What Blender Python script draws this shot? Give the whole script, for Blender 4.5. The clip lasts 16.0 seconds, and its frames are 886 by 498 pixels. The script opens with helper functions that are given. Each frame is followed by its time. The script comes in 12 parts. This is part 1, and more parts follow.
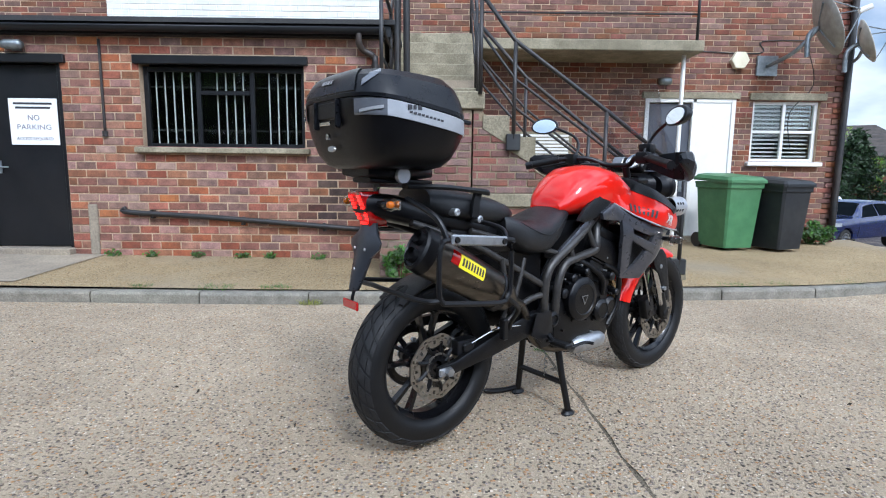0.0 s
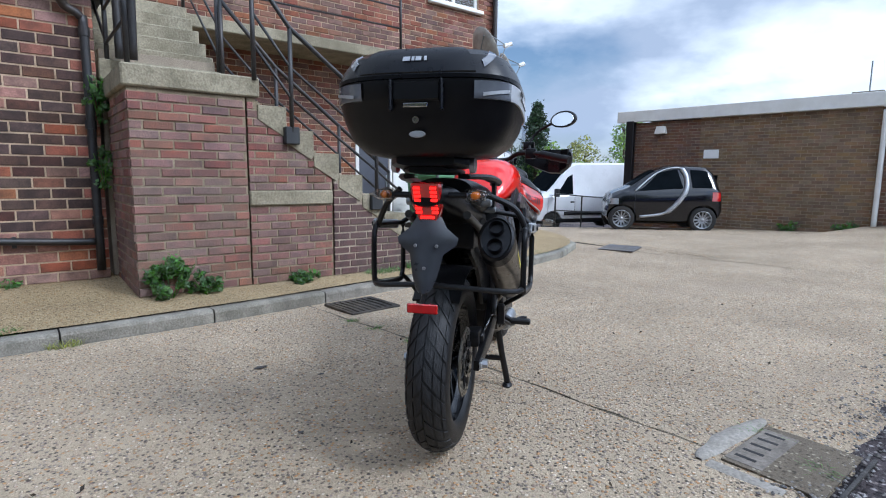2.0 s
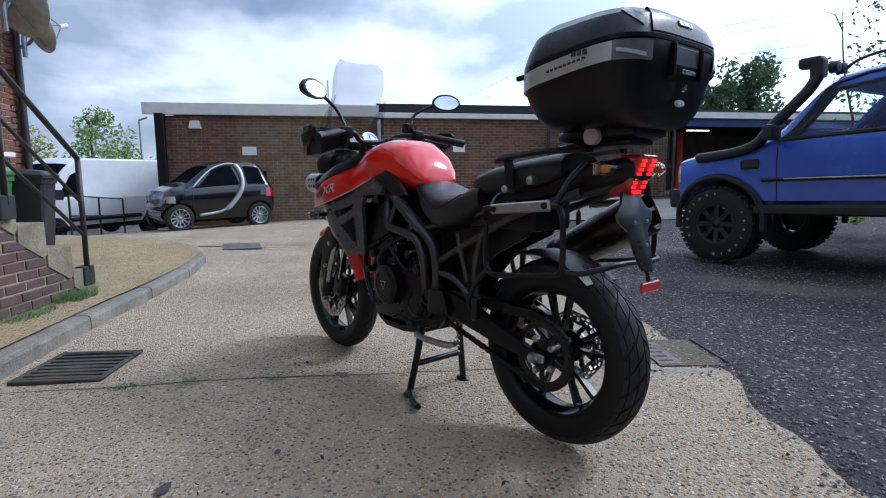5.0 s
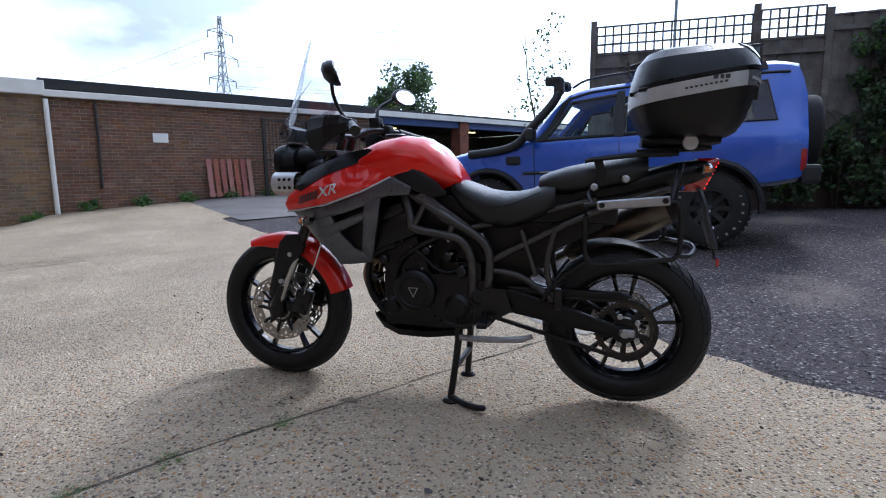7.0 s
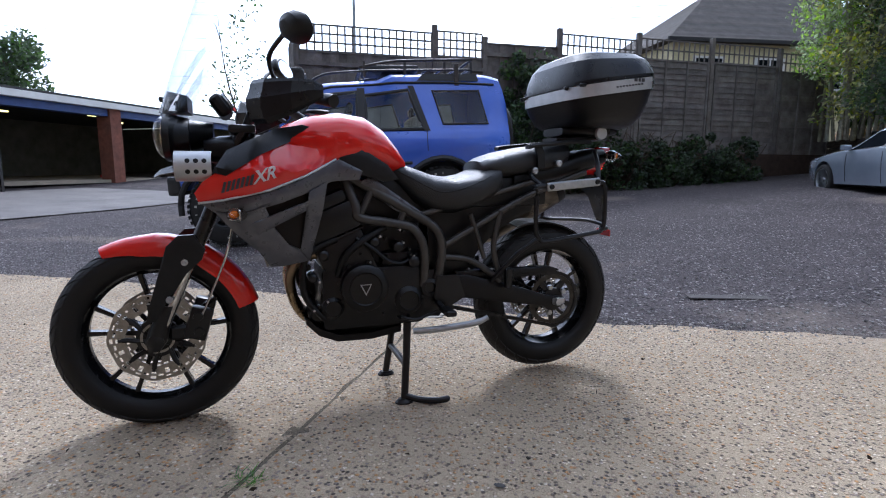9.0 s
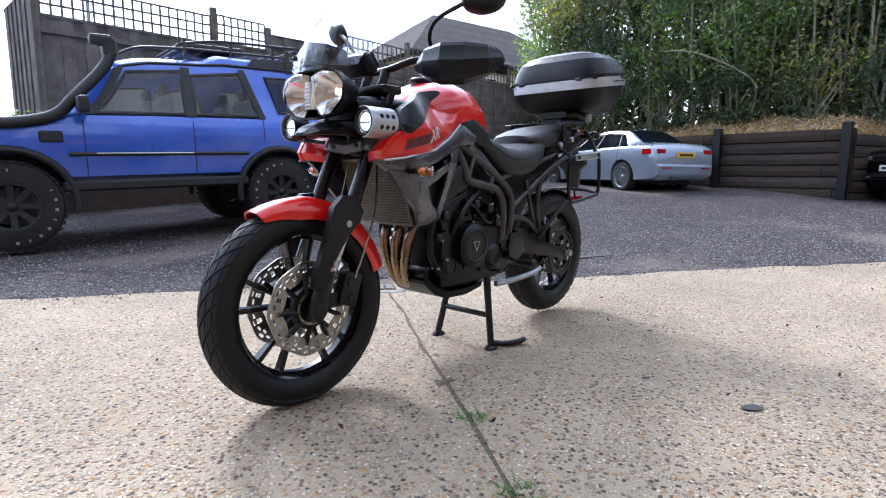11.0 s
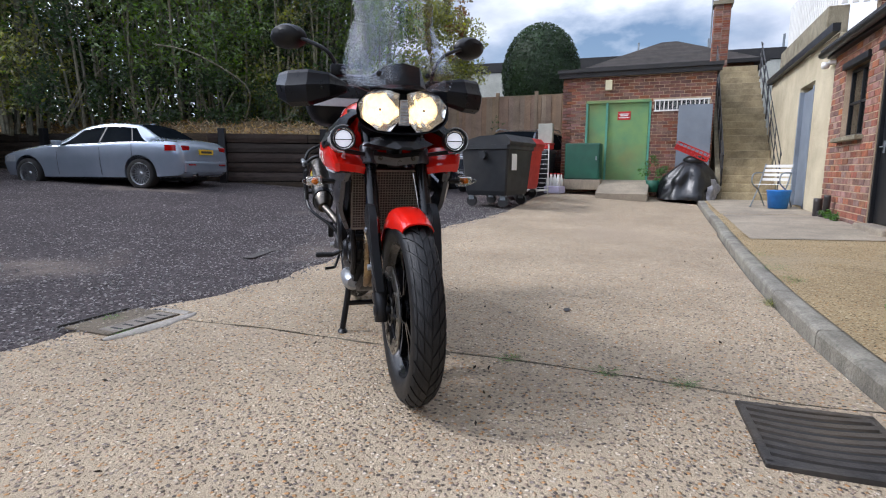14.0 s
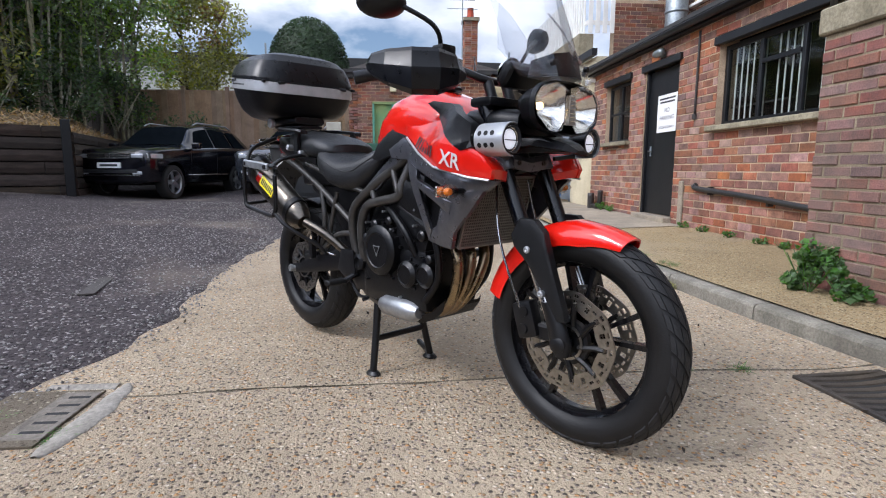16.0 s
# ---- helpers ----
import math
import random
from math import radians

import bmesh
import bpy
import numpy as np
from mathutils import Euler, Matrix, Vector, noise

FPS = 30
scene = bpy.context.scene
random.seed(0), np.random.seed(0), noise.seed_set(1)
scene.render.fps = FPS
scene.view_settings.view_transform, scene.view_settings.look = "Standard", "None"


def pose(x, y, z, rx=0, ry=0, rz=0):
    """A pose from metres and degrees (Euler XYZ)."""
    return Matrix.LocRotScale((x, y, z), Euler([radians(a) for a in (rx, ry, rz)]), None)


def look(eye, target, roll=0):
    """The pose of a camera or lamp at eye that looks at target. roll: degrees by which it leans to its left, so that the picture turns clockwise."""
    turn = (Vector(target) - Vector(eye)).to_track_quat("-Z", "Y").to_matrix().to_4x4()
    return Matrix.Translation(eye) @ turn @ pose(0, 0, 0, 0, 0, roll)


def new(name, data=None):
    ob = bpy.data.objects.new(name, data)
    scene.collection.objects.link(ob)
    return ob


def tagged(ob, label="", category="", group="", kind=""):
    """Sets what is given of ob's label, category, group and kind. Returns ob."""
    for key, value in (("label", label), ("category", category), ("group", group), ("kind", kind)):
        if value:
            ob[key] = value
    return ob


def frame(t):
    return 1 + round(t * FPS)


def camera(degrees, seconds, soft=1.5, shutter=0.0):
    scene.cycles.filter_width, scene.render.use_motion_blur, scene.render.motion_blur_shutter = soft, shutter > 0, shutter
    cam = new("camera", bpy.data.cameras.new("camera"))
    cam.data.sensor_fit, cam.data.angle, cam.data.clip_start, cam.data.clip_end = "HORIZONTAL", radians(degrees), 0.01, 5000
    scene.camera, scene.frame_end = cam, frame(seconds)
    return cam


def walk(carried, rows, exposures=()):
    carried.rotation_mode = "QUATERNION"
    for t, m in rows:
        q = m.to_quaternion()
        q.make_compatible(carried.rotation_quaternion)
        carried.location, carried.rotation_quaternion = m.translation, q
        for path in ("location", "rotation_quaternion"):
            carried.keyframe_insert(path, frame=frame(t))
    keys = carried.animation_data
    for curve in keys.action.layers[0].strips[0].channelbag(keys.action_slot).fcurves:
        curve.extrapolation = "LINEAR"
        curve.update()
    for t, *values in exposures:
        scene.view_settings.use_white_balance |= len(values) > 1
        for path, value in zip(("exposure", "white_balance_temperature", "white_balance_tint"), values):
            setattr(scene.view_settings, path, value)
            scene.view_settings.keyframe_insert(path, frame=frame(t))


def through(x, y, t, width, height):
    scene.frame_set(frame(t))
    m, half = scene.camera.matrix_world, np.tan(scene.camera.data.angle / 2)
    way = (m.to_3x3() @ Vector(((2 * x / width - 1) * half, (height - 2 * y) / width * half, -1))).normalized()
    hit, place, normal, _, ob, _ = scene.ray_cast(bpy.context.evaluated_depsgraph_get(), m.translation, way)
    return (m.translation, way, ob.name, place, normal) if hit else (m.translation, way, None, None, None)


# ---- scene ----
# The camera and its walk round the motorcycle
cam = camera(78.8, 16.0, soft=1.1)
PATH = [
    (0.0, -0.015, -0.042, 1.074, -0.28, -7.91, -0.61),
    (0.5, -0.330, 0.006, 1.054, -7.68, -7.82, -0.47),
    (1.0, -0.690, 0.074, 1.059, -17.57, -7.74, -0.45),
    (1.5, -0.974, 0.210, 1.039, -28.81, -7.71, -0.32),
    (2.0, -1.277, 0.462, 1.031, -38.42, -7.64, -0.52),
    (2.5, -1.496, 0.735, 1.026, -48.07, -7.57, -0.41),
    (3.0, -1.647, 1.125, 1.045, -58.13, -7.47, -0.39),
    (3.5, -1.776, 1.456, 1.071, -66.64, -7.45, -0.24),
    (4.0, -1.827, 1.820, 1.039, -75.44, -7.38, -0.01),
    (4.5, -1.881, 2.112, 0.986, -81.58, -7.47, 0.18),
    (5.0, -1.871, 2.423, 0.951, -91.59, -7.55, 0.22),
    (5.2, -1.857, 2.547, 0.950, -96.39, -7.54, 0.21),
    (7.3, -1.241, 3.960, 0.986, -130.99, -8.71, 0.19),
    (7.5, -1.162, 4.054, 0.980, -134.91, -8.81, -0.01),
    (8.0, -0.942, 4.244, 0.968, -145.30, -8.82, 0.05),
    (8.5, -0.696, 4.329, 0.928, -153.38, -8.81, -0.05),
    (8.7, -0.581, 4.339, 0.935, -156.67, -8.81, -0.08),
    (10.8, 0.866, 4.712, 0.764, -188.23, -8.12, -0.4),
    (11.0, 1.008, 4.715, 0.774, -190.5, -8.12, -0.4),
    (11.5, 1.394, 4.698, 0.774, -195.73, -8.16, -0.46),
    (12.0, 1.805, 4.6, 0.748, -201.69, -8.06, -0.41),
    (12.5, 2.112, 4.441, 0.808, -211.63, -8.29, -0.51),
    (13.0, 2.367, 4.261, 0.868, -225.62, -8.44, 0),
    (13.5, 2.599, 4.031, 0.827, -236.97, -8.47, -0.08),
    (14.0, 2.821, 3.722, 0.823, -247.88, -8.43, -0.29),
    (14.5, 2.857, 3.373, 0.823, -255.71, -8.47, -0.08),
    (15.0, 2.862, 2.987, 0.849, -261.96, -8.43, -0.04),
    (15.5, 2.806, 2.692, 0.838, -268.98, -8.43, -0.03),
    (16.0, 2.7, 2.359, 0.843, -275.1, -8.46, -0.14),
]
walk(cam, [(t, pose(x, y, z, 90 + pitch, roll, yaw)) for t, x, y, z, yaw, pitch, roll in PATH],
     exposures=[(0.0, 0.22, 5500, 8), (1.0, 0.14, 5450, 8), (2.5, -0.06, 5400, 9), (5.0, -0.25, 5300, 10), (7.5, -0.05, 5400, 12), (8.5, 0.0, 5450, 13), (11.0, 0.74, 5500, 13), (12.5, 0.52, 5650, 13), (13.5, 0.26, 5850, 13), (14.5, 0.02, 5900, 13), (16.0, 0.15, 5950, 13)])

# Sky and sun: bright broken cloud, the sun over the south-east at about 44 degrees
SUN_FROM = Vector((0.36, -0.93, 0.96)).normalized()
sun_data = bpy.data.lights.new("sun", "SUN")
sun_data.energy, sun_data.angle, sun_data.color = 2.0, radians(12), (1.0, 0.965, 0.92)
sun = new("sun", sun_data)
sun.matrix_world = look(SUN_FROM * 50, (0, 0, 0))

world = bpy.data.worlds.new("sky")
scene.world = world
world.use_nodes = True
wn, wl = world.node_tree.nodes, world.node_tree.links
wn.clear()
w_out = wn.new("ShaderNodeOutputWorld")
w_bg = wn.new("ShaderNodeBackground")
w_sky = wn.new("ShaderNodeTexSky")
w_sky.sky_type, w_sky.sun_disc = "NISHITA", False
w_sky.sun_elevation, w_sky.sun_rotation = math.asin(SUN_FROM.z), math.atan2(SUN_FROM.x, SUN_FROM.y)
w_sky.air_density, w_sky.dust_density = 1.0, 1.5
w_co = wn.new("ShaderNodeTexCoord")
w_map = wn.new("ShaderNodeMapping")
w_map.inputs["Scale"].default_value = (1.0, 1.0, 2.2)
w_map.inputs["Location"].default_value = (0.4, 1.3, 0.2)
w_n = wn.new("ShaderNodeTexNoise")
w_n.inputs["Scale"].default_value, w_n.inputs["Detail"].default_value, w_n.inputs["Roughness"].default_value = 2.6, 10.0, 0.52
w_ramp = wn.new("ShaderNodeValToRGB")
w_ramp.color_ramp.elements[0].position, w_ramp.color_ramp.elements[1].position = 0.37, 0.52
w_n2 = wn.new("ShaderNodeTexNoise")
w_n2.inputs["Scale"].default_value, w_n2.inputs["Detail"].default_value = 3.4, 9.0
w_shade = wn.new("ShaderNodeValToRGB")
w_shade.color_ramp.elements[0].position, w_shade.color_ramp.elements[0].color = 0.38, (4.4, 4.9, 5.8, 1)
w_shade.color_ramp.elements[1].position, w_shade.color_ramp.elements[1].color = 0.62, (10.5, 10.6, 10.8, 1)
w_mix = wn.new("ShaderNodeMix")
w_mix.data_type = "RGBA"
wl.new(w_co.outputs["Generated"], w_map.inputs["Vector"])
wl.new(w_map.outputs["Vector"], w_n.inputs["Vector"])
wl.new(w_map.outputs["Vector"], w_n2.inputs["Vector"])
wl.new(w_n.outputs["Fac"], w_ramp.inputs["Fac"])
wl.new(w_n2.outputs["Fac"], w_shade.inputs["Fac"])
wl.new(w_ramp.outputs["Color"], w_mix.inputs["Factor"])
wl.new(w_sky.outputs["Color"], w_mix.inputs["A"])
wl.new(w_shade.outputs["Color"], w_mix.inputs["B"])
# cloud is brightest round the hidden sun
w_nrm = wn.new("ShaderNodeVectorMath")
w_nrm.operation = "DOT_PRODUCT"
w_nrm.inputs[1].default_value = SUN_FROM
w_glow = wn.new("ShaderNodeMapRange")
w_glow.interpolation_type = "SMOOTHSTEP"
w_glow.inputs["From Min"].default_value, w_glow.inputs["From Max"].default_value = 0.2, 1.0
w_glow.inputs["To Min"].default_value, w_glow.inputs["To Max"].default_value = 0.92, 2.6
w_mul = wn.new("ShaderNodeVectorMath")
w_mul.operation = "SCALE"
wl.new(w_co.outputs["Generated"], w_nrm.inputs[0])
wl.new(w_nrm.outputs["Value"], w_glow.inputs["Value"])
wl.new(w_mix.outputs["Result"], w_mul.inputs[0])
wl.new(w_glow.outputs["Result"], w_mul.inputs["Scale"])
wl.new(w_mul.outputs["Vector"], w_bg.inputs["Color"])
w_bg.inputs["Strength"].default_value = 0.126
wl.new(w_bg.outputs["Background"], w_out.inputs["Surface"])


# Materials
def srgb(h):
    """A linear colour from a hex text."""
    v = [int(h[i:i + 2], 16) / 255 for i in (0, 2, 4)]
    return tuple(c / 12.92 if c < 0.04045 else ((c + 0.055) / 1.055) ** 2.4 for c in v) + (1.0,)


def mat(name, a, b=None, rough=0.6, metal=0.0, scale=6.0, bump=0.0, bump_scale=60.0, grime=0.0, per="", spread=0.25,
        coat=0.0, rough_var=0.12, detail=6.0, stretch=(1, 1, 1), emit=0.0, emit_colour=None, alpha=1.0, transmit=0.0, dust=None, world_space=True, speck=None, sheen=0.5):
    """A procedural surface: two colours mixed by large and fine noise, optional variation per object or island, bump and grime."""
    m = bpy.data.materials.new(name)
    m.use_nodes = True
    n, l = m.node_tree.nodes, m.node_tree.links
    p = n["Principled BSDF"]
    b = b or tuple(min(1, c * 0.72) for c in a[:3]) + (1,)
    co = n.new("ShaderNodeTexCoord")
    mp = n.new("ShaderNodeMapping")
    mp.inputs["Scale"].default_value = stretch
    src = co.outputs["Object"]
    if world_space:
        geo = n.new("ShaderNodeNewGeometry")
        src = geo.outputs["Position"]
    l.new(src, mp.inputs["Vector"])
    big = n.new("ShaderNodeTexNoise")
    big.inputs["Scale"].default_value, big.inputs["Detail"].default_value, big.inputs["Roughness"].default_value = scale, detail, 0.62
    l.new(mp.outputs["Vector"], big.inputs["Vector"])
    rm = n.new("ShaderNodeValToRGB")
    rm.color_ramp.elements[0].position, rm.color_ramp.elements[0].color = 0.32, a
    rm.color_ramp.elements[1].position, rm.color_ramp.elements[1].color = 0.68, b
    l.new(big.outputs["Fac"], rm.inputs["Fac"])
    colour = rm.outputs["Color"]
    fine = n.new("ShaderNodeTexNoise")
    fine.inputs["Scale"].default_value, fine.inputs["Detail"].default_value = bump_scale, 4.0
    l.new(mp.outputs["Vector"], fine.inputs["Vector"])
    if per:
        if per == "object":
            rnd = n.new("ShaderNodeObjectInfo").outputs["Random"]
        else:
            rnd = n.new("ShaderNodeNewGeometry").outputs["Random Per Island"]
        mr = n.new("ShaderNodeMapRange")
        mr.inputs["To Min"].default_value, mr.inputs["To Max"].default_value = 1 - spread, 1 + spread
        l.new(rnd, mr.inputs["Value"])
        hsv = n.new("ShaderNodeHueSaturation")
        l.new(mr.outputs["Result"], hsv.inputs["Value"])
        mh = n.new("ShaderNodeMapRange")
        mh.inputs["To Min"].default_value, mh.inputs["To Max"].default_value = 0.5 - 0.005, 0.5 + 0.02
        sh = n.new("ShaderNodeMath")
        sh.operation = "FRACT"
        mu = n.new("ShaderNodeMath")
        mu.operation = "MULTIPLY"
        mu.inputs[1].default_value = 7.31
        l.new(rnd, mu.inputs[0])
        l.new(mu.outputs[0], sh.inputs[0])
        l.new(sh.outputs[0], mh.inputs["Value"])
        l.new(mh.outputs["Result"], hsv.inputs["Hue"])
        ms = n.new("ShaderNodeMapRange")
        ms.inputs["To Min"].default_value, ms.inputs["To Max"].default_value = max(0.3, 1 - 1.15 * spread), 1.08
        m2 = n.new("ShaderNodeMath")
        m2.operation = "MULTIPLY"
        m2.inputs[1].default_value = 3.17
        f2 = n.new("ShaderNodeMath")
        f2.operation = "FRACT"
        l.new(rnd, m2.inputs[0])
        l.new(m2.outputs[0], f2.inputs[0])
        l.new(f2.outputs[0], ms.inputs["Value"])
        l.new(ms.outputs["Result"], hsv.inputs["Saturation"])
        l.new(colour, hsv.inputs["Color"])
        colour = hsv.outputs["Color"]
    speck = (0.2 if rough >= 0.8 else 0.0) if speck is None else speck
    if speck:
        sm = n.new("ShaderNodeMapRange")
        sm.inputs["From Min"].default_value, sm.inputs["From Max"].default_value = 0.3, 0.7
        sm.inputs["To Min"].default_value, sm.inputs["To Max"].default_value = 1 - 1.3 * speck, 1 + speck
        l.new(fine.outputs["Fac"], sm.inputs["Value"])
        sv = n.new("ShaderNodeVectorMath")
        sv.operation = "SCALE"
        l.new(colour, sv.inputs[0])
        l.new(sm.outputs["Result"], sv.inputs["Scale"])
        colour = sv.outputs["Vector"]
    if grime:
        gn = n.new("ShaderNodeTexNoise")
        gn.inputs["Scale"].default_value, gn.inputs["Detail"].default_value = 1.3, 8.0
        l.new(mp.outputs["Vector"], gn.inputs["Vector"])
        gr = n.new("ShaderNodeMapRange")
        gr.inputs["From Min"].default_value, gr.inputs["From Max"].default_value = 0.48, 0.72
        gr.inputs["To Max"].default_value = grime
        l.new(gn.outputs["Fac"], gr.inputs["Value"])
        gm = n.new("ShaderNodeMix")
        gm.data_type = "RGBA"
        gm.inputs["B"].default_value = dust or (0.06, 0.05, 0.04, 1)
        l.new(gr.outputs["Result"], gm.inputs["Factor"])
        l.new(colour, gm.inputs["A"])
        colour = gm.outputs["Result"]
    l.new(colour, p.inputs["Base Color"])
    ro = n.new("ShaderNodeMapRange")
    ro.inputs["To Min"].default_value, ro.inputs["To Max"].default_value = max(0.02, rough - rough_var), min(1, rough + rough_var)
    l.new(big.outputs["Fac"], ro.inputs["Value"])
    l.new(ro.outputs["Result"], p.inputs["Roughness"])
    p.inputs["Metallic"].default_value = metal
    p.inputs["Coat Weight"].default_value = coat
    p.inputs["Coat Roughness"].default_value = 0.04
    p.inputs["Alpha"].default_value = alpha
    p.inputs["Transmission Weight"].default_value = transmit
    if emit:
        p.inputs["Emission Color"].default_value = emit_colour or a
        p.inputs["Emission Strength"].default_value = emit
    p.inputs["Specular IOR Level"].default_value = sheen
    if bump:
        bp = n.new("ShaderNodeBump")
        bp.inputs["Strength"].default_value, bp.inputs["Distance"].default_value = bump, 0.01
        l.new(fine.outputs["Fac"], bp.inputs["Height"])
        l.new(bp.outputs["Normal"], p.inputs["Normal"])
    return m


def glass_mat(name, tint, rough=0.03, clear=0.9, ripple=0.2, edge=0.75):
    """Thin glazing: clear glass that lets most light straight through and mirrors by Fresnel."""
    m = bpy.data.materials.new(name)
    m.use_nodes = True
    n, l = m.node_tree.nodes, m.node_tree.links
    n.clear()
    out = n.new("ShaderNodeOutputMaterial")
    tr = n.new("ShaderNodeBsdfTransparent")
    tr.inputs["Color"].default_value = tuple(c * clear for c in tint[:3]) + (1,)
    gl = n.new("ShaderNodeBsdfGlossy")
    gl.inputs["Roughness"].default_value = rough
    lw = n.new("ShaderNodeLayerWeight")
    lw.inputs["Blend"].default_value = 0.5
    po = n.new("ShaderNodeMath")
    po.operation = "POWER"
    po.inputs[1].default_value = 4.5
    fr = n.new("ShaderNodeMapRange")
    fr.inputs["To Min"].default_value, fr.inputs["To Max"].default_value = 0.045, edge
    l.new(lw.outputs["Facing"], po.inputs[0])
    l.new(po.outputs[0], fr.inputs["Value"])
    nz = n.new("ShaderNodeTexNoise")
    nz.inputs["Scale"].default_value = 5.0
    bp = n.new("ShaderNodeBump")
    bp.inputs["Strength"].default_value, bp.inputs["Distance"].default_value = ripple, 0.001
    l.new(nz.outputs["Fac"], bp.inputs["Height"])
    if ripple:
        l.new(bp.outputs["Normal"], gl.inputs["Normal"])
    mx = n.new("ShaderNodeMixShader")
    l.new(fr.outputs["Result"], mx.inputs["Fac"])
    l.new(tr.outputs["BSDF"], mx.inputs[1])
    l.new(gl.outputs["BSDF"], mx.inputs[2])
    l.new(mx.outputs["Shader"], out.inputs["Surface"])
    return m


def pebble_mat(name, stones, matrix, size, rough=0.85, relief=0.6, patch=None, fill=0.62, wet=0.0):
    """Exposed aggregate: small stones of several colours set in a matrix, with broad stains."""
    m = bpy.data.materials.new(name)
    m.use_nodes = True
    n, l = m.node_tree.nodes, m.node_tree.links
    p = n["Principled BSDF"]
    geo = n.new("ShaderNodeNewGeometry")
    warp = n.new("ShaderNodeTexNoise")
    warp.inputs["Scale"].default_value = size * 0.8
    wm = n.new("ShaderNodeVectorMath")
    wm.operation = "SCALE"
    wm.inputs["Scale"].default_value = 0.6 / size
    l.new(geo.outputs["Position"], warp.inputs["Vector"])
    l.new(warp.outputs["Color"], wm.inputs[0])
    ad = n.new("ShaderNodeVectorMath")
    l.new(geo.outputs["Position"], ad.inputs[0])
    l.new(wm.outputs["Vector"], ad.inputs[1])
    vo = n.new("ShaderNodeTexVoronoi")
    vo.inputs["Scale"].default_value, vo.inputs["Randomness"].default_value = size, 1.0
    l.new(ad.outputs["Vector"], vo.inputs["Vector"])
    sep = n.new("ShaderNodeSeparateColor")
    l.new(vo.outputs["Color"], sep.inputs["Color"])
    st = n.new("ShaderNodeValToRGB")
    st.color_ramp.interpolation = "CONSTANT"
    st.color_ramp.elements[0].color = stones[0]
    st.color_ramp.elements[1].position, st.color_ramp.elements[1].color = 1.0 / len(stones), stones[1]
    for i, c in enumerate(stones[2:], 2):
        st.color_ramp.elements.new(i / len(stones)).color = c
    l.new(sep.outputs[0], st.inputs["Fac"])
    edge = n.new("ShaderNodeMapRange")
    edge.inputs["From Min"].default_value, edge.inputs["From Max"].default_value = 0.30, 0.55
    l.new(vo.outputs["Distance"], edge.inputs["Value"])
    keep = n.new("ShaderNodeMath")
    keep.operation = "LESS_THAN"
    keep.inputs[1].default_value = fill
    l.new(sep.outputs[1], keep.inputs[0])
    inv = n.new("ShaderNodeMath")
    inv.operation = "SUBTRACT"
    inv.inputs[0].default_value = 1.0
    l.new(edge.outputs["Result"], inv.inputs[1])
    vis = n.new("ShaderNodeMath")
    vis.operation = "MULTIPLY"
    l.new(inv.outputs[0], vis.inputs[0])
    l.new(keep.outputs[0], vis.inputs[1])
    base = n.new("ShaderNodeMix")
    base.data_type = "RGBA"
    base.inputs["A"].default_value = matrix
    l.new(vis.outputs[0], base.inputs["Factor"])
    l.new(st.outputs["Color"], base.inputs["B"])
    fine = n.new("ShaderNodeTexNoise")
    fine.inputs["Scale"].default_value, fine.inputs["Detail"].default_value = size * 3, 5.0
    l.new(geo.outputs["Position"], fine.inputs["Vector"])
    fr = n.new("ShaderNodeMapRange")
    fr.inputs["To Min"].default_value, fr.inputs["To Max"].default_value = 0.50, 1.45
    l.new(fine.outputs["Fac"], fr.inputs["Value"])
    big = n.new("ShaderNodeTexNoise")
    big.inputs["Scale"].default_value, big.inputs["Detail"].default_value, big.inputs["Roughness"].default_value = 0.9, 9.0, 0.65
    l.new(geo.outputs["Position"], big.inputs["Vector"])
    br = n.new("ShaderNodeMapRange")
    br.inputs["From Min"].default_value, br.inputs["From Max"].default_value = 0.3, 0.7
    br.inputs["To Min"].default_value, br.inputs["To Max"].default_value = 0.78, 1.15
    l.new(big.outputs["Fac"], br.inputs["Value"])
    mu = n.new("ShaderNodeMath")
    mu.operation = "MULTIPLY"
    l.new(fr.outputs["Result"], mu.inputs[0])
    l.new(br.outputs["Result"], mu.inputs[1])
    sc = n.new("ShaderNodeVectorMath")
    sc.operation = "SCALE"
    l.new(base.outputs["Result"], sc.inputs[0])
    l.new(mu.outputs[0], sc.inputs["Scale"])
    colour = sc.outputs["Vector"]
    if patch:
        pn = n.new("ShaderNodeTexNoise")
        pn.inputs["Scale"].default_value, pn.inputs["Detail"].default_value = 0.55, 7.0
        l.new(geo.outputs["Position"], pn.inputs["Vector"])
        pr = n.new("ShaderNodeMapRange")
        pr.inputs["From Min"].default_value, pr.inputs["From Max"].default_value, pr.inputs["To Max"].default_value = 0.56, 0.68, 0.6
        l.new(pn.outputs["Fac"], pr.inputs["Value"])
        pm = n.new("ShaderNodeMix")
        pm.data_type = "RGBA"
        pm.inputs["B"].default_value = patch
        l.new(pr.outputs["Result"], pm.inputs["Factor"])
        l.new(colour, pm.inputs["A"])
        colour = pm.outputs["Result"]
    l.new(colour, p.inputs["Base Color"])
    p.inputs["Roughness"].default_value = rough
    p.inputs["Specular IOR Level"].default_value = 0.12
    h = n.new("ShaderNodeMath")
    h.operation = "ADD"
    l.new(vis.outputs[0], h.inputs[0])
    l.new(fine.outputs["Fac"], h.inputs[1])
    bp = n.new("ShaderNodeBump")
    bp.inputs["Strength"].default_value, bp.inputs["Distance"].default_value = relief, 0.006
    l.new(h.outputs[0], bp.inputs["Height"])
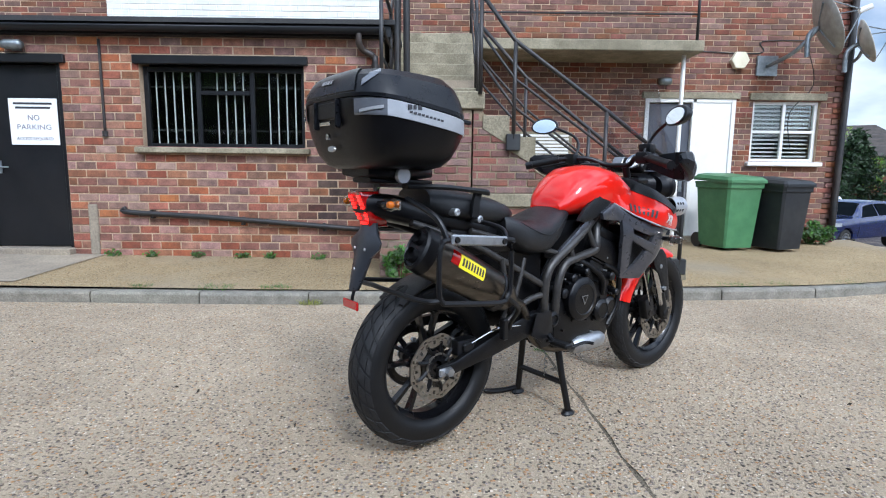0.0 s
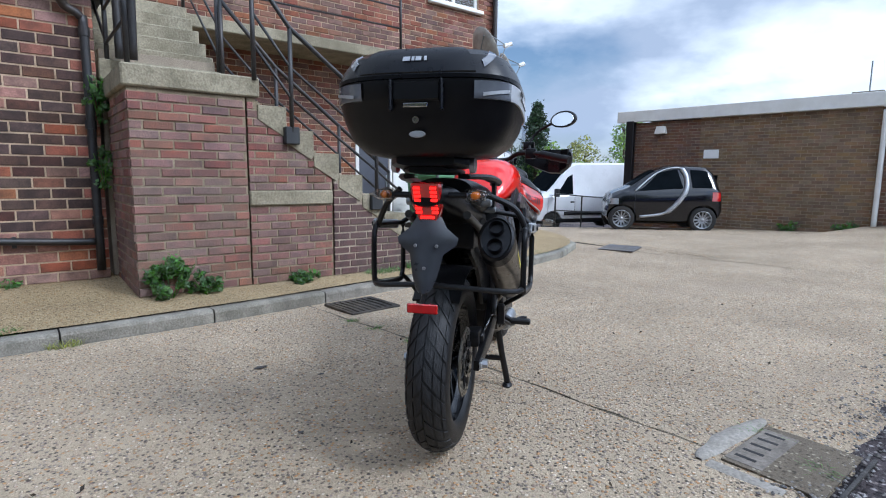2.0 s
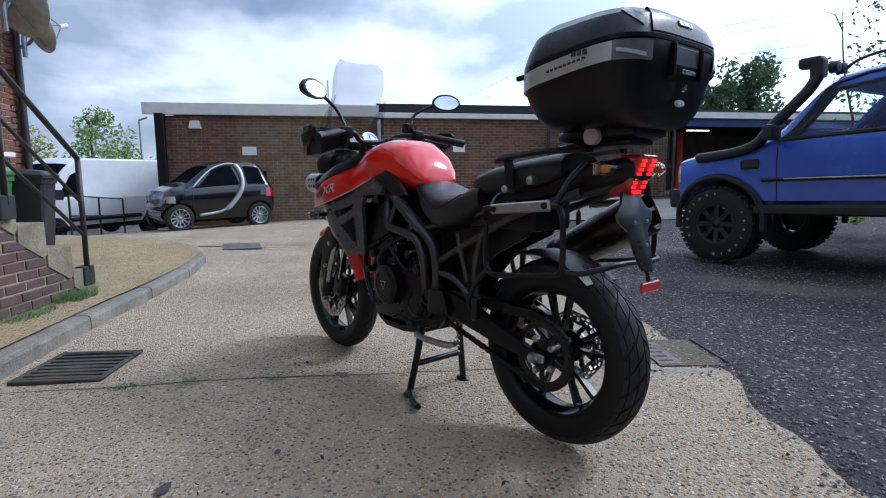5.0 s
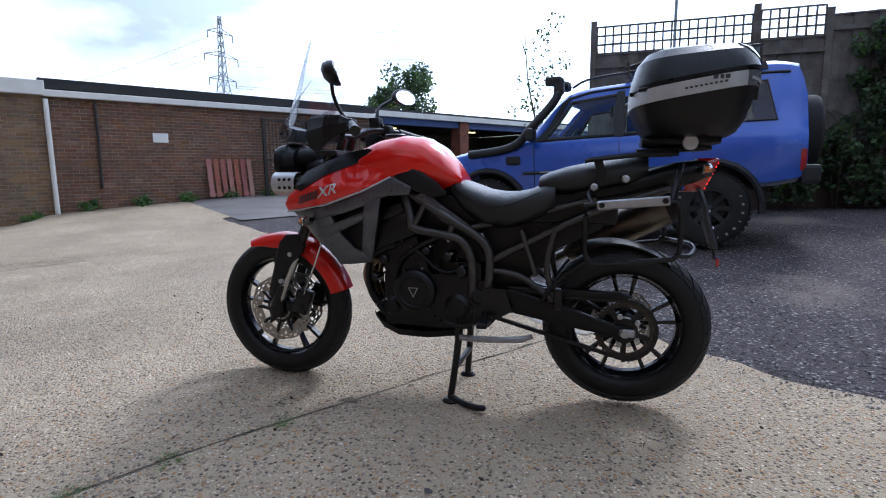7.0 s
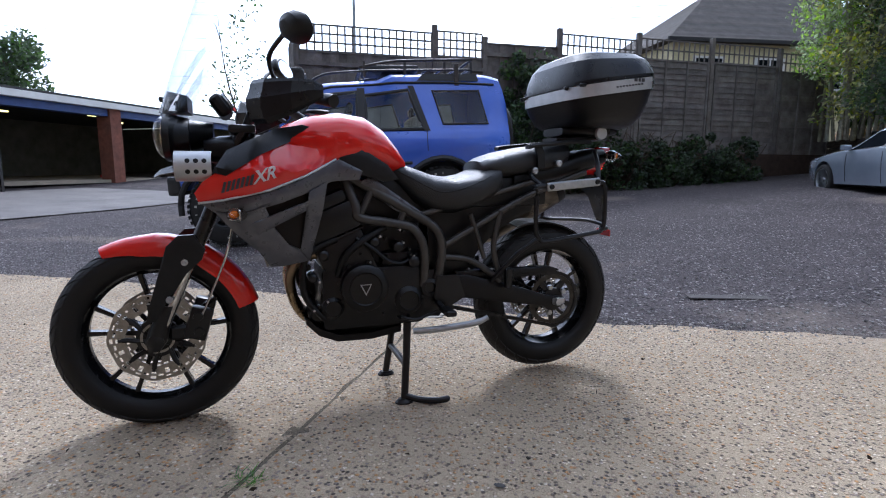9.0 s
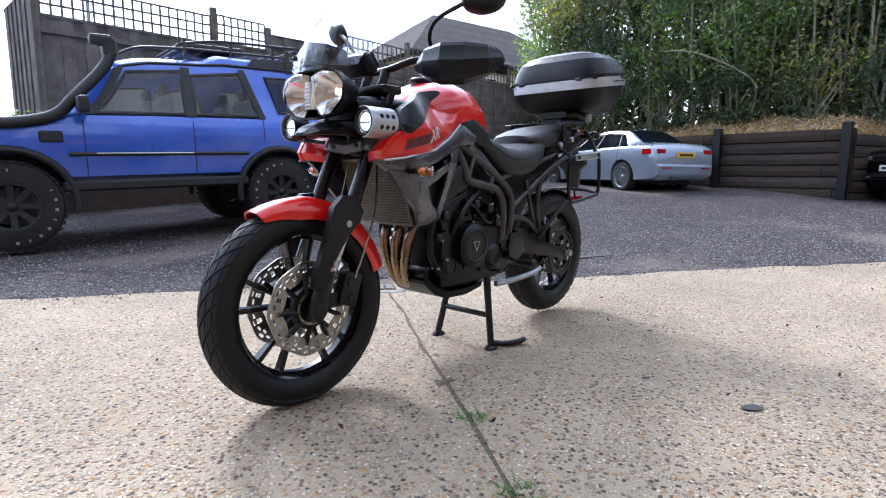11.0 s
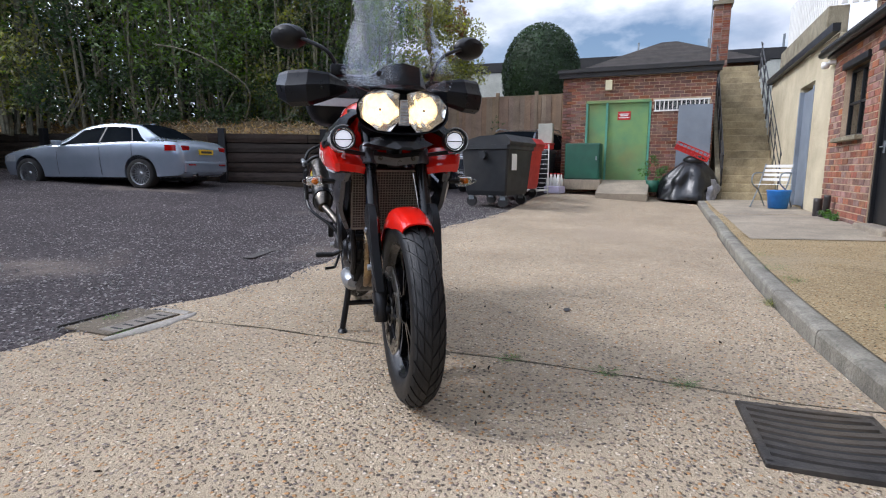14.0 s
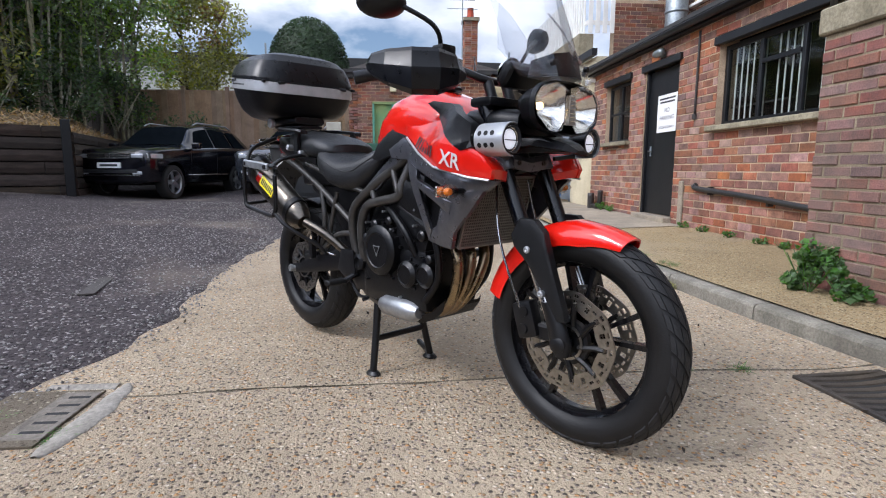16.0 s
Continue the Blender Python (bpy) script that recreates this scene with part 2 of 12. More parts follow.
    l.new(bp.outputs["Normal"], p.inputs["Normal"])
    return m


M_CONCRETE = pebble_mat("aggregate_concrete", [srgb("b8a48e"), srgb("6a615a"), srgb("c6b096"), srgb("82776e"), srgb("d8cab6"), srgb("988b82"), srgb("c09468"), srgb("beac98"), srgb("a08c7c"), srgb("d4c2a8"), srgb("b08c68"), srgb("5c544e")],
                        srgb("b0a088"), 72.0, relief=1.15, patch=srgb("a89884"), fill=0.84)
M_GRAVEL = pebble_mat("dark_planings", [srgb("302d2e"), srgb("5e5858"), srgb("242122"), srgb("9c9694"), srgb("4a4546"), srgb("6e6664"), srgb("383435"), srgb("423d3d")],
                      srgb("484243"), 44.0, relief=1.0, patch=srgb("7d7268"), fill=0.9)
M_PAVING = pebble_mat("yellow_paving", [srgb("94805e"), srgb("6c5f4a"), srgb("b8a580"), srgb("544934"), srgb("a07c50"), srgb("c4b594")], srgb("a3906f"), 80.0, relief=0.9, patch=srgb("968c7a"), fill=0.8)
M_TARMAC = mat("smooth_tarmac", srgb("6f6a66"), srgb("5a5654"), 0.85, scale=1.1, bump=0.5, bump_scale=90, grime=0.3)
M_SLAB = mat("smooth_concrete", srgb("a09480"), srgb("82786a"), 0.85, scale=2.2, bump=0.35, bump_scale=55, grime=0.35, dust=srgb("6a6256"))
M_KERB = mat("kerb_concrete", srgb("908a7e"), srgb("6e695f"), 0.88, scale=7, bump=0.6, bump_scale=80, grime=0.6, per="object", spread=0.08)
M_MORTAR = mat("mortar", srgb("c4ac90"), srgb("a28c72"), 0.95, scale=5, bump=0.4, bump_scale=120, grime=0.3)
M_MORTAR_D = mat("dark_mortar", srgb("ab9d88"), srgb("8a7d6c"), 0.95, scale=5, bump=0.4, bump_scale=120, grime=0.3)
M_MORTAR_P = mat("plinth_mortar", srgb("94866e"), srgb("746852"), 0.95, scale=7, bump=0.4, bump_scale=120, grime=0.4)
RED_A, RED_B = srgb("a05c44"), srgb("724435")
M_BRICK = mat("red_brick", RED_A, RED_B, 0.9, scale=9, bump=0.45, bump_scale=110, per="object", spread=0.36, grime=0.3)
M_BRICK_ISL = mat("red_brick_wall", RED_A, RED_B, 0.9, scale=9, bump=0.4, bump_scale=110, per="island", spread=0.36, grime=0.3)
M_BRICK_PLUM = mat("plum_brick", srgb("855147"), srgb("664a44"), 0.9, scale=8, bump=0.5, bump_scale=110, per="object", spread=0.30, grime=0.4, dust=srgb("756a5c"))
M_BRICK_PLUM_ISL = mat("plum_brick_wall", srgb("855147"), srgb("664a44"), 0.9, scale=8, bump=0.5, bump_scale=110, per="island", spread=0.30, grime=0.4, dust=srgb("756a5c"))
M_BRICK_DEEP = mat("dark_brown_brick", srgb("5e3c32"), srgb("3c2a25"), 0.9, scale=9, bump=0.45, bump_scale=110, per="object", spread=0.3, grime=0.35, dust=srgb("2c2420"))
M_BRICK_DUSK = mat("dusky_purple_brick", srgb("6e4a46"), srgb("54403e"), 0.9, scale=8, bump=0.45, bump_scale=110, per="object", spread=0.32, grime=0.4, dust=srgb("6e645a"))
M_BRICK_MAIN = mat("dark_red_brick", srgb("864c39"), srgb("5c382d"), 0.9, scale=6, bump=0.3, bump_scale=100, per="island", spread=0.3, grime=0.2)
M_BRICK_FAR = mat("brown_brick", srgb("7a513c"), srgb("5e4032"), 0.9, scale=4, bump=0.3, bump_scale=90, per="island", spread=0.25, grime=0.3)
M_BRICK_TAN = mat("tan_brick", srgb("86694e"), srgb("6c543f"), 0.9, scale=4, bump=0.3, bump_scale=90, per="island", spread=0.22, grime=0.3)
M_BRICK_WHITE = mat("white_painted_brick", srgb("e4e2dc"), srgb("d2cfc8"), 0.7, scale=4, bump=0.3, bump_scale=60, per="island", spread=0.04, grime=0.15, dust=srgb("a09a8e"))
M_RENDER = mat("cream_render", srgb("cec2a4"), srgb("b4a88c"), 0.9, scale=1.6, bump=0.3, bump_scale=60, grime=0.35, dust=srgb("8d8163"))
M_STONE = mat("weathered_stone", srgb("9c937c"), srgb("736b57"), 0.92, scale=5, bump=0.6, bump_scale=60, grime=0.6, dust=srgb("5f5846"))
M_BLACK_PAINT = mat("black_gloss_paint", srgb("121417"), srgb("1a1b1e"), 0.4, scale=5, bump=0.08, bump_scale=40, grime=0.12, dust=srgb("3a3733"), sheen=0.35)
M_BLACK_IRON = mat("black_iron", srgb("1c1c1e"), srgb("2c2b2a"), 0.45, scale=12, bump=0.2, bump_scale=90, grime=0.25, dust=srgb("5a4636"))
M_FELT = mat("roof_felt", srgb("2a2a2c"), srgb("3a3937"), 0.85, scale=3, bump=0.3, bump_scale=80)
M_WHITE = mat("white_paint", srgb("e6e5e0"), srgb("d8d6cf"), 0.5, scale=3, bump=0.05, grime=0.15, dust=srgb("a8a297"))
# Near-black: the shade inside rooms, gaps and slots is put into the colour
M_RECESS_SHADE = mat("painted_recess_shade", srgb("2a2a2a"), srgb("1c1c1c"), 0.9, scale=2)
M_ROOM = mat("room_plaster", srgb("8a8a84"), srgb("6e6e68"), 0.9, scale=2)
M_GLASS = glass_mat("window_glass", (0.92, 0.96, 0.95))
M_GREENBIN = mat("green_bin_plastic", srgb("4c7a50"), srgb("406c46"), 0.5, scale=6, bump=0.1, grime=0.2)
M_GREYBIN = mat("grey_bin_plastic", srgb("1c1f22"), srgb("15171a"), 0.55, scale=6, bump=0.1, grime=0.2, dust=srgb("6a655c"))
M_REDBIN = mat("red_bin_plastic", srgb("c4241f"), srgb("a81c1a"), 0.45, scale=6, bump=0.05, grime=0.15)
M_GALV = mat("galvanised_steel", srgb("9aa0a2"), srgb("7d8386"), 0.45, 0.8, scale=20, bump=0.1)
M_GREENDOOR = mat("weathered_green_paint", srgb("7a9a5c"), srgb("5f8a60"), 0.7, scale=2.0, bump=0.2, grime=0.5, dust=srgb("7a6a42"))
M_GREENBOX = mat("dark_green_paint", srgb("1e5a46"), srgb("194c3c"), 0.55, scale=3, bump=0.1, grime=0.2)
M_GREYDOOR = mat("grey_door_paint", srgb("7f8790"), srgb("727a84"), 0.6, scale=2, bump=0.1, grime=0.2)
M_SLEEPER = mat("old_sleeper_timber", srgb("453428"), srgb("2c221a"), 0.9, scale=5, bump=0.8, bump_scale=40, stretch=(1, 1, 5), per="object", spread=0.3, grime=0.3)
M_FENCE = mat("grey_fence_timber", srgb("7a736e"), srgb("575049"), 0.9, scale=4, bump=0.5, bump_scale=70, per="object", spread=0.16, grime=0.3)
M_FENCE_B = mat("brown_fence_timber", srgb("9a7f68"), srgb("806855"), 0.9, scale=3, bump=0.4, bump_scale=60, per="object", spread=0.14, grime=0.2)
M_EARTH = mat("dry_earth", srgb("7a6442"), srgb("5c4a32"), 0.95, scale=5, bump=1.0, bump_scale=25, grime=0.4, dust=srgb("4a4a2a"))
M_BARK = mat("bark", srgb("5d5040"), srgb("3f362b"), 0.95, scale=14, bump=0.8, bump_scale=50)
M_CANE = mat("pale_cane", srgb("96907a"), srgb("6a6450"), 0.8, scale=10, bump=0.2, per="island", spread=0.35)


def leaf_mat(name, a, b, spread, through=0.4):
    """A leaf that lets part of the light through."""
    m = mat(name, a, b, 0.55, scale=1.2, per="island", spread=spread)
    n, l = m.node_tree.nodes, m.node_tree.links
    p, out = n["Principled BSDF"], n["Material Output"]
    tr = n.new("ShaderNodeBsdfTranslucent")
    hs = n.new("ShaderNodeHueSaturation")
    hs.inputs["Hue"].default_value, hs.inputs["Saturation"].default_value, hs.inputs["Value"].default_value = 0.485, 1.1, 1.9
    l.new(p.inputs["Base Color"].links[0].from_socket, hs.inputs["Color"])
    l.new(hs.outputs["Color"], tr.inputs["Color"])
    mx = n.new("ShaderNodeMixShader")
    mx.inputs["Fac"].default_value = through
    l.new(p.outputs["BSDF"], mx.inputs[1])
    l.new(tr.outputs["BSDF"], mx.inputs[2])
    l.new(mx.outputs["Shader"], out.inputs["Surface"])
    return m


M_LEAF = leaf_mat("leaf_green", srgb("7c9640"), srgb("587430"), 0.5, 0.55)
M_LEAF_D = leaf_mat("leaf_dark", srgb("48602c"), srgb("2e4420"), 0.5, 0.35)
M_LEAF_Y = leaf_mat("leaf_yellow_green", srgb("96963c"), srgb("72782c"), 0.45)
M_LEAF_R = leaf_mat("leaf_russet", srgb("96603a"), srgb("6a6a30"), 0.45)
M_LEAF_N = leaf_mat("conifer_green", srgb("38502a"), srgb("25381c"), 0.35, 0.2)
M_IVY = leaf_mat("ivy_dark", srgb("3a4e24"), srgb("22341a"), 0.5, 0.3)
M_STRAW = leaf_mat("dry_straw", srgb("c0a068"), srgb("8c7040"), 0.4, 0.3)
M_WEED = leaf_mat("weed_green", srgb("557a34"), srgb("3c5c24"), 0.35)
M_ROOFTILE = mat("brown_roof_tile", srgb("504843"), srgb("3f3935"), 0.9, scale=3, bump=0.4, per="island", spread=0.2)


# Building helpers
def part(name, bm, material, parent=None, label="", smooth=False):
    """Link a bmesh as one mesh object, under a thing or a part."""
    me = bpy.data.meshes.new(name)
    if smooth:
        for f in bm.faces:
            f.smooth = True
    bm.to_mesh(me)
    bm.free()
    return link(name, me, material, parent, label)


def link(name, me, material, parent=None, label=""):
    if material and not me.materials:
        me.materials.append(material)
    ob = new(name, me)
    if parent:
        ob.parent = parent
    if label:
        ob["label"] = label
    return ob


def empty(name, m=None, label="", category="", group="", kind=""):
    ob = new(name)
    if m is not None:
        ob.matrix_world = m
    return tagged(ob, label, category, group, kind)


def rotz(a):
    return Matrix.Rotation(a, 4, "Z")


def box(bm, c, s, m=None, bevel=0.0, seg=1):
    """A box of size s about the centre c, in the frame m."""
    t = Matrix.Translation(c) @ Matrix.Diagonal((*s, 1))
    made = bmesh.ops.create_cube(bm, size=1.0, matrix=(m @ t) if m is not None else t)
    if bevel:
        edges = list({e for v in made["verts"] for e in v.link_edges})
        bmesh.ops.bevel(bm, geom=edges, offset=bevel, segments=seg, affect="EDGES", profile=0.6)
    return bm


def box_part(name, c, s, material, parent=None, m=None, bevel=0.0, label="", seg=1):
    return part(name, box(bmesh.new(), c, s, m, bevel, seg), material, parent, label)


def spline(pts, n=6):
    """A Catmull-Rom line through pts."""
    p = [Vector(q) for q in pts]
    out = []
    for i in range(len(p) - 1):
        a, b, c, d = p[max(0, i - 1)], p[i], p[i + 1], p[min(len(p) - 1, i + 2)]
        for k in range(n):
            t = k / n
            out.append(0.5 * ((2 * b) + (c - a) * t + (2 * a - 5 * b + 4 * c - d) * t * t + (3 * b - a - 3 * c + d) * t ** 3))
    return out + [p[-1]]


def tube(bm, pts, r, seg=10, caps=True, closed=False):
    """A round bar along pts; r is one radius or one for each point."""
    pts = [Vector(p) for p in pts]
    rs = r if isinstance(r, (list, tuple)) else [r] * len(pts)
    up = None
    rings = []
    n = len(pts)
    for i, p in enumerate(pts):
        if closed:
            d = pts[(i + 1) % n] - pts[i - 1]
        else:
            d = pts[min(i + 1, n - 1)] - pts[max(i - 1, 0)]
        if d.length < 1e-9:
            d = Vector((0, 0, 1))
        d.normalize()
        if up is None:
            up = Vector((0, 0, 1)) if abs(d.z) < 0.9 else Vector((1, 0, 0))
        x = d.cross(up)
        if x.length < 1e-6:
            x = d.orthogonal()
        x.normalize()
        up = x.cross(d).normalized()
        rings.append([bm.verts.new(p + (x * math.cos(a) + up * math.sin(a)) * rs[i]) for a in [2 * math.pi * k / seg for k in range(seg)]])
    for i in range(n if closed else n - 1):
        a, b = rings[i], rings[(i + 1) % n]
        for k in range(seg):
            bm.faces.new((a[k], b[k], b[(k + 1) % seg], a[(k + 1) % seg]))
    if caps and not closed:
        bm.faces.new(list(rings[0]))
        bm.faces.new(list(reversed(rings[-1])))
    bmesh.ops.recalc_face_normals(bm, faces=bm.faces[:])
    return bm


def loft(bm, rings, caps=True, closed=True):
    """Skin over rings of equal counts."""
    vs = [[bm.verts.new(p) for p in r] for r in rings]
    k = len(vs[0])
    for a, b in zip(vs, vs[1:]):
        for i in range(k if closed else k - 1):
            j = (i + 1) % k
            bm.faces.new((a[i], b[i], b[j], a[j]))
    if caps and closed:
        bm.faces.new(list(vs[0]))
        bm.faces.new(list(reversed(vs[-1])))
    bmesh.ops.recalc_face_normals(bm, faces=bm.faces[:])
    return bm


def lathe(bm, prof, seg=32, m=None, axis="Y", closed=False):
    """Turn a profile of (radius, along) about an axis."""
    rings = []
    for k in range(seg):
        a = 2 * math.pi * k / seg
        c, s = math.cos(a), math.sin(a)
        ring = []
        for r, h in prof:
            v = Vector((r * c, h, r * s)) if axis == "Y" else (Vector((h, r * c, r * s)) if axis == "X" else Vector((r * c, r * s, h)))
            ring.append(bm.verts.new(m @ v if m is not None else v))
        rings.append(ring)
    n = len(prof)
    for k in range(seg):
        a, b = rings[k], rings[(k + 1) % seg]
        for i in range(n if closed else n - 1):
            j = (i + 1) % n
            bm.faces.new((a[i], a[j], b[j], b[i]))
    bmesh.ops.remove_doubles(bm, verts=bm.verts[:], dist=1e-6)
    bmesh.ops.recalc_face_normals(bm, faces=bm.faces[:])
    return bm


def prism(bm, outline, y0, y1, m=None, bevel=0.0):
    """An outline in (x, z) pulled out from y0 to y1."""
    t = m if m is not None else Matrix.Identity(4)
    a = [bm.verts.new(t @ Vector((x, y0, z))) for x, z in outline]
    b = [bm.verts.new(t @ Vector((x, y1, z))) for x, z in outline]
    fs = [bm.faces.new(a), bm.faces.new(list(reversed(b)))]
    n = len(a)
    for i in range(n):
        fs.append(bm.faces.new((a[i], b[i], b[(i + 1) % n], a[(i + 1) % n])))
    bmesh.ops.recalc_face_normals(bm, faces=fs)
    if bevel:
        es = list({e for f in fs for e in f.edges})
        bmesh.ops.bevel(bm, geom=es, offset=bevel, segments=2, affect="EDGES", profile=0.6)
    return bm


def from_lists(name, vs, fs, material, parent=None, label="", smooth=False):
    me = bpy.data.meshes.new(name)
    me.from_pydata([tuple(v) for v in vs], [], fs)
    if smooth:
        me.polygons.foreach_set("use_smooth", [True] * len(me.polygons))
    me.update()
    return link(name, me, material, parent, label)


def gz(x, y):
    """The height of the yard: level about the motorcycle, rising behind it, dipping at the gutter."""
    up = 0.031 * (-x - 0.5) + 0.056 * (1.0 - y)
    h = 0.05 * math.log(1 + math.exp(min(40, (up - 0.03) / 0.05)))
    h = min(h, 0.85)
    h += 0.035 * max(0, min(x, 16) - 5.5) * max(0, min(1, (5.0 - y) / 5.0))
    d = (x - 6) * 0.6 + (y - 5) * 0.8
    if x > 5.5 and y > 4:
        h -= min(2.2, 0.06 * max(0, d - 1.7) + 0.045 * max(0, d - 6)) * max(0, min(1, (x - 5.5) / 2))
    h -= 0.21 * math.exp(-((x + 10) / 3.2) ** 2 - ((y + 2.6) / 2) ** 2)
    if x > -5:
        h -= 0.035 * math.exp(-((y - 4.35) / 0.7) ** 2)
    return h


# Ground: one sheet to the horizon, with the concrete slabs of the yard lying in it
def axis_steps(lo, hi, fine_lo, fine_hi, fine, far):
    v, x = [], fine_lo
    while x < fine_hi:
        v.append(x)
        x += fine
    v.append(fine_hi)
    s, x = fine, fine_hi
    while x < hi:
        s = min(s * 1.5, far)
        x += s
        v.append(x)
    s, x = fine, fine_lo
    while x > lo:
        s = min(s * 1.5, far)
        x -= s
        v.insert(0, x)
    return v


def sheet(name, xs, ys, height, material, parent=None, label=""):
    vs = [(x, y, height(x, y)) for y in ys for x in xs]
    k = len(xs)
    fs = [(j * k + i, j * k + i + 1, (j + 1) * k + i + 1, (j + 1) * k + i) for j in range(len(ys) - 1) for i in range(k - 1)]
    return from_lists(name, vs, fs, material, parent, label, smooth=True)


def rough_gz(x, y):
    near = max(0.0, 1 - math.hypot(x, y) / 18)
    return gz(x, y) - 0.012 + near * 0.014 * noise.noise((x * 1.6, y * 1.6, 0)) + near * 0.008 * noise.noise((x * 6, y * 6, 4))


GX, GY = axis_steps(-420, 420, -16, 17, 0.22, 60), axis_steps(-420, 420, -13, 14, 0.22, 60)
ground = tagged(sheet("ground", GX, GY, rough_gz, M_GRAVEL), "dark grey loose tarmac planings and gravel yard ground", "ground", kind="structure")

KERB = spline([(-13.0, 4.42, 0), (-6, 4.42, 0), (-2, 4.40, 0), (0, 4.46, 0), (1.0, 4.56, 0), (1.8, 4.64, 0), (2.8, 4.71, 0), (3.8, 4.84, 0), (4.6, 5.08, 0),
               (5.2, 5.45, 0), (5.65, 6.05, 0), (5.95, 6.7, 0), (6.2, 7.4, 0), (6.5, 8.6, 0)], 8)


def kerb_y(x):
    for a, b in zip(KERB, KERB[1:]):
        if a.x <= x <= b.x:
            return a.y + (b.y - a.y) * (x - a.x) / max(1e-6, b.x - a.x)
    return KERB[0].y if x < KERB[0].x else KERB[-1].y


def slab_edge(x):
    base = 1.02 + 0.09 * math.sin(x * 0.9 + 0.6) + 0.12 * max(0, min(1, (-x - 2) / 4))
    f = max(0, min(1, (x + 0.3) / 0.9))
    base += (0.885 + 0.05 * x - base) * f
    return base + 0.07 * noise.noise((x * 3.1, 0, 0)) + 0.035 * noise.noise((x * 11, 5, 0))


def joint_x(y):
    return 0.57 + 0.052 * (4.3 - y) + 0.018 * noise.noise((y * 3, 2, 0)) + 0.006 * noise.noise((y * 17, 8, 0))


def concrete(name, x_of, n, label):
    """A slab between its ragged edge and the kerb; x_of(i, y) gives the column's place."""
    vs, fs, k = [], [], 26
    for i in range(n + 1):
        xa = x_of(i, 2.5)
        e, t = slab_edge(xa), kerb_y(xa) - 0.01
        for j in range(k + 1):
            y = e + (t - e) * (j / k)
            x = x_of(i, y)
            drop = 0.03 if j == 0 else 0.0
            vs.append((x, y, gz(x, y) + 0.006 - drop + 0.004 * noise.noise((x * 1.3, y * 1.3, 7))))
    for i in range(n):
        for j in range(k):
            a = i * (k + 1) + j
            fs.append((a, a + k + 1, a + k + 2, a + 1))
    return tagged(from_lists(name, vs, fs, M_CONCRETE, smooth=True), label, "concrete slab", kind="structure")


concrete("pavement_slab", lambda i, y: joint_x(y) - 0.008 - 0.016 * noise.noise((y * 7, 4, 0)) - (1 - i / 130) * 14.0, 130, "pale worn exposed aggregate concrete yard slab with stains")
concrete("pavement_slab", lambda i, y: joint_x(y) + 0.008 + 0.016 * noise.noise((y * 6, 9, 0)) + i / 90 * 5.2, 90, "pale worn exposed aggregate concrete yard slab beside gutter")


vs, fs = [], []
for j in range(61):
    y = 0.95 + (kerb_y(0.6) - 0.97) * j / 60
    for dx in (-0.045, 0.0, 0.045):
        x = joint_x(y) + dx
        vs.append((x, y, gz(x, y) + 0.0035 + 0.004 * noise.noise((x * 40, y * 40, 1))))
for j in range(60):
    for i in range(2):
        a = j * 3 + i
        fs.append((a, a + 1, a + 4, a + 3))
tagged(from_lists("pavement_joint", vs, fs, pebble_mat("joint_dirt", [srgb("7a7264"), srgb("4c463e"), srgb("988c78")], srgb("6e6556"), 120.0), smooth=True), "dark gritty dirt filling the joint between slabs", "slab joint", kind="structure")


def open_yard(x, y):
    return gz(x, y) + 0.010


xs = [5.75 + i * 0.25 for i in range(34)]
vs, fs = [], []
for i, x in enumerate(xs):
    lo, hi = (slab_edge(x) if x < 9.2 else 1.1), (26.0 if x > 6.2 else kerb_y(x))
    for j in range(31):
        y = lo + (hi - lo) * (j / 30) ** 1.5
        vs.append((x, y, open_yard(x, y)))
for i in range(len(xs) - 1):
    for j in range(30):
        a = i * 31 + j
        fs.append((a, a + 31, a + 32, a + 1))
tagged(from_lists("pavement_yard", vs, fs, M_CONCRETE, smooth=True), "pale worn concrete yard surface running to the far wall", "concrete yard", kind="structure")
tagged(sheet("pavement_apron", [8.6 + i * 0.3 for i in range(19)], [-7 + i * 0.3 for i in range(28)], lambda x, y: gz(x, y) + 0.008, M_TARMAC),
       "smooth grey tarmac apron before the gate", "tarmac", kind="structure")


# Pavement behind the kerb, and the kerb stones
def pave_z(x, y):
    return max(0.075, gz(x, y) * 0.9 + 0.075) + 0.045 * max(0, min(1, (y - 4.5) / 1.5)) + 0.03 * max(0, min(1, (-x - 1) / 5)) + 0.004 * noise.noise((x * 2, y * 2, 3))


xs = [-13 + i * 0.25 for i in range(79)]
vs, fs = [], []
for x in xs:
    lo, hi = kerb_y(x) + 0.10, 8.3
    for j in range(17):
        y = lo + (hi - lo) * j / 16
        vs.append((x, y, pave_z(x, y)))
for i in range(len(xs) - 1):
    for j in range(16):
        a = i * 17 + j
        fs.append((a, a + 17, a + 18, a + 1))
tagged(from_lists("pavement", vs, fs, M_PAVING, smooth=True), "yellow gravelly worn concrete pavement behind the kerb", "pavement", kind="structure")
for x0, x1, y0, y1 in ((-6.9, -3.75, 4.62, 5.97), (-12.4, -6.95, 4.6, 5.97)):
    tagged(sheet("pavement_patch", [x0 + (x1 - x0) * i / 16 for i in range(17)], [y0 + (y1 - y0) * i / 8 for i in range(9)], lambda x, y: pave_z(x, y) + 0.007, M_SLAB),
           "grey smooth concrete slab before the door", "concrete slab", kind="structure")

kerb_root = empty("kerb", None, "grey concrete kerb stones edging the yard, worn and stained", "kerb", kind="structure")
length, run = [0.0], 0.0
for a, b in zip(KERB, KERB[1:]):
    run += (b - a).length
    length.append(run)


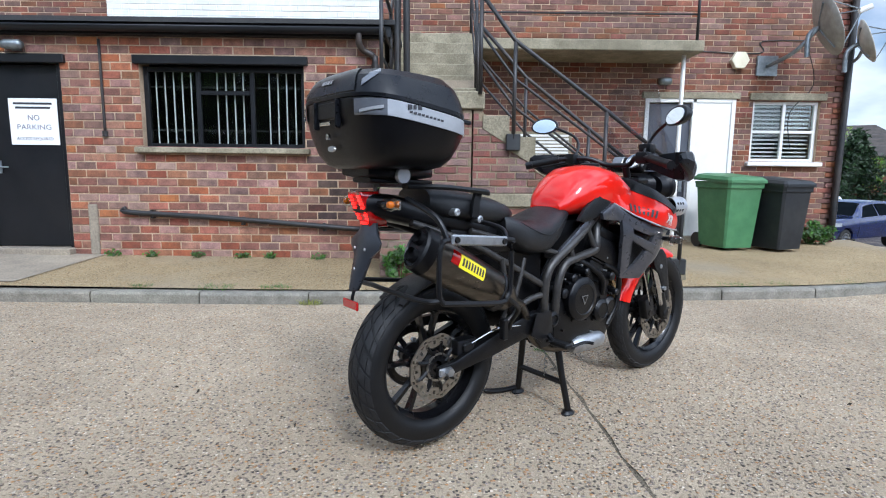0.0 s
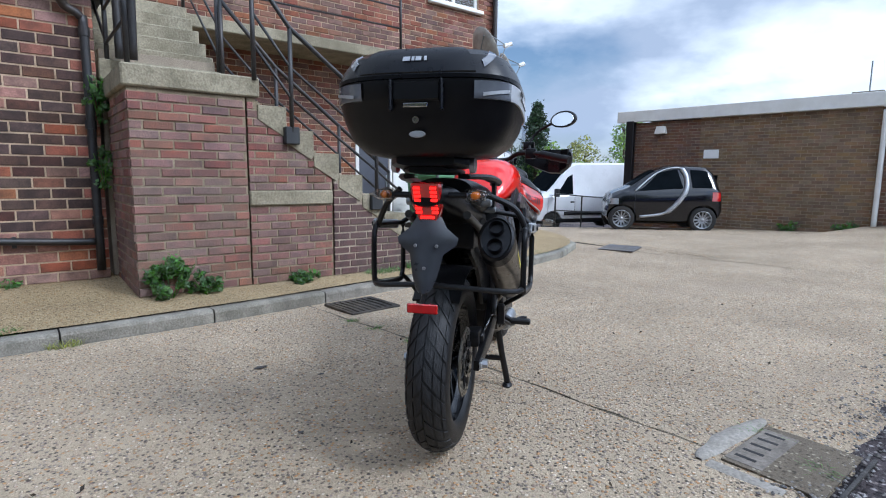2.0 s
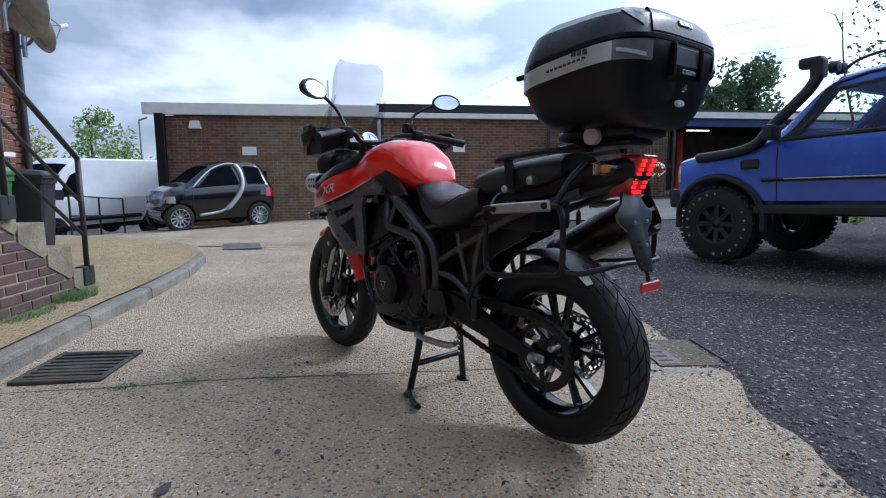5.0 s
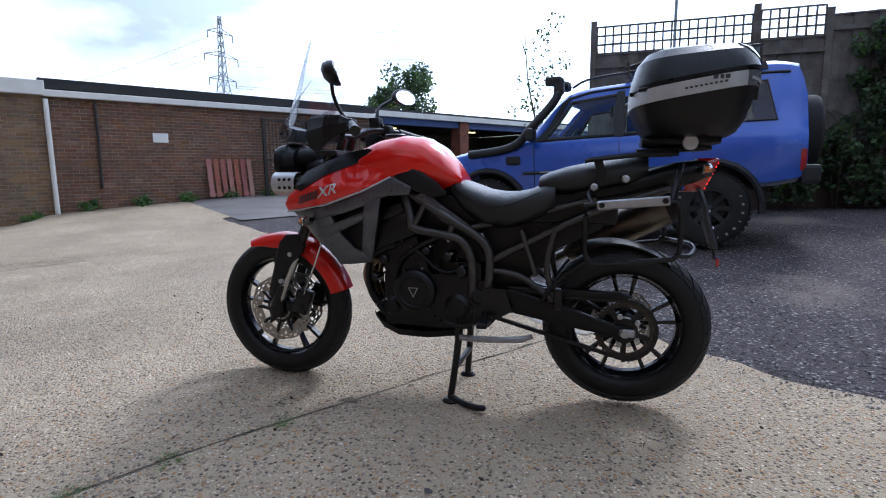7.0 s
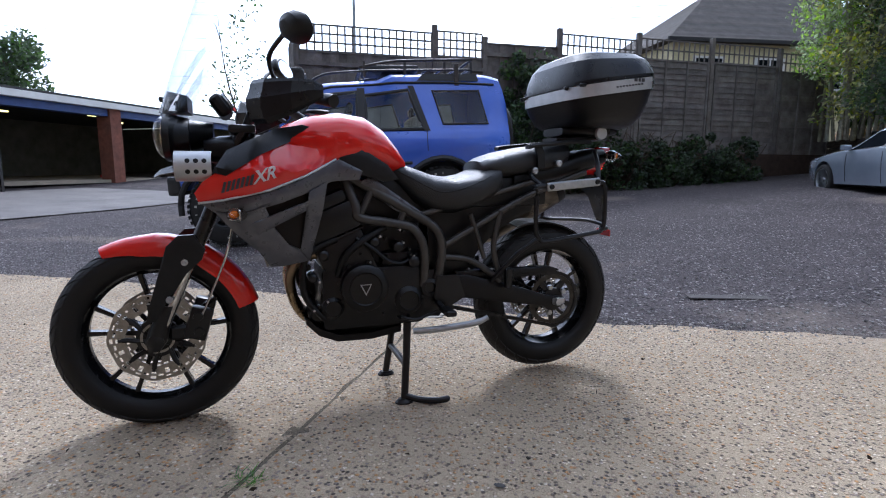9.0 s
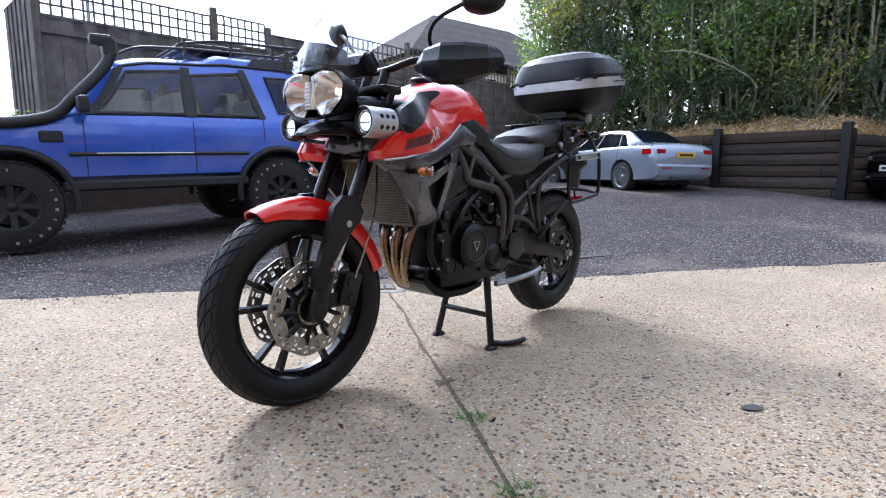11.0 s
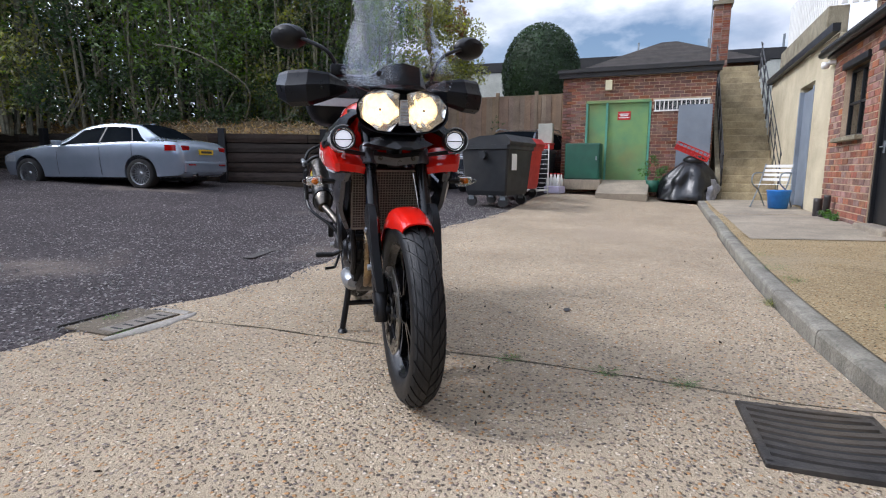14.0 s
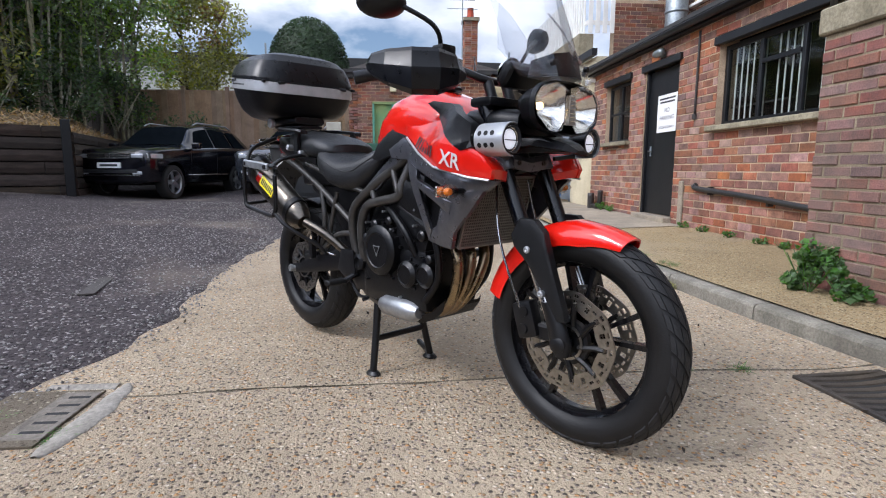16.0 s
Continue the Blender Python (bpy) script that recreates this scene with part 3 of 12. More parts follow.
def kerb_at(s):
    for i in range(len(KERB) - 1):
        if length[i] <= s <= length[i + 1]:
            t = (s - length[i]) / (length[i + 1] - length[i])
            return KERB[i].lerp(KERB[i + 1], t)
    return KERB[-1]


s = 0.0
while s + 0.92 < run:
    a, b = kerb_at(s + 0.006), kerb_at(s + 0.908)
    d = (b - a).normalized()
    m = Matrix(((d.x, -d.y, 0, a.x), (d.y, d.x, 0, a.y), (0, 0, 1, 0), (0, 0, 0, 1)))
    L = (b - a).length
    bm = bmesh.new()
    z0, z1 = gz(a.x, a.y), gz(b.x, b.y)
    rings = []
    for k in range(5):
        t = k / 4
        zb = z0 + (z1 - z0) * t
        top = zb + 0.098 + 0.003 * noise.noise((s + t, 3, 1))
        rings.append([m @ Vector((L * t, 0.0, zb - 0.1)), m @ Vector((L * t, 0.002, top - 0.022)), m @ Vector((L * t, 0.010, top - 0.006)), m @ Vector((L * t, 0.025, top)),
                      m @ Vector((L * t, 0.125, top)), m @ Vector((L * t, 0.125, zb - 0.1))])
    part("kerbstone", loft(bm, rings), M_KERB, kerb_root)
    s += 0.914


# Brick walls
def brick_mesh(name, L, H, D, material):
    me = bpy.data.meshes.new(name)
    b = 0.004
    vs = [(b, -D, b), (L - b, -D, b), (L - b, -D, H - b), (b, -D, H - b), (0, -D + b, 0), (L, -D + b, 0), (L, -D + b, H), (0, -D + b, H), (0, 0.02, 0), (L, 0.02, 0), (L, 0.02, H), (0, 0.02, H)]
    fs = [(0, 1, 2, 3)]
    for k in range(4):
        j = (k + 1) % 4
        fs += [(k, k + 4, j + 4, j), (k + 4, k + 8, j + 8, j + 4)]
    me.from_pydata(vs, [], fs)
    me.materials.append(material)
    me.update()
    return me


def wall_frame(x, y, angle):
    """Along the wall is local x, outward is local -y."""
    return Matrix.Translation((x, y, 0)) @ rotz(radians(angle))


def brick_wall(name, m, L, z0, z1, material, isl, mortar, label, holes=(), top=None, near=None, thick=0.22, BL=0.215, BH=0.066, J=0.011, proud=0.007, seed=1, depth_jitter=0.003, group="", dark_from=None):
    """A wall of bricks: backing with its openings, bricks proud of the mortar, the nearest ones as pieces of their own."""
    rnd = random.Random(seed)
    root = empty(name, m, label, "brick wall", kind="structure")
    bm = bmesh.new()
    us = sorted({0.0, L, *[h[0] for h in holes], *[h[1] for h in holes]} | ({L * i / 40 for i in range(41)} if top else set()))
    zs = sorted({z0, z1, *[h[2] for h in holes], *[h[3] for h in holes]})
    for ua, ub in zip(us, us[1:]):
        for za, zb in zip(zs, zs[1:]):
            uc, zc = (ua + ub) / 2, (za + zb) / 2
            if any(h[0] < uc < h[1] and h[2] < zc < h[3] for h in holes):
                continue
            if top:
                zb2 = min(zb, min(top(ua), top(ub)))
                if zb2 <= za:
                    continue
                box(bm, (uc, thick / 2, (za + zb2) / 2), (ub - ua, thick, zb2 - za))
            else:
                box(bm, (uc, thick / 2, zc), (ub - ua, thick, zb - za))
    part("wall_core", bm, mortar, root)
    whole = brick_mesh("brick", BL, BH, proud, material)
    # past this distance dark brown bricks grow commoner towards the wall's end
    dark = brick_mesh("dark_brown_brick", BL, BH, proud, M_BRICK_DEEP) if dark_from else whole
    vs, fs = [], []
    rows = int((z1 - z0) / (BH + J))
    pieces = 0
    for r in range(rows):
        z = z0 + J + r * (BH + J)
        u = -rnd.uniform(0.0, 0.02) - (0.113 if r % 2 else 0.0)
        while u < L:
            ln = BL + rnd.uniform(-0.004, 0.004)
            spans = [(max(u, 0.0), min(u + ln, L))]
            for h in holes:
                if h[2] - 0.02 < z + BH / 2 < h[3] + 0.02:
                    nxt = []
                    for a, b in spans:
                        if b <= h[0] or a >= h[1]:
                            nxt.append((a, b))
                        else:
                            if a < h[0]:
                                nxt.append((a, h[0] - 0.003))
                            if b > h[1]:
                                nxt.append((h[1] + 0.003, b))
                    spans = nxt
            for a, b in spans:
                if b - a < 0.025 or (top and z + BH > min(top(a), top(b))):
                    continue
                dj = rnd.uniform(-depth_jitter, depth_jitter)
                if near and near[0] < a < near[1] and near[2] < z < near[3] and b - a > 0.2 and pieces < 300:
                    ob = new("brick", dark if dark_from and rnd.random() < 1.25 * (a - dark_from) / (L - dark_from) else whole)
                    ob.parent = root
                    ob.location = (a, -dj, z + rnd.uniform(-0.001, 0.001))
                    ob.scale = ((b - a) / BL, 1, 1)
                    pieces += 1
                    continue
                o = len(vs)
                y = -proud + dj
                e = 0.004
                vs += [(a + e, y, z + e), (b - e, y, z + e), (b - e, y, z + BH - e), (a + e, y, z + BH - e),
                       (a, y + e, z), (b, y + e, z), (b, y + e, z + BH), (a, y + e, z + BH), (a, 0.02, z), (b, 0.02, z), (b, 0.02, z + BH), (a, 0.02, z + BH)]
                fs.append((o, o + 1, o + 2, o + 3))
                for k in range(4):
                    j = (k + 1) % 4
                    fs += [(o + k, o + k + 4, o + j + 4, o + j), (o + k + 4, o + k + 8, o + j + 8, o + j + 4)]
            u += ln + J
    rest = from_lists("bricks", vs, fs, isl, root)
    rest["kind"] = "stuff"
    return root


def window(name, m, u0, u1, z0, z1, frame_mat, label, cols=2, rows=1, bar=0.05, back=0.09, room=M_ROOM, sill=None, deep=0.05, blinds=False):
    """A window in a wall's opening: frame, glazing bars, panes and a room behind."""
    root = empty(name, m, label, "window", kind="structure")
    W, H = u1 - u0, z1 - z0
    bm = bmesh.new()
    for c, s in (((u0 + bar / 2, back, (z0 + z1) / 2), (bar, deep, H)), ((u1 - bar / 2, back, (z0 + z1) / 2), (bar, deep, H)),
                 (((u0 + u1) / 2, back, z0 + bar / 2), (W - 2 * bar, deep, bar)), (((u0 + u1) / 2, back, z1 - bar / 2), (W - 2 * bar, deep, bar))):
        box(bm, c, s, bevel=0.004)
    part("window_frame", bm, frame_mat, root)
    for i in range(1, cols):
        box_part("mullion", (u0 + W * i / cols, back, (z0 + z1) / 2), (bar * 0.9, deep * 0.9, H - 2 * bar), frame_mat, root, bevel=0.004)
    for k in range(rows):
        zb = z0 + H * k / rows
        if k:
            for i in range(cols):
                box_part("transom", (u0 + W * (i + 0.5) / cols, back, zb), (W / cols - bar, deep * 0.85, bar * 0.8), frame_mat, root, bevel=0.003)
    for i in range(cols):
        for k in range(rows):
            g = box_part("pane", (u0 + W * (i + 0.5) / cols, back, z0 + H * (k + 0.5) / rows), (W / cols - bar * 0.6, 0.006, H / rows - bar * 0.6), M_GLASS, root)
            g.visible_shadow = False
    bm = bmesh.new()
    d = 1.1
    box(bm, ((u0 + u1) / 2, back + d, (z0 + z1) / 2), (W + 0.8, 0.02, H + 0.8))
    for c, s in (((u0 - 0.4, back + d / 2 + 0.1, (z0 + z1) / 2), (0.02, d - 0.2, H + 0.8)), ((u1 + 0.4, back + d / 2 + 0.1, (z0 + z1) / 2), (0.02, d - 0.2, H + 0.8)),
                 (((u0 + u1) / 2, back + d / 2 + 0.1, z0 - 0.4), (W + 0.8, d - 0.2, 0.02)), (((u0 + u1) / 2, back + d / 2 + 0.1, z1 + 0.4), (W + 0.8, d - 0.2, 0.02))):
        box(bm, c, s)
    part("room", bm, room, root)
    if blinds:
        n = int(H / 0.06)
        for i in range(n):
            box_part("blind_slat", ((u0 + u1) / 2, back + 0.07, z0 + 0.03 + i * 0.06), (W - 0.1, 0.022, 0.022), M_WHITE, root)
    if sill:
        box_part("window_sill", ((u0 + u1) / 2, back / 2 - 0.045, z0 - 0.03), (W + 0.12, back + 0.10, 0.06), sill, root, bevel=0.008)
    return root


def pipe(name, pts, r, material, parent=None, label="", seg=12, smooth_n=5):
    return part(name, tube(bmesh.new(), spline(pts, smooth_n), r, seg), material, parent, label, smooth=True)


# Low workshop building
LOW = wall_frame(-7.1, 5.99, 0)
brick_wall("wall_workshop", LOW, 6.45, 0.02, 2.5, M_BRICK, M_BRICK_ISL, M_MORTAR, dark_from=5.35, label= "weathered red brick workshop wall with pale mortar joints",
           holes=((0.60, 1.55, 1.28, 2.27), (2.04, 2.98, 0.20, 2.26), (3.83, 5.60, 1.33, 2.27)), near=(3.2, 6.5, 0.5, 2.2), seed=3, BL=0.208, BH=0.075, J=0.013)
# the barred window's room is coloured near-black for its unlit depth
window("window_1", LOW, 3.83, 5.60, 1.33, 2.20, M_BLACK_PAINT, "black metal framed window with vertical security bars", cols=3, rows=1, bar=0.05, back=0.10, room=M_RECESS_SHADE, sill=M_STONE)
window("window_2", LOW, 0.60, 1.55, 1.28, 2.20, M_BLACK_PAINT, "black framed four pane window in brick wall", cols=2, rows=2, bar=0.04, back=0.09, room=M_ROOM, sill=M_STONE)
bars = empty("window_bars", LOW, "pale steel security bars inside the workshop window", "window bars")
for i in range(18):
    u = 3.93 + i * 0.096
    if i not in (6, 12):
        part("bar", tube(bmesh.new(), [(u, 0.15, 1.38), (u, 0.15, 2.16)], 0.008, 8), M_WHITE, bars)
for z in (1.53, 2.0):
    box_part("cross_bar", (4.715, 0.165, z), (1.7, 0.008, 0.02), M_BLACK_IRON, bars)
tagged(box_part("trim", (4.715, 0.09, 1.93), (0.54, 0.045, 0.04), M_BLACK_PAINT, None, LOW), "black window transom bar", "window bar", kind="structure")
for (u0, u1) in ((3.78, 5.65), (0.55, 1.60), (1.98, 3.05)):
    tagged(box_part("trim", ((u0 + u1) / 2, -0.012, 2.255), (u1 - u0, 0.075, 0.09), M_BLACK_PAINT, None, LOW, bevel=0.006), "black painted timber lintel board over the opening", "lintel", kind="structure")

door1 = empty("door_1", LOW, "black painted flush workshop door, closed", "door", kind="structure")
box_part("door_leaf", (2.51, 0.08, 1.21), (0.86, 0.045, 1.98), M_BLACK_PAINT, door1, bevel=0.004)
for u in (2.065, 2.955):
    box_part("door_frame", (u, 0.06, 1.22), (0.05, 0.09, 2.02), M_BLACK_PAINT, door1, bevel=0.004)
part("door_handle", tube(tube(bmesh.new(), [(2.20, 0.055, 1.10), (2.20, 0.01, 1.10), (2.32, 0.005, 1.10)], 0.009, 8), [(2.2, 0.052, 1.03), (2.2, 0.05, 1.17)], 0.016, 8), M_GALV, door1, "steel lever handle")
box_part("door_step", (2.51, -0.02, 0.16), (0.98, 0.2, 0.1), M_SLAB, door1, bevel=0.01)


def text_part(body, size, m, material, parent, name="lettering", bold=0.0, width=None):
    """Lettering in the built-in font, as a mesh."""
    cu = bpy.data.curves.new(name, "FONT")
    cu.body, cu.size, cu.align_x, cu.align_y, cu.extrude, cu.offset = body, size, "CENTER", "CENTER", 0.0008, bold
    tmp = new(name, cu)
    me = bpy.data.meshes.new_from_object(tmp.evaluated_get(bpy.context.evaluated_depsgraph_get()))
    bpy.data.objects.remove(tmp)
    if width:
        xs = [v.co.x for v in me.vertices]
        k = width / max(1e-6, max(xs) - min(xs))
        for v in me.vertices:
            v.co.x *= k
    me.transform(m)
    me.materials.clear()
    return link(name, me, material, parent)


M_INK = mat("black_ink", srgb("2a2a2e"), srgb("34343a"), 0.6, scale=10)
M_SIGNWHITE = mat("sign_white", srgb("eeeeec"), srgb("e2e2e0"), 0.4, scale=4, grime=0.08, dust=srgb("b0aa9c"))
STAND = Matrix.Rotation(radians(90), 4, "X")
M_FADED = mat("sun_faded_print", srgb("4e4c58"), srgb("6a6874"), 0.6, scale=10)
sign = empty("sign", LOW, "white rectangular no parking sign on black door", "sign")
box_part("board", (2.62, 0.048, 1.595), (0.53, 0.008, 0.50), M_SIGNWHITE, sign, bevel=0.002)
text_part("NO", 0.085, Matrix.Translation((2.62, 0.043, 1.635)) @ STAND, M_FADED, sign)
text_part("PARKING", 0.078, Matrix.Translation((2.62, 0.043, 1.535)) @ STAND, M_FADED, sign, width=0.37)
text_part("ACCESS REQUIRED", 0.045, Matrix.Translation((2.62, 0.043, 1.41)) @ STAND, M_FADED, sign, width=0.40)
for z, w in ((1.79, 0.42), (1.745, 0.38)):
    box_part("printed_bar", (2.62, 0.043, z), (w, 0.002, 0.022), M_INK, sign)

lamp1 = empty("bulkhead_lamp", LOW, "small grey bulkhead lamp over the black door", "wall lamp")
box_part("backplate", (2.55, -0.02, 2.36), (0.10, 0.03, 0.06), M_GALV, lamp1, bevel=0.005)
part("housing", lathe(bmesh.new(), [(0.0, -0.11), (0.035, -0.105), (0.05, -0.05), (0.05, 0.09), (0.03, 0.12), (0, 0.12)], 16, Matrix.Translation((2.55, -0.09, 2.38)), "X"), M_GALV, lamp1, smooth=True)

fascia = empty("roof_edge", LOW, "black fascia board and gutter of the flat workshop roof", "roof edge", kind="structure")
box_part("fascia_board", (3.2, -0.07, 2.575), (6.7, 0.03, 0.16), M_BLACK_PAINT, fascia, bevel=0.005)
box_part("soffit", (3.2, -0.03, 2.505), (6.6, 0.08, 0.02), M_BLACK_PAINT, fascia)
part("gutter", loft(bmesh.new(), [[(u, -0.09 - 0.05 + 0.055 * math.cos(a), 2.56 + 0.05 * math.sin(a)) for a in [math.pi + math.pi * k / 8 for k in range(9)]] + [(u, -0.083, 2.57), (u, -0.197, 2.57)] for u in (-0.2, 6.5)]),
     M_BLACK_PAINT, fascia, smooth=True)
box_part("roof_sheet", (3.1, 0.95, 2.64), (7.0, 2.15, 0.05), M_FELT, fascia)
downpipe = empty("downpipe", LOW, "black cast iron rainwater downpipe with swan neck", "downpipe")
pipe("pipe", [(6.22, -0.14, 2.52), (6.22, -0.13, 2.42), (6.26, -0.08, 2.36), (6.36, -0.06, 2.30), (6.38, -0.06, 2.1), (6.38, -0.06, 0.2)], 0.034, M_BLACK_IRON, downpipe)
for z in (0.6, 1.4, 2.15):
    part("collar", tube(bmesh.new(), [(6.38, -0.06, z), (6.38, -0.06, z + 0.07)], 0.042, 12), M_BLACK_IRON, downpipe)
for u in (6.62, 6.72):
    tagged(pipe("soil_pipe", [(u - 0.0, -0.1 - (u - 6.62), 3.9), (u, -0.1 - (u - 6.62), 2.9), (u, -0.1, 2.0)], 0.035, M_BLACK_IRON), "black vertical soil pipe on the building corner", "pipe").matrix_world = LOW
conduit = empty("cable_conduit", LOW, "thin black vertical conduit on brick wall", "conduit")
pipe("pipe", [(3.43, -0.02, 2.46), (3.43, -0.02, 1.9), (3.43, -0.02, 1.5)], 0.014, M_BLACK_IRON, conduit)
part("cap", tube(bmesh.new(), [(3.43, -0.02, 1.44), (3.43, -0.02, 1.50)], 0.03, 12), M_BLACK_IRON, conduit)
low_pipe = empty("wall_pipe", LOW, "long black pipe running low along brick wall", "pipe")
pipe("pipe", [(3.62, -0.05, 0.66), (3.66, -0.06, 0.62), (4.6, -0.06, 0.57), (6.0, -0.06, 0.47), (6.35, -0.06, 0.45)], 0.03, M_BLACK_IRON, low_pipe)
for u in (3.9, 4.9, 5.8):
    box_part("bracket", (u, -0.03, 0.60 - (u - 3.9) * 0.065), (0.03, 0.07, 0.09), M_BLACK_IRON, low_pipe)
tagged(box_part("wall_patch", (3.23, -0.018, 0.42), (0.10, 0.03, 0.56), M_SLAB, None, LOW, bevel=0.01), "grey cement patch up the brick wall", "cement patch", kind="structure")
sewer = empty("soil_stub", LOW, "black drain pipe stub with elbow beside the wall", "pipe")
pipe("pipe", [(0.35, -0.12, 0.05), (0.35, -0.12, 0.42)], 0.06, M_BLACK_IRON, sewer)
pipe("elbow", [(0.38, -0.1, 0.2), (0.6, -0.1, 0.2), (0.72, -0.1, 0.28), (0.74, -0.1, 0.48)], 0.045, M_BLACK_IRON, sewer)
camera_dome = empty("security_camera", LOW, "white dome security camera under the roof edge", "security camera")
box_part("bracket", (0.02, -0.05, 2.42), (0.06, 0.1, 0.06), M_WHITE, camera_dome, bevel=0.008)
part("dome", lathe(bmesh.new(), [(0, -0.05), (0.05, -0.04), (0.055, 0.0), (0.04, 0.05), (0, 0.06)], 16, Matrix.Translation((0.02, -0.14, 2.38)), "Y"), M_WHITE, camera_dome, smooth=True)

# Cream rendered range beyond, with its deck and pickets
CR = wall_frame(-12.6, 6.0, 0)
cream = empty("wall_cream", CR, "cream rendered wall with peeling patches", "wall", kind="structure")
bm = bmesh.new()
for c, s in (((1.6, 0.11, 1.5), (3.2, 0.22, 3.1)), ((4.9, 0.11, 1.4), (1.2, 0.22, 2.9)), ((3.75, 0.11, 2.6), (1.1, 0.22, 0.5))):
    box(bm, c, s)
part("render_face", bm, M_RENDER, cream)
d2 = empty("door_2", CR, "grey blue painted side door, closed", "door", kind="structure")
box_part("door_leaf", (3.75, 0.08, 1.22), (0.92, 0.05, 2.06), M_GREYDOOR, d2, bevel=0.004)
for u in (3.25, 4.25):
    box_part("door_frame", (u, 0.03, 1.22), (0.09, 0.08, 2.1), M_GREYDOOR, d2, bevel=0.004)
box_part("cream_fascia", (2.75, -0.06, 2.92), (5.6, 0.1, 0.12), M_BLACK_PAINT, cream)
deck = empty("balcony", CR, "white picket balustrade above the low roof", "balcony")
box_part("deck_wall", (2.2, 0.25, 3.25), (4.0, 0.3, 0.6), M_STONE, deck, bevel=0.01)
for i in range(26):
    box_part("picket", (0.25 + i * 0.155, 0.22, 4.05), (0.09, 0.022, 1.0), M_WHITE, deck, bevel=0.004)
for z in (3.75, 4.3):
    box_part("rail", (2.2, 0.245, z), (4.1, 0.03, 0.08), M_WHITE, deck)
for i in range(4):
    box_part("picket", (4.27, 0.30 + i * 0.15, 4.05), (0.022, 0.09, 1.0), M_WHITE, deck, bevel=0.004)
for z in (3.75, 4.3):
    box_part("rail", (4.245, 0.52, z), (0.03, 0.55, 0.08), M_WHITE, deck)
brick_wall("wall_parapet", wall_frame(-8.33, 6.80, 90), 1.18, 2.9, 4.2, M_BRICK, M_BRICK_MAIN, M_MORTAR, "brick parapet between balcony and main building", seed=55)
flue = empty("flue_pipe", pose(-7.6, 7.70, 0), "galvanised round flue pipe against the brick wall", "flue")
part("pipe", lathe(bmesh.new(), [(0.19, 2.55), (0.20, 2.56), (0.20, 5.2), (0.19, 5.2)], 28, None, "Z"), M_GALV, flue, smooth=True)
for z in (3.05, 3.75, 4.45):
    part("collar", lathe(bmesh.new(), [(0.20, z), (0.212, z), (0.212, z + 0.05), (0.20, z + 0.05)], 28, None, "Z"), M_GALV, flue, smooth=True)

# Main building
MAIN = wall_frame(-9.0, 8.0, 0)
brick_wall("wall_main_1", MAIN, 4.25, 2.5, 7.2, M_BRICK, M_BRICK_MAIN, M_MORTAR, "dark red brick upper wall above the flat roof", holes=((1.5, 2.6, 3.9, 5.3),), seed=5)
brick_wall("wall_main_2", wall_frame(-4.75, 8.0, 0), 3.9, 2.4, 7.2, M_BRICK_WHITE, M_BRICK_WHITE, M_BRICK_WHITE, "white painted brick upper wall", seed=6)
M3 = wall_frame(-0.85, 8.0, 0)
brick_wall("wall_main_3", M3, 6.75, 0.0, 7.2, M_BRICK, M_BRICK_MAIN, M_MORTAR, "dark red brick wall of the main building",
           holes=((3.80, 5.12, 0.0, 2.2), (5.38, 6.36, 1.30, 2.18), (5.25, 6.32, 3.95, 5.3)), seed=7)
brick_wall("wall_main_side", wall_frame(5.9, 8.0, 90), 9.0, 0.0, 7.2, M_BRICK, M_BRICK_MAIN, M_MORTAR, "dark red brick side wall of the main building", holes=((2.5, 3.5, 1.3, 2.2), (2.5, 3.5, 3.95, 5.2)), seed=8)
tagged(box_part("roof_main", (-1.5, 12.4, 7.3), (15.2, 9.2, 0.25), M_FELT), "dark flat roof of the main building", "roof", kind="structure")
tagged(box_part("wall_back", (-1.5, 17.0, 3.6), (15, 0.2, 7.2), M_MORTAR_D), "plain rear wall of the main building", "wall", kind="structure")
window("window_3", M3, 5.38, 6.36, 1.30, 2.18, M_WHITE, "white framed window with blinds", cols=2, rows=2, bar=0.05, back=0.07, sill=M_WHITE, blinds=True)
window("window_4", M3, 5.25, 6.32, 3.95, 5.3, M_WHITE, "white framed upper window", cols=2, rows=1, bar=0.06, back=0.06, sill=M_WHITE)
window("window_5", MAIN, 1.5, 2.6, 3.9, 5.3, M_WHITE, "white framed upper window above the flat roof", cols=2, rows=1, bar=0.06, back=0.06, sill=M_WHITE)
window("window_6", wall_frame(5.9, 8.0, 90), 2.5, 3.5, 1.3, 2.2, M_WHITE, "white framed side window", cols=2, rows=1, bar=0.05, back=0.06, sill=M_WHITE)
window("window_7", wall_frame(5.9, 8.0, 90), 2.5, 3.5, 3.95, 5.2, M_WHITE, "white framed upper side window", cols=2, rows=1, bar=0.05, back=0.06, sill=M_WHITE)
tagged(box_part("trim", (5.87, -0.012, 2.235), (1.12, 0.06, 0.1), M_STONE, None, M3, bevel=0.006), "pale stone lintel over the window", "lintel", kind="structure")
tagged(box_part("trim", (4.46, -0.012, 2.24), (1.42, 0.06, 0.09), M_STONE, None, M3, bevel=0.006), "pale stone lintel over the doorway", "lintel", kind="structure")
d3 = empty("door_3", M3, "dark grey glazed door beside a white panel", "door", kind="structure")
for u in (3.83, 4.52, 5.09):
    box_part("door_frame", (u, 0.03, 1.17), (0.06, 0.1, 2.05), M_WHITE, d3, bevel=0.004)
box_part("frame_head", (4.46, 0.03, 2.17), (1.2, 0.1, 0.06), M_WHITE, d3, bevel=0.004)
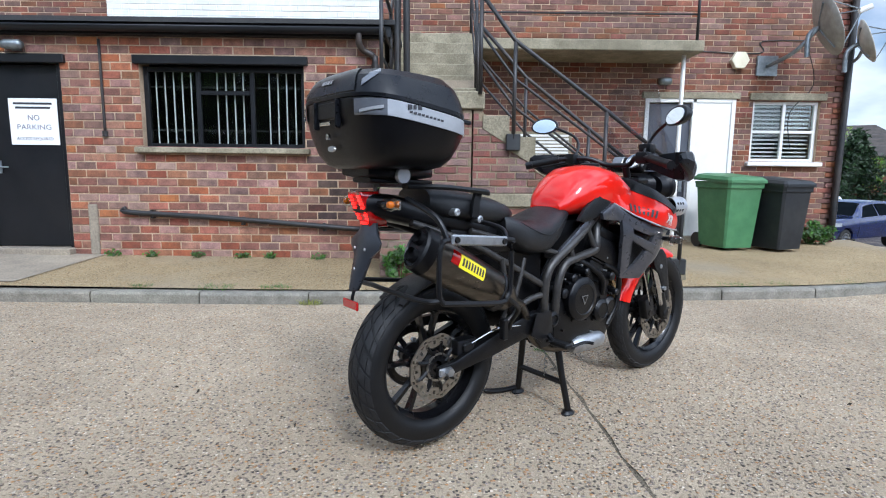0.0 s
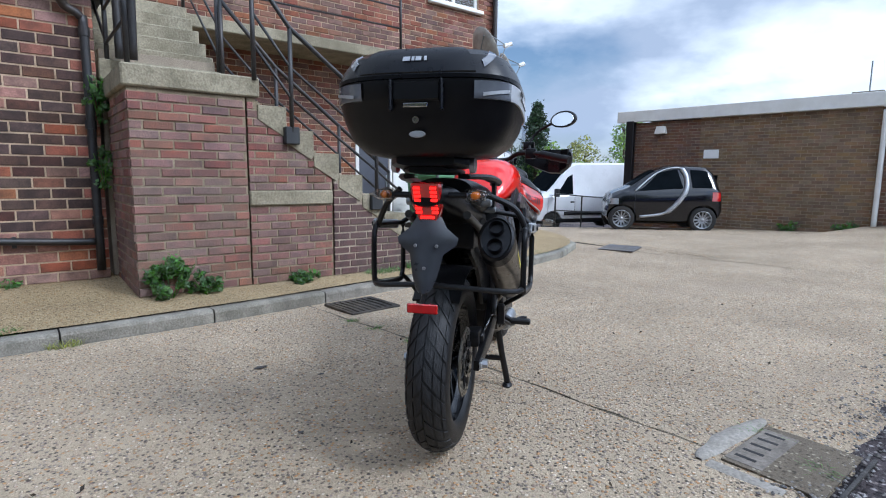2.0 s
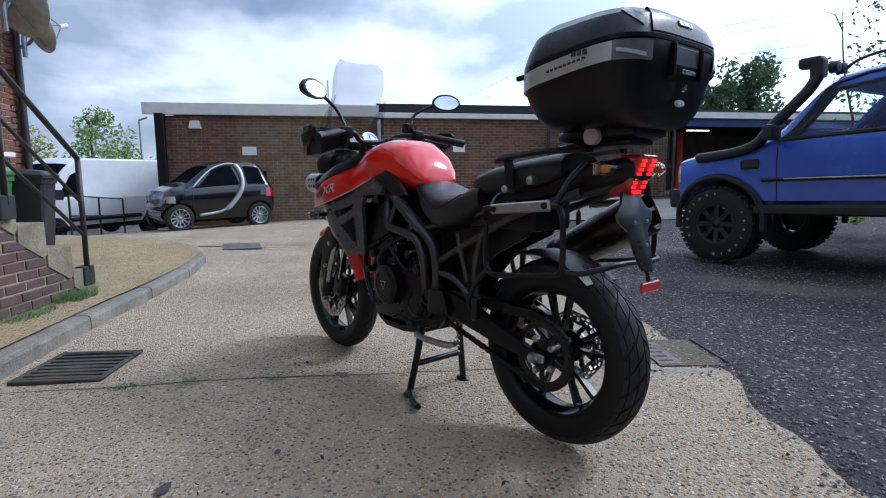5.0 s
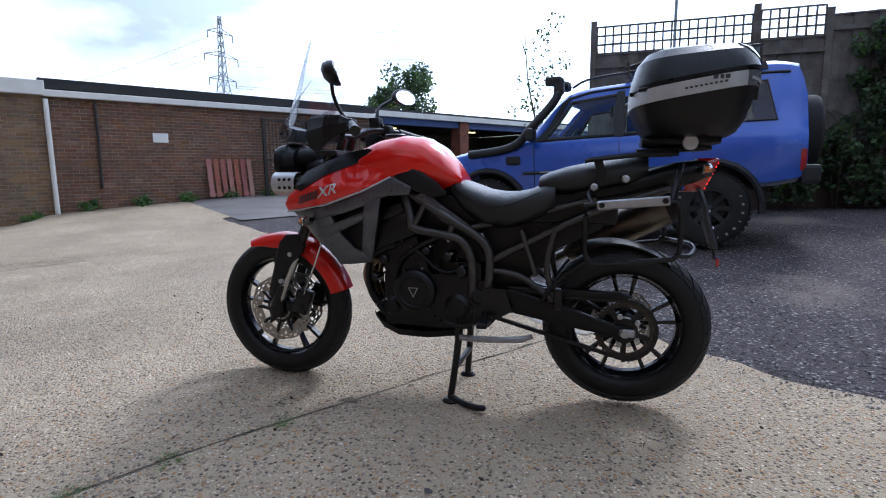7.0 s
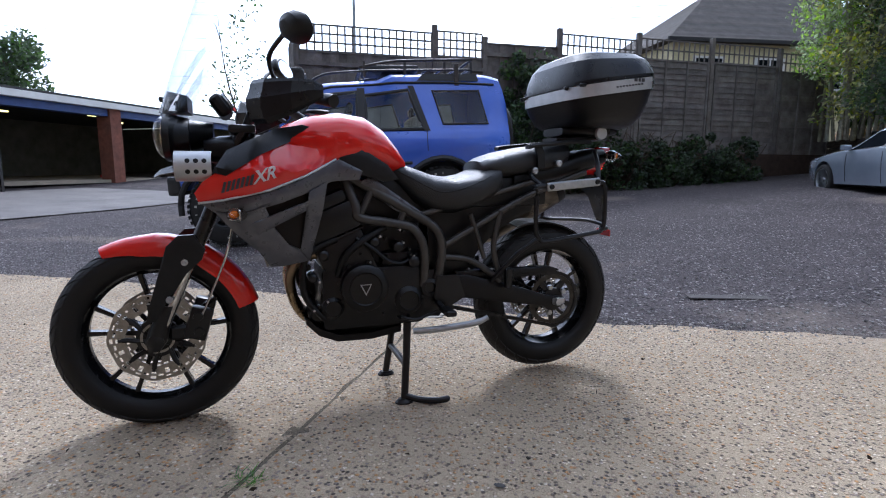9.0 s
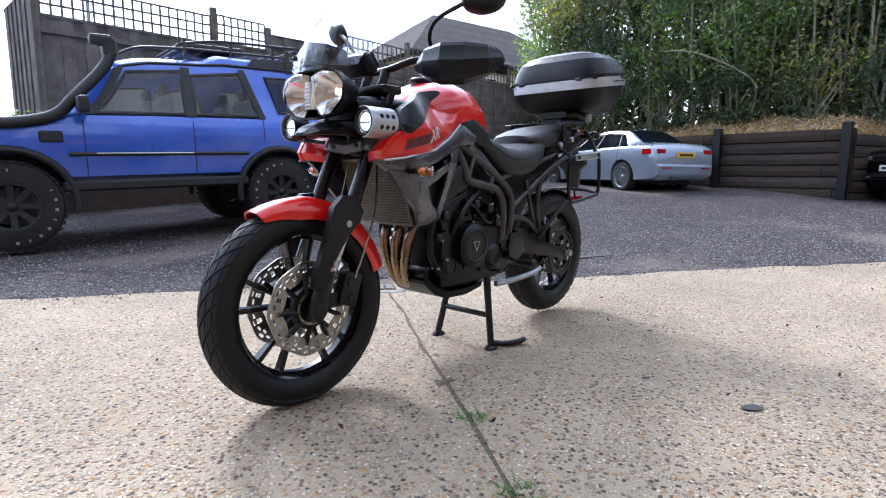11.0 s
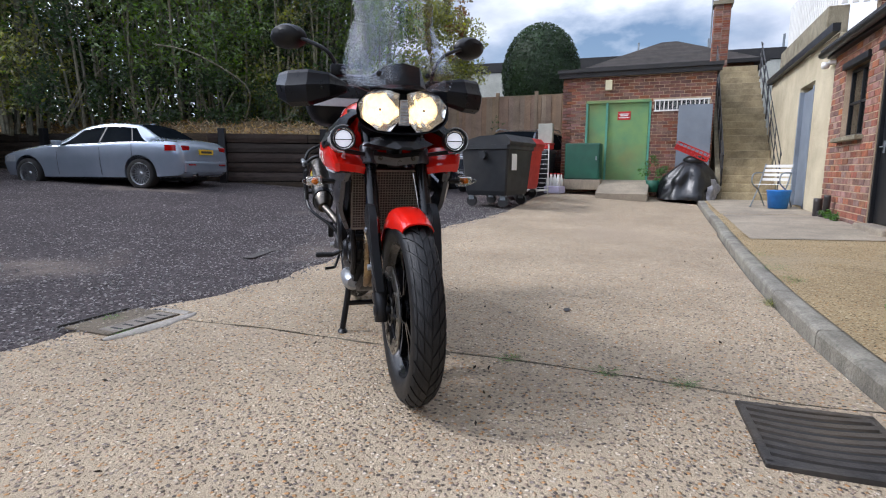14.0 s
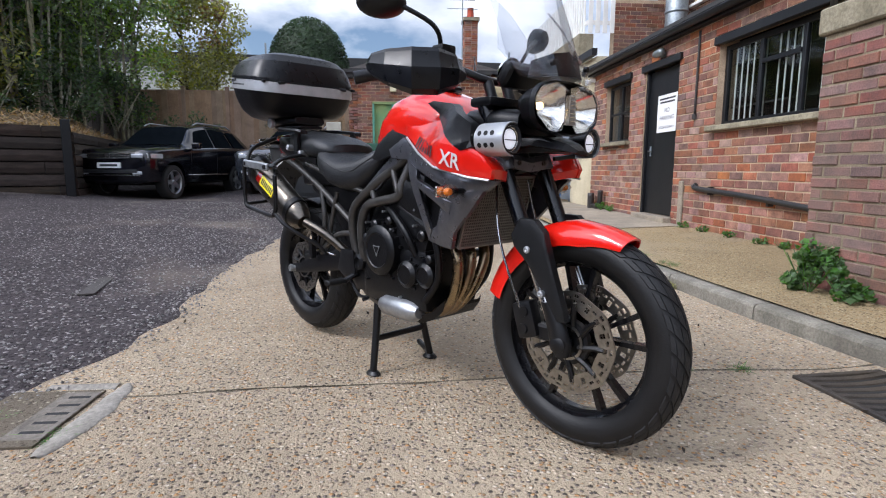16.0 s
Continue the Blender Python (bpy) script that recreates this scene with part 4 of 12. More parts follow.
box_part("door_leaf", (4.175, 0.06, 1.15), (0.63, 0.05, 1.95), mat("slate_door", srgb("4a4c54"), srgb("3c3e46"), 0.4, scale=3), d3, bevel=0.004)
box_part("white_panel", (4.805, 0.02, 1.17), (0.51, 0.05, 2.0), M_WHITE, d3, bevel=0.004)
box_part("threshold", (4.46, 0.0, 0.15), (1.3, 0.25, 0.1), M_SLAB, d3, bevel=0.01)
part("letter_plate", box(bmesh.new(), (4.4, 0.028, 0.95), (0.05, 0.012, 0.2), None, 0.004), M_GALV, d3)

tagged(box_part("canopy_slab", (1.86, 7.6, 2.75), (3.05, 0.8, 0.14), M_STONE, bevel=0.012), "weathered concrete landing slab projecting from wall", "landing slab", kind="structure")
tagged(pipe("support_pole", [(3.22, 7.42, 0.1), (3.22, 7.42, 1.4), (3.22, 7.42, 2.69)], 0.028, M_WHITE), "white steel pole propping the landing slab", "pole")
box_l = empty("alarm_box", M3, "white hexagonal alarm box on brick wall", "alarm box")
part("cover", prism(bmesh.new(), [(5.10 + 0.13 * math.cos(a), 2.73 + 0.13 * math.sin(a)) for a in [k * math.pi / 3 for k in range(6)]], -0.09, 0.0, None, 0.012), mat("aged_white_plastic", srgb("ddd6bd"), srgb("cfc6a8"), 0.5), box_l)
bl = empty("bulkhead_lamp", M3, "small grey wall lamp under the landing", "wall lamp")
box_part("backplate", (4.05, -0.01, 2.42), (0.12, 0.02, 0.08), M_GALV, bl)
part("housing", lathe(bmesh.new(), [(0.0, -0.1), (0.04, -0.095), (0.05, -0.04), (0.05, 0.08), (0.0, 0.1)], 16, Matrix.Translation((4.05, -0.06, 2.43)), "X"), M_GALV, bl, smooth=True)
tagged(pipe("downpipe", [(5.82 + 0.85, -0.07, 7.1), (6.67, -0.07, 3.5), (6.67, -0.07, 0.15)], 0.045, M_BLACK_IRON), "black rainwater downpipe on the building corner", "downpipe").matrix_world = M3
tagged(pipe("cable", [(4.4, -0.015, 2.86), (5.4, -0.015, 2.84), (5.42, -0.015, 3.0), (6.1, -0.015, 3.02)], 0.008, M_BLACK_IRON), "black cable pinned along brick wall", "cable").matrix_world = M3


# Outside stairs: brick plinth, concrete steps and iron rails
ST = wall_frame(-0.58, 5.04, 0)
stair_line = lambda u: 1.66 if u < 0.96 else 1.66 - 0.766 * (u - 0.96) - 0.02
BOND = dict(thick=0.2, BL=0.200, BH=0.0570, J=0.0130, depth_jitter=0.006)
brick_wall("wall_stair", ST, 0.85, 0.02, 1.68, M_BRICK_PLUM, M_BRICK_PLUM_ISL, M_MORTAR_P, "plum and red brick plinth under the outside stairs", top=stair_line, near=(0.0, 0.86, 0.05, 1.7), seed=11, **BOND)
brick_wall("wall_stair_2", ST @ Matrix.Translation((0.865, 0.004, 0)), 0.76, 0.02, 1.68, M_BRICK_PLUM, M_BRICK_PLUM_ISL, M_MORTAR_P, "darker grey plum brick part of the stair plinth", holes=((0.0, 0.755, 0.77, 0.90),), top=lambda u: stair_line(u + 0.865), near=(0.0, 0.8, 0.05, 1.7), seed=14, thick=0.2, BL=0.165, BH=0.055, J=0.012, depth_jitter=0.005)
brick_wall("wall_stair_3", ST @ Matrix.Translation((1.64, 0, 0)), 1.11, 0.02, 1.2, M_BRICK_DUSK, M_BRICK_DUSK, M_MORTAR_D, "dark purple brick foot of the stair plinth", top=lambda u: stair_line(u + 1.64), near=(0.0, 1.2, 0.05, 1.2), seed=15, thick=0.2, BL=0.17, BH=0.055, J=0.012, depth_jitter=0.005)
brick_wall("wall_stair_side", wall_frame(-0.58, 5.985, -90), 0.94, 0.02, 1.68, M_BRICK_PLUM, M_BRICK_PLUM_ISL, M_MORTAR_P, "plum brick side of the stair plinth", seed=12, **BOND)
brick_wall("wall_stair_back", wall_frame(-0.58, 5.9, 0), 2.6, 0.02, 1.62, M_BRICK_PLUM, M_BRICK_PLUM_ISL, M_MORTAR, "brick inner face of the stair plinth", top=stair_line, seed=13, thick=0.1)
tagged(box_part("stone_band", (1.24, -0.012 + 0.05, 0.835), (0.76, 0.13, 0.125), M_STONE, None, ST, bevel=0.01), "pale stone lintel set in the stair plinth", "stone lintel", kind="structure")
steps = empty("stairs", None, "worn concrete outside steps with stepped edge", "stairs", kind="structure")
RISE, N = 0.1895, 9
for i in range(N - 1):
    zt = 1.80 - RISE * (i + 1)
    x0, x1 = 0.37 + i * 0.247, 0.37 + (i + 1) * 0.247
    bm = bmesh.new()
    drop = 0.247 * 0.767
    prism(bm, [(x0, zt), (x1, zt), (x1, zt - RISE - 0.03), (x1 - 0.03, zt - RISE - 0.06), (x0 - 0.0, zt - 0.12)], 5.025, 6.0, None, 0.006)
    part("step", bm, M_STONE, steps)
box_part("landing_cap", (-0.115, 5.5, 1.745), (1.0, 0.99, 0.16), M_STONE, steps, bevel=0.012)
for i in range(6):
    box_part("step", (-0.13, 5.98 + 0.12 + i * 0.23, 1.83 + 0.085 * (i + 1)), (1.0, 0.25, 0.17 * (i + 1)), M_STONE, steps, bevel=0.008)
box_part("landing", (-0.13, 7.65, 2.74), (1.0, 0.7, 0.16), M_STONE, steps, bevel=0.01)
box_part("stair_mass", (-0.13, 6.9, 1.1), (0.96, 1.6, 2.0), M_MORTAR_D, steps)


def rail_run(name, pts_post, label, h=0.86, side=0.0, ends=True):
    """Iron balustrade over a line of post feet: posts, handrail and two lower rails."""
    root = empty(name, None, label, "railing")
    for p in pts_post:
        part("post", tube(bmesh.new(), [p, (p[0], p[1], p[2] + h)], 0.019, 10), M_BLACK_IRON, root, smooth=True)
    tops = [Vector((p[0], p[1], p[2] + h)) for p in pts_post]
    part("handrail", tube(bmesh.new(), tops, 0.02, 10), M_BLACK_IRON, root, smooth=True)
    for f in (0.33, 0.62):
        part("rail", tube(bmesh.new(), [Vector((p[0], p[1], p[2] + h * f)) for p in pts_post], 0.013, 8), M_BLACK_IRON, root, smooth=True)
    return root


front = rail_run("stair_railing", [(0.34, 5.0, 1.80), (0.65, 4.99, 1.40), (1.50, 5.0, 0.80), (2.27, 5.03, 0.24)], "black iron railing along the front of the steps")
for x, y, z in ((0.65, 4.99, 1.37), (1.50, 5.0, 0.78), (2.27, 5.03, 0.22)):
    box_part("post_block", (x, y + 0.02, z), (0.13, 0.075, 0.15), M_GREYBIN, front, bevel=0.008, label="grey painted post block")
rail_run("stair_railing", [(0.38, 5.95, 1.80), (0.9, 5.95, 1.25), (1.6, 5.95, 0.72), (2.25, 5.95, 0.22)], "black iron railing along the back of the steps")
rail_run("landing_railing", [(-0.56, 5.05, 1.82), (-0.56, 6.0, 1.82), (-0.56, 7.3, 2.8)], "black iron railing at the stair landing", h=0.95)
rail_run("landing_railing", [(0.36, 6.0, 1.82), (0.36, 7.2, 2.8), (3.3, 7.25, 2.82)], "black iron railing round the upper landing", h=1.0)

# Far brick range with its white eaves, gate and garage bays
FAR = Matrix.Translation((12.42, 9.4, 0)) @ rotz(math.atan2(-8.93, 1.08))
brick_wall("wall_far_1", FAR @ Matrix.Translation((0.22, 0, 0)), 1.78, -0.3, 2.55, M_BRICK, M_BRICK_FAR, M_MORTAR_D, "brown brick end of the far workshop", seed=21)
brick_wall("wall_far_2", FAR @ Matrix.Translation((2.0, 0, 0)), 3.75, -0.3, 2.6, M_BRICK, M_BRICK_TAN, M_MORTAR_D, "tan stained brick wall of the far workshop", seed=22)
brick_wall("wall_far_3", FAR @ Matrix.Translation((5.75, 0.0, 0)), 8.4, -0.3, 2.6, M_BRICK, M_BRICK_FAR, M_MORTAR_D, "brown brick wall of the far workshop", seed=23)
brick_wall("wall_far_4", FAR @ Matrix.Translation((0.22, 0, 0)) @ rotz(radians(-90)) @ Matrix.Translation((-6, 0, 0)), 6.0, -0.4, 2.55, M_BRICK, M_BRICK_FAR, M_MORTAR_D, "brown brick gable end of the far workshop", seed=24)
eaves = empty("roof_far", FAR, "white metal eaves and flat roof of the far workshop", "roof", kind="structure")
box_part("eaves_panel", (2.73, -0.08, 2.72), (5.94, 0.12, 0.30), M_WHITE, eaves, bevel=0.01)
box_part("eaves_panel", (9.9, -0.08, 2.62), (8.5, 0.12, 0.14), M_WHITE, eaves, bevel=0.01)
box_part("roof_sheet", (7.1, 3.0, 2.78), (14.2, 6.2, 0.12), M_FELT, eaves)
box_part("roof_kerb", (9.9, 0.4, 2.9), (8.5, 0.3, 0.14), M_FELT, eaves)
dp = empty("downpipe", FAR, "white plastic rainwater downpipe on brick wall", "downpipe")
pipe("pipe", [(5.7, -0.07, 2.5), (5.7, -0.07, 1.2), (5.7, -0.07, 0.0)], 0.05, M_WHITE, dp)
tagged(pipe("downpipe", [(6.6, -0.05, 2.5), (6.6, -0.05, 1.4), (6.58, -0.05, 0.6)], 0.03, M_BLACK_IRON), "thin black pipe down the far wall", "pipe").matrix_world = FAR
for u, z, w in ((2.3, 1.66, 0.36), (7.9, 1.76, 0.34)):
    tagged(box_part("sign", (u, -0.02, z), (w, 0.02, 0.22), M_SIGNWHITE, None, FAR, bevel=0.003), "small white notice on the far brick wall", "sign")
fl = empty("flood_lamp", FAR, "small white floodlight under the eaves", "wall lamp")
part("housing", prism(bmesh.new(), [(0.85, 2.22), (1.15, 2.22), (1.1, 2.42), (0.9, 2.42)], -0.16, 0.0, None, 0.01), M_WHITE, fl)
corner_post = tagged(box_part("corner_post", (0.15, -0.05, 1.15), (0.22, 0.2, 2.9), M_BLACK_PAINT, None, FAR, bevel=0.01), "dark corner post of the far workshop", "post", kind="structure")
gate = empty("gate", FAR, "dark steel mesh yard gate standing against the far wall", "gate")
for u in (10.4, 11.7, 12.95, 14.2):
    box_part("gate_post", (u, -0.25, 1.3), (0.07, 0.07, 2.1), M_BLACK_IRON, gate)
for z in (0.38, 1.25, 2.3):
    box_part("gate_rail", (12.3, -0.25, z), (3.9, 0.05, 0.05), M_BLACK_IRON, gate)
for i in range(38):
    box_part("gate_bar", (10.45 + i * 0.1, -0.25, 1.33), (0.012, 0.012, 1.9), M_BLACK_IRON, gate)
pal = empty("pallet", FAR @ Matrix.Translation((9.5, -0.12, 0.30)) @ Matrix.Rotation(radians(-10), 4, "X"), "faded red timber pallet leaning on the wall", "pallet")
M_PALLET = mat("faded_red_timber", srgb("a05a52"), srgb("8a4a44"), 0.9, scale=6, bump=0.4, per="object", spread=0.18, grime=0.4, dust=srgb("a89888"))
for i in range(7):
    box_part("slat", (-0.52 + i * 0.175, -0.06, 0.48), (0.12, 0.02, 0.98), M_PALLET, pal)
for z in (0.06, 0.48, 0.9):
    box_part("bearer", (0, 0.0, z), (1.18, 0.09, 0.08), M_PALLET, pal)

# Garage bays past the gate
BAY = FAR @ Matrix.Translation((14.2, 0.5, 0))
bay = empty("garage", BAY, "open garage bays with brick piers and blue lintels", "garage", kind="structure")
M_BLUE_TRIM = mat("blue_lintel_paint", srgb("2c4a8c"), srgb("233c74"), 0.5)
M_TUBE = mat("lit_tube", srgb("f4e4a0"), srgb("f4e4a0"), 0.5, emit=3.0, emit_colour=srgb("ffe890"))
brick = M_BRICK_FAR
GZ = 0.55
for u in (0.0, 4.6, 9.4, 14.2):
    box_part("pier", (u, 0.3, GZ + 0.95), (0.45, 0.5, 2.55), mat("pier_brick", srgb("8a5440"), srgb("6c4234"), 0.9, scale=7, bump=0.4, grime=0.3) if u == 0 else bpy.data.materials["pier_brick"], bay)
box_part("lintel", (7.1, 0.3, GZ + 2.05), (14.6, 0.35, 0.22), M_BLUE_TRIM, bay)
box_part("roof_edge", (7.1, 0.3, GZ + 2.26), (15, 0.7, 0.18), M_WHITE, bay)
box_part("bay_roof", (7.1, 4.5, GZ + 2.38), (15, 8.8, 0.12), M_FELT, bay)
box_part("bay_back", (7.1, 8.6, GZ + 1.0), (15, 0.2, 2.6), M_ROOM, bay)
for u in (-0.2, 14.5):
    box_part("bay_side", (u, 4.6, GZ + 1.0), (0.2, 8.0, 2.6), M_ROOM, bay)
box_part("bay_floor", (7.1, 4.5, GZ - 0.1), (15, 8.6, 0.1), M_SLAB, bay)
for i in range(6):
    box_part("tube_light", (1.2 + i * 2.4, 2.0 + (i % 2) * 1.6, GZ + 2.12), (0.9, 0.08, 0.05), M_TUBE, bay)
for u in (2.2, 7.0, 11.6):
    ll = empty("car_lift", BAY, "red steel vehicle lift in garage bay", "car lift")
    box_part("column", (u, 2.6, GZ + 0.95), (0.25, 0.3, 2.0), M_REDBIN, ll, bevel=0.02)
    box_part("base", (u, 2.6, GZ - 0.0), (0.5, 0.6, 0.1), M_REDBIN, ll, bevel=0.02)


# Shed with the green doors, long stairs and what stands by them
SH = Matrix.Translation((-11.3, 1.25, 0)) @ rotz(radians(90))
brick_wall("wall_shed", SH, 3.45, 0.2, 3.1, M_BRICK, M_BRICK_MAIN, M_MORTAR, "red brick wall of the small flat roofed shed", holes=((0.6, 2.08, 0.55, 2.46), (2.15, 3.35, 2.2, 2.48)), seed=31)
brick_wall("wall_shed_side", Matrix.Translation((-15.5, 1.25, 0)), 4.2, 0.2, 3.1, M_BRICK, M_BRICK_MAIN, M_MORTAR, "red brick side wall of the small shed", seed=32)
sr = empty("roof_shed", SH, "flat roof of shed with black fascia", "roof", kind="structure")
box_part("fascia_board", (1.72, -0.08, 3.16), (3.65, 0.05, 0.2), M_FELT, sr, bevel=0.008)
box_part("roof_sheet", (1.72, 2.0, 3.22), (3.7, 4.3, 0.08), M_FELT, sr)
box_part("shed_inside", (1.72, 1.6, 1.6), (3.2, 0.1, 2.8), M_RECESS_SHADE, sr)
gd = empty("door_4", SH, "weathered green double doors with rust streaks, closed", "door", kind="structure")
for u0, u1 in ((0.62, 1.06), (1.10, 2.04)):
    box_part("door_leaf", ((u0 + u1) / 2, 0.06, 1.5), (u1 - u0, 0.05, 1.88), M_GREENDOOR, gd, bevel=0.006)
for u in (0.60, 1.08, 2.07):
    box_part("door_frame", (u, 0.03, 1.5), (0.05, 0.1, 1.92), mat("teal_frame_paint", srgb("5c9a86"), srgb("4c8672"), 0.6) if u == 0.6 else bpy.data.materials["teal_frame_paint"], gd)
box_part("frame_head", (1.33, 0.03, 2.47), (1.5, 0.1, 0.06), M_GREENDOOR, gd)
ns = empty("sign", SH, "small red and white notice on green door", "sign")
box_part("board", (1.48, 0.028, 2.13), (0.30, 0.01, 0.20), M_REDBIN, ns)
for z, w in ((2.17, 0.22), (2.13, 0.18), (2.085, 0.24)):
    box_part("printed_bar", (1.48, 0.021, z), (w, 0.004, 0.02), M_SIGNWHITE, ns)
tagged(box_part("alarm_box", (1.1, -0.05, 2.86), (0.16, 0.09, 0.24), mat("alarm_plastic", srgb("cfc8a8"), srgb("c4bc98"), 0.5), None, SH, bevel=0.01), "cream alarm box on shed wall", "alarm box")
gr = empty("window_8", SH, "white barred vent window in shed wall", "window", kind="structure")
for z in (2.22, 2.46):
    box_part("frame_rail", (2.75, -0.01, z), (1.2, 0.04, 0.035), M_WHITE, gr)
for i in range(13):
    box_part("bar", (2.18 + i * 0.095, -0.01, 2.34), (0.022, 0.022, 0.22), M_WHITE, gr)
box_part("glazing", (2.75, 0.08, 2.34), (1.2, 0.01, 0.27), M_GLASS, gr)
tagged(box_part("steel_sheet", (3.05, -0.12, 1.45), (0.72, 0.03, 1.75), M_GREYDOOR, None, SH, bevel=0.004), "grey painted steel door sheet leaning on shed wall", "door leaf")
gb = empty("storage_cabinet", SH, "dark green painted steel cabinet on low plinth", "cabinet")
box_part("body", (0.62, -0.42, 1.02), (0.82, 0.55, 0.86), M_GREENBOX, gb, bevel=0.012)
box_part("door", (0.62, -0.705, 1.02), (0.76, 0.015, 0.80), M_GREENBOX, gb, bevel=0.004)
box_part("handle", (0.95, -0.72, 1.1), (0.03, 0.02, 0.09), M_GALV, gb)
tagged(box_part("plinth", (0.6, -0.45, 0.47), (0.95, 0.7, 0.24), M_SLAB, None, SH, bevel=0.01), "low concrete plinth under the green cabinet", "plinth", kind="structure")
ramp = bmesh.new()
prism(ramp, [(0.0, 0.58), (-0.35, 0.58), (-1.5, 0.30), (-1.5, 0.1), (0, 0.1)], -2.15, -1.05, SH @ rotz(radians(90)))
tagged(part("ramp", ramp, M_SLAB), "concrete ramp up to the green doors", "ramp", kind="structure")

M_TARP = mat("black_plastic_sheet", srgb("17181b"), srgb("0f1012"), 0.35, scale=5, bump=0.7, bump_scale=14)
M_TARP_S = mat("silver_plastic_sheet", srgb("98989e"), srgb("76767c"), 0.4, 0.2, scale=8, bump=0.8, bump_scale=16)


def drape(rx, ry, h, lean, folds, a0, a1, seed, lift=0.0):
    """A sheet thrown over a heap: radial folds that open towards the ground."""
    rows = []
    n = 64
    for k in range(15):
        t = k / 14
        row = []
        for i in range(n + 1):
            a = a0 + (a1 - a0) * i / n
            f = (1 - t) * 0.05 * math.sin(folds * a + 2.0 * noise.noise((a, seed, 0))) + 0.26 * noise.noise((1.6 * math.cos(a), 1.6 * math.sin(a) + t * 2.4, 3.0)) + 0.10 * noise.noise((5 * math.cos(a), 5 * math.sin(a), t * 5 + seed))
            r = max(0.10, 1 - t ** 2.2) ** 0.7 * (1 + f) + lift
            row.append((rx * r * math.cos(a) + lean * t, ry * r * math.sin(a), h * t * (1 + 0.06 * noise.noise((a, t * 3, seed + 4))) + 0.02))
        rows.append(row)
    return loft(bmesh.new(), rows, caps=False, closed=False)


tarp = empty("covered_heap", SH @ Matrix.Translation((2.95, -0.75, 0.16)), "heap under black and silver plastic sheet", "tarpaulin heap")
part("sheet", drape(0.62, 0.50, 0.92, 0.12, 9, 0, 2 * math.pi, 3), M_TARP, tarp, smooth=True)
part("silver_sheet", drape(0.63, 0.52, 0.70, 0.13, 8, -0.95, -0.10, 3, 0.04), M_TARP_S, tarp, smooth=True)
part("top_fold", lathe(bmesh.new(), [(0.001, 1.0), (0.14, 0.98), (0.24, 0.90), (0.20, 0.82)], 14, Matrix.Translation((0.12, 0, 0)), "Z"), M_TARP, tarp, smooth=True)
tray = empty("plastic_tray", SH @ Matrix.Translation((3.0, -0.78, 1.20)) @ Matrix.Rotation(radians(24), 4, "Y") @ Matrix.Rotation(radians(14), 4, "X"), "red plastic bread tray lying on the heap", "tray")
for y in (-0.2, 0.2):
    for z in (0.0, 0.09):
        box_part("rail", (0, y, z), (0.72, 0.02, 0.025), M_REDBIN, tray, bevel=0.004)
    for k in range(8):
        box_part("slat", (-0.32 + k * 0.0914, y, 0.045), (0.02, 0.014, 0.08), M_REDBIN, tray)
for x in (-0.36, 0.36):
    box_part("end", (x, 0, 0.045), (0.02, 0.42, 0.11), M_REDBIN, tray, bevel=0.004)
for k in range(7):
    box_part("base_slat", (0, -0.17 + k * 0.057, 0.0), (0.7, 0.02, 0.01), M_REDBIN, tray)
crate = empty("bottle_crate", pose(-10.35, 1.28, gz(-10.35, 1.28), 0, 0, 75), "white crate of empty bottles by the bins", "crate")
box_part("tray_base", (0, 0, 0.09), (0.40, 0.34, 0.17), mat("pale_lilac_plastic", srgb("c8c2d8"), srgb("b4aec8"), 0.5), crate, bevel=0.01)
for k in range(4):
    for q in range(2):
        bt = part("bottle", lathe(bmesh.new(), [(0, 0.12), (0.04, 0.12), (0.042, 0.32), (0.016, 0.40), (0.016, 0.46), (0, 0.46)], 12, Matrix.Translation((-0.14 + k * 0.093, -0.07 + q * 0.14, 0.0)), "Z"), M_WHITE, crate, smooth=True)
        part("cap", lathe(bmesh.new(), [(0, 0.455), (0.02, 0.455), (0.02, 0.485), (0, 0.485)], 10, Matrix.Translation((-0.14 + k * 0.093, -0.07 + q * 0.14, 0.0)), "Z"), M_REDBIN, bt)
rbox = empty("storage_tub", pose(-10.75, 0.85, gz(-10.75, 0.85) + 1.03, 0, 0, 80), "red plastic tub standing on the bin lid", "tub")
box_part("body", (0, 0, 0.07), (0.5, 0.4, 0.13), M_REDBIN, rbox, bevel=0.015)
box_part("rim", (0, 0, 0.14), (0.54, 0.44, 0.02), M_REDBIN, rbox, bevel=0.006)

# Long concrete stair beside the cream wall
LS = Matrix.Translation((-10.6, 4.93, 0)) @ rotz(radians(180))
lst = empty("stairs_long", LS, "long straight concrete outside stair with iron rails", "stairs", kind="structure")
M_STEP = mat("worn_tan_step", srgb("b2a280"), srgb("887a5e"), 0.92, scale=4, bump=0.5, bump_scale=50, grime=0.4)
for i in range(19):
    prismz = 0.15 + 0.19 * (i + 1)
    box_part("step", (0.13 + i * 0.25, -0.52, prismz / 2), (0.27, 1.06, prismz), M_STEP, lst, bevel=0.006)
for yy in (0.03, -1.07):
    rr = empty("stair_railing", LS, "dark iron handrail of the long stair", "railing")
    for i in range(6):
        u = 0.1 + i * 0.8
        part("post", tube(bmesh.new(), [(u, yy, 0.2 + u * 0.76), (u, yy, 1.15 + u * 0.76)], 0.018, 8), M_BLACK_IRON, rr)
    for h in (0.55, 0.85, 1.15):
        part("rail", tube(bmesh.new(), [(0.0, yy, h + 0.0), (4.3, yy, h + 0.74 * 4.3)], 0.016, 8), M_BLACK_IRON, rr)
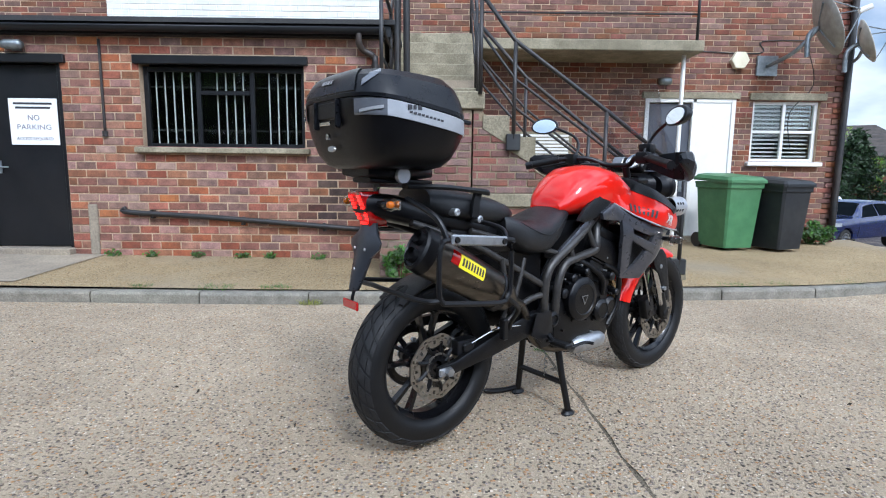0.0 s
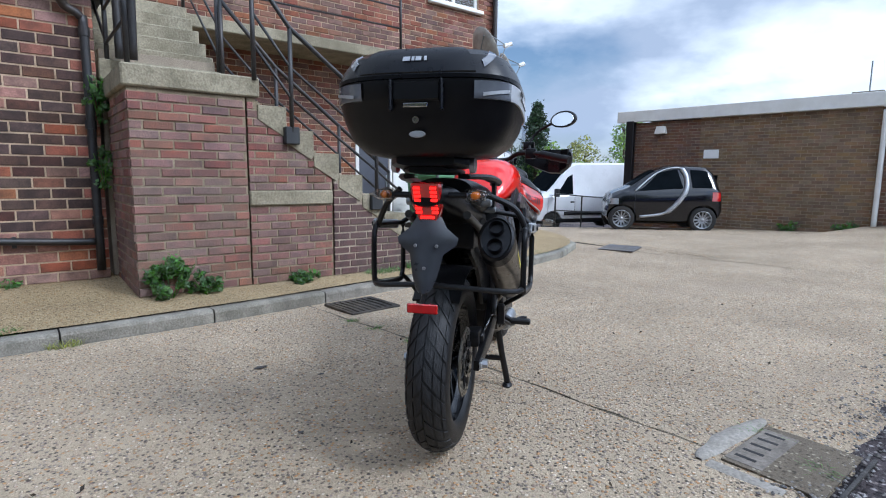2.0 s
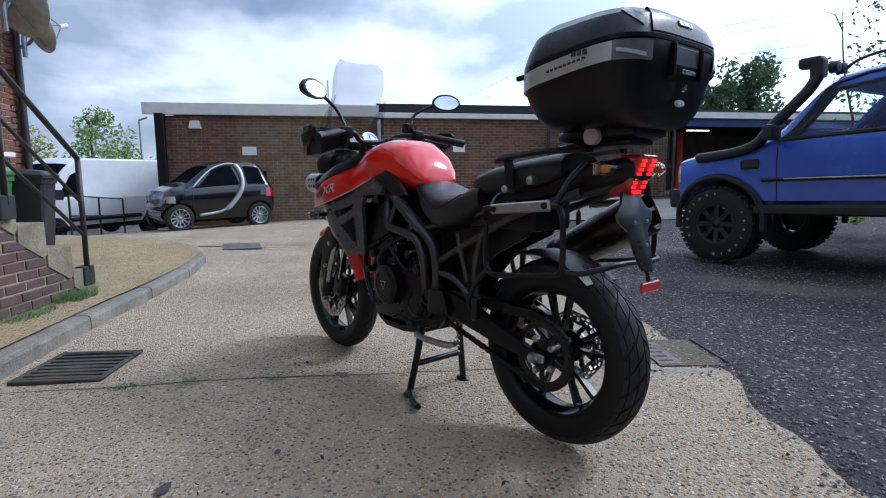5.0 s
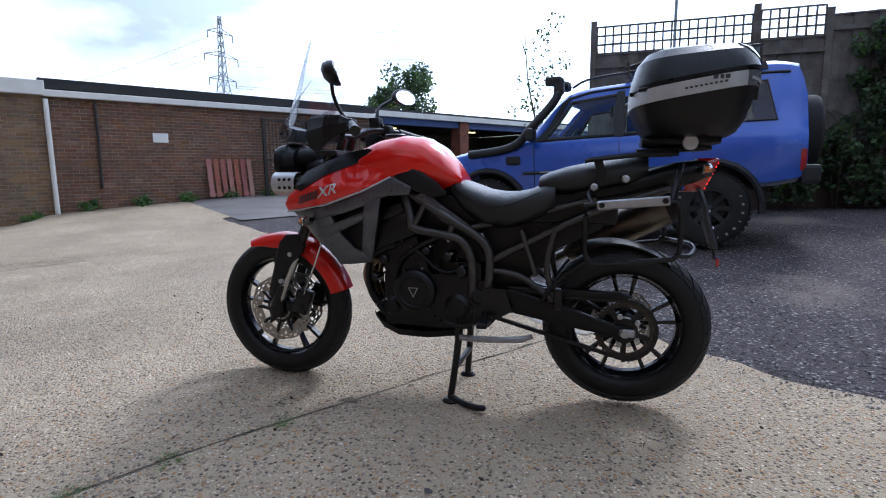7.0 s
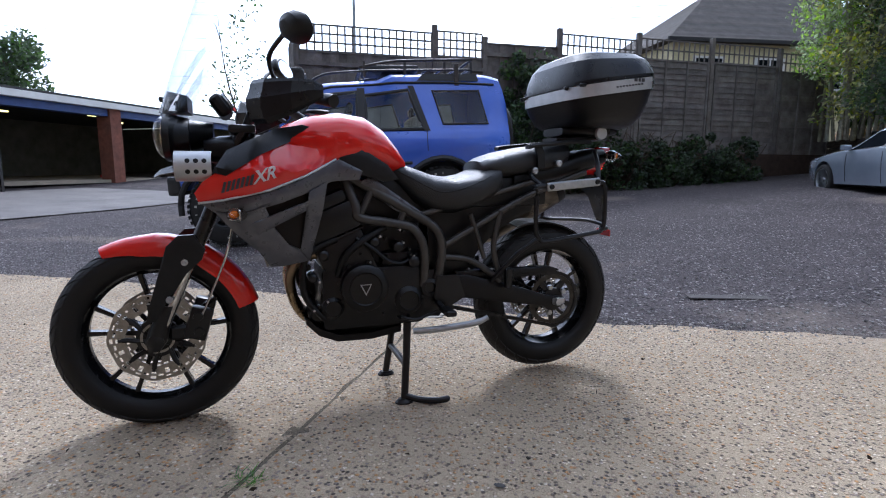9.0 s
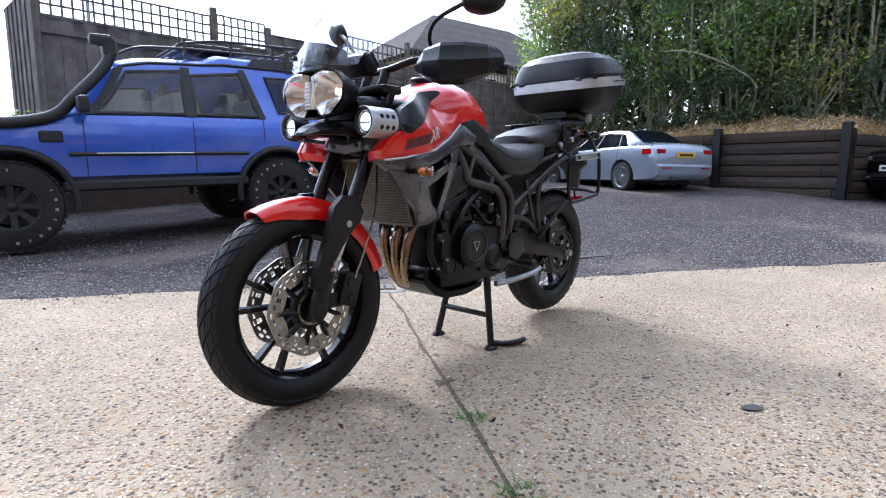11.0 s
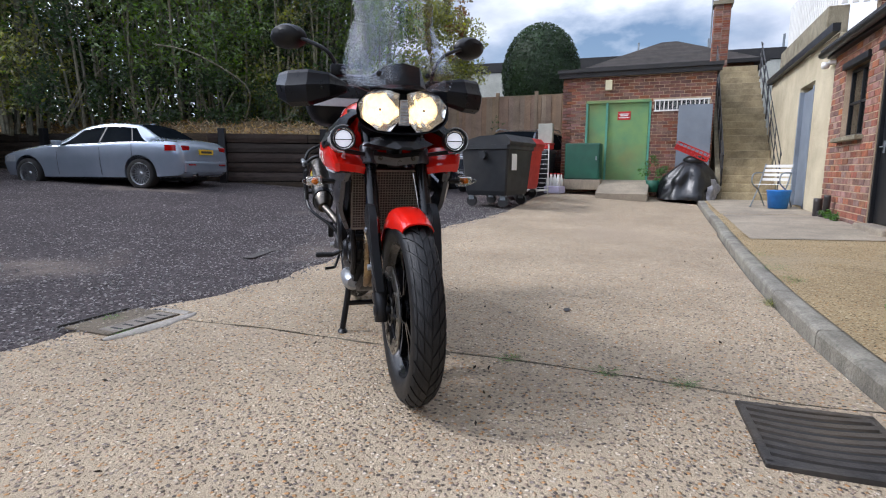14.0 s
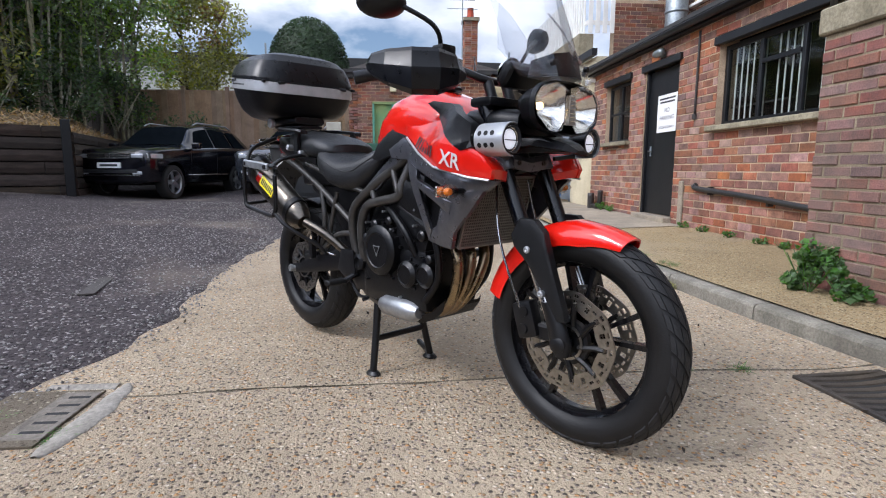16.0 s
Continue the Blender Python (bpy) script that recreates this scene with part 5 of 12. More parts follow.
tagged(part("wall_stair_long", prism(bmesh.new(), [(0.0, 0.0), (4.3, 0.0), (4.85, 0.0), (4.85, 3.8), (4.4, 3.8), (0.0, 0.42)], 0.01, 0.13, LS), M_STONE), "plain side wall of the long stair", "wall", kind="structure")

# Folding chair and blue tub by the cream wall
def chair(m):
    c = empty("garden_chair", m, "aluminium framed folding garden chair with white webbing", "chair")
    for yy in (-0.24, 0.24):
        part("leg_frame", tube(bmesh.new(), spline([(0.24, yy, 0), (0.0, yy, 0.36), (-0.2, yy, 0.78)], 4), 0.012, 8), M_GALV, c)
        part("leg_frame", tube(bmesh.new(), spline([(-0.26, yy, 0), (0.0, yy, 0.3), (0.24, yy, 0.44), (0.2, yy, 0.6), (-0.1, yy, 0.62)], 4), 0.012, 8), M_GALV, c)
    for i in range(5):
        box_part("seat_strap", (0.18 - i * 0.085, 0, 0.41), (0.05, 0.48, 0.006), M_WHITE, c)
    for i in range(4):
        box_part("back_strap", (-0.09 - i * 0.033, 0, 0.5 + i * 0.08), (0.008, 0.48, 0.05), M_WHITE, c)
    return c


chair(pose(-8.55, 5.55, pave_z(-8.55, 5.55) + 0.012, 0, 0, -35))
tub = empty("tub", pose(-8.3, 5.62, pave_z(-8.3, 5.6) + 0.012), "bright blue plastic tub", "tub")
part("body", lathe(bmesh.new(), [(0, 0.0), (0.15, 0.0), (0.19, 0.3), (0.2, 0.31), (0.19, 0.32), (0.175, 0.3), (0.14, 0.02), (0, 0.02)], 20, None, "Z"), mat("blue_plastic", srgb("2f7fd0"), srgb("2469b4"), 0.4), tub, smooth=True)


def wheelie(m, material, label, w=0.52, d=0.62, h=0.93):
    b = empty("wheelie_bin", m, label, "wheelie bin", group="wheelie bins by the wall")
    rings = []
    for z, k in ((0.04, 0.80), (0.1, 0.82), (h * 0.9, 0.98), (h * 0.905, 1.04), (h, 1.05)):
        hw, hd = w * k / 2, d * k / 2
        rings.append([(x * hw, y * hd, z) for x, y in ((-1, -0.9), (-0.9, -1), (0.9, -1), (1, -0.9), (1, 0.9), (0.9, 1), (-0.9, 1), (-1, 0.9))])
    part("body", loft(bmesh.new(), rings), material, b)
    lid = bmesh.new()
    rings = []
    for z, k in ((h + 0.0, 1.12), (h + 0.035, 1.12), (h + 0.075, 0.98), (h + 0.09, 0.7)):
        hw, hd = w * k / 2, d * k / 2
        rings.append([(x * hw, y * hd, z + 0.02 * y) for x, y in ((-1, -0.9), (-0.9, -1), (0.9, -1), (1, -0.9), (1, 0.9), (0.9, 1), (-0.9, 1), (-1, 0.9))])
    part("lid", loft(lid, rings), material, b)
    part("handle", tube(bmesh.new(), [(-w * 0.4, d * 0.6, h - 0.02), (w * 0.4, d * 0.6, h - 0.02)], 0.016, 8), material, b)
    for x in (-w * 0.36, w * 0.36):
        part("wheel", lathe(bmesh.new(), [(0.0, -0.025), (0.1, -0.025), (0.1, 0.025), (0, 0.025)], 18, Matrix.Translation((x, d * 0.46, 0.10)), "X"), M_BLACK_IRON, b)
    return b


wheelie(pose(3.82, 7.15, pave_z(3.8, 7.1), 0, 0, 14), M_GREENBIN, "green plastic wheelie bin with lid closed by brick wall", 0.54, 0.62, 0.9)
wheelie(pose(4.42, 7.05, pave_z(4.4, 7.0), 0, 0, 20), M_GREYBIN, "dark grey plastic wheelie bin with lid closed by brick wall", 0.5, 0.58, 0.86)


def euro_bin(m, material, label, w=1.25, d=0.95, h=1.2):
    b = empty("waste_container", m, label, "waste bin", group="large bins by the shed")
    rings = []
    for z, k in ((0.2, 0.84), (0.28, 0.88), (h * 0.86, 1.0), (h * 0.87, 1.05), (h * 0.93, 1.05)):
        hw, hd = w * k / 2, d * k / 2
        rings.append([(x * hw, y * hd, z) for x, y in ((-1, -0.93), (-0.95, -1), (0.95, -1), (1, -0.93), (1, 0.93), (0.95, 1), (-0.95, 1), (-1, 0.93))])
    part("body", loft(bmesh.new(), rings), material, b)
    bm = bmesh.new()
    loft(bm, [[(x, -d * 0.56, h * 0.93), (x, -d * 0.5, h * 0.97), (x, -d * 0.1, h * 1.06), (x, d * 0.45, h * 1.08), (x, d * 0.56, h * 0.98), (x, d * 0.54, h * 0.93)] for x in (-w * 0.53, -w * 0.4, w * 0.4, w * 0.53)])
    part("lid", bm, material, b)
    for x in (-w * 0.5 - 0.05, w * 0.5 + 0.05):
        part("lug", lathe(bmesh.new(), [(0, -0.05), (0.07, -0.05), (0.07, 0.05), (0, 0.05)], 14, Matrix.Translation((x, 0, h * 0.78)), "X"), material, b)
    for x in (-w * 0.36, w * 0.36):
        for y in (-d * 0.34, d * 0.34):
            c = part("castor", lathe(bmesh.new(), [(0, -0.025), (0.095, -0.025), (0.095, 0.025), (0, 0.025)], 16, Matrix.Translation((x, y, 0.095)), "X"), M_BLACK_IRON, b)
            box_part("fork", (x, y, 0.17), (0.07, 0.1, 0.1), M_GALV, c)
    return b


for x, y, a, mt, lab in ((-6.8, 0.89, -8, M_GREYBIN, "large dark grey four wheeled waste bin, lid closed"), (-8.4, 0.74, -8, M_REDBIN, "large red four wheeled waste bin, lid closed")):
    eb = euro_bin(pose(x, y, gz(x, y), 0, 0, a), mt, lab, w=1.15, d=0.9, h=1.15)
    box_part("notice", (0.30, 0.452, 0.78), (0.20, 0.012, 0.28), M_SIGNWHITE, eb, label="white printed notice")
wheelie(pose(-10.75, 0.85, gz(-10.75, 0.85), 0, 0, 80), M_GREYBIN, "dark grey wheelie bin with a red tub on its lid")
cage = empty("roll_cage", pose(-9.6, 0.85, gz(-9.6, 0.85), 0, 0, 80), "white metal roll cage trolley", "trolley")
for x in (-0.3, 0.3):
    for y in (-0.35, 0.35):
        part("post", tube(bmesh.new(), [(x, y, 0.0), (x, y, 1.15)], 0.014, 8), M_WHITE, cage)
for i in range(10):
    for y in (-0.35, 0.35):
        part("wire", tube(bmesh.new(), [(-0.3, y, 0.15 + i * 0.11), (0.3, y, 0.15 + i * 0.11)], 0.006, 6), M_WHITE, cage)
box_part("base", (0, 0, 0.1), (0.62, 0.72, 0.03), M_WHITE, cage)
gas = empty("meter_cabinet", pose(-11.0, 0.9, 0.3), "grey gas meter cabinet on a post by shed", "meter box")
box_part("cabinet", (0, 0, 1.35), (0.18, 0.36, 0.62), mat("meter_grey", srgb("a9ab9e"), srgb("96988c"), 0.5), gas, bevel=0.012)
box_part("post", (0, 0, 0.52), (0.08, 0.1, 1.06), M_GALV, gas)


# Fence, trellis, sleeper wall
def fence_panel(name, a, b, z0, z1, trellis, material, label, post_h=None, seed=1, horizontal=False, group="boundary fence panels"):
    """A timber panel from a to b: boards, rails, end post, and a trellis where there is one."""
    a, b = Vector((*a, 0)), Vector((*b, 0))
    d = b - a
    L = d.length
    m = Matrix.Translation(a) @ rotz(math.atan2(d.y, d.x))
    f = empty(name, m, label, "fence panel", group=group)
    zt = z1 - trellis
    if horizontal:
        n = int((zt - z0) / 0.12)
        for i in range(n):
            za, zb = z0 + i * (zt - z0) / n - 0.01, z0 + (i + 1) * (zt - z0) / n
            bm = bmesh.new()
            loft(bm, [[(u, -0.024, za + 0.012 * noise.noise((u * 2, i, seed))), (u, -0.012, za), (u, 0.010, zb), (u, 0.0, zb + 0.006)] for u in [0.05 + (L - 0.1) * k / 5 for k in range(6)]])
            part("board", bm, material, f)
        for u in (0.1, L * 0.36, L * 0.66, L - 0.1):
            box_part("batten", (u, -0.038, (z0 + zt) / 2), (0.042, 0.026, zt - z0), material, f)
    else:
        n = int(L / 0.15)
        for i in range(n):
            box_part("board", ((i + 0.5) * L / n, 0.02 * (i % 2), (z0 + zt) / 2), (L / n + 0.012, 0.018, zt - z0), material, f)
        for z in (z0 + 0.25, zt - 0.2):
            box_part("rail", (L / 2, -0.04, z), (L, 0.04, 0.07), material, f)
    box_part("capping", (L / 2, 0, zt + 0.012), (L, 0.05, 0.025), material, f)
    box_part("post", (0, 0.0, (z0 + z1 + 0.12) / 2), (0.10, 0.10, z1 - z0 + 0.14), material, f, bevel=0.006)
    if trellis:
        nx, nz = max(2, int(L / 0.145)), max(2, int(trellis / 0.145))
        for i in range(nx + 1):
            box_part("trellis_lath", (0.06 + (L - 0.12) * i / nx, 0, zt + trellis / 2 + 0.02), (0.030, 0.014, trellis), material, f)
        for k in range(nz + 1):
            box_part("trellis_lath", (L / 2, 0.012, zt + 0.03 + trellis * k / nz), (L - 0.1, 0.014, 0.030), material, f)
    return f


FE = [(5.34, -4.44), (3.21, -5.95), (2.36, -6.55), (1.0, -7.45), (-0.57, -8.62), (-2.17, -9.75), (-3.8, -10.9), (-5.3, -12.0)]
TOPS = [(3.45, 0.46), (3.5, 0.46), (3.35, 0), (3.62, 0.42), (3.68, 0.42), (3.7, 0.42), (3.6, 0.42)]
for i, ((a, b), (zt, tr)) in enumerate(zip(zip(FE, FE[1:]), TOPS)):
    fence_panel("fence_panel", a, b, 1.15 if i > 2 else 0.95, zt, tr, M_FENCE, "grey weathered timber fence panel" + (" topped with square trellis" if tr else " with no trellis"), seed=i + 1, horizontal=i > 2)
fence_panel("fence_panel", FE[0], (6.55, -6.05), 0.95, 3.4, 0, M_FENCE, "grey weathered timber fence panel turning away from the yard", seed=12)
bank = empty("wall_garden", None, "old low brick garden wall under the fence", "garden wall", kind="structure")
for a, b in zip(FE, FE[1:]):
    a, b = Vector((*a, 0)), Vector((*b, 0))
    d = (b - a)
    m = Matrix.Translation((a + b) / 2) @ rotz(math.atan2(d.y, d.x))
    box_part("wall_length", (0, 0.02, 0.5), (d.length, 0.2, 1.5), mat("garden_brick", srgb("453328"), srgb("33271f"), 0.9, scale=8, bump=0.4, grime=0.4) if not bpy.data.materials.get("garden_brick") else bpy.data.materials["garden_brick"], bank, m)


def sleeper_wall(p0, p1, z0, z1, posts, label):
    a, b = Vector((*p0, 0)), Vector((*p1, 0))
    d = b - a
    m = Matrix.Translation(a) @ rotz(math.atan2(d.y, d.x))
    f = empty("sleeper_wall", m, label, "retaining wall", kind="structure")
    rnd = random.Random(4)
    n = max(1, round((z1 - z0) / 0.2))
    h = (z1 - z0) / n
    for k in range(n):
        u = -rnd.uniform(0, 1.2)
        while u < d.length:
            e = u + 2.2
            ua, ub = max(u, 0), min(e, d.length)
            if ub - ua > 0.05:
                bm = bmesh.new()
                rings = []
                for j in range(7):
                    t = ua + 0.006 + (ub - ua - 0.012) * j / 6
                    q = 0.012 * noise.noise((t * 2.1, k * 3.3, 1))
                    rings.append([(t, -0.02 + q, z0 + k * h + 0.012), (t, -0.035 + q, z0 + (k + 0.5) * h), (t, -0.02 + q * 0.7, z0 + (k + 1) * h - 0.012), (t, 0.12, z0 + (k + 1) * h - 0.008), (t, 0.12, z0 + k * h + 0.008)])
                part("sleeper", loft(bm, rings), M_SLEEPER, f)
            u = e
    # near-black sheet paints the shade in the gaps between sleepers
    box_part("backing", (d.length / 2, 0.14, (z0 + z1) / 2 - 0.02), (d.length, 0.04, z1 - z0 - 0.02), M_RECESS_SHADE, f)
    for u in posts:
        box_part("post", (u, -0.11, (z0 + z1 + 0.1) / 2), (0.15, 0.14, z1 - z0 + 0.1), M_BLACK_PAINT, f, bevel=0.01)
    return f


SL0, SL1 = (-5.75, -7.3), (-7.9, -3.5)
sleeper_wall(SL0, SL1, 0.30, 1.60, (0.1, 2.06, 4.28), "dark old railway sleeper retaining wall with posts")
sleeper_wall((-5.25, -12.1), SL0, 0.45, 1.6, (2.6,), "dark old railway sleeper retaining wall return")
sleeper_wall(SL1, (-12.6, -4.7), 0.25, 1.5, (), "dark old railway sleeper retaining wall end")


def along(line, f):
    """The point at f (0 to 1) of a line of corners, by length."""
    ls = [math.dist(a, b) for a, b in zip(line, line[1:])]
    s = f * sum(ls)
    for a, b, l in zip(line, line[1:], ls):
        if s <= l + 1e-9:
            return a[0] + (b[0] - a[0]) * s / l, a[1] + (b[1] - a[1]) * s / l
        s -= l
    return line[-1]


BANK_FRONT = [(-5.33, -12.1), (-5.87, -7.33), (-7.98, -3.63), (-12.6, -4.83)]
BANK_BACK = [(-7.5, -17.0), (-12.5, -15.0), (-16.5, -10.0), (-17.0, -6.0)]


def bank_at(f, r):
    """The earth bank: f along the sleeper wall, r from the wall's top to the back."""
    (x0, y0), (x1, y1) = along(BANK_FRONT, f), along(BANK_BACK, f)
    x, y = x0 + (x1 - x0) * r, y0 + (y1 - y0) * r
    v = r * math.dist((x0, y0), (x1, y1))
    return Vector((x, y, 1.55 - 0.10 * max(0, min(1, (f - 0.62) * 8)) + 0.42 * min(1, v / 1.6) + (0.1 * min(1, v)) * noise.noise((x * 0.9, y * 0.9, 5)) + 0.02 * noise.noise((x * 5, y * 5, 2))))


vs, fs = [], []
for i in range(90):
    for j in range(30):
        vs.append(bank_at(i / 89, (j / 29) ** 1.6))
for i in range(89):
    for j in range(29):
        a = i * 30 + j
        fs.append((a, a + 30, a + 31, a + 1))
tagged(from_lists("ground_bank", vs, fs, M_EARTH, smooth=True), "dry brown earth bank behind the sleeper wall", "earth bank", kind="structure")

# Brown fence and pale wall beyond the bins
for i in range(5):
    fence_panel("fence_panel", (-13.6, 1.25 - i * 1.2), (-13.6, 1.25 - (i + 1) * 1.2), 0.9, 3.0, 0, M_FENCE_B, "brown timber fence panel beyond the bins", seed=20 + i, group="brown fence panels")
for i in range(2):
    fence_panel("fence_panel", (-13.6 + i * 1.3, -4.75), (-12.3 + i * 1.3, -4.75 - 0.2 * i), 0.9, 3.1, 0, M_FENCE, "grey timber fence panel beyond the bins", seed=30 + i, group="grey fence panels")
tagged(box_part("wall_low", (-13.45, -1.7, 0.7), (0.25, 5.8, 1.0), M_STONE), "low stone wall below the brown fence", "wall", kind="structure")
pw = empty("wall_viaduct", pose(-24, -2, 0, 0, 0, 4), "long pale concrete wall with dark parapet in the distance", "concrete wall", kind="structure")
box_part("wall_face", (0, 0, 2.6), (0.4, 34, 5.8), mat("pale_concrete", srgb("c9cabf"), srgb("b4b5aa"), 0.9, scale=0.8, grime=0.3), pw)
box_part("parapet", (0, 0, 5.75), (0.5, 34, 0.45), M_FELT, pw)
for i in range(12):
    box_part("post", (0, -16 + i * 2.9, 6.2), (0.08, 0.08, 0.7), M_GALV, pw)


# The motorcycle: local x forward, y to its left, z up, origin under the rear axle
M_RED = mat("red_lacquer", srgb("d81c0c"), srgb("c61609"), 0.34, scale=3, coat=1.0, rough_var=0.04, sheen=0.12, world_space=False)
M_PLASTIC = mat("black_textured_plastic", srgb("0f1012"), srgb("17181a"), 0.42, scale=30, bump=0.12, bump_scale=500, sheen=0.3, world_space=False)
M_BRACKET = mat("satin_grey_plastic", srgb("26282c"), srgb("303237"), 0.3, scale=20, bump=0.06, bump_scale=300, sheen=0.5, world_space=False)
M_CASE = mat("satin_case_plastic", srgb("0c0d10"), srgb("121317"), 0.30, scale=30, bump=0.06, bump_scale=500, coat=0.0, sheen=0.28, world_space=False)
M_PLASTIC_D = mat("deep_black_plastic", srgb("08080a"), srgb("0e0e10"), 0.36, scale=30, bump=0.1, bump_scale=400, sheen=0.28, world_space=False)
M_SATIN = mat("satin_black_metal", srgb("0f0f11"), srgb("18181a"), 0.36, 0.3, scale=20, bump=0.05, world_space=False)
M_GLOSSBLACK = mat("gloss_black_alloy", srgb("08080a"), srgb("0d0d10"), 0.26, 0.0, scale=8, coat=0.25, sheen=0.3, world_space=False)
M_RUBBER = mat("tyre_rubber", srgb("0b0b0c"), srgb("121213"), 0.5, scale=12, bump=0.12, bump_scale=200, grime=0.12, dust=srgb("2e2c29"), speck=0, sheen=0.32, world_space=False)
M_TREAD = mat("dusty_tread_rubber", srgb("222223"), srgb("161617"), 0.58, scale=14, sheen=0.35, bump=0.2, bump_scale=220, world_space=False)
M_SEAT = mat("black_vinyl_seat", srgb("111214"), srgb("18191b"), 0.42, scale=18, bump=0.25, bump_scale=350, world_space=False)
M_GUNMETAL = mat("grey_metallic_plastic", srgb("5a5b61"), srgb("4c4d53"), 0.3, 0.6, scale=40, coat=0.3, world_space=False)
M_FRAME = mat("graphite_frame_paint", srgb("494745"), srgb("3b3937"), 0.36, 0.5, scale=30, bump=0.05, world_space=False)
M_STEEL = mat("brushed_disc_steel", srgb("a8a49c"), srgb("8f8b84"), 0.32, 1.0, scale=60, bump=0.1, bump_scale=300, world_space=False)
M_STEEL_D = mat("dark_worn_steel", srgb("4a4744"), srgb("34322f"), 0.38, 0.9, scale=40, bump=0.1, bump_scale=200, world_space=False)
M_CHROME = mat("bright_steel", srgb("c9c9c8"), srgb("b4b4b3"), 0.18, 1.0, scale=20, world_space=False)
M_HEADER = mat("heat_tinted_steel", srgb("9c8a6c"), srgb("7c6a58"), 0.28, 1.0, scale=9, bump=0.05, world_space=False)
M_TITAN = mat("titanium", srgb("6e6860"), srgb("56514a"), 0.3, 1.0, scale=12, stretch=(1, 1, 4), bump=0.06, world_space=False)
M_ALU = mat("cast_aluminium", srgb("b6b8ba"), srgb("9b9da0"), 0.42, 0.9, scale=25, bump=0.1, world_space=False)
M_ENGINE = mat("engine_black", srgb("08080a"), srgb("0e0e10"), 0.34, 0.2, sheen=0.4, scale=22, bump=0.15, bump_scale=220, world_space=False)
M_REFLECTOR = mat("headlamp_reflector", srgb("e8e6e0"), srgb("d8d6d0"), 0.16, 0.95, scale=30, rough_var=0.05, world_space=False)
M_MIRROR = mat("mirror_glass", srgb("e6ebf0"), srgb("e6ebf0"), 0.03, 1.0, rough_var=0.0, world_space=False)
M_SCREEN = glass_mat("screen_plastic", (0.90, 0.91, 0.93), 0.04, 0.97, ripple=0.0, edge=0.7)
M_LENS = glass_mat("clear_lens", (0.97, 0.97, 0.97), 0.02, 0.98, ripple=0.0)
M_LENS_C = glass_mat("indicator_lens", (0.93, 0.90, 0.86), 0.05, 0.95, ripple=0.0)
M_SMOKE = mat("smoked_lens", srgb("6a6d73"), srgb("54575d"), 0.12, scale=10, coat=0.8, world_space=False)
M_REDLENS = mat("red_lens", srgb("b00d0d"), srgb("8c0808"), 0.15, scale=8, coat=1.0, world_space=False)
M_REDLIT = mat("lit_red_lamp", srgb("ff2a1c"), srgb("ff2a1c"), 0.3, emit=2.2, emit_colour=srgb("ff1a12"), world_space=False)
M_AMBER = mat("amber_bulb", srgb("d87a20"), srgb("c86c18"), 0.25, scale=8, world_space=False)
M_BULB = mat("lit_headlamp", srgb("fff2d8"), srgb("fff2d8"), 0.4, emit=3.5, emit_colour=srgb("ffd898"), world_space=False)
M_LED = mat("lit_spot_lamp", srgb("ffffff"), srgb("ffffff"), 0.4, emit=0.45, emit_colour=srgb("f4f6ff"), world_space=False)
M_SILVER = mat("silver_paint", srgb("b9bbbd"), srgb("a9abae"), 0.35, 0.5, scale=20, world_space=False)
M_YELLOW = mat("yellow_sticker", srgb("f2e01c"), srgb("e8d418"), 0.4, scale=10, world_space=False)

HEADING = math.atan2(0.61526, 0.78833)
moto = empty("motorcycle", Matrix.Translation((-0.0646, 1.9655, 0.006)) @ rotz(HEADING),
             "red and black adventure motorcycle on its centre stand, headlights on", "motorcycle")


def mp(name, bm, material, parent=None, label="", smooth=True, sharp=35):
    """A part of the motorcycle, smooth but for its sharp edges."""
    ob = part(name, bm, material, parent or moto, label)
    me = ob.data
    me.polygons.foreach_set("use_smooth", [smooth] * len(me.polygons))
    if smooth:
        me.set_sharp_from_angle(angle=radians(sharp))
    return ob


def both(name, make, material, label="", parent=None, **k):
    """The same part on both sides; make(side) returns a bmesh, side is 1 on the left and -1 on the right."""
    return [mp(name, make(sd), material, parent, label, **k) for sd in (1, -1)]


def shell(outline, yf, thick, side=1, cuts=3, bevel=0.004):
    """A curved panel: an outline in (x, z) bent to y = yf(x, z), with thickness."""
    bm = bmesh.new()
    f = bm.faces.new([bm.verts.new((x, 0, z)) for x, z in outline])
    bmesh.ops.triangulate(bm, faces=[f])
    for _ in range(cuts):
        long = [e for e in bm.edges if e.calc_length() > 0.03]
        if long:
            bmesh.ops.subdivide_edges(bm, edges=long, cuts=1)
            bmesh.ops.triangulate(bm, faces=bm.faces[:])
    rim = [e for e in bm.edges if e.is_boundary]
    outer = bm.verts[:]
    inner = {v: bm.verts.new((v.co.x, 0, v.co.z)) for v in outer}
    for f in bm.faces[:]:
        bm.faces.new([inner[v] for v in reversed(f.verts)])
    for e in rim:
        a, b = e.verts
        bm.faces.new((a, b, inner[b], inner[a]))
    edge = {v for e in rim for v in e.verts}
    for v in outer:
        y = yf(v.co.x, v.co.z)
        v.co.y = side * (y - (min(bevel, thick * 0.4) if v in edge else 0.0))
        inner[v].co.y = side * (y - thick)
    bmesh.ops.recalc_face_normals(bm, faces=bm.faces[:])
    return bm


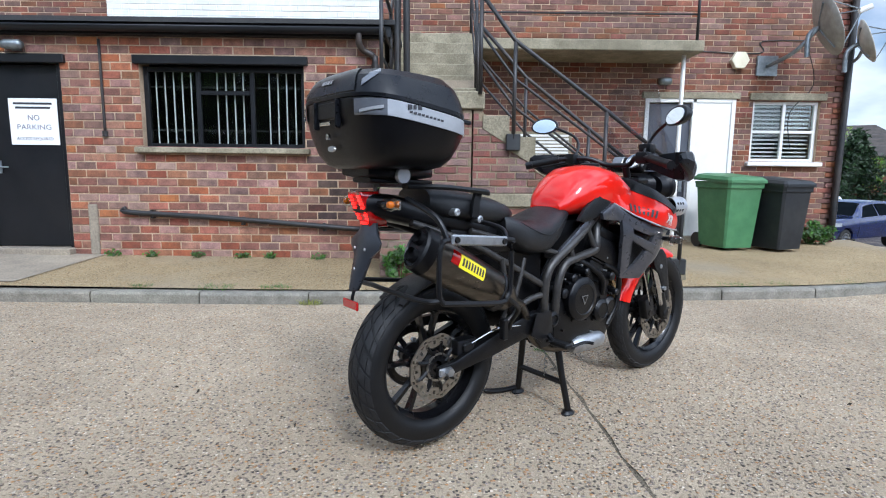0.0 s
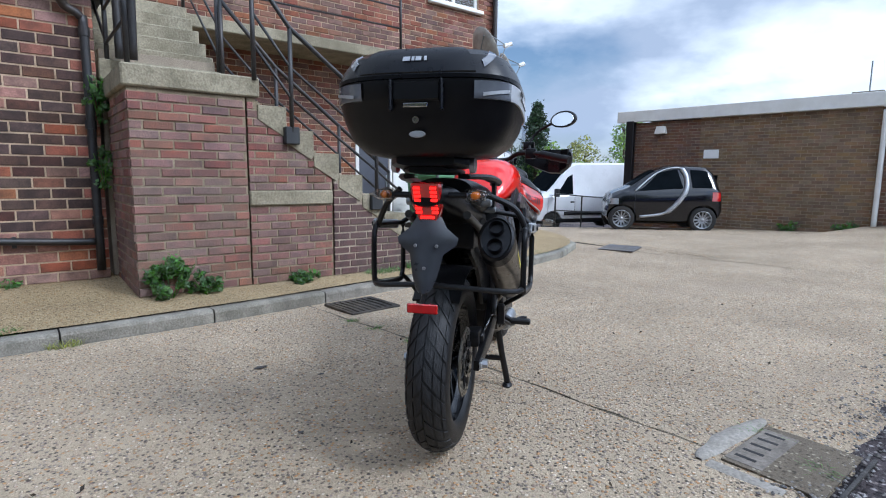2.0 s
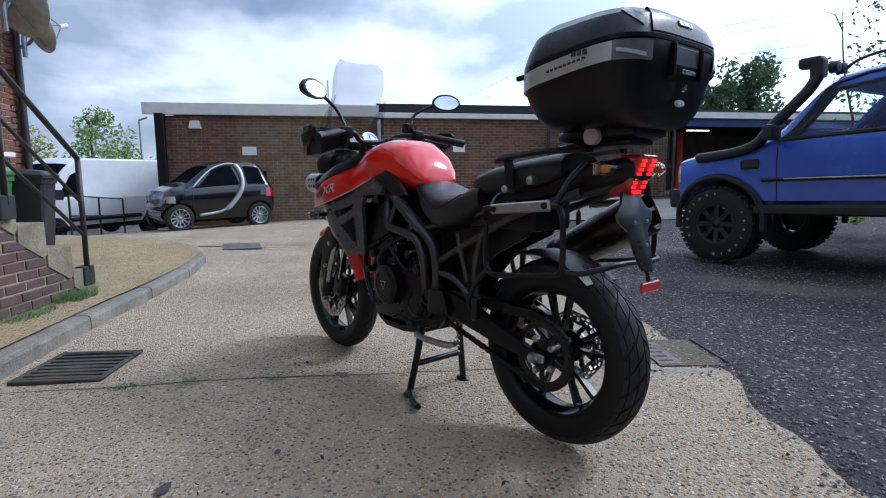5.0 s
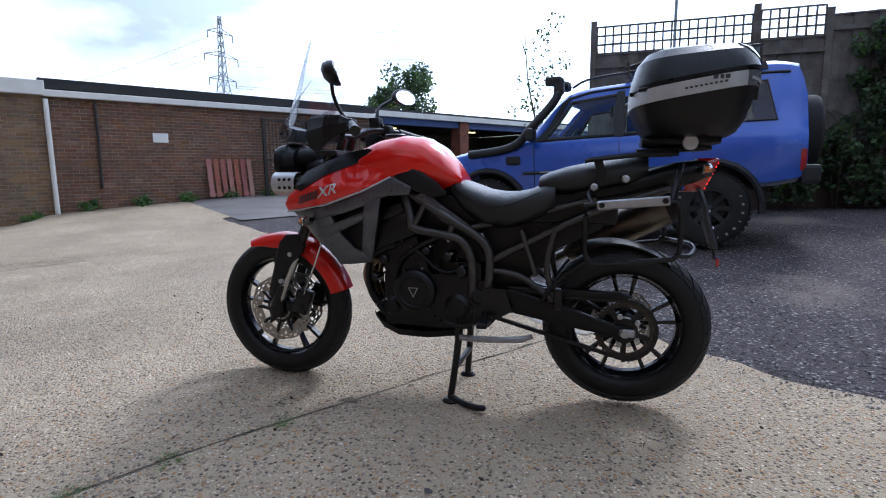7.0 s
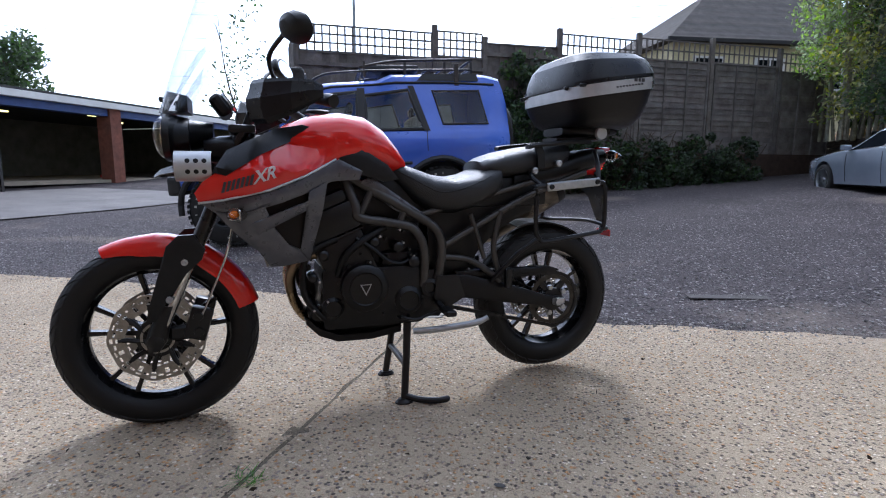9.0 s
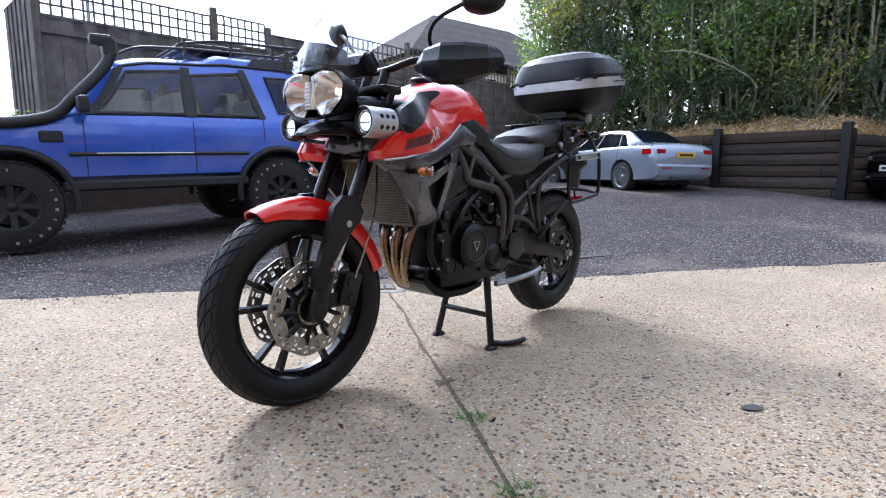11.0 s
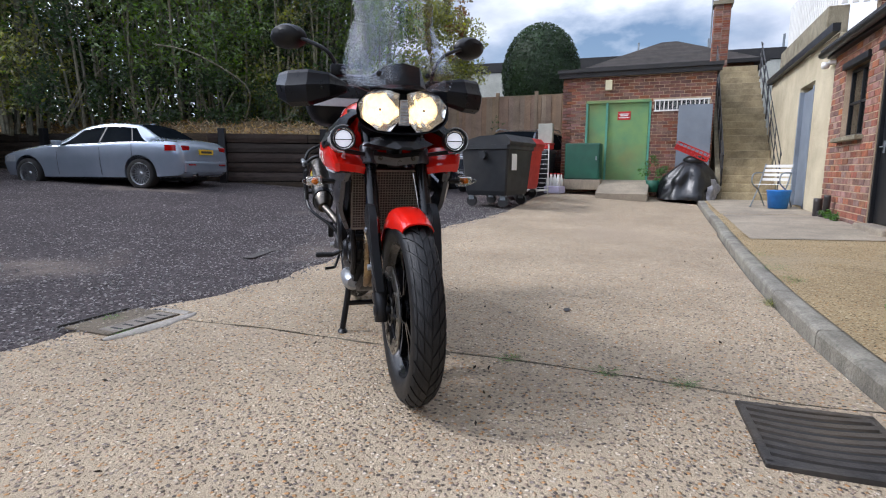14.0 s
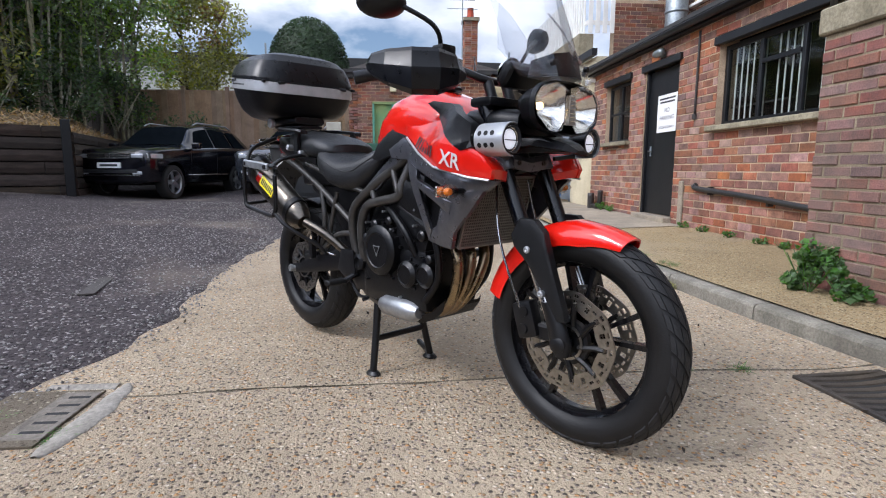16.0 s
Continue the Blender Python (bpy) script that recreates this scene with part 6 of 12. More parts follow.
def ring_loft(stations, n=14, power=2.6, close_bottom=True):
    """A lengthwise body from stations (x, half width, top, bottom[, power]) with rounded sections."""
    bm = bmesh.new()
    rings = []
    for st in stations:
        x, hw, zt, zb = st[:4]
        pw = st[4] if len(st) > 4 else power
        r = []
        for k in range(2 * n):
            a = math.pi * k / n
            c, s_ = math.cos(a), math.sin(a)
            r.append((x, hw * math.copysign(abs(c) ** (2 / pw), c), (zt + zb) / 2 + (zt - zb) / 2 * math.copysign(abs(s_) ** (2 / pw), s_)))
        rings.append(r)
    return loft(bm, rings)


# wheels
def tyre_profile(R, rim, hw):
    pr = []
    for k in range(17):
        a = math.radians(-112 + 224 * k / 16)
        y = hw * math.sin(a) * (1.0 if abs(a) < 1.57 else 1.0)
        r = R - hw * 0.86 * (1 - math.cos(a)) * (1.0 if abs(a) < 1.4 else 1.05)
        pr.append((max(rim, r), y))
    pr += [(rim - 0.004, hw * 0.70), (rim - 0.012, 0.0), (rim - 0.004, -hw * 0.70)]
    return pr


def wheel(name, cx, cz, R, rim, hw, spokes, label, disc_r, discs, tread):
    m = Matrix.Translation((cx, 0, cz))
    root = mp(name, lathe(bmesh.new(), [(rim + 0.012, -hw * 0.72), (rim + 0.010, -hw * 0.60), (rim - 0.002, -hw * 0.55), (rim - 0.006, -hw * 0.3), (rim - 0.008, 0), (rim - 0.006, hw * 0.3), (rim - 0.002, hw * 0.55),
                                               (rim + 0.010, hw * 0.60), (rim + 0.012, hw * 0.72), (rim - 0.004, hw * 0.70), (rim - 0.009, hw * 0.45), (rim - 0.021, hw * 0.22), (rim - 0.021, -hw * 0.22), (rim - 0.009, -hw * 0.45), (rim - 0.004, -hw * 0.70)], 64, m, closed=True),
              M_GLOSSBLACK, None, label)
    mp("tyre", lathe(bmesh.new(), tyre_profile(R, rim, hw), 80, m, closed=True), M_RUBBER, root, "black ribbed road tyre", sharp=60)
    # tread blocks, proud of the carcass
    vs, fs = [], []

    def on(theta, phi, lift):
        a = phi
        r = R - hw * 0.86 * (1 - math.cos(a)) + lift
        y = (hw + lift * 0.5) * math.sin(a)
        return (cx + r * math.cos(theta), y, cz + r * math.sin(theta))

    n = tread
    for i in range(n):
        for sd in (1, -1):
            off = (0.5 if sd < 0 else 0.0)
            t0 = 2 * math.pi * (i + off) / n
            w = 2 * math.pi / n
            for (pa, pb, sa, sb, wd) in ((0.03, 0.40, 0.0, 0.50, 0.80), (0.46, 0.82, 0.56, 1.0, 0.80), (0.87, 1.10, 1.05, 1.28, 0.78)):
                grid = []
                for k in range(4):
                    f = k / 3
                    ph = pa + (pb - pa) * f
                    sk = sa + (sb - sa) * f
                    grid.append([(t0 + w * (sk + wd * g), sd * ph) for g in (0, 0.5, 1.0)])
                o = len(vs)
                for row in grid:
                    vs.extend(on(t, p_, 0.0034) for t, p_ in row)
                for row in grid:
                    vs.extend(on(t, p_, -0.003) for t, p_ in row)
                for k in range(3):
                    for g in range(2):
                        a = o + k * 3 + g
                        fs.append((a, a + 1, a + 4, a + 3))
                loop = [0, 1, 2, 5, 8, 11, 10, 9, 6, 3]
                for a, b in zip(loop, loop[1:] + loop[:1]):
                    fs.append((o + a, o + 12 + a, o + 12 + b, o + b))
    tr = from_lists("tread", vs, fs, M_TREAD, root)
    tr["kind"] = "stuff"
    mp("hub", lathe(bmesh.new(), [(0.0, -0.06), (0.03, -0.06), (0.034, -0.03), (0.05, -0.02), (0.05, 0.02), (0.034, 0.03), (0.03, 0.06), (0.0, 0.06)], 24, m), M_GLOSSBLACK, root)
    for k in range(spokes):
        for o in (-0.085, 0.085):
            a, a2 = 2 * math.pi * k / spokes + 0.3 + o * 1.2, 2 * math.pi * k / spokes + 0.3 + o * 2.5
            bm = bmesh.new()
            d0, d1 = Vector((math.cos(a), 0, math.sin(a))), Vector((math.cos(a2), 0, math.sin(a2)))
            rings = []
            for t, w_, h_ in ((0, 0.011, 0.018), (0.5, 0.0065, 0.012), (1, 0.0085, 0.015)):
                p_ = Vector((cx, 0, cz)) + d0 * 0.035 * (1 - t) + d1 * (rim - 0.012) * t
                q = Vector((-(d0.z * (1 - t) + d1.z * t), 0, d0.x * (1 - t) + d1.x * t))
                rings.append([p_ + q * w_ + Vector((0, h_, 0)), p_ + q * w_ * 0.6 + Vector((0, h_ * 1.1, 0)), p_ - q * w_ * 0.6 + Vector((0, h_ * 1.1, 0)), p_ - q * w_ + Vector((0, h_, 0)), p_ - q * w_ - Vector((0, h_, 0)), p_ + q * w_ - Vector((0, h_, 0))])
            mp("spoke", loft(bm, rings), M_GLOSSBLACK, root)
    for y in discs:
        vs, fs, na = [], [], 108
        rr = [disc_r * f for f in (0.66, 0.73, 0.79, 0.85, 0.90, 0.95, 1.0)]
        for i in range(na):
            th = 2 * math.pi * i / na
            for b, r in enumerate(rr):
                wave = 0.0025 * math.cos(9 * th) if b > 4 else (0.003 * math.cos(9 * th) if b == 0 else 0.0)
                for dy in (-0.0025, 0.0025):
                    vs.append((cx + (r + wave) * math.cos(th), y + dy, cz + (r + wave) * math.sin(th)))
        K = len(rr) * 2
        for i in range(na):
            j = (i + 1) % na
            for b in range(len(rr) - 1):
                hole = (b in (1, 2) and i % 6 in (0, 5)) or (b == 3 and i % 6 in (2, 3)) or (b == 4 and i % 6 in (0, 5))
                a0, a1, b0, b1 = i * K + b * 2, i * K + b * 2 + 2, j * K + b * 2, j * K + b * 2 + 2
                if hole:
                    fs += [(a0, a0 + 1, a1 + 1, a1), (b0, b1, b1 + 1, b0 + 1), (a0, b0, b0 + 1, a0 + 1), (a1, a1 + 1, b1 + 1, b1)]
                else:
                    fs += [(a0, b0, b1, a1), (a0 + 1, a1 + 1, b1 + 1, b0 + 1)]
            b = len(rr) - 1
            fs += [(i * K + 2 * b, j * K + 2 * b, j * K + 2 * b + 1, i * K + 2 * b + 1), (i * K, i * K + 1, j * K + 1, j * K)]
        d = from_lists("brake_disc", vs, fs, M_STEEL, root, "drilled steel brake disc")
        for k in range(9):
            a = 2 * math.pi * k / 9
            bm = bmesh.new()
            tube(bm, [(cx + 0.04 * math.cos(a - 0.3), y, cz + 0.04 * math.sin(a - 0.3)), (cx + disc_r * 0.60 * math.cos(a), y, cz + disc_r * 0.60 * math.sin(a)), (cx + disc_r * 0.79 * math.cos(a), y, cz + disc_r * 0.79 * math.sin(a))], 0.009, 6)
            mp("carrier_arm", bm, M_ENGINE, d)
            mp("rivet", lathe(bmesh.new(), [(0, -0.006), (0.008, -0.006), (0.008, 0.006), (0, 0.006)], 10, Matrix.Translation((cx + disc_r * 0.755 * math.cos(a), y, cz + disc_r * 0.755 * math.sin(a)))), M_STEEL, d)
        sgn = 1 if y > 0 else -1
        mp("carrier", lathe(bmesh.new(), [(0.022, y), (disc_r * 0.45, y), (disc_r * 0.45, y - sgn * 0.02), (0.03, y - sgn * 0.02)], 28, m), M_SATIN, d)
        mp("abs_ring", lathe(bmesh.new(), [(0.047, y + sgn * 0.004), (0.055, y + sgn * 0.004), (0.055, y + sgn * 0.008), (0.047, y + sgn * 0.008)], 40, m, closed=True), M_STEEL, d)
    return root


FX, FZ, RZ = 1.545, 0.330, 0.351
front_wheel = wheel("front_wheel", FX, FZ, 0.331, 0.241, 0.054, 5, "black cast alloy front wheel", 0.154, (0.062, -0.062), 34)
rear_wheel = wheel("rear_wheel", 0.0, RZ, 0.321, 0.216, 0.074, 5, "black cast alloy rear wheel", 0.125, (-0.075,), 30)
mp("axle", tube(bmesh.new(), [(FX, -0.115, FZ), (FX, 0.115, FZ)], 0.014, 12), M_SATIN, front_wheel)

# fork and front mudguard
def fork_leg(sd):
    y = sd * 0.098
    return tube(bmesh.new(), [(1.225, y, 1.05), (1.335, y, 0.80), (1.405, y, 0.64)], 0.0245, 16)


both("fork_tube", fork_leg, M_GLOSSBLACK, "gloss black fork tube")
both("fork_slider", lambda sd: tube(bmesh.new(), [(1.385, sd * 0.098, 0.685), (1.535, sd * 0.098, 0.345)], 0.0205, 16), M_CHROME, "bright steel fork slider")
both("fork_foot", lambda sd: loft(bmesh.new(), [[(FX - 0.012 + r * math.cos(a) * 1.1 + dx, sd * 0.098 + 0.024 * math.sin(a) * sd, z + 0.0) for a in [2 * math.pi * k / 12 for k in range(12)]] for r, dx, z in ((0.018, 0.02, 0.295), (0.032, 0.012, 0.325), (0.030, 0.0, 0.37), (0.024, -0.035, 0.45))]), M_SATIN)
both("axle_clamp", lambda sd: lathe(bmesh.new(), [(0, sd * 0.078), (0.026, sd * 0.078), (0.026, sd * 0.118), (0.015, sd * 0.124), (0, sd * 0.124)], 18, Matrix.Translation((FX, 0, FZ))), M_SATIN)
both("fork_guard", lambda sd: shell([(1.405, 0.692), (1.455, 0.690), (1.492, 0.655), (1.518, 0.57), (1.56, 0.44), (1.568, 0.40), (1.540, 0.40), (1.490, 0.48), (1.435, 0.560), (1.385, 0.605), (1.372, 0.640)], lambda x, z: 0.118 + 0.012 * math.sin((z - 0.38) * 6), 0.03, sd), M_PLASTIC, "black plastic fork guard")
for sd in (1, -1):
    for x, z in ((1.438, 0.60), (1.492, 0.475)):
        mp("guard_bolt", lathe(bmesh.new(), [(0, sd * 0.12), (0.011, sd * 0.12), (0.011, sd * 0.134), (0.005, sd * 0.136), (0, sd * 0.132)], 12, Matrix.Translation((x, 0, z))), M_ALU)
    bm = bmesh.new()
    c = Vector((FX - 0.135, sd * 0.078, FZ + 0.045))
    box(bm, c, (0.075, 0.05, 0.115), Matrix.Translation(c) @ Matrix.Rotation(radians(-18), 4, "Y") @ Matrix.Translation(-c), 0.012, 2)
    box(bm, c + Vector((0.055, 0, -0.03)), (0.08, 0.02, 0.05), None, 0.008)
    cal = mp("front_caliper", bm, M_SATIN, None, "black brake caliper")
    for dz in (-0.028, 0.028):
        mp("piston_cap", lathe(bmesh.new(), [(0, sd * 0.10), (0.018, sd * 0.10), (0.016, sd * 0.108), (0, sd * 0.108)], 14, Matrix.Translation((c.x, 0, c.z + dz))), M_SATIN, cal)
    mp("brake_hose", tube(bmesh.new(), spline([(1.40, sd * 0.10, 0.40), (1.355, sd * 0.105, 0.5), (1.30, sd * 0.10, 0.64), (1.27, sd * 0.08, 0.80)], 6), 0.004, 8), M_CHROME)
rings = []
for k in range(15):
    t = k / 14
    a = radians(62.5 + (163 - 62.5) * t)
    r = 0.341 + 0.006 * max(0, 0.45 - t) * 2 + (0.005 if 0.25 < t < 0.6 else 0.0)
    w = 0.058 + 0.022 * min(1, t * 2.6) if t < 0.5 else 0.076 - 0.008 * (t - 0.5)
    droop = 0.055 if t > 0.25 else 0.02 + 0.035 * t / 0.25
    row = []
    for j in range(13):
        u = -1 + 2 * j / 12
        rr = r + 0.012 * (1 - abs(u) ** 1.4) - droop * max(0, abs(u) - 0.62) / 0.38
        row.append((FX + rr * math.cos(a), w * u if abs(u) < 0.85 else w * math.copysign(0.85 + (abs(u) - 0.85) * 0.4, u), FZ + rr * math.sin(a)))
    inner = [(FX + (math.hypot(p[0] - FX, p[2] - FZ) - 0.006) * math.cos(a), p[1] * 0.97, FZ + (math.hypot(p[0] - FX, p[2] - FZ) - 0.006) * math.sin(a)) for p in reversed(row)]
    rings.append(row + inner)
mp("front_mudguard", loft(bmesh.new(), rings), M_RED, None, "red front mudguard", sharp=50)

# engine
eng = mp("engine", box(box(bmesh.new(), (0.79, 0, 0.43), (0.40, 0.27, 0.24), None, 0.03, 2), (0.66, 0, 0.50), (0.20, 0.22, 0.20), None, 0.03, 2), M_ENGINE, None, "black three cylinder engine")
TILT = Matrix.Translation((0.86, 0, 0.50)) @ Matrix.Rotation(radians(22), 4, "Y")
bm = bmesh.new()
box(bm, (0, 0, 0.09), (0.19, 0.26, 0.18), TILT, 0.015, 2)
mp("cylinder_block", bm, M_ENGINE, eng)
mp("cylinder_joint", box(bmesh.new(), (0, 0, 0.175), (0.205, 0.275, 0.008), TILT, 0.002), M_SATIN, eng)
mp("cylinder_head", box(bmesh.new(), (0, 0, 0.235), (0.22, 0.29, 0.11), TILT, 0.025, 2), M_ENGINE, eng)
mp("cam_cover", box(bmesh.new(), (0, 0, 0.31), (0.18, 0.27, 0.05), TILT, 0.02, 2), M_ENGINE, eng)


def cover(x, z, r, y0, y1, sd, mt=M_ENGINE, name="engine_cover", lip=0.012, bolts=0, label=""):
    c = mp(name, lathe(bmesh.new(), [(0, sd * y0), (r, sd * y0), (r, sd * (y1 - lip)), (r - lip * 0.8, sd * (y1 - lip * 0.3)), (r * 0.7, sd * y1), (r * 0.66, sd * (y1 - 0.004)), (0, sd * (y1 - 0.004))], 36, Matrix.Translation((x, 0, z))), mt, eng, label)
    for k in range(bolts):
        a = 2 * math.pi * k / bolts + 0.2
        mp("bolt", lathe(bmesh.new(), [(0, sd * y0), (0.007, sd * y0), (0.007, sd * (y0 + 0.022)), (0, sd * (y0 + 0.022))], 8, Matrix.Translation((x + (r + 0.006) * math.cos(a), 0, z + (r + 0.006) * math.sin(a)))), M_SATIN, c)
    return c


lc = cover(0.835, 0.475, 0.088, 0.12, 0.185, 1, bolts=8, label="round black alternator cover")
rc = cover(0.745, 0.525, 0.098, 0.12, 0.175, -1, bolts=9, label="round black clutch cover")
for c, x, z, sd, y in ((lc, 0.835, 0.475, 1, 0.1835), (rc, 0.745, 0.525, -1, 0.1735)):
    bm = bmesh.new()
    for w in (1.0,):
        tri = [(-0.022, 0.018), (0.022, 0.018), (0.0, -0.024)]
        prism(bm, [(x + a, z + b) for a, b in tri], sd * y, sd * (y + 0.002))
    mp("badge", bm, M_ALU, c, "small silver triangular badge", smooth=False)
    mp("badge_inset", prism(bmesh.new(), [(x + a * 0.72, z + 0.002 + b * 0.72) for a, b in tri], sd * (y + 0.0015), sd * (y + 0.0026)), M_ENGINE, c, smooth=False)
cover(0.90, 0.45, 0.052, 0.12, 0.165, -1, bolts=5)
cover(0.985, 0.455, 0.046, 0.10, 0.15, -1, bolts=4)
cover(0.66, 0.41, 0.055, 0.11, 0.15, 1, bolts=4)
cover(0.95, 0.40, 0.042, 0.11, 0.15, 1, bolts=4)
cover(1.00, 0.365, 0.034, -0.02, 0.09, 1, M_SATIN, "oil_filter")
for sd in (1, -1):
    for x, z, r in ((0.70, 0.62, 0.02), (0.79, 0.64, 0.018), (0.98, 0.60, 0.02), (1.02, 0.52, 0.016), (0.64, 0.56, 0.022)):
        mp("engine_fitting", lathe(bmesh.new(), [(0, sd * 0.08), (r, sd * 0.08), (r, sd * 0.15), (r * 0.6, sd * 0.156), (0, sd * 0.156)], 14, Matrix.Translation((x, 0, z))), M_SATIN, eng)
    hp = [((0.93, 0.13, 0.66), (1.04, 0.14, 0.60), (1.05, 0.13, 0.46), (0.98, 0.13, 0.36)), ((0.74, 0.12, 0.70), (0.82, 0.14, 0.66), (0.9, 0.15, 0.60), (0.93, 0.13, 0.52))]
    for pts in hp:
        mp("coolant_hose", tube(bmesh.new(), spline([(a, sd * b, c_) for a, b, c_ in pts], 6), 0.013, 10), M_PLASTIC_D, eng)
    rr = random.Random(7 + sd)
    for k in range(26):
        x, z = rr.uniform(0.60, 1.02), rr.uniform(0.32, 0.70)
        mp("bolt", lathe(bmesh.new(), [(0, sd * 0.11), (0.005, sd * 0.11), (0.005, sd * 0.148), (0, sd * 0.148)], 6, Matrix.Translation((x, 0, z))), M_SATIN if k % 3 else M_ALU, eng)
mp("sump", loft(bmesh.new(), [[(0.68, y, z) for y, z in ((-0.09, 0.30), (0.09, 0.30), (0.11, 0.36), (-0.11, 0.36))], [(0.78, y, z) for y, z in ((-0.09, 0.265), (0.09, 0.265), (0.12, 0.36), (-0.12, 0.36))], [(0.94, y, z) for y, z in ((-0.07, 0.29), (0.07, 0.29), (0.11, 0.38), (-0.11, 0.38))]]), M_ENGINE, eng)
bm = bmesh.new()
loft(bm, [[(x, -w, z + 0.03), (x, -w * 0.9, z), (x, w * 0.9, z), (x, w, z + 0.03), (x, w * 0.88, z + 0.012), (x, -w * 0.88, z + 0.012)] for x, w, z in ((0.68, 0.10, 0.272), (0.80, 0.115, 0.258), (0.93, 0.12, 0.262), (1.00, 0.115, 0.290), (1.045, 0.10, 0.335))])
mp("bash_plate", bm, M_PLASTIC_D, None, "black engine bash plate")

# radiator with guard
RAD = Matrix.Translation((1.185, 0, 0.70)) @ Matrix.Rotation(radians(16), 4, "Y")
rad = mp("radiator", box(bmesh.new(), (0, 0, 0), (0.035, 0.31, 0.25), RAD, 0.006), M_SATIN)
bm = bmesh.new()
for k in range(29):
    box(bm, (0.022, -0.15 + 0.3 * k / 28, 0), (0.003, 0.0028, 0.235), RAD)
for k in range(23):
    box(bm, (0.0225, 0, -0.117 + 0.234 * k / 22), (0.003, 0.30, 0.0028), RAD)
for y in (-0.153, 0.153):
    box(bm, (0.022, y, 0), (0.008, 0.008, 0.245), RAD)
for z in (-0.12, 0.12):
    box(bm, (0.022, 0, z), (0.008, 0.31, 0.008), RAD)
mp("radiator_guard", bm, mat("guard_metal", srgb("8c8880"), srgb("75716a"), 0.5, 0.5, scale=30, world_space=False), rad, "fine metal mesh guard", smooth=False)["kind"] = "stuff"

# exhaust
for i, y in enumerate((-0.075, 0.0, 0.075)):
    mp("exhaust_header", tube(bmesh.new(), spline([(0.985, y, 0.60), (1.055, y * 0.98, 0.585), (1.095, y * 0.9 - 0.01, 0.51), (1.075, y * 0.6 - 0.03, 0.40), (1.02, y * 0.35 - 0.05, 0.325), (0.95, -0.085, 0.305)], 7), 0.0195, 14), M_HEADER, None, "heat tinted steel exhaust header")
    mp("header_flange", lathe(bmesh.new(), [(0.018, 0), (0.032, 0), (0.032, 0.01), (0.018, 0.01)], 16, Matrix.Translation((0.985, y, 0.60)) @ Matrix.Rotation(radians(90), 4, "Z"), closed=True), M_SATIN)
mp("catalyser", ring_loft([(0.72, 0.028, 0.332, 0.278, 2), (0.75, 0.040, 0.347, 0.266, 2), (0.88, 0.044, 0.350, 0.264, 2), (0.92, 0.04, 0.345, 0.268, 2), (0.945, 0.026, 0.332, 0.286, 2)]), M_ALU, None, "silver exhaust collector box").location = (0, -0.125, 0.0)
mp("link_pipe", tube(bmesh.new(), spline([(0.74, -0.125, 0.305), (0.62, -0.10, 0.31), (0.52, -0.09, 0.36), (0.45, -0.105, 0.46), (0.36, -0.155, 0.545), (0.25, -0.20, 0.60)], 7), 0.020, 14), M_TITAN, None, "steel exhaust link pipe")
CAN0, CAN1 = Vector((0.245, -0.205, 0.600)), Vector((-0.195, -0.205, 0.835))
CD = (CAN1 - CAN0).normalized()
CU = Vector((0, 1, 0)).cross(CD).normalized()


def can_ring(t, ry, rz, n=24):
    c = CAN0.lerp(CAN1, t)
    return [c + Vector((0, ry * math.cos(a), 0)) + CU * rz * math.sin(a) for a in [2 * math.pi * k / n for k in range(n)]]


can = mp("silencer", loft(bmesh.new(), [can_ring(0.0, 0.03, 0.032), can_ring(0.06, 0.045, 0.055), can_ring(0.16, 0.054, 0.070), can_ring(0.88, 0.060, 0.080), can_ring(0.90, 0.060, 0.080)]), M_TITAN, None, "brushed titanium silencer")
mp("silencer_cap", loft(bmesh.new(), [can_ring(0.90, 0.061, 0.081), can_ring(0.985, 0.058, 0.077), can_ring(1.0, 0.050, 0.069), can_ring(0.99, 0.046, 0.064)]), M_PLASTIC_D, can, "black end cap")
for dz in (0.03, -0.03):
    c = CAN1 + CU * dz
    bm = bmesh.new()
    tube(bm, [c - CD * 0.02, c + CD * 0.012], 0.024, 16, caps=False)
    tube(bm, [c - CD * 0.02, c + CD * 0.012], 0.020, 16, caps=False)
    mp("outlet", bm, M_SATIN, can)
mp("can_band", loft(bmesh.new(), [can_ring(0.14, 0.056, 0.072), can_ring(0.145, 0.058, 0.074), can_ring(0.20, 0.058, 0.0745), can_ring(0.205, 0.056, 0.072)]), M_SATIN, can)


def can_patch(t0, t1, a0, a1, lift, nn=6):
    rows = []
    for i in range(nn + 1):
        t = t0 + (t1 - t0) * i / nn
        c = CAN0.lerp(CAN1, t)
        k = 0.054 + (t - 0.16) / 0.72 * 0.006
        rows.append([c + Vector((0, -(k + lift) * math.cos(a), 0)) + CU * (0.070 + (t - 0.16) / 0.72 * 0.010 + lift) * math.sin(a) for a in [a0 + (a1 - a0) * j / 6 for j in range(7)]])
    return loft(bmesh.new(), rows, caps=False, closed=False)


mp("sticker", can_patch(0.44, 0.70, -0.02, 0.62, 0.0012), M_YELLOW, can, "yellow maker's sticker")
mp("sticker_emblem", can_patch(0.70, 0.78, 0.02, 0.62, 0.0012), M_REDLENS, can, "red emblem")
for k in range(8):
    t = 0.455 + k * 0.029
    mp("sticker_stroke", can_patch(t, t + 0.018, 0.12, 0.48, 0.002, 2), M_INK, can)

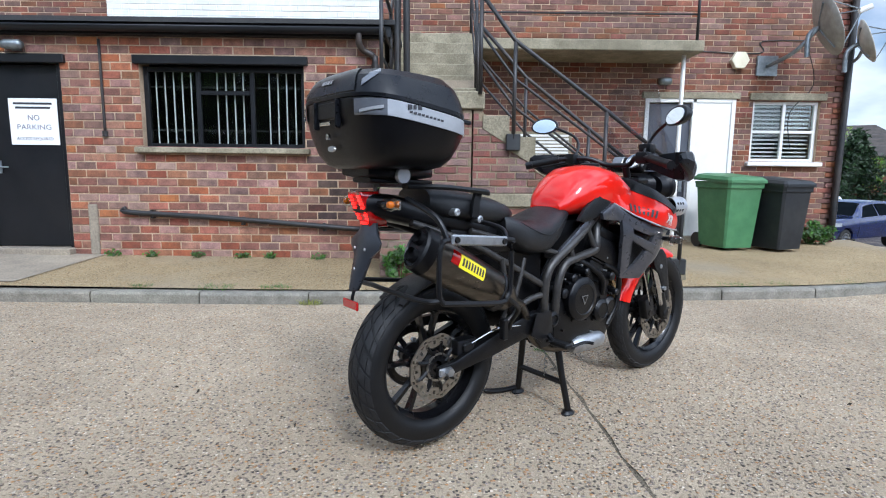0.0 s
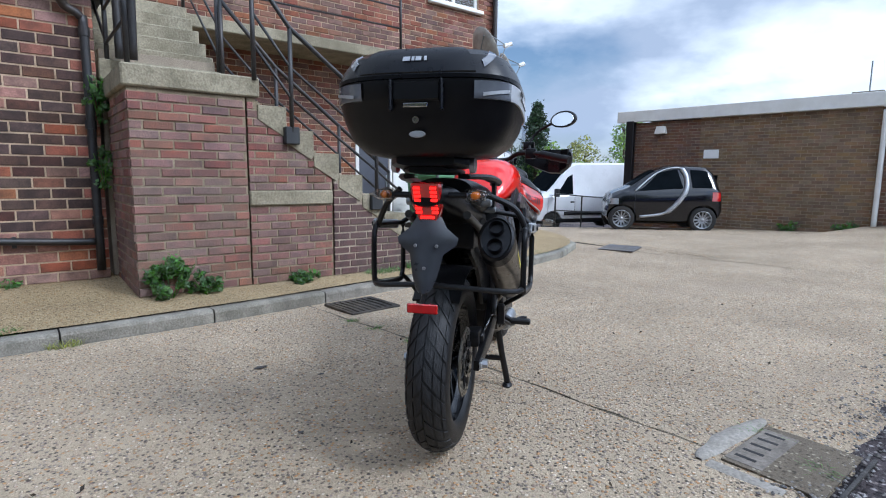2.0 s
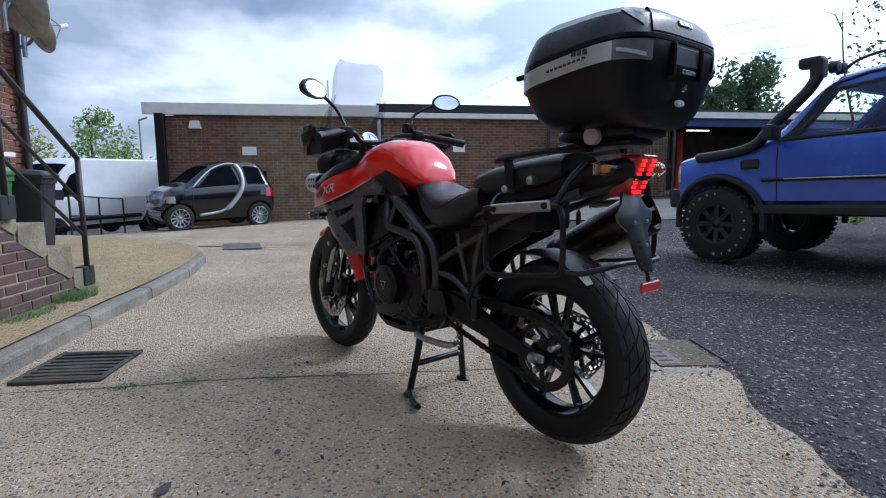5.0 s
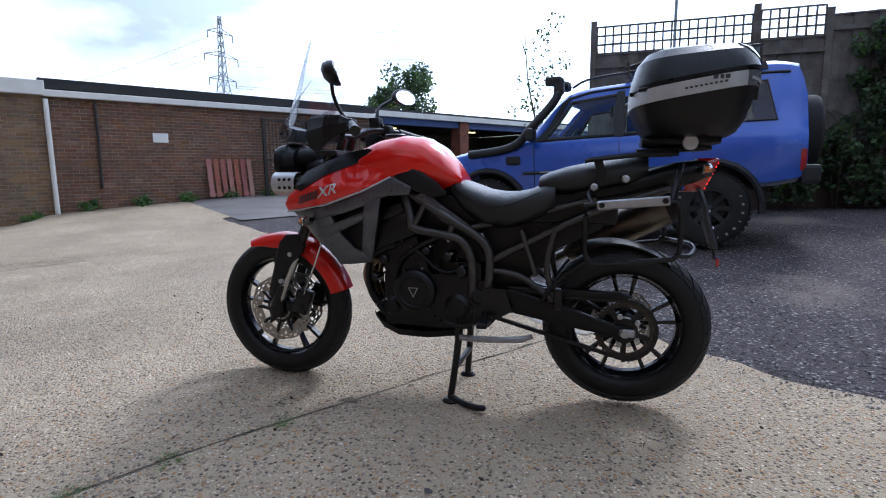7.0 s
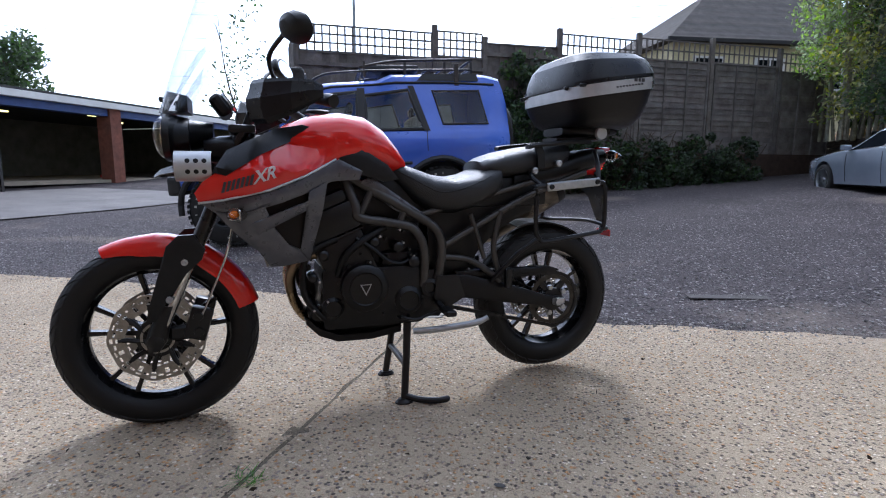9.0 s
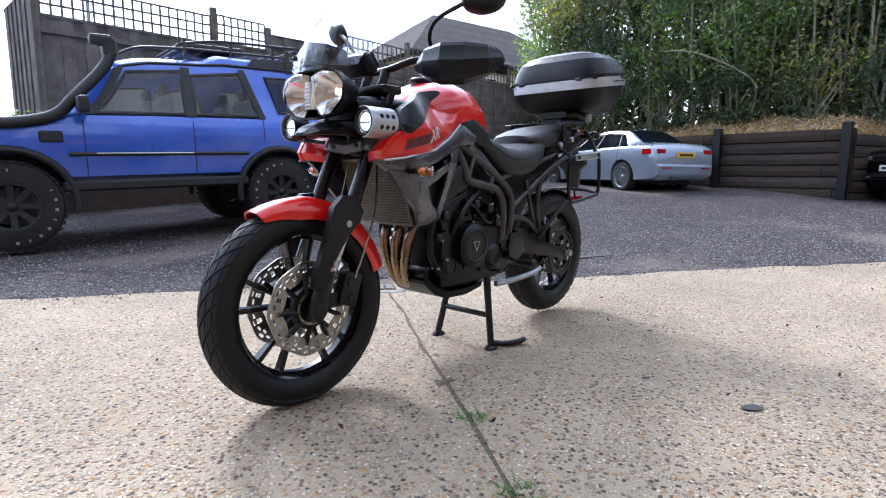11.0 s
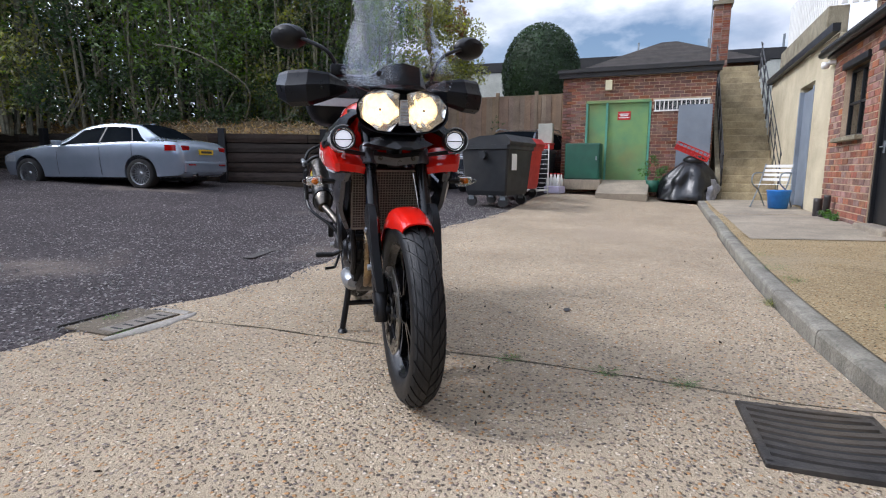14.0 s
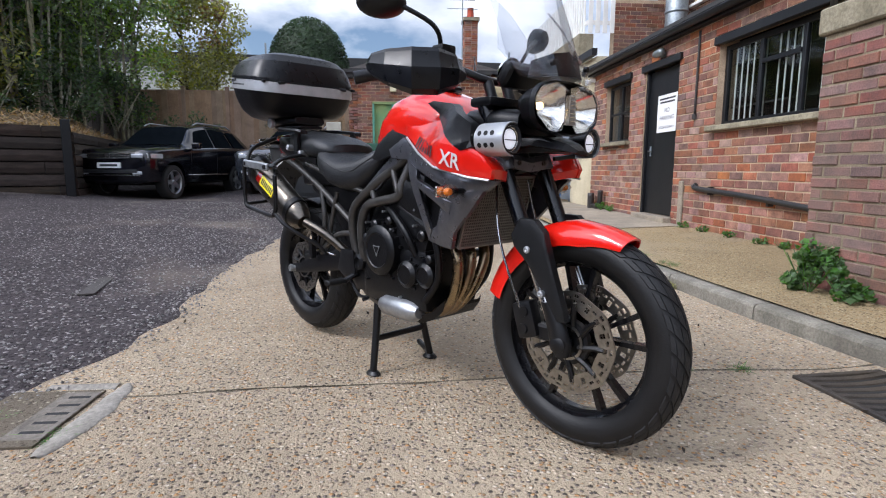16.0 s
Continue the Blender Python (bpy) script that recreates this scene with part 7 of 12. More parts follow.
# frame
TUBES = (((0.90, 0.10, 0.90), (0.86, 0.135, 0.78), (0.845, 0.140, 0.735), (0.73, 0.140, 0.712), (0.645, 0.140, 0.69), (0.602, 0.14, 0.62), (0.595, 0.135, 0.53), (0.60, 0.125, 0.46)),
         ((0.98, 0.08, 0.95), (0.85, 0.115, 0.868), (0.70, 0.135, 0.78), (0.575, 0.135, 0.705), (0.532, 0.135, 0.65), (0.525, 0.13, 0.56), (0.545, 0.12, 0.46)))
for pts in TUBES:
    both("frame_tube", lambda sd, pts=pts: tube(bmesh.new(), spline([(a, sd * b, c_) for a, b, c_ in pts], 6), 0.0185, 14), M_FRAME, "graphite tubular frame")
for a, b in (((0.845, 0.14, 0.74), (0.80, 0.13, 0.83)), ((0.70, 0.14, 0.70), (0.67, 0.135, 0.765))):
    both("frame_brace", lambda sd, a=a, b=b: tube(bmesh.new(), [(a[0], sd * a[1], a[2]), (b[0], sd * b[1], b[2])], 0.013, 12), M_FRAME)
for pts, r in ((((0.535, 0.125, 0.60), (0.30, 0.12, 0.725), (0.10, 0.115, 0.82), (-0.14, 0.10, 0.90)), 0.014), (((0.54, 0.125, 0.57), (0.40, 0.13, 0.55), (0.27, 0.135, 0.46)), 0.013),
               (((0.40, 0.125, 0.735), (0.375, 0.13, 0.66), (0.34, 0.13, 0.555)), 0.010), (((0.27, 0.125, 0.745), (0.30, 0.13, 0.60), (0.27, 0.135, 0.47)), 0.012), (((0.60, 0.12, 0.74), (0.35, 0.115, 0.80), (0.12, 0.11, 0.86)), 0.012)):
    both("subframe_tube", lambda sd, pts=pts, r=r: tube(bmesh.new(), spline([(a, sd * b, c_) for a, b, c_ in pts], 4), r, 12), M_FRAME, "graphite rear subframe tube")
both("frame_pivot", lambda sd: lathe(bmesh.new(), [(0, sd * 0.10), (0.035, sd * 0.10), (0.035, sd * 0.145), (0.022, sd * 0.15), (0.020, sd * 0.14), (0, sd * 0.14)], 20, Matrix.Translation((0.575, 0, 0.455))), M_SATIN)
both("frame_plate", lambda sd: shell([(0.62, 0.52), (0.52, 0.52), (0.47, 0.40), (0.53, 0.33), (0.64, 0.34), (0.66, 0.44)], lambda x, z: 0.125, 0.02, sd), M_SATIN)

# swing arm, chain, rear brake
both("swing_arm", lambda sd: loft(bmesh.new(), [[(x, sd * (y + w * c), z + h * s_) for c, s_ in ((-1, -0.8), (-0.8, -1), (0.8, -1), (1, -0.8), (1, 0.8), (0.8, 1), (-0.8, 1), (-1, 0.8))] for x, y, z, w, h in
                                  ((0.58, 0.09, 0.45, 0.025, 0.04), (0.42, 0.11, 0.445, 0.022, 0.048), (0.22, 0.122, 0.40, 0.018, 0.038), (0.04, 0.122, 0.355, 0.012, 0.022), (-0.035, 0.122, 0.35, 0.010, 0.018))]), M_PLASTIC_D, "black swing arm")
both("axle_plate", lambda sd: box(bmesh.new(), (-0.01, sd * 0.136, 0.351), (0.060, 0.008, 0.030), None, 0.006), M_ALU)
both("axle_nut", lambda sd: lathe(bmesh.new(), [(0, sd * 0.14), (0.018, sd * 0.14), (0.016, sd * 0.158), (0, sd * 0.158)], 6, Matrix.Translation((0, 0, 0.351))), M_ALU)
bm = bmesh.new()
vs = []
for k in range(84):
    a = 2 * math.pi * k / 84
    r = 0.118 if k % 2 else 0.109
    vs.append((0.0 + r * math.cos(a), 0.351 + r * math.sin(a)))
ring_o = [[bm.verts.new((x, y, z)) for x, z in vs] for y in (0.092, 0.098)]
ring_i = [[bm.verts.new((0.092 * math.cos(2 * math.pi * k / 84), y, 0.351 + 0.092 * math.sin(2 * math.pi * k / 84))) for k in range(84)] for y in (0.092, 0.098)]
for k in range(84):
    j = (k + 1) % 84
    for a, b in ((ring_o[0], ring_o[1]), (ring_o[1], ring_i[1]), (ring_i[1], ring_i[0]), (ring_i[0], ring_o[0])):
        bm.faces.new((a[k], a[j], b[j], b[k]))
bmesh.ops.recalc_face_normals(bm, faces=bm.faces[:])
spro = mp("sprocket", bm, M_STEEL_D, None, "dark toothed rear sprocket", smooth=False)
for k in range(5):
    a = 2 * math.pi * k / 5 + 0.3
    mp("sprocket_arm", box(bmesh.new(), (0.068, 0.095, 0), (0.062, 0.006, 0.022), Matrix.Translation((0, 0, 0.351)) @ Matrix.Rotation(a, 4, "Y"), 0.002), M_SATIN, spro)
mp("sprocket_hub", lathe(bmesh.new(), [(0.018, 0.085), (0.052, 0.085), (0.050, 0.104), (0.018, 0.108)], 28, Matrix.Translation((0, 0, 0.351)), closed=True), M_SATIN, spro)
for k in range(5):
    a = 2 * math.pi * k / 5
    mp("nut", lathe(bmesh.new(), [(0, 0.1), (0.011, 0.1), (0.011, 0.116), (0, 0.116)], 6, Matrix.Translation((0.058 * math.cos(a), 0, 0.351 + 0.058 * math.sin(a)))), M_ALU, spro)
vs, fs = [], []
chain_path = []
for k in range(40):
    chain_path.append((0.0 + 0.58 * k / 39, 0.351 + 0.117 + (0.43 + 0.045 - 0.351 - 0.117) * k / 39))
for k in range(40):
    chain_path.append((0.58 - 0.58 * k / 39, 0.43 - 0.045 + (0.351 - 0.117 - 0.385) * k / 39))
for k in range(22):
    a = math.pi * 1.5 - math.pi * k / 21
    chain_path.append((0.118 * math.cos(a), 0.351 + 0.118 * math.sin(a)))
bm = bmesh.new()
for i, ((x, z), (x2, z2)) in enumerate(zip(chain_path, chain_path[1:])):
    d = math.atan2(z2 - z, x2 - x)
    box(bm, (0, 0, 0), (0.019, 0.018 if i % 2 else 0.012, 0.014), Matrix.Translation(((x + x2) / 2, 0.095, (z + z2) / 2)) @ Matrix.Rotation(-d, 4, "Y"))
mp("chain", bm, M_SATIN, None, "dark drive chain", smooth=False)["kind"] = "stuff"
mp("chain_guard", shell([(0.46, 0.505), (0.02, 0.50), (-0.02, 0.485), (0.0, 0.475), (0.44, 0.475)], lambda x, z: 0.118, 0.035, 1), M_PLASTIC_D)
bm = bmesh.new()
box(bm, (0.115, -0.085, 0.415), (0.10, 0.055, 0.06), None, 0.012, 2)
box(bm, (0.115, -0.115, 0.415), (0.05, 0.02, 0.035), None, 0.006)
mp("rear_caliper", bm, M_SATIN, None, "black rear brake caliper")
mp("rear_brake_hose", tube(bmesh.new(), spline([(0.13, -0.12, 0.43), (0.25, -0.135, 0.47), (0.38, -0.13, 0.46), (0.48, -0.12, 0.48)], 6), 0.004, 8), M_CHROME)
rings = []
for k in range(12):
    a = radians(72 + 58 * k / 11)
    row = [(0.0 + (0.338 + 0.008 * (1 - u * u)) * math.cos(a), 0.082 * u, RZ + (0.338 + 0.008 * (1 - u * u)) * math.sin(a)) for u in (-1, -0.6, 0, 0.6, 1)]
    rings.append(row + [(x * 1.0, y * 0.98, z - 0.006) for x, y, z in reversed(row)])
mp("hugger", loft(bmesh.new(), [[(0.30 - (p[0] - 0.0) * 0 + p[0] - 0.30 + 0.06, p[1], p[2]) for p in r] for r in rings]), M_PLASTIC_D)
mp("rear_shock", tube(bmesh.new(), [(0.46, 0, 0.48), (0.40, 0, 0.76)], 0.035, 14), M_SATIN)
bm = bmesh.new()
for k in range(7):
    a0 = Vector((0.457, 0, 0.50)).lerp(Vector((0.405, 0, 0.73)), k / 7)
    tube(bm, [a0 + Vector((0.05 * math.cos(t), 0.05 * math.sin(t), 0.033 * t / 6.28)) for t in [2 * math.pi * j / 14 for j in range(15)]], 0.006, 6)
mp("shock_spring", bm, M_SATIN)

# bodywork
tank = mp("fuel_tank", ring_loft([(0.655, 0.085, 0.952, 0.90, 2.2), (0.69, 0.118, 1.005, 0.885, 2.3), (0.74, 0.140, 1.062, 0.885, 2.4), (0.81, 0.158, 1.105, 0.885, 2.5), (0.90, 0.168, 1.118, 0.88, 2.6), (1.0, 0.168, 1.105, 0.87, 2.6), (1.09, 0.158, 1.07, 0.86, 2.5), (1.16, 0.135, 1.03, 0.86, 2.4)], n=18), M_RED, None, "glossy red fuel tank")
mp("filler_cap", lathe(bmesh.new(), [(0, 1.112), (0.045, 1.112), (0.045, 1.122), (0.038, 1.127), (0, 1.127)], 24, Matrix.Translation((0.97, 0, 0)), "Z"), M_SATIN, tank)
red_y = lambda x, z: 0.168 + 0.104 * max(0, min(1, (x - 0.93) / 0.27)) - 0.030 * max(0, (x - 1.22) / 0.16) - 0.85 * max(0, z - 0.912) * max(0, min(1, (x - 0.93) / 0.15)) - 0.20 * max(0, 0.865 - z)
both("side_panel", lambda sd: shell([(0.915, 0.955), (1.04, 0.890), (1.16, 0.845), (1.30, 0.815), (1.375, 0.806), (1.385, 0.835), (1.36, 0.87), (1.27, 0.935), (1.17, 1.005), (1.06, 1.055), (0.96, 1.06), (0.91, 1.02)], red_y, 0.02, sd, cuts=4), M_RED, "red tank side panel", sharp=25)
both("panel_nose", lambda sd: loft(bmesh.new(), [[(x - dx, sd * (red_y(x, z) - dy), z - dz) for x, z in ((1.375, 0.808), (1.384, 0.835), (1.360, 0.868), (1.310, 0.905), (1.295, 0.900), (1.345, 0.862), (1.362, 0.835), (1.355, 0.812))] for dx, dy, dz in ((0.0, 0.004, 0.0), (0.004, 0.03, 0.0), (0.010, 0.065, 0.003), (0.022, 0.10, 0.008), (0.045, 0.125, 0.016))]), M_RED, "red nose of the tank side panel", sharp=25)
grey_y = lambda x, z: 0.182 + 0.060 * max(0, min(1, (x - 0.93) / 0.27)) - 0.05 * max(0, (x - 1.24) / 0.14) - 0.26 * max(0, 0.80 - z)
strip = [(1.372, 0.800), (1.30, 0.808), (1.16, 0.838), (1.04, 0.882), (0.92, 0.945), (0.838, 0.905), (0.85, 0.875), (0.95, 0.868), (1.02, 0.835), (1.12, 0.80), (1.25, 0.765), (1.33, 0.77)]
wing = [(1.33, 0.772), (1.25, 0.767), (1.175, 0.79), (1.15, 0.72), (1.10, 0.65), (1.06, 0.632), (1.03, 0.588), (1.10, 0.578), (1.163, 0.576), (1.20, 0.635), (1.27, 0.70)]
strut = [(1.03, 0.588), (1.062, 0.632), (1.035, 0.70), (1.025, 0.77), (1.03, 0.835), (0.965, 0.868), (0.985, 0.76)]
both("radiator_shroud", lambda sd: shell(strip, grey_y, 0.022, sd), M_GUNMETAL, "grey metallic radiator shroud", sharp=25)
both("shroud_wing", lambda sd: shell(wing, lambda x, z: grey_y(x, z) + 0.006, 0.02, sd), M_GUNMETAL, "grey metallic shroud wing", sharp=25)
both("shroud_strut", lambda sd: shell(strut, lambda x, z: grey_y(x, z) + 0.01, 0.02, sd), M_GUNMETAL, sharp=25)
both("shroud_bar", lambda sd: shell([(1.22, 0.735), (1.03, 0.805), (1.03, 0.775), (1.20, 0.695)], lambda x, z: grey_y(x, z) + 0.012, 0.02, sd), M_GUNMETAL)
both("shroud_inner", lambda sd: shell([(1.25, 0.77), (1.02, 0.85), (1.0, 0.74), (1.05, 0.62), (1.15, 0.62)], lambda x, z: 0.165, 0.01, sd), M_PLASTIC_D)
both("shroud_line", lambda sd: tube(bmesh.new(), [(x, sd * (red_y(x, z) + 0.002), z) for x, z in ((1.375, 0.804), (1.30, 0.813), (1.16, 0.843), (1.04, 0.888), (0.93, 0.945))], 0.004, 8), M_SILVER, "pale trim line")
both("knee_panel", lambda sd: shell([(0.93, 0.955), (0.90, 1.0), (0.85, 0.995), (0.74, 0.925), (0.70, 0.875), (0.75, 0.865), (0.85, 0.895)], lambda x, z: 0.163 + 0.02 * (x - 0.8) - 0.1 * max(0, z - 0.94), 0.02, sd), M_PLASTIC, "black knee panel")
both("dash_cover", lambda sd: shell([(1.000, 1.052), (1.036, 1.024), (1.181, 0.958), (1.288, 0.890), (1.329, 0.901), (1.285, 0.970), (1.13, 1.046), (1.04, 1.062)], lambda x, z: max(red_y(x, z), 0.140) + 0.009, 0.04, sd), M_PLASTIC_D, "black cockpit side cover")
both("side_cover", lambda sd: shell([(0.84, 0.865), (0.80, 0.885), (0.68, 0.80), (0.60, 0.745), (0.62, 0.715), (0.72, 0.765)], lambda x, z: 0.142, 0.02, sd), M_GUNMETAL, "grey metallic side cover")


def glyphs(sd, x0, z0, slope, widths, h, material, name, yf, gap=0.006, lean=0.25):
    """A row of plain slanted strokes standing for lettering."""
    bm = bmesh.new()
    x = x0
    for w in widths:
        z = z0 + (x0 - x) * slope
        poly = [(x, z), (x - w * sd * sd, z + w * slope), (x - w - (h * lean) * (1 if sd > 0 else -1) * 0, z + w * slope + h), (x, z + h)]
        vs_ = [bm.verts.new((px - (pz - z) * lean * (1 if sd < 0 else -1) * -1, sd * (yf(px, pz) + 0.0050), pz)) for px, pz in poly]
        bm.faces.new(vs_ if sd > 0 else list(reversed(vs_)))
        x -= w + gap
    return mp(name, bm, material, None, "", smooth=False)


for sd, black, white in ((1, (1.305, 0.836), (1.205, 0.862)), (-1, (1.150, 0.872), (1.282, 0.832))):
    glyphs(sd, *black, 0.28, (0.011,) * 7 if sd < 0 else (0.009,) * 7, 0.034, M_INK, "lettering_stroke", red_y, gap=0.010 if sd < 0 else 0.005)
    wx, wz = white[0] - 0.036, white[1] + 0.030
    up = Matrix(((-sd * math.cos(0.29), 0.20 * -sd, 0, wx), (0, 0, sd, 0), (math.sin(0.29) * sd, 1, 0, wz), (0, 0, 0, 1)))
    xr = text_part("XR", 0.060, up, M_SIGNWHITE, moto, bold=0.0015, width=0.078)
    for v in xr.data.vertices:
        v.co.y = sd * (red_y(v.co.x, v.co.z) + 0.0035)

# seats
seat = mp("rider_seat", ring_loft([(0.735, 0.07, 0.925, 0.885, 2.4), (0.69, 0.105, 0.942, 0.85, 2.5), (0.62, 0.132, 0.918, 0.775, 2.8), (0.545, 0.150, 0.890, 0.735, 3.0), (0.46, 0.165, 0.878, 0.735, 3.2), (0.38, 0.170, 0.892, 0.755, 3.2), (0.31, 0.162, 0.922, 0.79, 3.0), (0.272, 0.145, 0.935, 0.81, 2.8)], n=16), M_SEAT, None, "black stitched vinyl rider seat", sharp=60)
mp("pillion_seat", ring_loft([(0.338, 0.11, 0.944, 0.885, 2.4), (0.30, 0.135, 0.962, 0.875, 2.8), (0.235, 0.142, 0.982, 0.875, 3.0), (0.12, 0.140, 1.004, 0.885, 3.0), (0.0, 0.130, 1.020, 0.905, 2.8), (-0.06, 0.10, 1.022, 0.93, 2.4)], n=16), M_SEAT, None, "black vinyl pillion seat", sharp=60)
both("seam", lambda sd: tube(bmesh.new(), spline([(0.69, sd * 0.107, 0.905), (0.60, sd * 0.136, 0.855), (0.53, sd * 0.153, 0.825), (0.44, sd * 0.168, 0.84), (0.33, sd * 0.170, 0.885)], 5), 0.002, 6), M_PLASTIC, "stitched seam", parent=seat)

# tail
tail = mp("tail_unit", ring_loft([(0.20, 0.11, 0.90, 0.83, 3), (0.0, 0.10, 0.95, 0.86, 3), (-0.16, 0.085, 0.995, 0.895, 3), (-0.255, 0.062, 1.005, 0.925, 3), (-0.285, 0.05, 1.0, 0.935, 3)]), M_PLASTIC_D, None, "black tail unit")
rings = []
for z, xr, hw in ((0.884, -0.252, 0.022), (0.890, -0.262, 0.030), (0.915, -0.270, 0.040), (0.935, -0.277, 0.049), (0.990, -0.302, 0.049), (1.004, -0.306, 0.046), (1.008, -0.298, 0.040)):
    rings.append([(xr + 0.070, hw * 0.9, z), (xr + 0.010, hw, z), (xr, hw * 0.88, z), (xr + 0.004, hw * 0.30, z), (xr + 0.004, -hw * 0.30, z), (xr, -hw * 0.88, z), (xr + 0.010, -hw, z), (xr + 0.070, -hw * 0.9, z)])
lamp = mp("tail_lamp", loft(bmesh.new(), rings), M_REDLENS, None, "lit red tail lamp", sharp=40)
for sd in (1, -1):
    for k in range(7):
        z = 0.915 + k * 0.0125
        xr = -0.2705 - (z - 0.915) * 0.44
        mp("led", box(bmesh.new(), (xr, sd * 0.026, z), (0.005, 0.020, 0.0085), None, 0.001), M_REDLIT, lamp)
mp("led", box(bmesh.new(), (-0.2655, 0, 0.899), (0.005, 0.044, 0.009), None, 0.001), M_REDLIT, lamp)


def indicator(x, y0, y1, z, side, rear):
    r = mp("indicator", loft(bmesh.new(), [[(x + a * k, side * y, z + b * k) for a, b in [(0.032 * math.cos(t), 0.023 * math.sin(t)) for t in [2 * math.pi * j / 14 for j in range(14)]]] for y, k in ((y0 + 0.022, 0.45), (y0 + 0.038, 0.95), (y0 + 0.058, 1.0), (y1 - 0.026, 0.62), (y1 + 0.004, 0.12))]), M_LENS_C, None, "clear lens turn indicator")
    mp("stem", tube(bmesh.new(), [(x, side * (y0 - 0.03), z), (x, side * (y0 + 0.035), z)], 0.010, 10), M_PLASTIC_D, r)
    sgn = -1 if rear else 1
    mp("reflector", box(bmesh.new(), (x - sgn * 0.010, side * (y0 + 0.065), z), (0.006, 0.056, 0.034), None, 0.004), M_REFLECTOR, r)
    mp("bulb", lathe(bmesh.new(), [(0, -0.016), (0.010, -0.010), (0.013, 0.0), (0.010, 0.010), (0, 0.016)], 12, Matrix.Translation((x + sgn * 0.008, side * (y0 + 0.060), z)) @ Matrix.Rotation(radians(90), 4, "Z")), M_AMBER, r)


for sd in (1, -1):
    indicator(-0.245, 0.085, 0.195, 0.968, sd, True)
    indicator(1.262, 0.235, 0.345, 0.770, sd, False)
holder = mp("plate_holder", loft(bmesh.new(), [[(x + dx, y, z) for y, dx in ((-w, 0.0), (-w * 0.6, -0.012), (0, -0.018), (w * 0.6, -0.012), (w, 0.0), (w * 0.9, 0.012), (0, 0.006), (-w * 0.9, 0.012))] for x, w, z in ((-0.245, 0.040, 0.90), (-0.255, 0.060, 0.866), (-0.262, 0.098, 0.836), (-0.266, 0.094, 0.815), (-0.276, 0.054, 0.785), (-0.296, 0.040, 0.72), (-0.308, 0.026, 0.68), (-0.310, 0.014, 0.668))]), M_BRACKET, None, "dark grey bracket for the number plate")
for y, z, x in ((-0.034, 0.812, -0.284), (0.034, 0.812, -0.284), (0, 0.745, -0.306)):
    mp("screw", lathe(bmesh.new(), [(0, 0), (0.006, 0), (0.005, 0.004), (0, 0.004)], 10, Matrix.Translation((x, y, z)) @ Matrix.Rotation(radians(90), 4, "Z")), M_ALU, holder)
mp("reflector_stem", tube(bmesh.new(), [(-0.305, 0, 0.68), (-0.314, 0, 0.65), (-0.318, 0, 0.63)], 0.006, 8), M_SATIN, holder)
mp("reflector", box(bmesh.new(), (-0.322, 0, 0.622), (0.010, 0.098, 0.030), None, 0.003), M_REDLENS, None, "rectangular red rear reflector")

# luggage rack, pannier frames
both("grab_rail", lambda sd: loft(bmesh.new(), [[p + Vector((0, sd * a, b)) for a, b in ((-0.022, -0.007), (0.012, -0.009), (0.018, 0.0), (0.012, 0.009), (-0.022, 0.007))] for p in spline([(0.165, sd * 0.150, 1.000), (0.140, sd * 0.160, 1.006), (0.06, sd * 0.160, 1.014), (-0.05, sd * 0.148, 1.024), (-0.16, sd * 0.095, 1.026)], 5)]), M_PLASTIC, "flat black grab handle", sharp=40)
both("grab_strut", lambda sd: loft(bmesh.new(), [[(x + a, sd * y + b, z) for a, b in ((-0.016, -0.007), (0.016, -0.007), (0.016, 0.007), (-0.016, 0.007))] for x, y, z in ((0.120, 0.150, 1.006), (0.108, 0.152, 0.97), (0.104, 0.150, 0.915))]), M_PLASTIC)
mp("rack_plate", ring_loft([(-0.02, 0.06, 1.045, 1.030, 4), (-0.10, 0.085, 1.050, 1.030, 4), (-0.24, 0.085, 1.054, 1.034, 4), (-0.275, 0.06, 1.054, 1.036, 4)]), M_PLASTIC_D, None, "black luggage rack plate")
mp("case_base", ring_loft([(-0.035, 0.08, 1.086, 1.052, 4), (-0.09, 0.110, 1.094, 1.048, 4), (-0.24, 0.125, 1.094, 1.048, 4), (-0.30, 0.09, 1.090, 1.058, 4)]), M_PLASTIC_D, None, "black monokey style base plate")
both("base_emblem", lambda sd: lathe(bmesh.new(), [(0, sd * 0.120), (0.027, sd * 0.120), (0.025, sd * 0.136), (0, sd * 0.136)], 24, Matrix.Translation((-0.193, 0, 1.062))), M_SILVER, "round silver emblem")
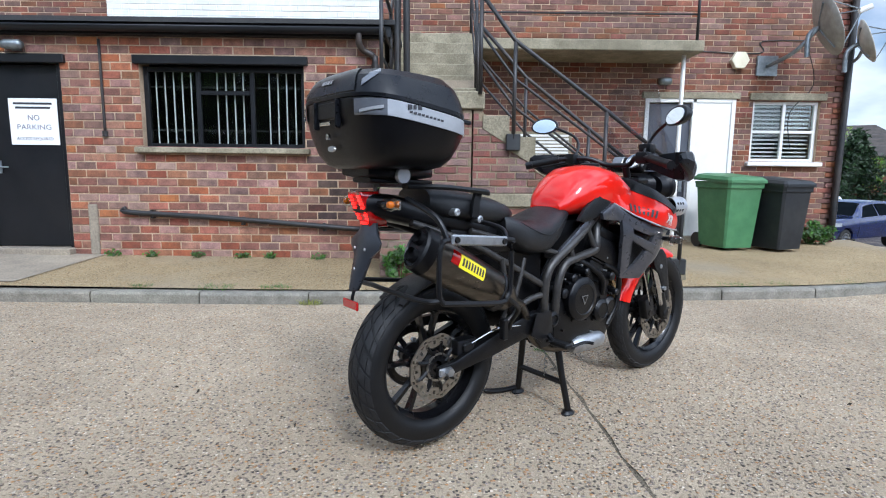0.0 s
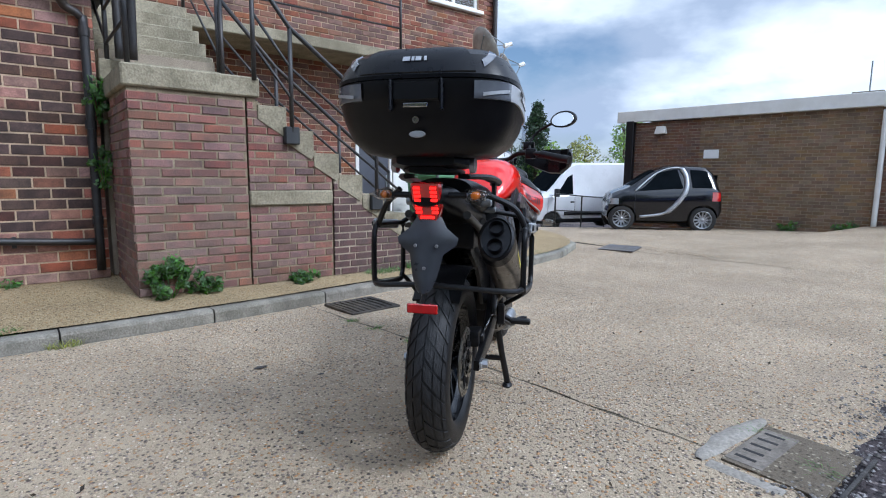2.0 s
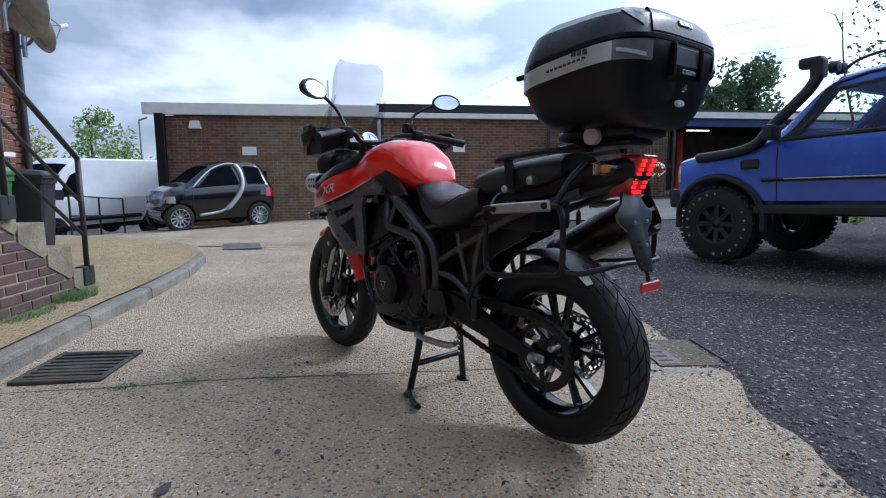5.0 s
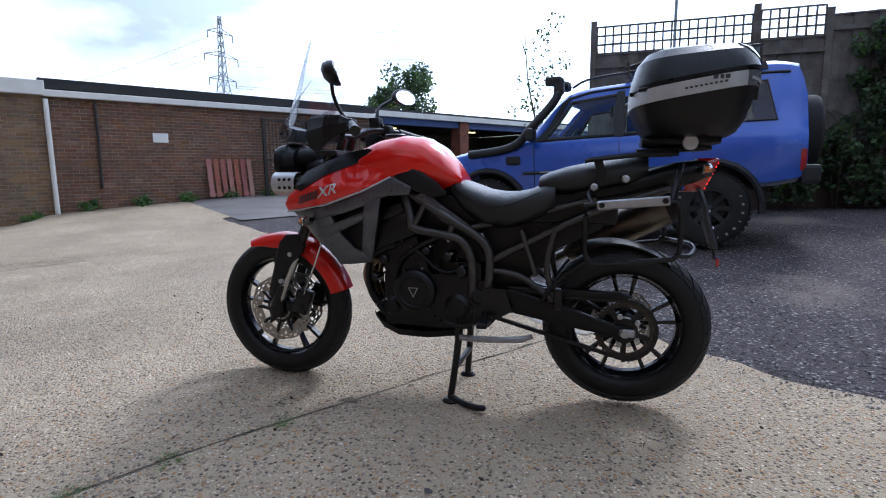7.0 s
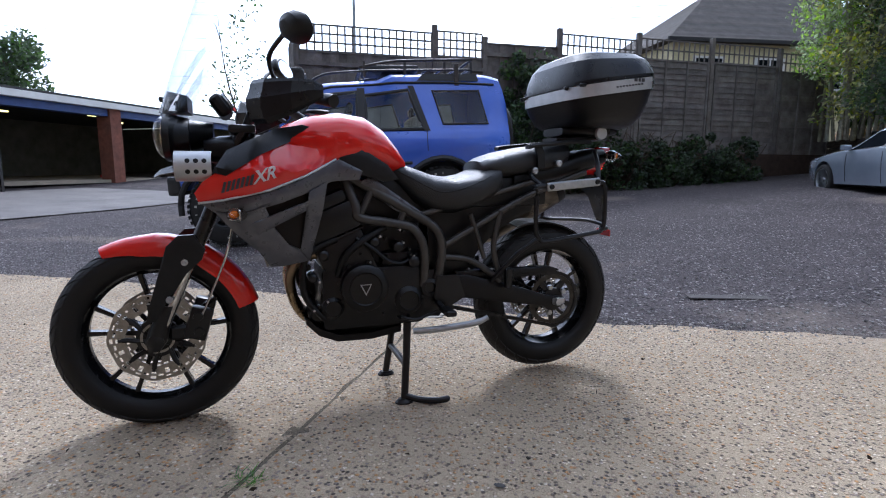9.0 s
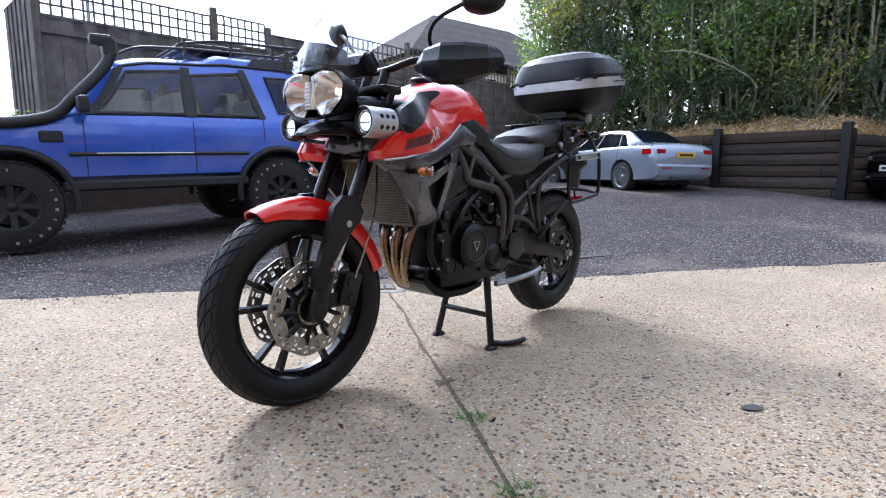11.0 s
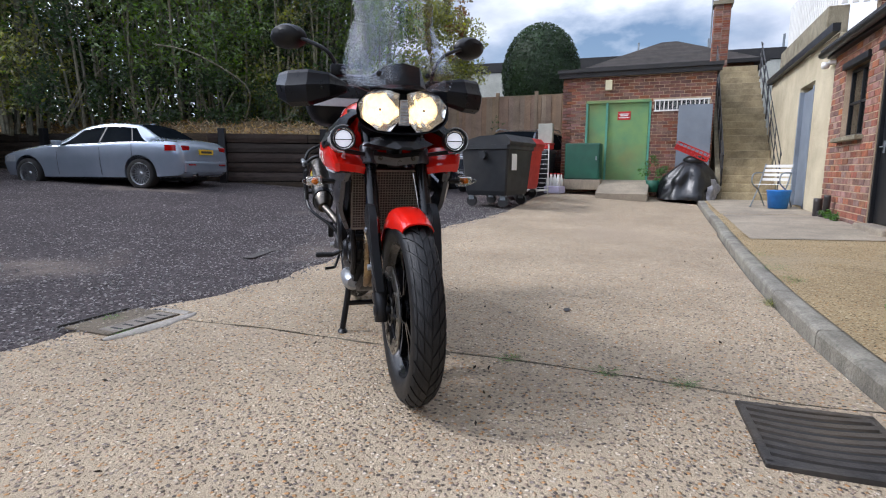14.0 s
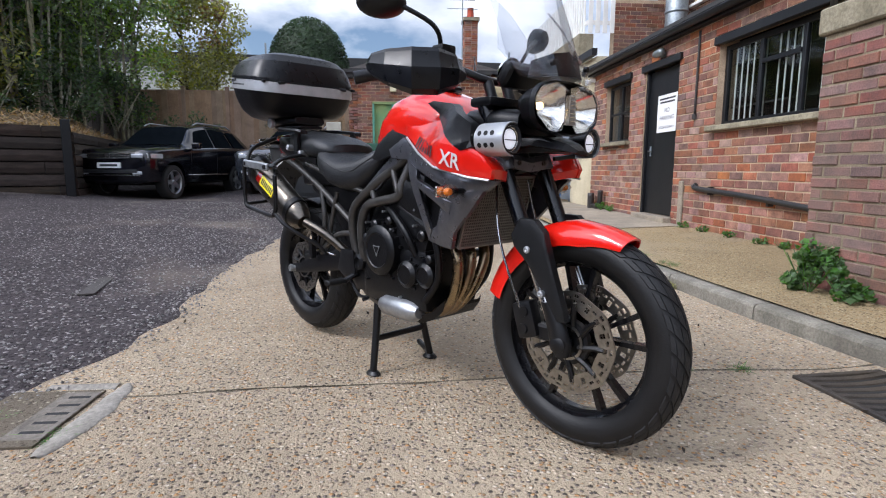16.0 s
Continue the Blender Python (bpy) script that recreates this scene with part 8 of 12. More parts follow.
for sd, ly in ((1, 0.215), (-1, 0.292)):
    loop = [(0.155, ly, 0.835), (0.14, ly, 0.845), (-0.12, ly, 0.86), (-0.155, ly, 0.845), (-0.165, ly, 0.80), (-0.165, ly, 0.69), (-0.150, ly, 0.660), (-0.12, ly, 0.652), (0.10, ly, 0.625), (0.14, ly, 0.640), (0.155, ly, 0.68)]
    fr_ = mp("pannier_frame", tube(bmesh.new(), [(a, sd * b, c_) for a, b, c_ in spline(loop + loop[:1], 4)][:-1], 0.0095, 10, closed=True), M_SATIN, None, "black tubular pannier frame")
    rail = mp("pannier_rail", box(bmesh.new(), (0, 0, 0), (0.245, 0.016, 0.034), Matrix.Translation((-0.005, sd * (ly + 0.012), 0.852)) @ Matrix.Rotation(radians(5), 4, "Y"), 0.005), M_ALU, fr_, "cast aluminium mounting rail")
    for x in (-0.11, 0.10):
        mp("rail_bolt", lathe(bmesh.new(), [(0, sd * (ly + 0.02)), (0.011, sd * (ly + 0.02)), (0.009, sd * (ly + 0.026)), (0, sd * (ly + 0.024))], 12, Matrix.Translation((x, 0, 0.852 - x * 0.087))), M_SATIN, fr_)
    mp("stay", tube(bmesh.new(), spline([(-0.15, sd * ly, 0.67), (-0.20, sd * (ly - 0.03), 0.665), (-0.23, sd * 0.10, 0.675), (-0.235, 0, 0.68)], 5), 0.009, 10), M_SATIN, fr_)
    mp("stay", tube(bmesh.new(), spline([(0.14, sd * ly, 0.64), (0.22, sd * (ly - 0.02), 0.58), (0.29, sd * 0.17, 0.50), (0.31, sd * 0.14, 0.46)], 5), 0.009, 10), M_SATIN, fr_)
    mp("stay", tube(bmesh.new(), spline([(-0.13, sd * ly, 0.855), (-0.15, sd * (ly - 0.04), 0.93), (-0.17, sd * 0.12, 0.985)], 5), 0.010, 10), M_SATIN, fr_)
    mp("stay", tube(bmesh.new(), spline([(0.13, sd * ly, 0.845), (0.15, sd * (ly - 0.05), 0.88), (0.13, sd * 0.12, 0.90)], 5), 0.009, 10), M_SATIN, fr_)
    for x, z in ((0.13, 0.905), (0.02, 0.935)):
        mp("mount_bolt", lathe(bmesh.new(), [(0, sd * 0.11), (0.014, sd * 0.11), (0.014, sd * 0.155), (0.008, sd * 0.158), (0, sd * 0.154)], 12, Matrix.Translation((x, 0, z))), M_ALU)


# top case
# profile from the foot up: half length, half width, height, fall towards the front
CASE_BODY = [(0.150, 0.155, 1.082, 0.0), (0.172, 0.205, 1.092, -0.02), (0.194, 0.246, 1.122, -0.05), (0.214, 0.271, 1.170, -0.10), (0.226, 0.280, 1.206, -0.15), (0.231, 0.283, 1.214, -0.15), (0.232, 0.284, 1.262, -0.15)]
CASE_LID = [(0.235, 0.287, 1.264, -0.15), (0.236, 0.287, 1.276, -0.14), (0.226, 0.272, 1.314, -0.10), (0.212, 0.250, 1.347, -0.07), (0.180, 0.212, 1.374, -0.04), (0.13, 0.15, 1.389, -0.02), (0.06, 0.07, 1.395, 0.0), (0.012, 0.012, 1.396, 0.0)]


def case_pt(prof, turn, s, lift=0.0):
    """A point of the case: turn from the front in parts of a full turn, s along the profile."""
    i = min(int(s), len(prof) - 2)
    hx, hy, z, tl = (p + (q - p) * (s - i) for p, q in zip(prof[i], prof[i + 1]))
    a = 2 * math.pi * turn
    c, s_ = math.cos(a), math.sin(a)
    x = (hx * (0.86 if c > 0 else 0.90) + lift) * math.copysign(abs(c) ** (2 / 3.6), c)
    return (-0.188 + x, (hy * 0.975 + lift) * math.copysign(abs(s_) ** (2 / 3.6), s_), z + tl * x + (lift if s > 3 and prof is CASE_LID else 0.0))


def case_shell(prof, n=56):
    return loft(bmesh.new(), [[case_pt(prof, k / n, i) for k in range(n)] for i in range(len(prof))])


def case_patch(prof, t0, t1, s0, s1, lift, n=24, s0b=None, s1b=None, m=5):
    """A strip lying on the case between two turns; its edges may run to other heights at the far end."""
    rows = []
    for i in range(n + 1):
        f = i / n
        a0, a1 = s0 + ((s0 if s0b is None else s0b) - s0) * f, s1 + ((s1 if s1b is None else s1b) - s1) * f
        t = t0 + (t1 - t0) * f
        rows.append([case_pt(prof, t, a0, 0.0)] + [case_pt(prof, t, a0 + (a1 - a0) * (0.03 + 0.94 * k / m), lift) for k in range(m + 1)] + [case_pt(prof, t, a1, 0.0)])
    return loft(bmesh.new(), rows, caps=False, closed=False)


case = mp("top_case", case_shell(CASE_BODY), M_PLASTIC_D, None, "large black plastic top case with silver band", sharp=50)
mp("lid", case_shell(CASE_LID), M_CASE, case, "satin black domed lid", sharp=16)
mp("band", case_patch(CASE_BODY, -0.335, 0.335, 4.9, 5.98, 0.004, 60), M_SILVER, case, "silver band")
mp("lid_panel", case_patch(CASE_LID, 0.435, 0.565, 1.1, 4.2, 0.004, 14), M_CASE, case, "raised centre of the lid")
mp("lid_panel", case_patch(CASE_LID, 0.462, 0.538, 4.2, 5.6, 0.003, 10), M_CASE, case)
for sd in (1, -1):
    mp("lamp_lens", case_patch(CASE_BODY, 0.5 + sd * 0.165, 0.5 + sd * 0.062, 4.7, 5.98, 0.005, 22, s0b=4.2, s1b=5.9), M_SMOKE, case, "smoked grey lamp lens")
    mp("lens_rib", case_patch(CASE_BODY, 0.5 + sd * 0.155, 0.5 + sd * 0.080, 5.35, 5.55, 0.008, 18, s0b=5.0, s1b=5.2), M_SILVER, case)
    mp("lid_inlay", case_patch(CASE_LID, 0.5 + sd * 0.150, 0.5 + sd * 0.086, 3.2, 3.9, 0.003, 12, s0b=1.6, s1b=2.4), M_SMOKE, case, "grey lens strip in the lid")
    for t in (0.135, 0.06):
        p = case_pt(CASE_BODY, sd * t, 5.98, 0.004)
        mp("hinge_tab", box(bmesh.new(), (0, 0, 0), (0.046, 0.014, 0.014), Matrix.Translation(p) @ rotz(sd * (0.25 if t > 0.1 else 1.2)) @ Matrix.Rotation(radians(8), 4, "Y"), 0.003), M_PLASTIC_D, case)
    for k, (x, w) in enumerate(((-0.235, 0.014), (-0.253, 0.010), (-0.270, 0.013))):
        mp("printed_stroke", box(bmesh.new(), (x, sd * 0.2812, 1.262), (w, 0.0015, 0.013), None), M_INK, case)
    for k in range(9):
        mp("printed_stroke", box(bmesh.new(), (-0.150 - k * 0.0145, sd * 0.2812, 1.230 + k * 0.0022), (0.009, 0.0015, 0.006)), M_INK, case)
for y, w in ((0.074, 0.010), (-0.074, 0.010)):
    mp("latch_cheek", box(bmesh.new(), (-0.398, y, 1.250), (0.020, w, 0.088), None, 0.004), M_CASE, case)
latch = mp("latch", box(bmesh.new(), (-0.392, 0, 1.262), (0.014, 0.138, 0.055), None, 0.005), M_PLASTIC_D, case)
mp("latch_plate", box(bmesh.new(), (-0.4045, 0, 1.222), (0.006, 0.072, 0.012), None, 0.002), M_CHROME, case, "bright latch plate")
mp("lock", lathe(bmesh.new(), [(0, 0), (0.010, 0), (0.010, 0.008), (0.004, 0.008), (0.004, 0.005), (0, 0.005)], 16, Matrix.Translation((-0.391, 0, 1.182)) @ Matrix.Rotation(radians(90), 4, "Z")), M_CHROME, case, "round key lock")
mp("emblem", lathe(bmesh.new(), [(0, 0), (0.022, 0), (0.020, 0.006), (0, 0.007)], 24, Matrix.Translation((-0.380, 0, 1.144)) @ Matrix.Rotation(radians(90), 4, "Z") @ Matrix.Diagonal((1.1, 1, 0.45, 1))), M_SILVER, case, "oval silver emblem")
for y, w in ((0.027, 0.010), (0.009, 0.004), (-0.006, 0.008), (-0.025, 0.004)):
    ts = [0.5 - math.copysign(math.asin((abs(q) / 0.25) ** 1.8), q) / (2 * math.pi) for q in (y - w, y + w)]
    mp("lettering_stroke", case_patch(CASE_LID, *ts, 2.30, 2.80, 0.0085, 4), M_SILVER, case)

# cockpit
mp("top_yoke", box(bmesh.new(), (1.235, 0, 1.045), (0.09, 0.25, 0.03), None, 0.012, 2), M_SATIN)
mp("dash_fairing", ring_loft([(1.10, 0.09, 1.035, 0.93, 3), (1.20, 0.125, 1.030, 0.93, 3), (1.30, 0.120, 1.025, 0.93, 3), (1.36, 0.09, 1.015, 0.94, 3)]), M_PLASTIC_D, None, "black plastic inner dash fairing")
yoke = mp("lower_yoke", loft(bmesh.new(), [[(1.318 + a, y, 0.858 + b + dz) for a, b in ((-0.022, -0.020), (0.026, -0.024), (0.030, 0.004), (0.020, 0.020), (-0.022, 0.020))] for y, dz in ((-0.085, 0.004), (-0.05, 0.0), (0, -0.007), (0.05, 0.0), (0.085, 0.004))]), M_GUNMETAL, None, "grey cast lower fork yoke", sharp=30)
for sd in (1, -1):
    mp("fork_clamp", tube(bmesh.new(), [(1.290, sd * 0.098, 0.902), (1.293, sd * 0.098, 0.896), (1.320, sd * 0.098, 0.834), (1.322, sd * 0.098, 0.829)], [0.031, 0.034, 0.034, 0.031], 20), M_GUNMETAL, yoke)
    mp("clamp_bolt", lathe(bmesh.new(), [(0, 0), (0.009, 0), (0.009, 0.008), (0.004, 0.009), (0.004, 0.005), (0, 0.005)], 12, Matrix.Translation((1.342, sd * 0.062, 0.856)) @ Matrix.Rotation(radians(-90), 4, "Z")), M_STEEL_D, yoke)
mp("steering_stem", tube(bmesh.new(), [(1.235, 0, 1.04), (1.315, 0, 0.83)], 0.03, 14), M_SATIN)
both("bar_riser", lambda sd: tube(bmesh.new(), [(1.22, sd * 0.045, 1.05), (1.195, sd * 0.045, 1.115)], 0.018, 12), M_SATIN)
mp("handlebar", tube(bmesh.new(), spline([(0.99, 0.37, 1.125), (1.06, 0.25, 1.15), (1.13, 0.14, 1.155), (1.19, 0.07, 1.125), (1.195, 0, 1.12), (1.19, -0.07, 1.125), (1.13, -0.14, 1.155), (1.06, -0.25, 1.15), (0.99, -0.37, 1.125)], 6), 0.0125, 12), M_SATIN, None, "black tapered handlebar")
both("grip", lambda sd: tube(bmesh.new(), [(1.055, sd * 0.26, 1.149), (0.985, sd * 0.38, 1.122)], 0.0185, 14), M_RUBBER, "black rubber grip")
both("bar_weight", lambda sd: tube(bmesh.new(), [(0.985, sd * 0.38, 1.122), (0.968, sd * 0.41, 1.115)], 0.020, 14), M_SATIN)
both("switch_box", lambda sd: box(bmesh.new(), (1.09, sd * 0.205, 1.152), (0.05, 0.06, 0.055), None, 0.012, 2), M_PLASTIC_D)
both("lever", lambda sd: tube(bmesh.new(), spline([(1.13, sd * 0.20, 1.145), (1.12, sd * 0.27, 1.135), (1.06, sd * 0.38, 1.11)], 5), [0.009] * 10 + [0.007], 8), M_SATIN, "black hand lever")
mp("brake_reservoir", box(bmesh.new(), (1.14, -0.19, 1.195), (0.05, 0.06, 0.045), None, 0.008, 2), M_PLASTIC_D)


def guard(sd):
    """A hand guard of flat facets, blunt at its outer end."""
    rows = [(1.180, 0.165, 1.106, 1.142, 0.012), (1.210, 0.230, 1.074, 1.172, 0.022), (1.216, 0.305, 1.048, 1.180, 0.028), (1.182, 0.374, 1.046, 1.178, 0.026), (1.108, 0.408, 1.076, 1.178, 0.018), (1.046, 0.414, 1.108, 1.174, 0.012), (1.020, 0.410, 1.126, 1.160, 0.008)]
    rings = []
    for x, y, zb, zt, d in rows:
        n = Vector((x - 1.0, y - 0.2)).normalized()
        h = zt - zb
        rings.append([(x + n.x * d * q - sd * 0.022, sd * (y + n.y * d * q), zb + h * f) for q, f in ((-1.0, 0.06), (-0.2, 0.0), (0.6, 0.10), (0.95, 0.36), (1.0, 0.55), (0.62, 0.72), (0.40, 0.90), (0.1, 0.99), (-0.8, 1.0), (-1.1, 0.55))])
    return loft(bmesh.new(), rings)


both("hand_guard", guard, M_CASE, "large black hand guard", sharp=17)
for sd in (1, -1):
    st = mp("mirror", loft(bmesh.new(), [[(1.07 - 0.008 + dx + 0.30 * zz * k, sd * (0.375 + yy * k), 1.324 + zz * k) for yy, zz in [(0.075 * math.cos(t), 0.048 * math.sin(t) * (1.0 if math.sin(t) > 0 else 0.85)) for t in [2 * math.pi * j / 24 for j in range(24)]]] for dx, k in ((-0.012, 0.93), (-0.008, 1.0), (0.008, 0.98), (0.03, 0.78), (0.042, 0.4))]), M_PLASTIC, None, "oval black rear view mirror")
    mp("mirror_glass", loft(bmesh.new(), [[(1.07 - 0.022 + dx + 0.30 * zz * k, sd * (0.375 + yy * k), 1.324 + zz * k) for yy, zz in [(0.064 * math.cos(t), 0.039 * math.sin(t) * (1.0 if math.sin(t) > 0 else 0.85)) for t in [2 * math.pi * j / 24 for j in range(24)]]] for dx, k in ((0.001, 1.0), (0.0, 0.98))]), M_MIRROR, st, "mirror glass", sharp=10)
    for o in [st] + list(st.children):
        o.data.transform(Matrix.Translation((1.07, sd * 0.375, 0)) @ rotz(radians(22 if sd > 0 else -28)) @ Matrix.Translation((-1.07, -sd * 0.375, 0)))
    mp("stalk", tube(bmesh.new(), spline([(1.10, sd * 0.195, 1.165), (1.135, sd * 0.20, 1.22), (1.14, sd * 0.235, 1.27), (1.105, sd * 0.315, 1.312), (1.088, sd * 0.350, 1.320)], 6), 0.0075, 10), M_SATIN, st)
pod = mp("instrument_pod", box(bmesh.new(), (0, 0, 0), (0.05, 0.185, 0.082), Matrix.Translation((1.30, 0, 1.125)) @ Matrix.Rotation(radians(35), 4, "Y"), 0.025, 3), M_PLASTIC_D, None, "black instrument pod")
DM = Matrix.Translation((1.30, 0, 1.125)) @ Matrix.Rotation(radians(35), 4, "Y")
mp("dial_rim", lathe(bmesh.new(), [(0.033, -0.034), (0.042, -0.036), (0.044, -0.028), (0.033, -0.026)], 28, DM @ Matrix.Translation((0, -0.04, 0)), "X", closed=True), M_CHROME, pod)
mp("dial_face", lathe(bmesh.new(), [(0, -0.0305), (0.036, -0.0305)], 28, DM @ Matrix.Translation((0, -0.04, 0)), "X"), M_SIGNWHITE, pod)
mp("display", box(bmesh.new(), (-0.0315, 0.055, 0), (0.003, 0.06, 0.055), DM, 0.001), M_SMOKE, pod)
mp("needle", box(bmesh.new(), (-0.0325, -0.04, 0.012), (0.002, 0.003, 0.026), DM), M_INK, pod)

# headlamps and nose
nose = mp("headlamp_housing", loft(bmesh.new(), [[(x, w * c, z + h * s_) for c, s_ in [(math.copysign(abs(math.cos(t)) ** 0.75, math.cos(t)), math.copysign(abs(math.sin(t)) ** 0.8, math.sin(t))) for t in [2 * math.pi * j / 28 for j in range(28)]]] for x, w, z, h in ((1.33, 0.055, 1.03, 0.040), (1.40, 0.095, 1.022, 0.058), (1.455, 0.160, 1.014, 0.080), (1.476, 0.163, 1.013, 0.078), (1.470, 0.156, 1.013, 0.072), (1.40, 0.13, 1.015, 0.065))]), M_PLASTIC_D, None, "black twin headlamp housing")
for sd in (1, -1):
    poly = [(0.012, 0.075), (0.06, 0.092), (0.118, 0.075), (0.148, 0.025), (0.138, -0.032), (0.085, -0.082), (0.045, -0.088), (0.016, -0.045)]
    poly = [(y * 1.06, z * 0.79 - 0.007) for y, z in poly]
    n = 32
    rim = []
    for q in range(n):
        f = q / n * len(poly)
        (ya, za), (yb, zb) = poly[int(f)], poly[(int(f) + 1) % len(poly)]
        rim.append((ya + (yb - ya) * (f % 1), za + (zb - za) * (f % 1)))
    ring0 = [(1.474, sd * y, 1.02 + z) for y, z in rim]
    rings = [ring0]
    for r in (0.058, 0.050, 0.040, 0.030, 0.020, 0.010, 0.003):
        ring = []
        for y, z in rim:
            a = math.atan2(z - 0.0, y - 0.078)
            ring.append((1.405 + r * r / 0.066 + 0.0004 * math.sin(10 * a), sd * (0.078 + r * math.cos(a)), 1.02 + r * math.sin(a)))
        rings.append(ring)
    hl = mp("headlamp", loft(bmesh.new(), rings, caps=False), M_REFLECTOR, None, "lit headlamp with chrome reflector bowl", sharp=60)
    mp("bulb", lathe(bmesh.new(), [(0, -0.014), (0.008, -0.012), (0.011, 0.0), (0.010, 0.012), (0, 0.016)], 14, Matrix.Translation((1.424, sd * 0.078, 1.02)) @ Matrix.Rotation(radians(-90), 4, "Z")), M_BULB, hl)
    mp("bulb_shield", lathe(bmesh.new(), [(0, 0.030), (0.005, 0.028), (0.005, 0.024), (0, 0.025)], 14, Matrix.Translation((1.424, sd * 0.078, 1.02)) @ Matrix.Rotation(radians(-90), 4, "Z")), M_CHROME, hl)
    mp("lens", loft(bmesh.new(), [ring0] + [[(xx, sd * (0.078 + (y - 0.078) * k), 1.02 + z * k) for y, z in rim] for xx, k in ((1.488, 0.94), (1.500, 0.75), (1.507, 0.45), (1.510, 0.05))], caps=False), M_LENS, hl).visible_shadow = False
for k in range(7):
    mp("lens_rib", box(bmesh.new(), (1.494, 0, 0.975 + 0.0115 * k), (0.003, 0.030 - 0.0015 * k, 0.003)), M_REFLECTOR)
mp("position_lamp", loft(bmesh.new(), [[(x, y, z) for y, z in ((-0.011, 1.05), (0.011, 1.05), (0.018, 0.965), (-0.018, 0.965))] for x in (1.474, 1.492)]), M_ALU)
both("beak_fin", lambda sd: shell([(1.34, 0.93), (1.44, 0.925), (1.50, 0.90), (1.515, 0.885), (1.44, 0.885), (1.33, 0.885)], lambda x, z: 0.10 - 0.5 * max(0, x - 1.40), 0.06, sd), M_PLASTIC_D, sharp=25)
mp("beak", loft(bmesh.new(), [[(x, -w, z), (x, -w * 0.5, z + h), (x, w * 0.5, z + h), (x, w, z), (x, w * 0.5, z - h * 0.3), (x, -w * 0.5, z - h * 0.3)] for x, w, z, h in ((1.33, 0.13, 0.90, 0.03), (1.43, 0.12, 0.905, 0.028), (1.50, 0.07, 0.892, 0.018), (1.525, 0.03, 0.882, 0.008))]), M_PLASTIC_D, None, "black beak under the headlamps", sharp=20)


def screen_sheet(rows, thick=0.003):
    bm = bmesh.new()
    out = []
    for x, w, z, bow in rows:
        out.append([(x - bow * (u * u), w * u, z + 0.0) for u in [-1 + 2 * j / 12 for j in range(13)]])
    rings = [r + [(p[0] - thick, p[1] * 0.982, p[2]) for p in reversed(r)] for r in out]
    return loft(bm, rings)


scr = mp("windscreen", screen_sheet([(1.495, 0.10, 1.085, 0.05), (1.490, 0.150, 1.12, 0.09), (1.472, 0.178, 1.18, 0.12), (1.447, 0.165, 1.26, 0.11), (1.415, 0.145, 1.34, 0.085), (1.385, 0.150, 1.42, 0.08), (1.360, 0.140, 1.49, 0.07), (1.347, 0.105, 1.525, 0.045)]), M_SCREEN, None, "tall clear windscreen", sharp=60)
scr.visible_shadow = True
for sd in (1, -1):
    for x, y, z in ((1.477, 0.085, 1.135),):
        mp("screen_bolt", lathe(bmesh.new(), [(0, -0.004), (0.009, -0.004), (0.009, 0.006), (0.004, 0.009), (0, 0.009)], 12, Matrix.Translation((x - 0.0, sd * y, z)) @ Matrix.Rotation(radians(-90), 4, "Z")), M_SATIN, scr)
mp("screen_base", loft(bmesh.new(), [[(1.40, -0.10, 1.10), (1.48, -0.06, 1.10), (1.50, 0, 1.10), (1.48, 0.06, 1.10), (1.40, 0.10, 1.10)], [(1.40, -0.085, 1.15), (1.46, -0.06, 1.165), (1.472, 0, 1.175), (1.46, 0.06, 1.165), (1.40, 0.085, 1.15)]]), M_PLASTIC_D)
for sd in (1, -1):
    outer = [(1.285, 0.150, 1.345), (1.335, 0.172, 1.275), (1.372, 0.188, 1.215), (1.405, 0.206, 1.155), (1.432, 0.176, 1.092)]
    inner = [(1.292, 0.143, 1.345), (1.360, 0.132, 1.275), (1.400, 0.118, 1.215), (1.432, 0.104, 1.155), (1.462, 0.085, 1.098)]
    rings = [[Vector((a[0], sd * a[1], a[2])), Vector((b[0], sd * b[1], b[2])), Vector((b[0] - 0.003, sd * (b[1] - 0.003), b[2])), Vector((a[0] - 0.003, sd * (a[1] - 0.003), a[2]))] for a, b in zip(outer, inner)]
    mp("wind_deflector", loft(bmesh.new(), rings), M_SCREEN, None, "clear side wind deflector", smooth=False)


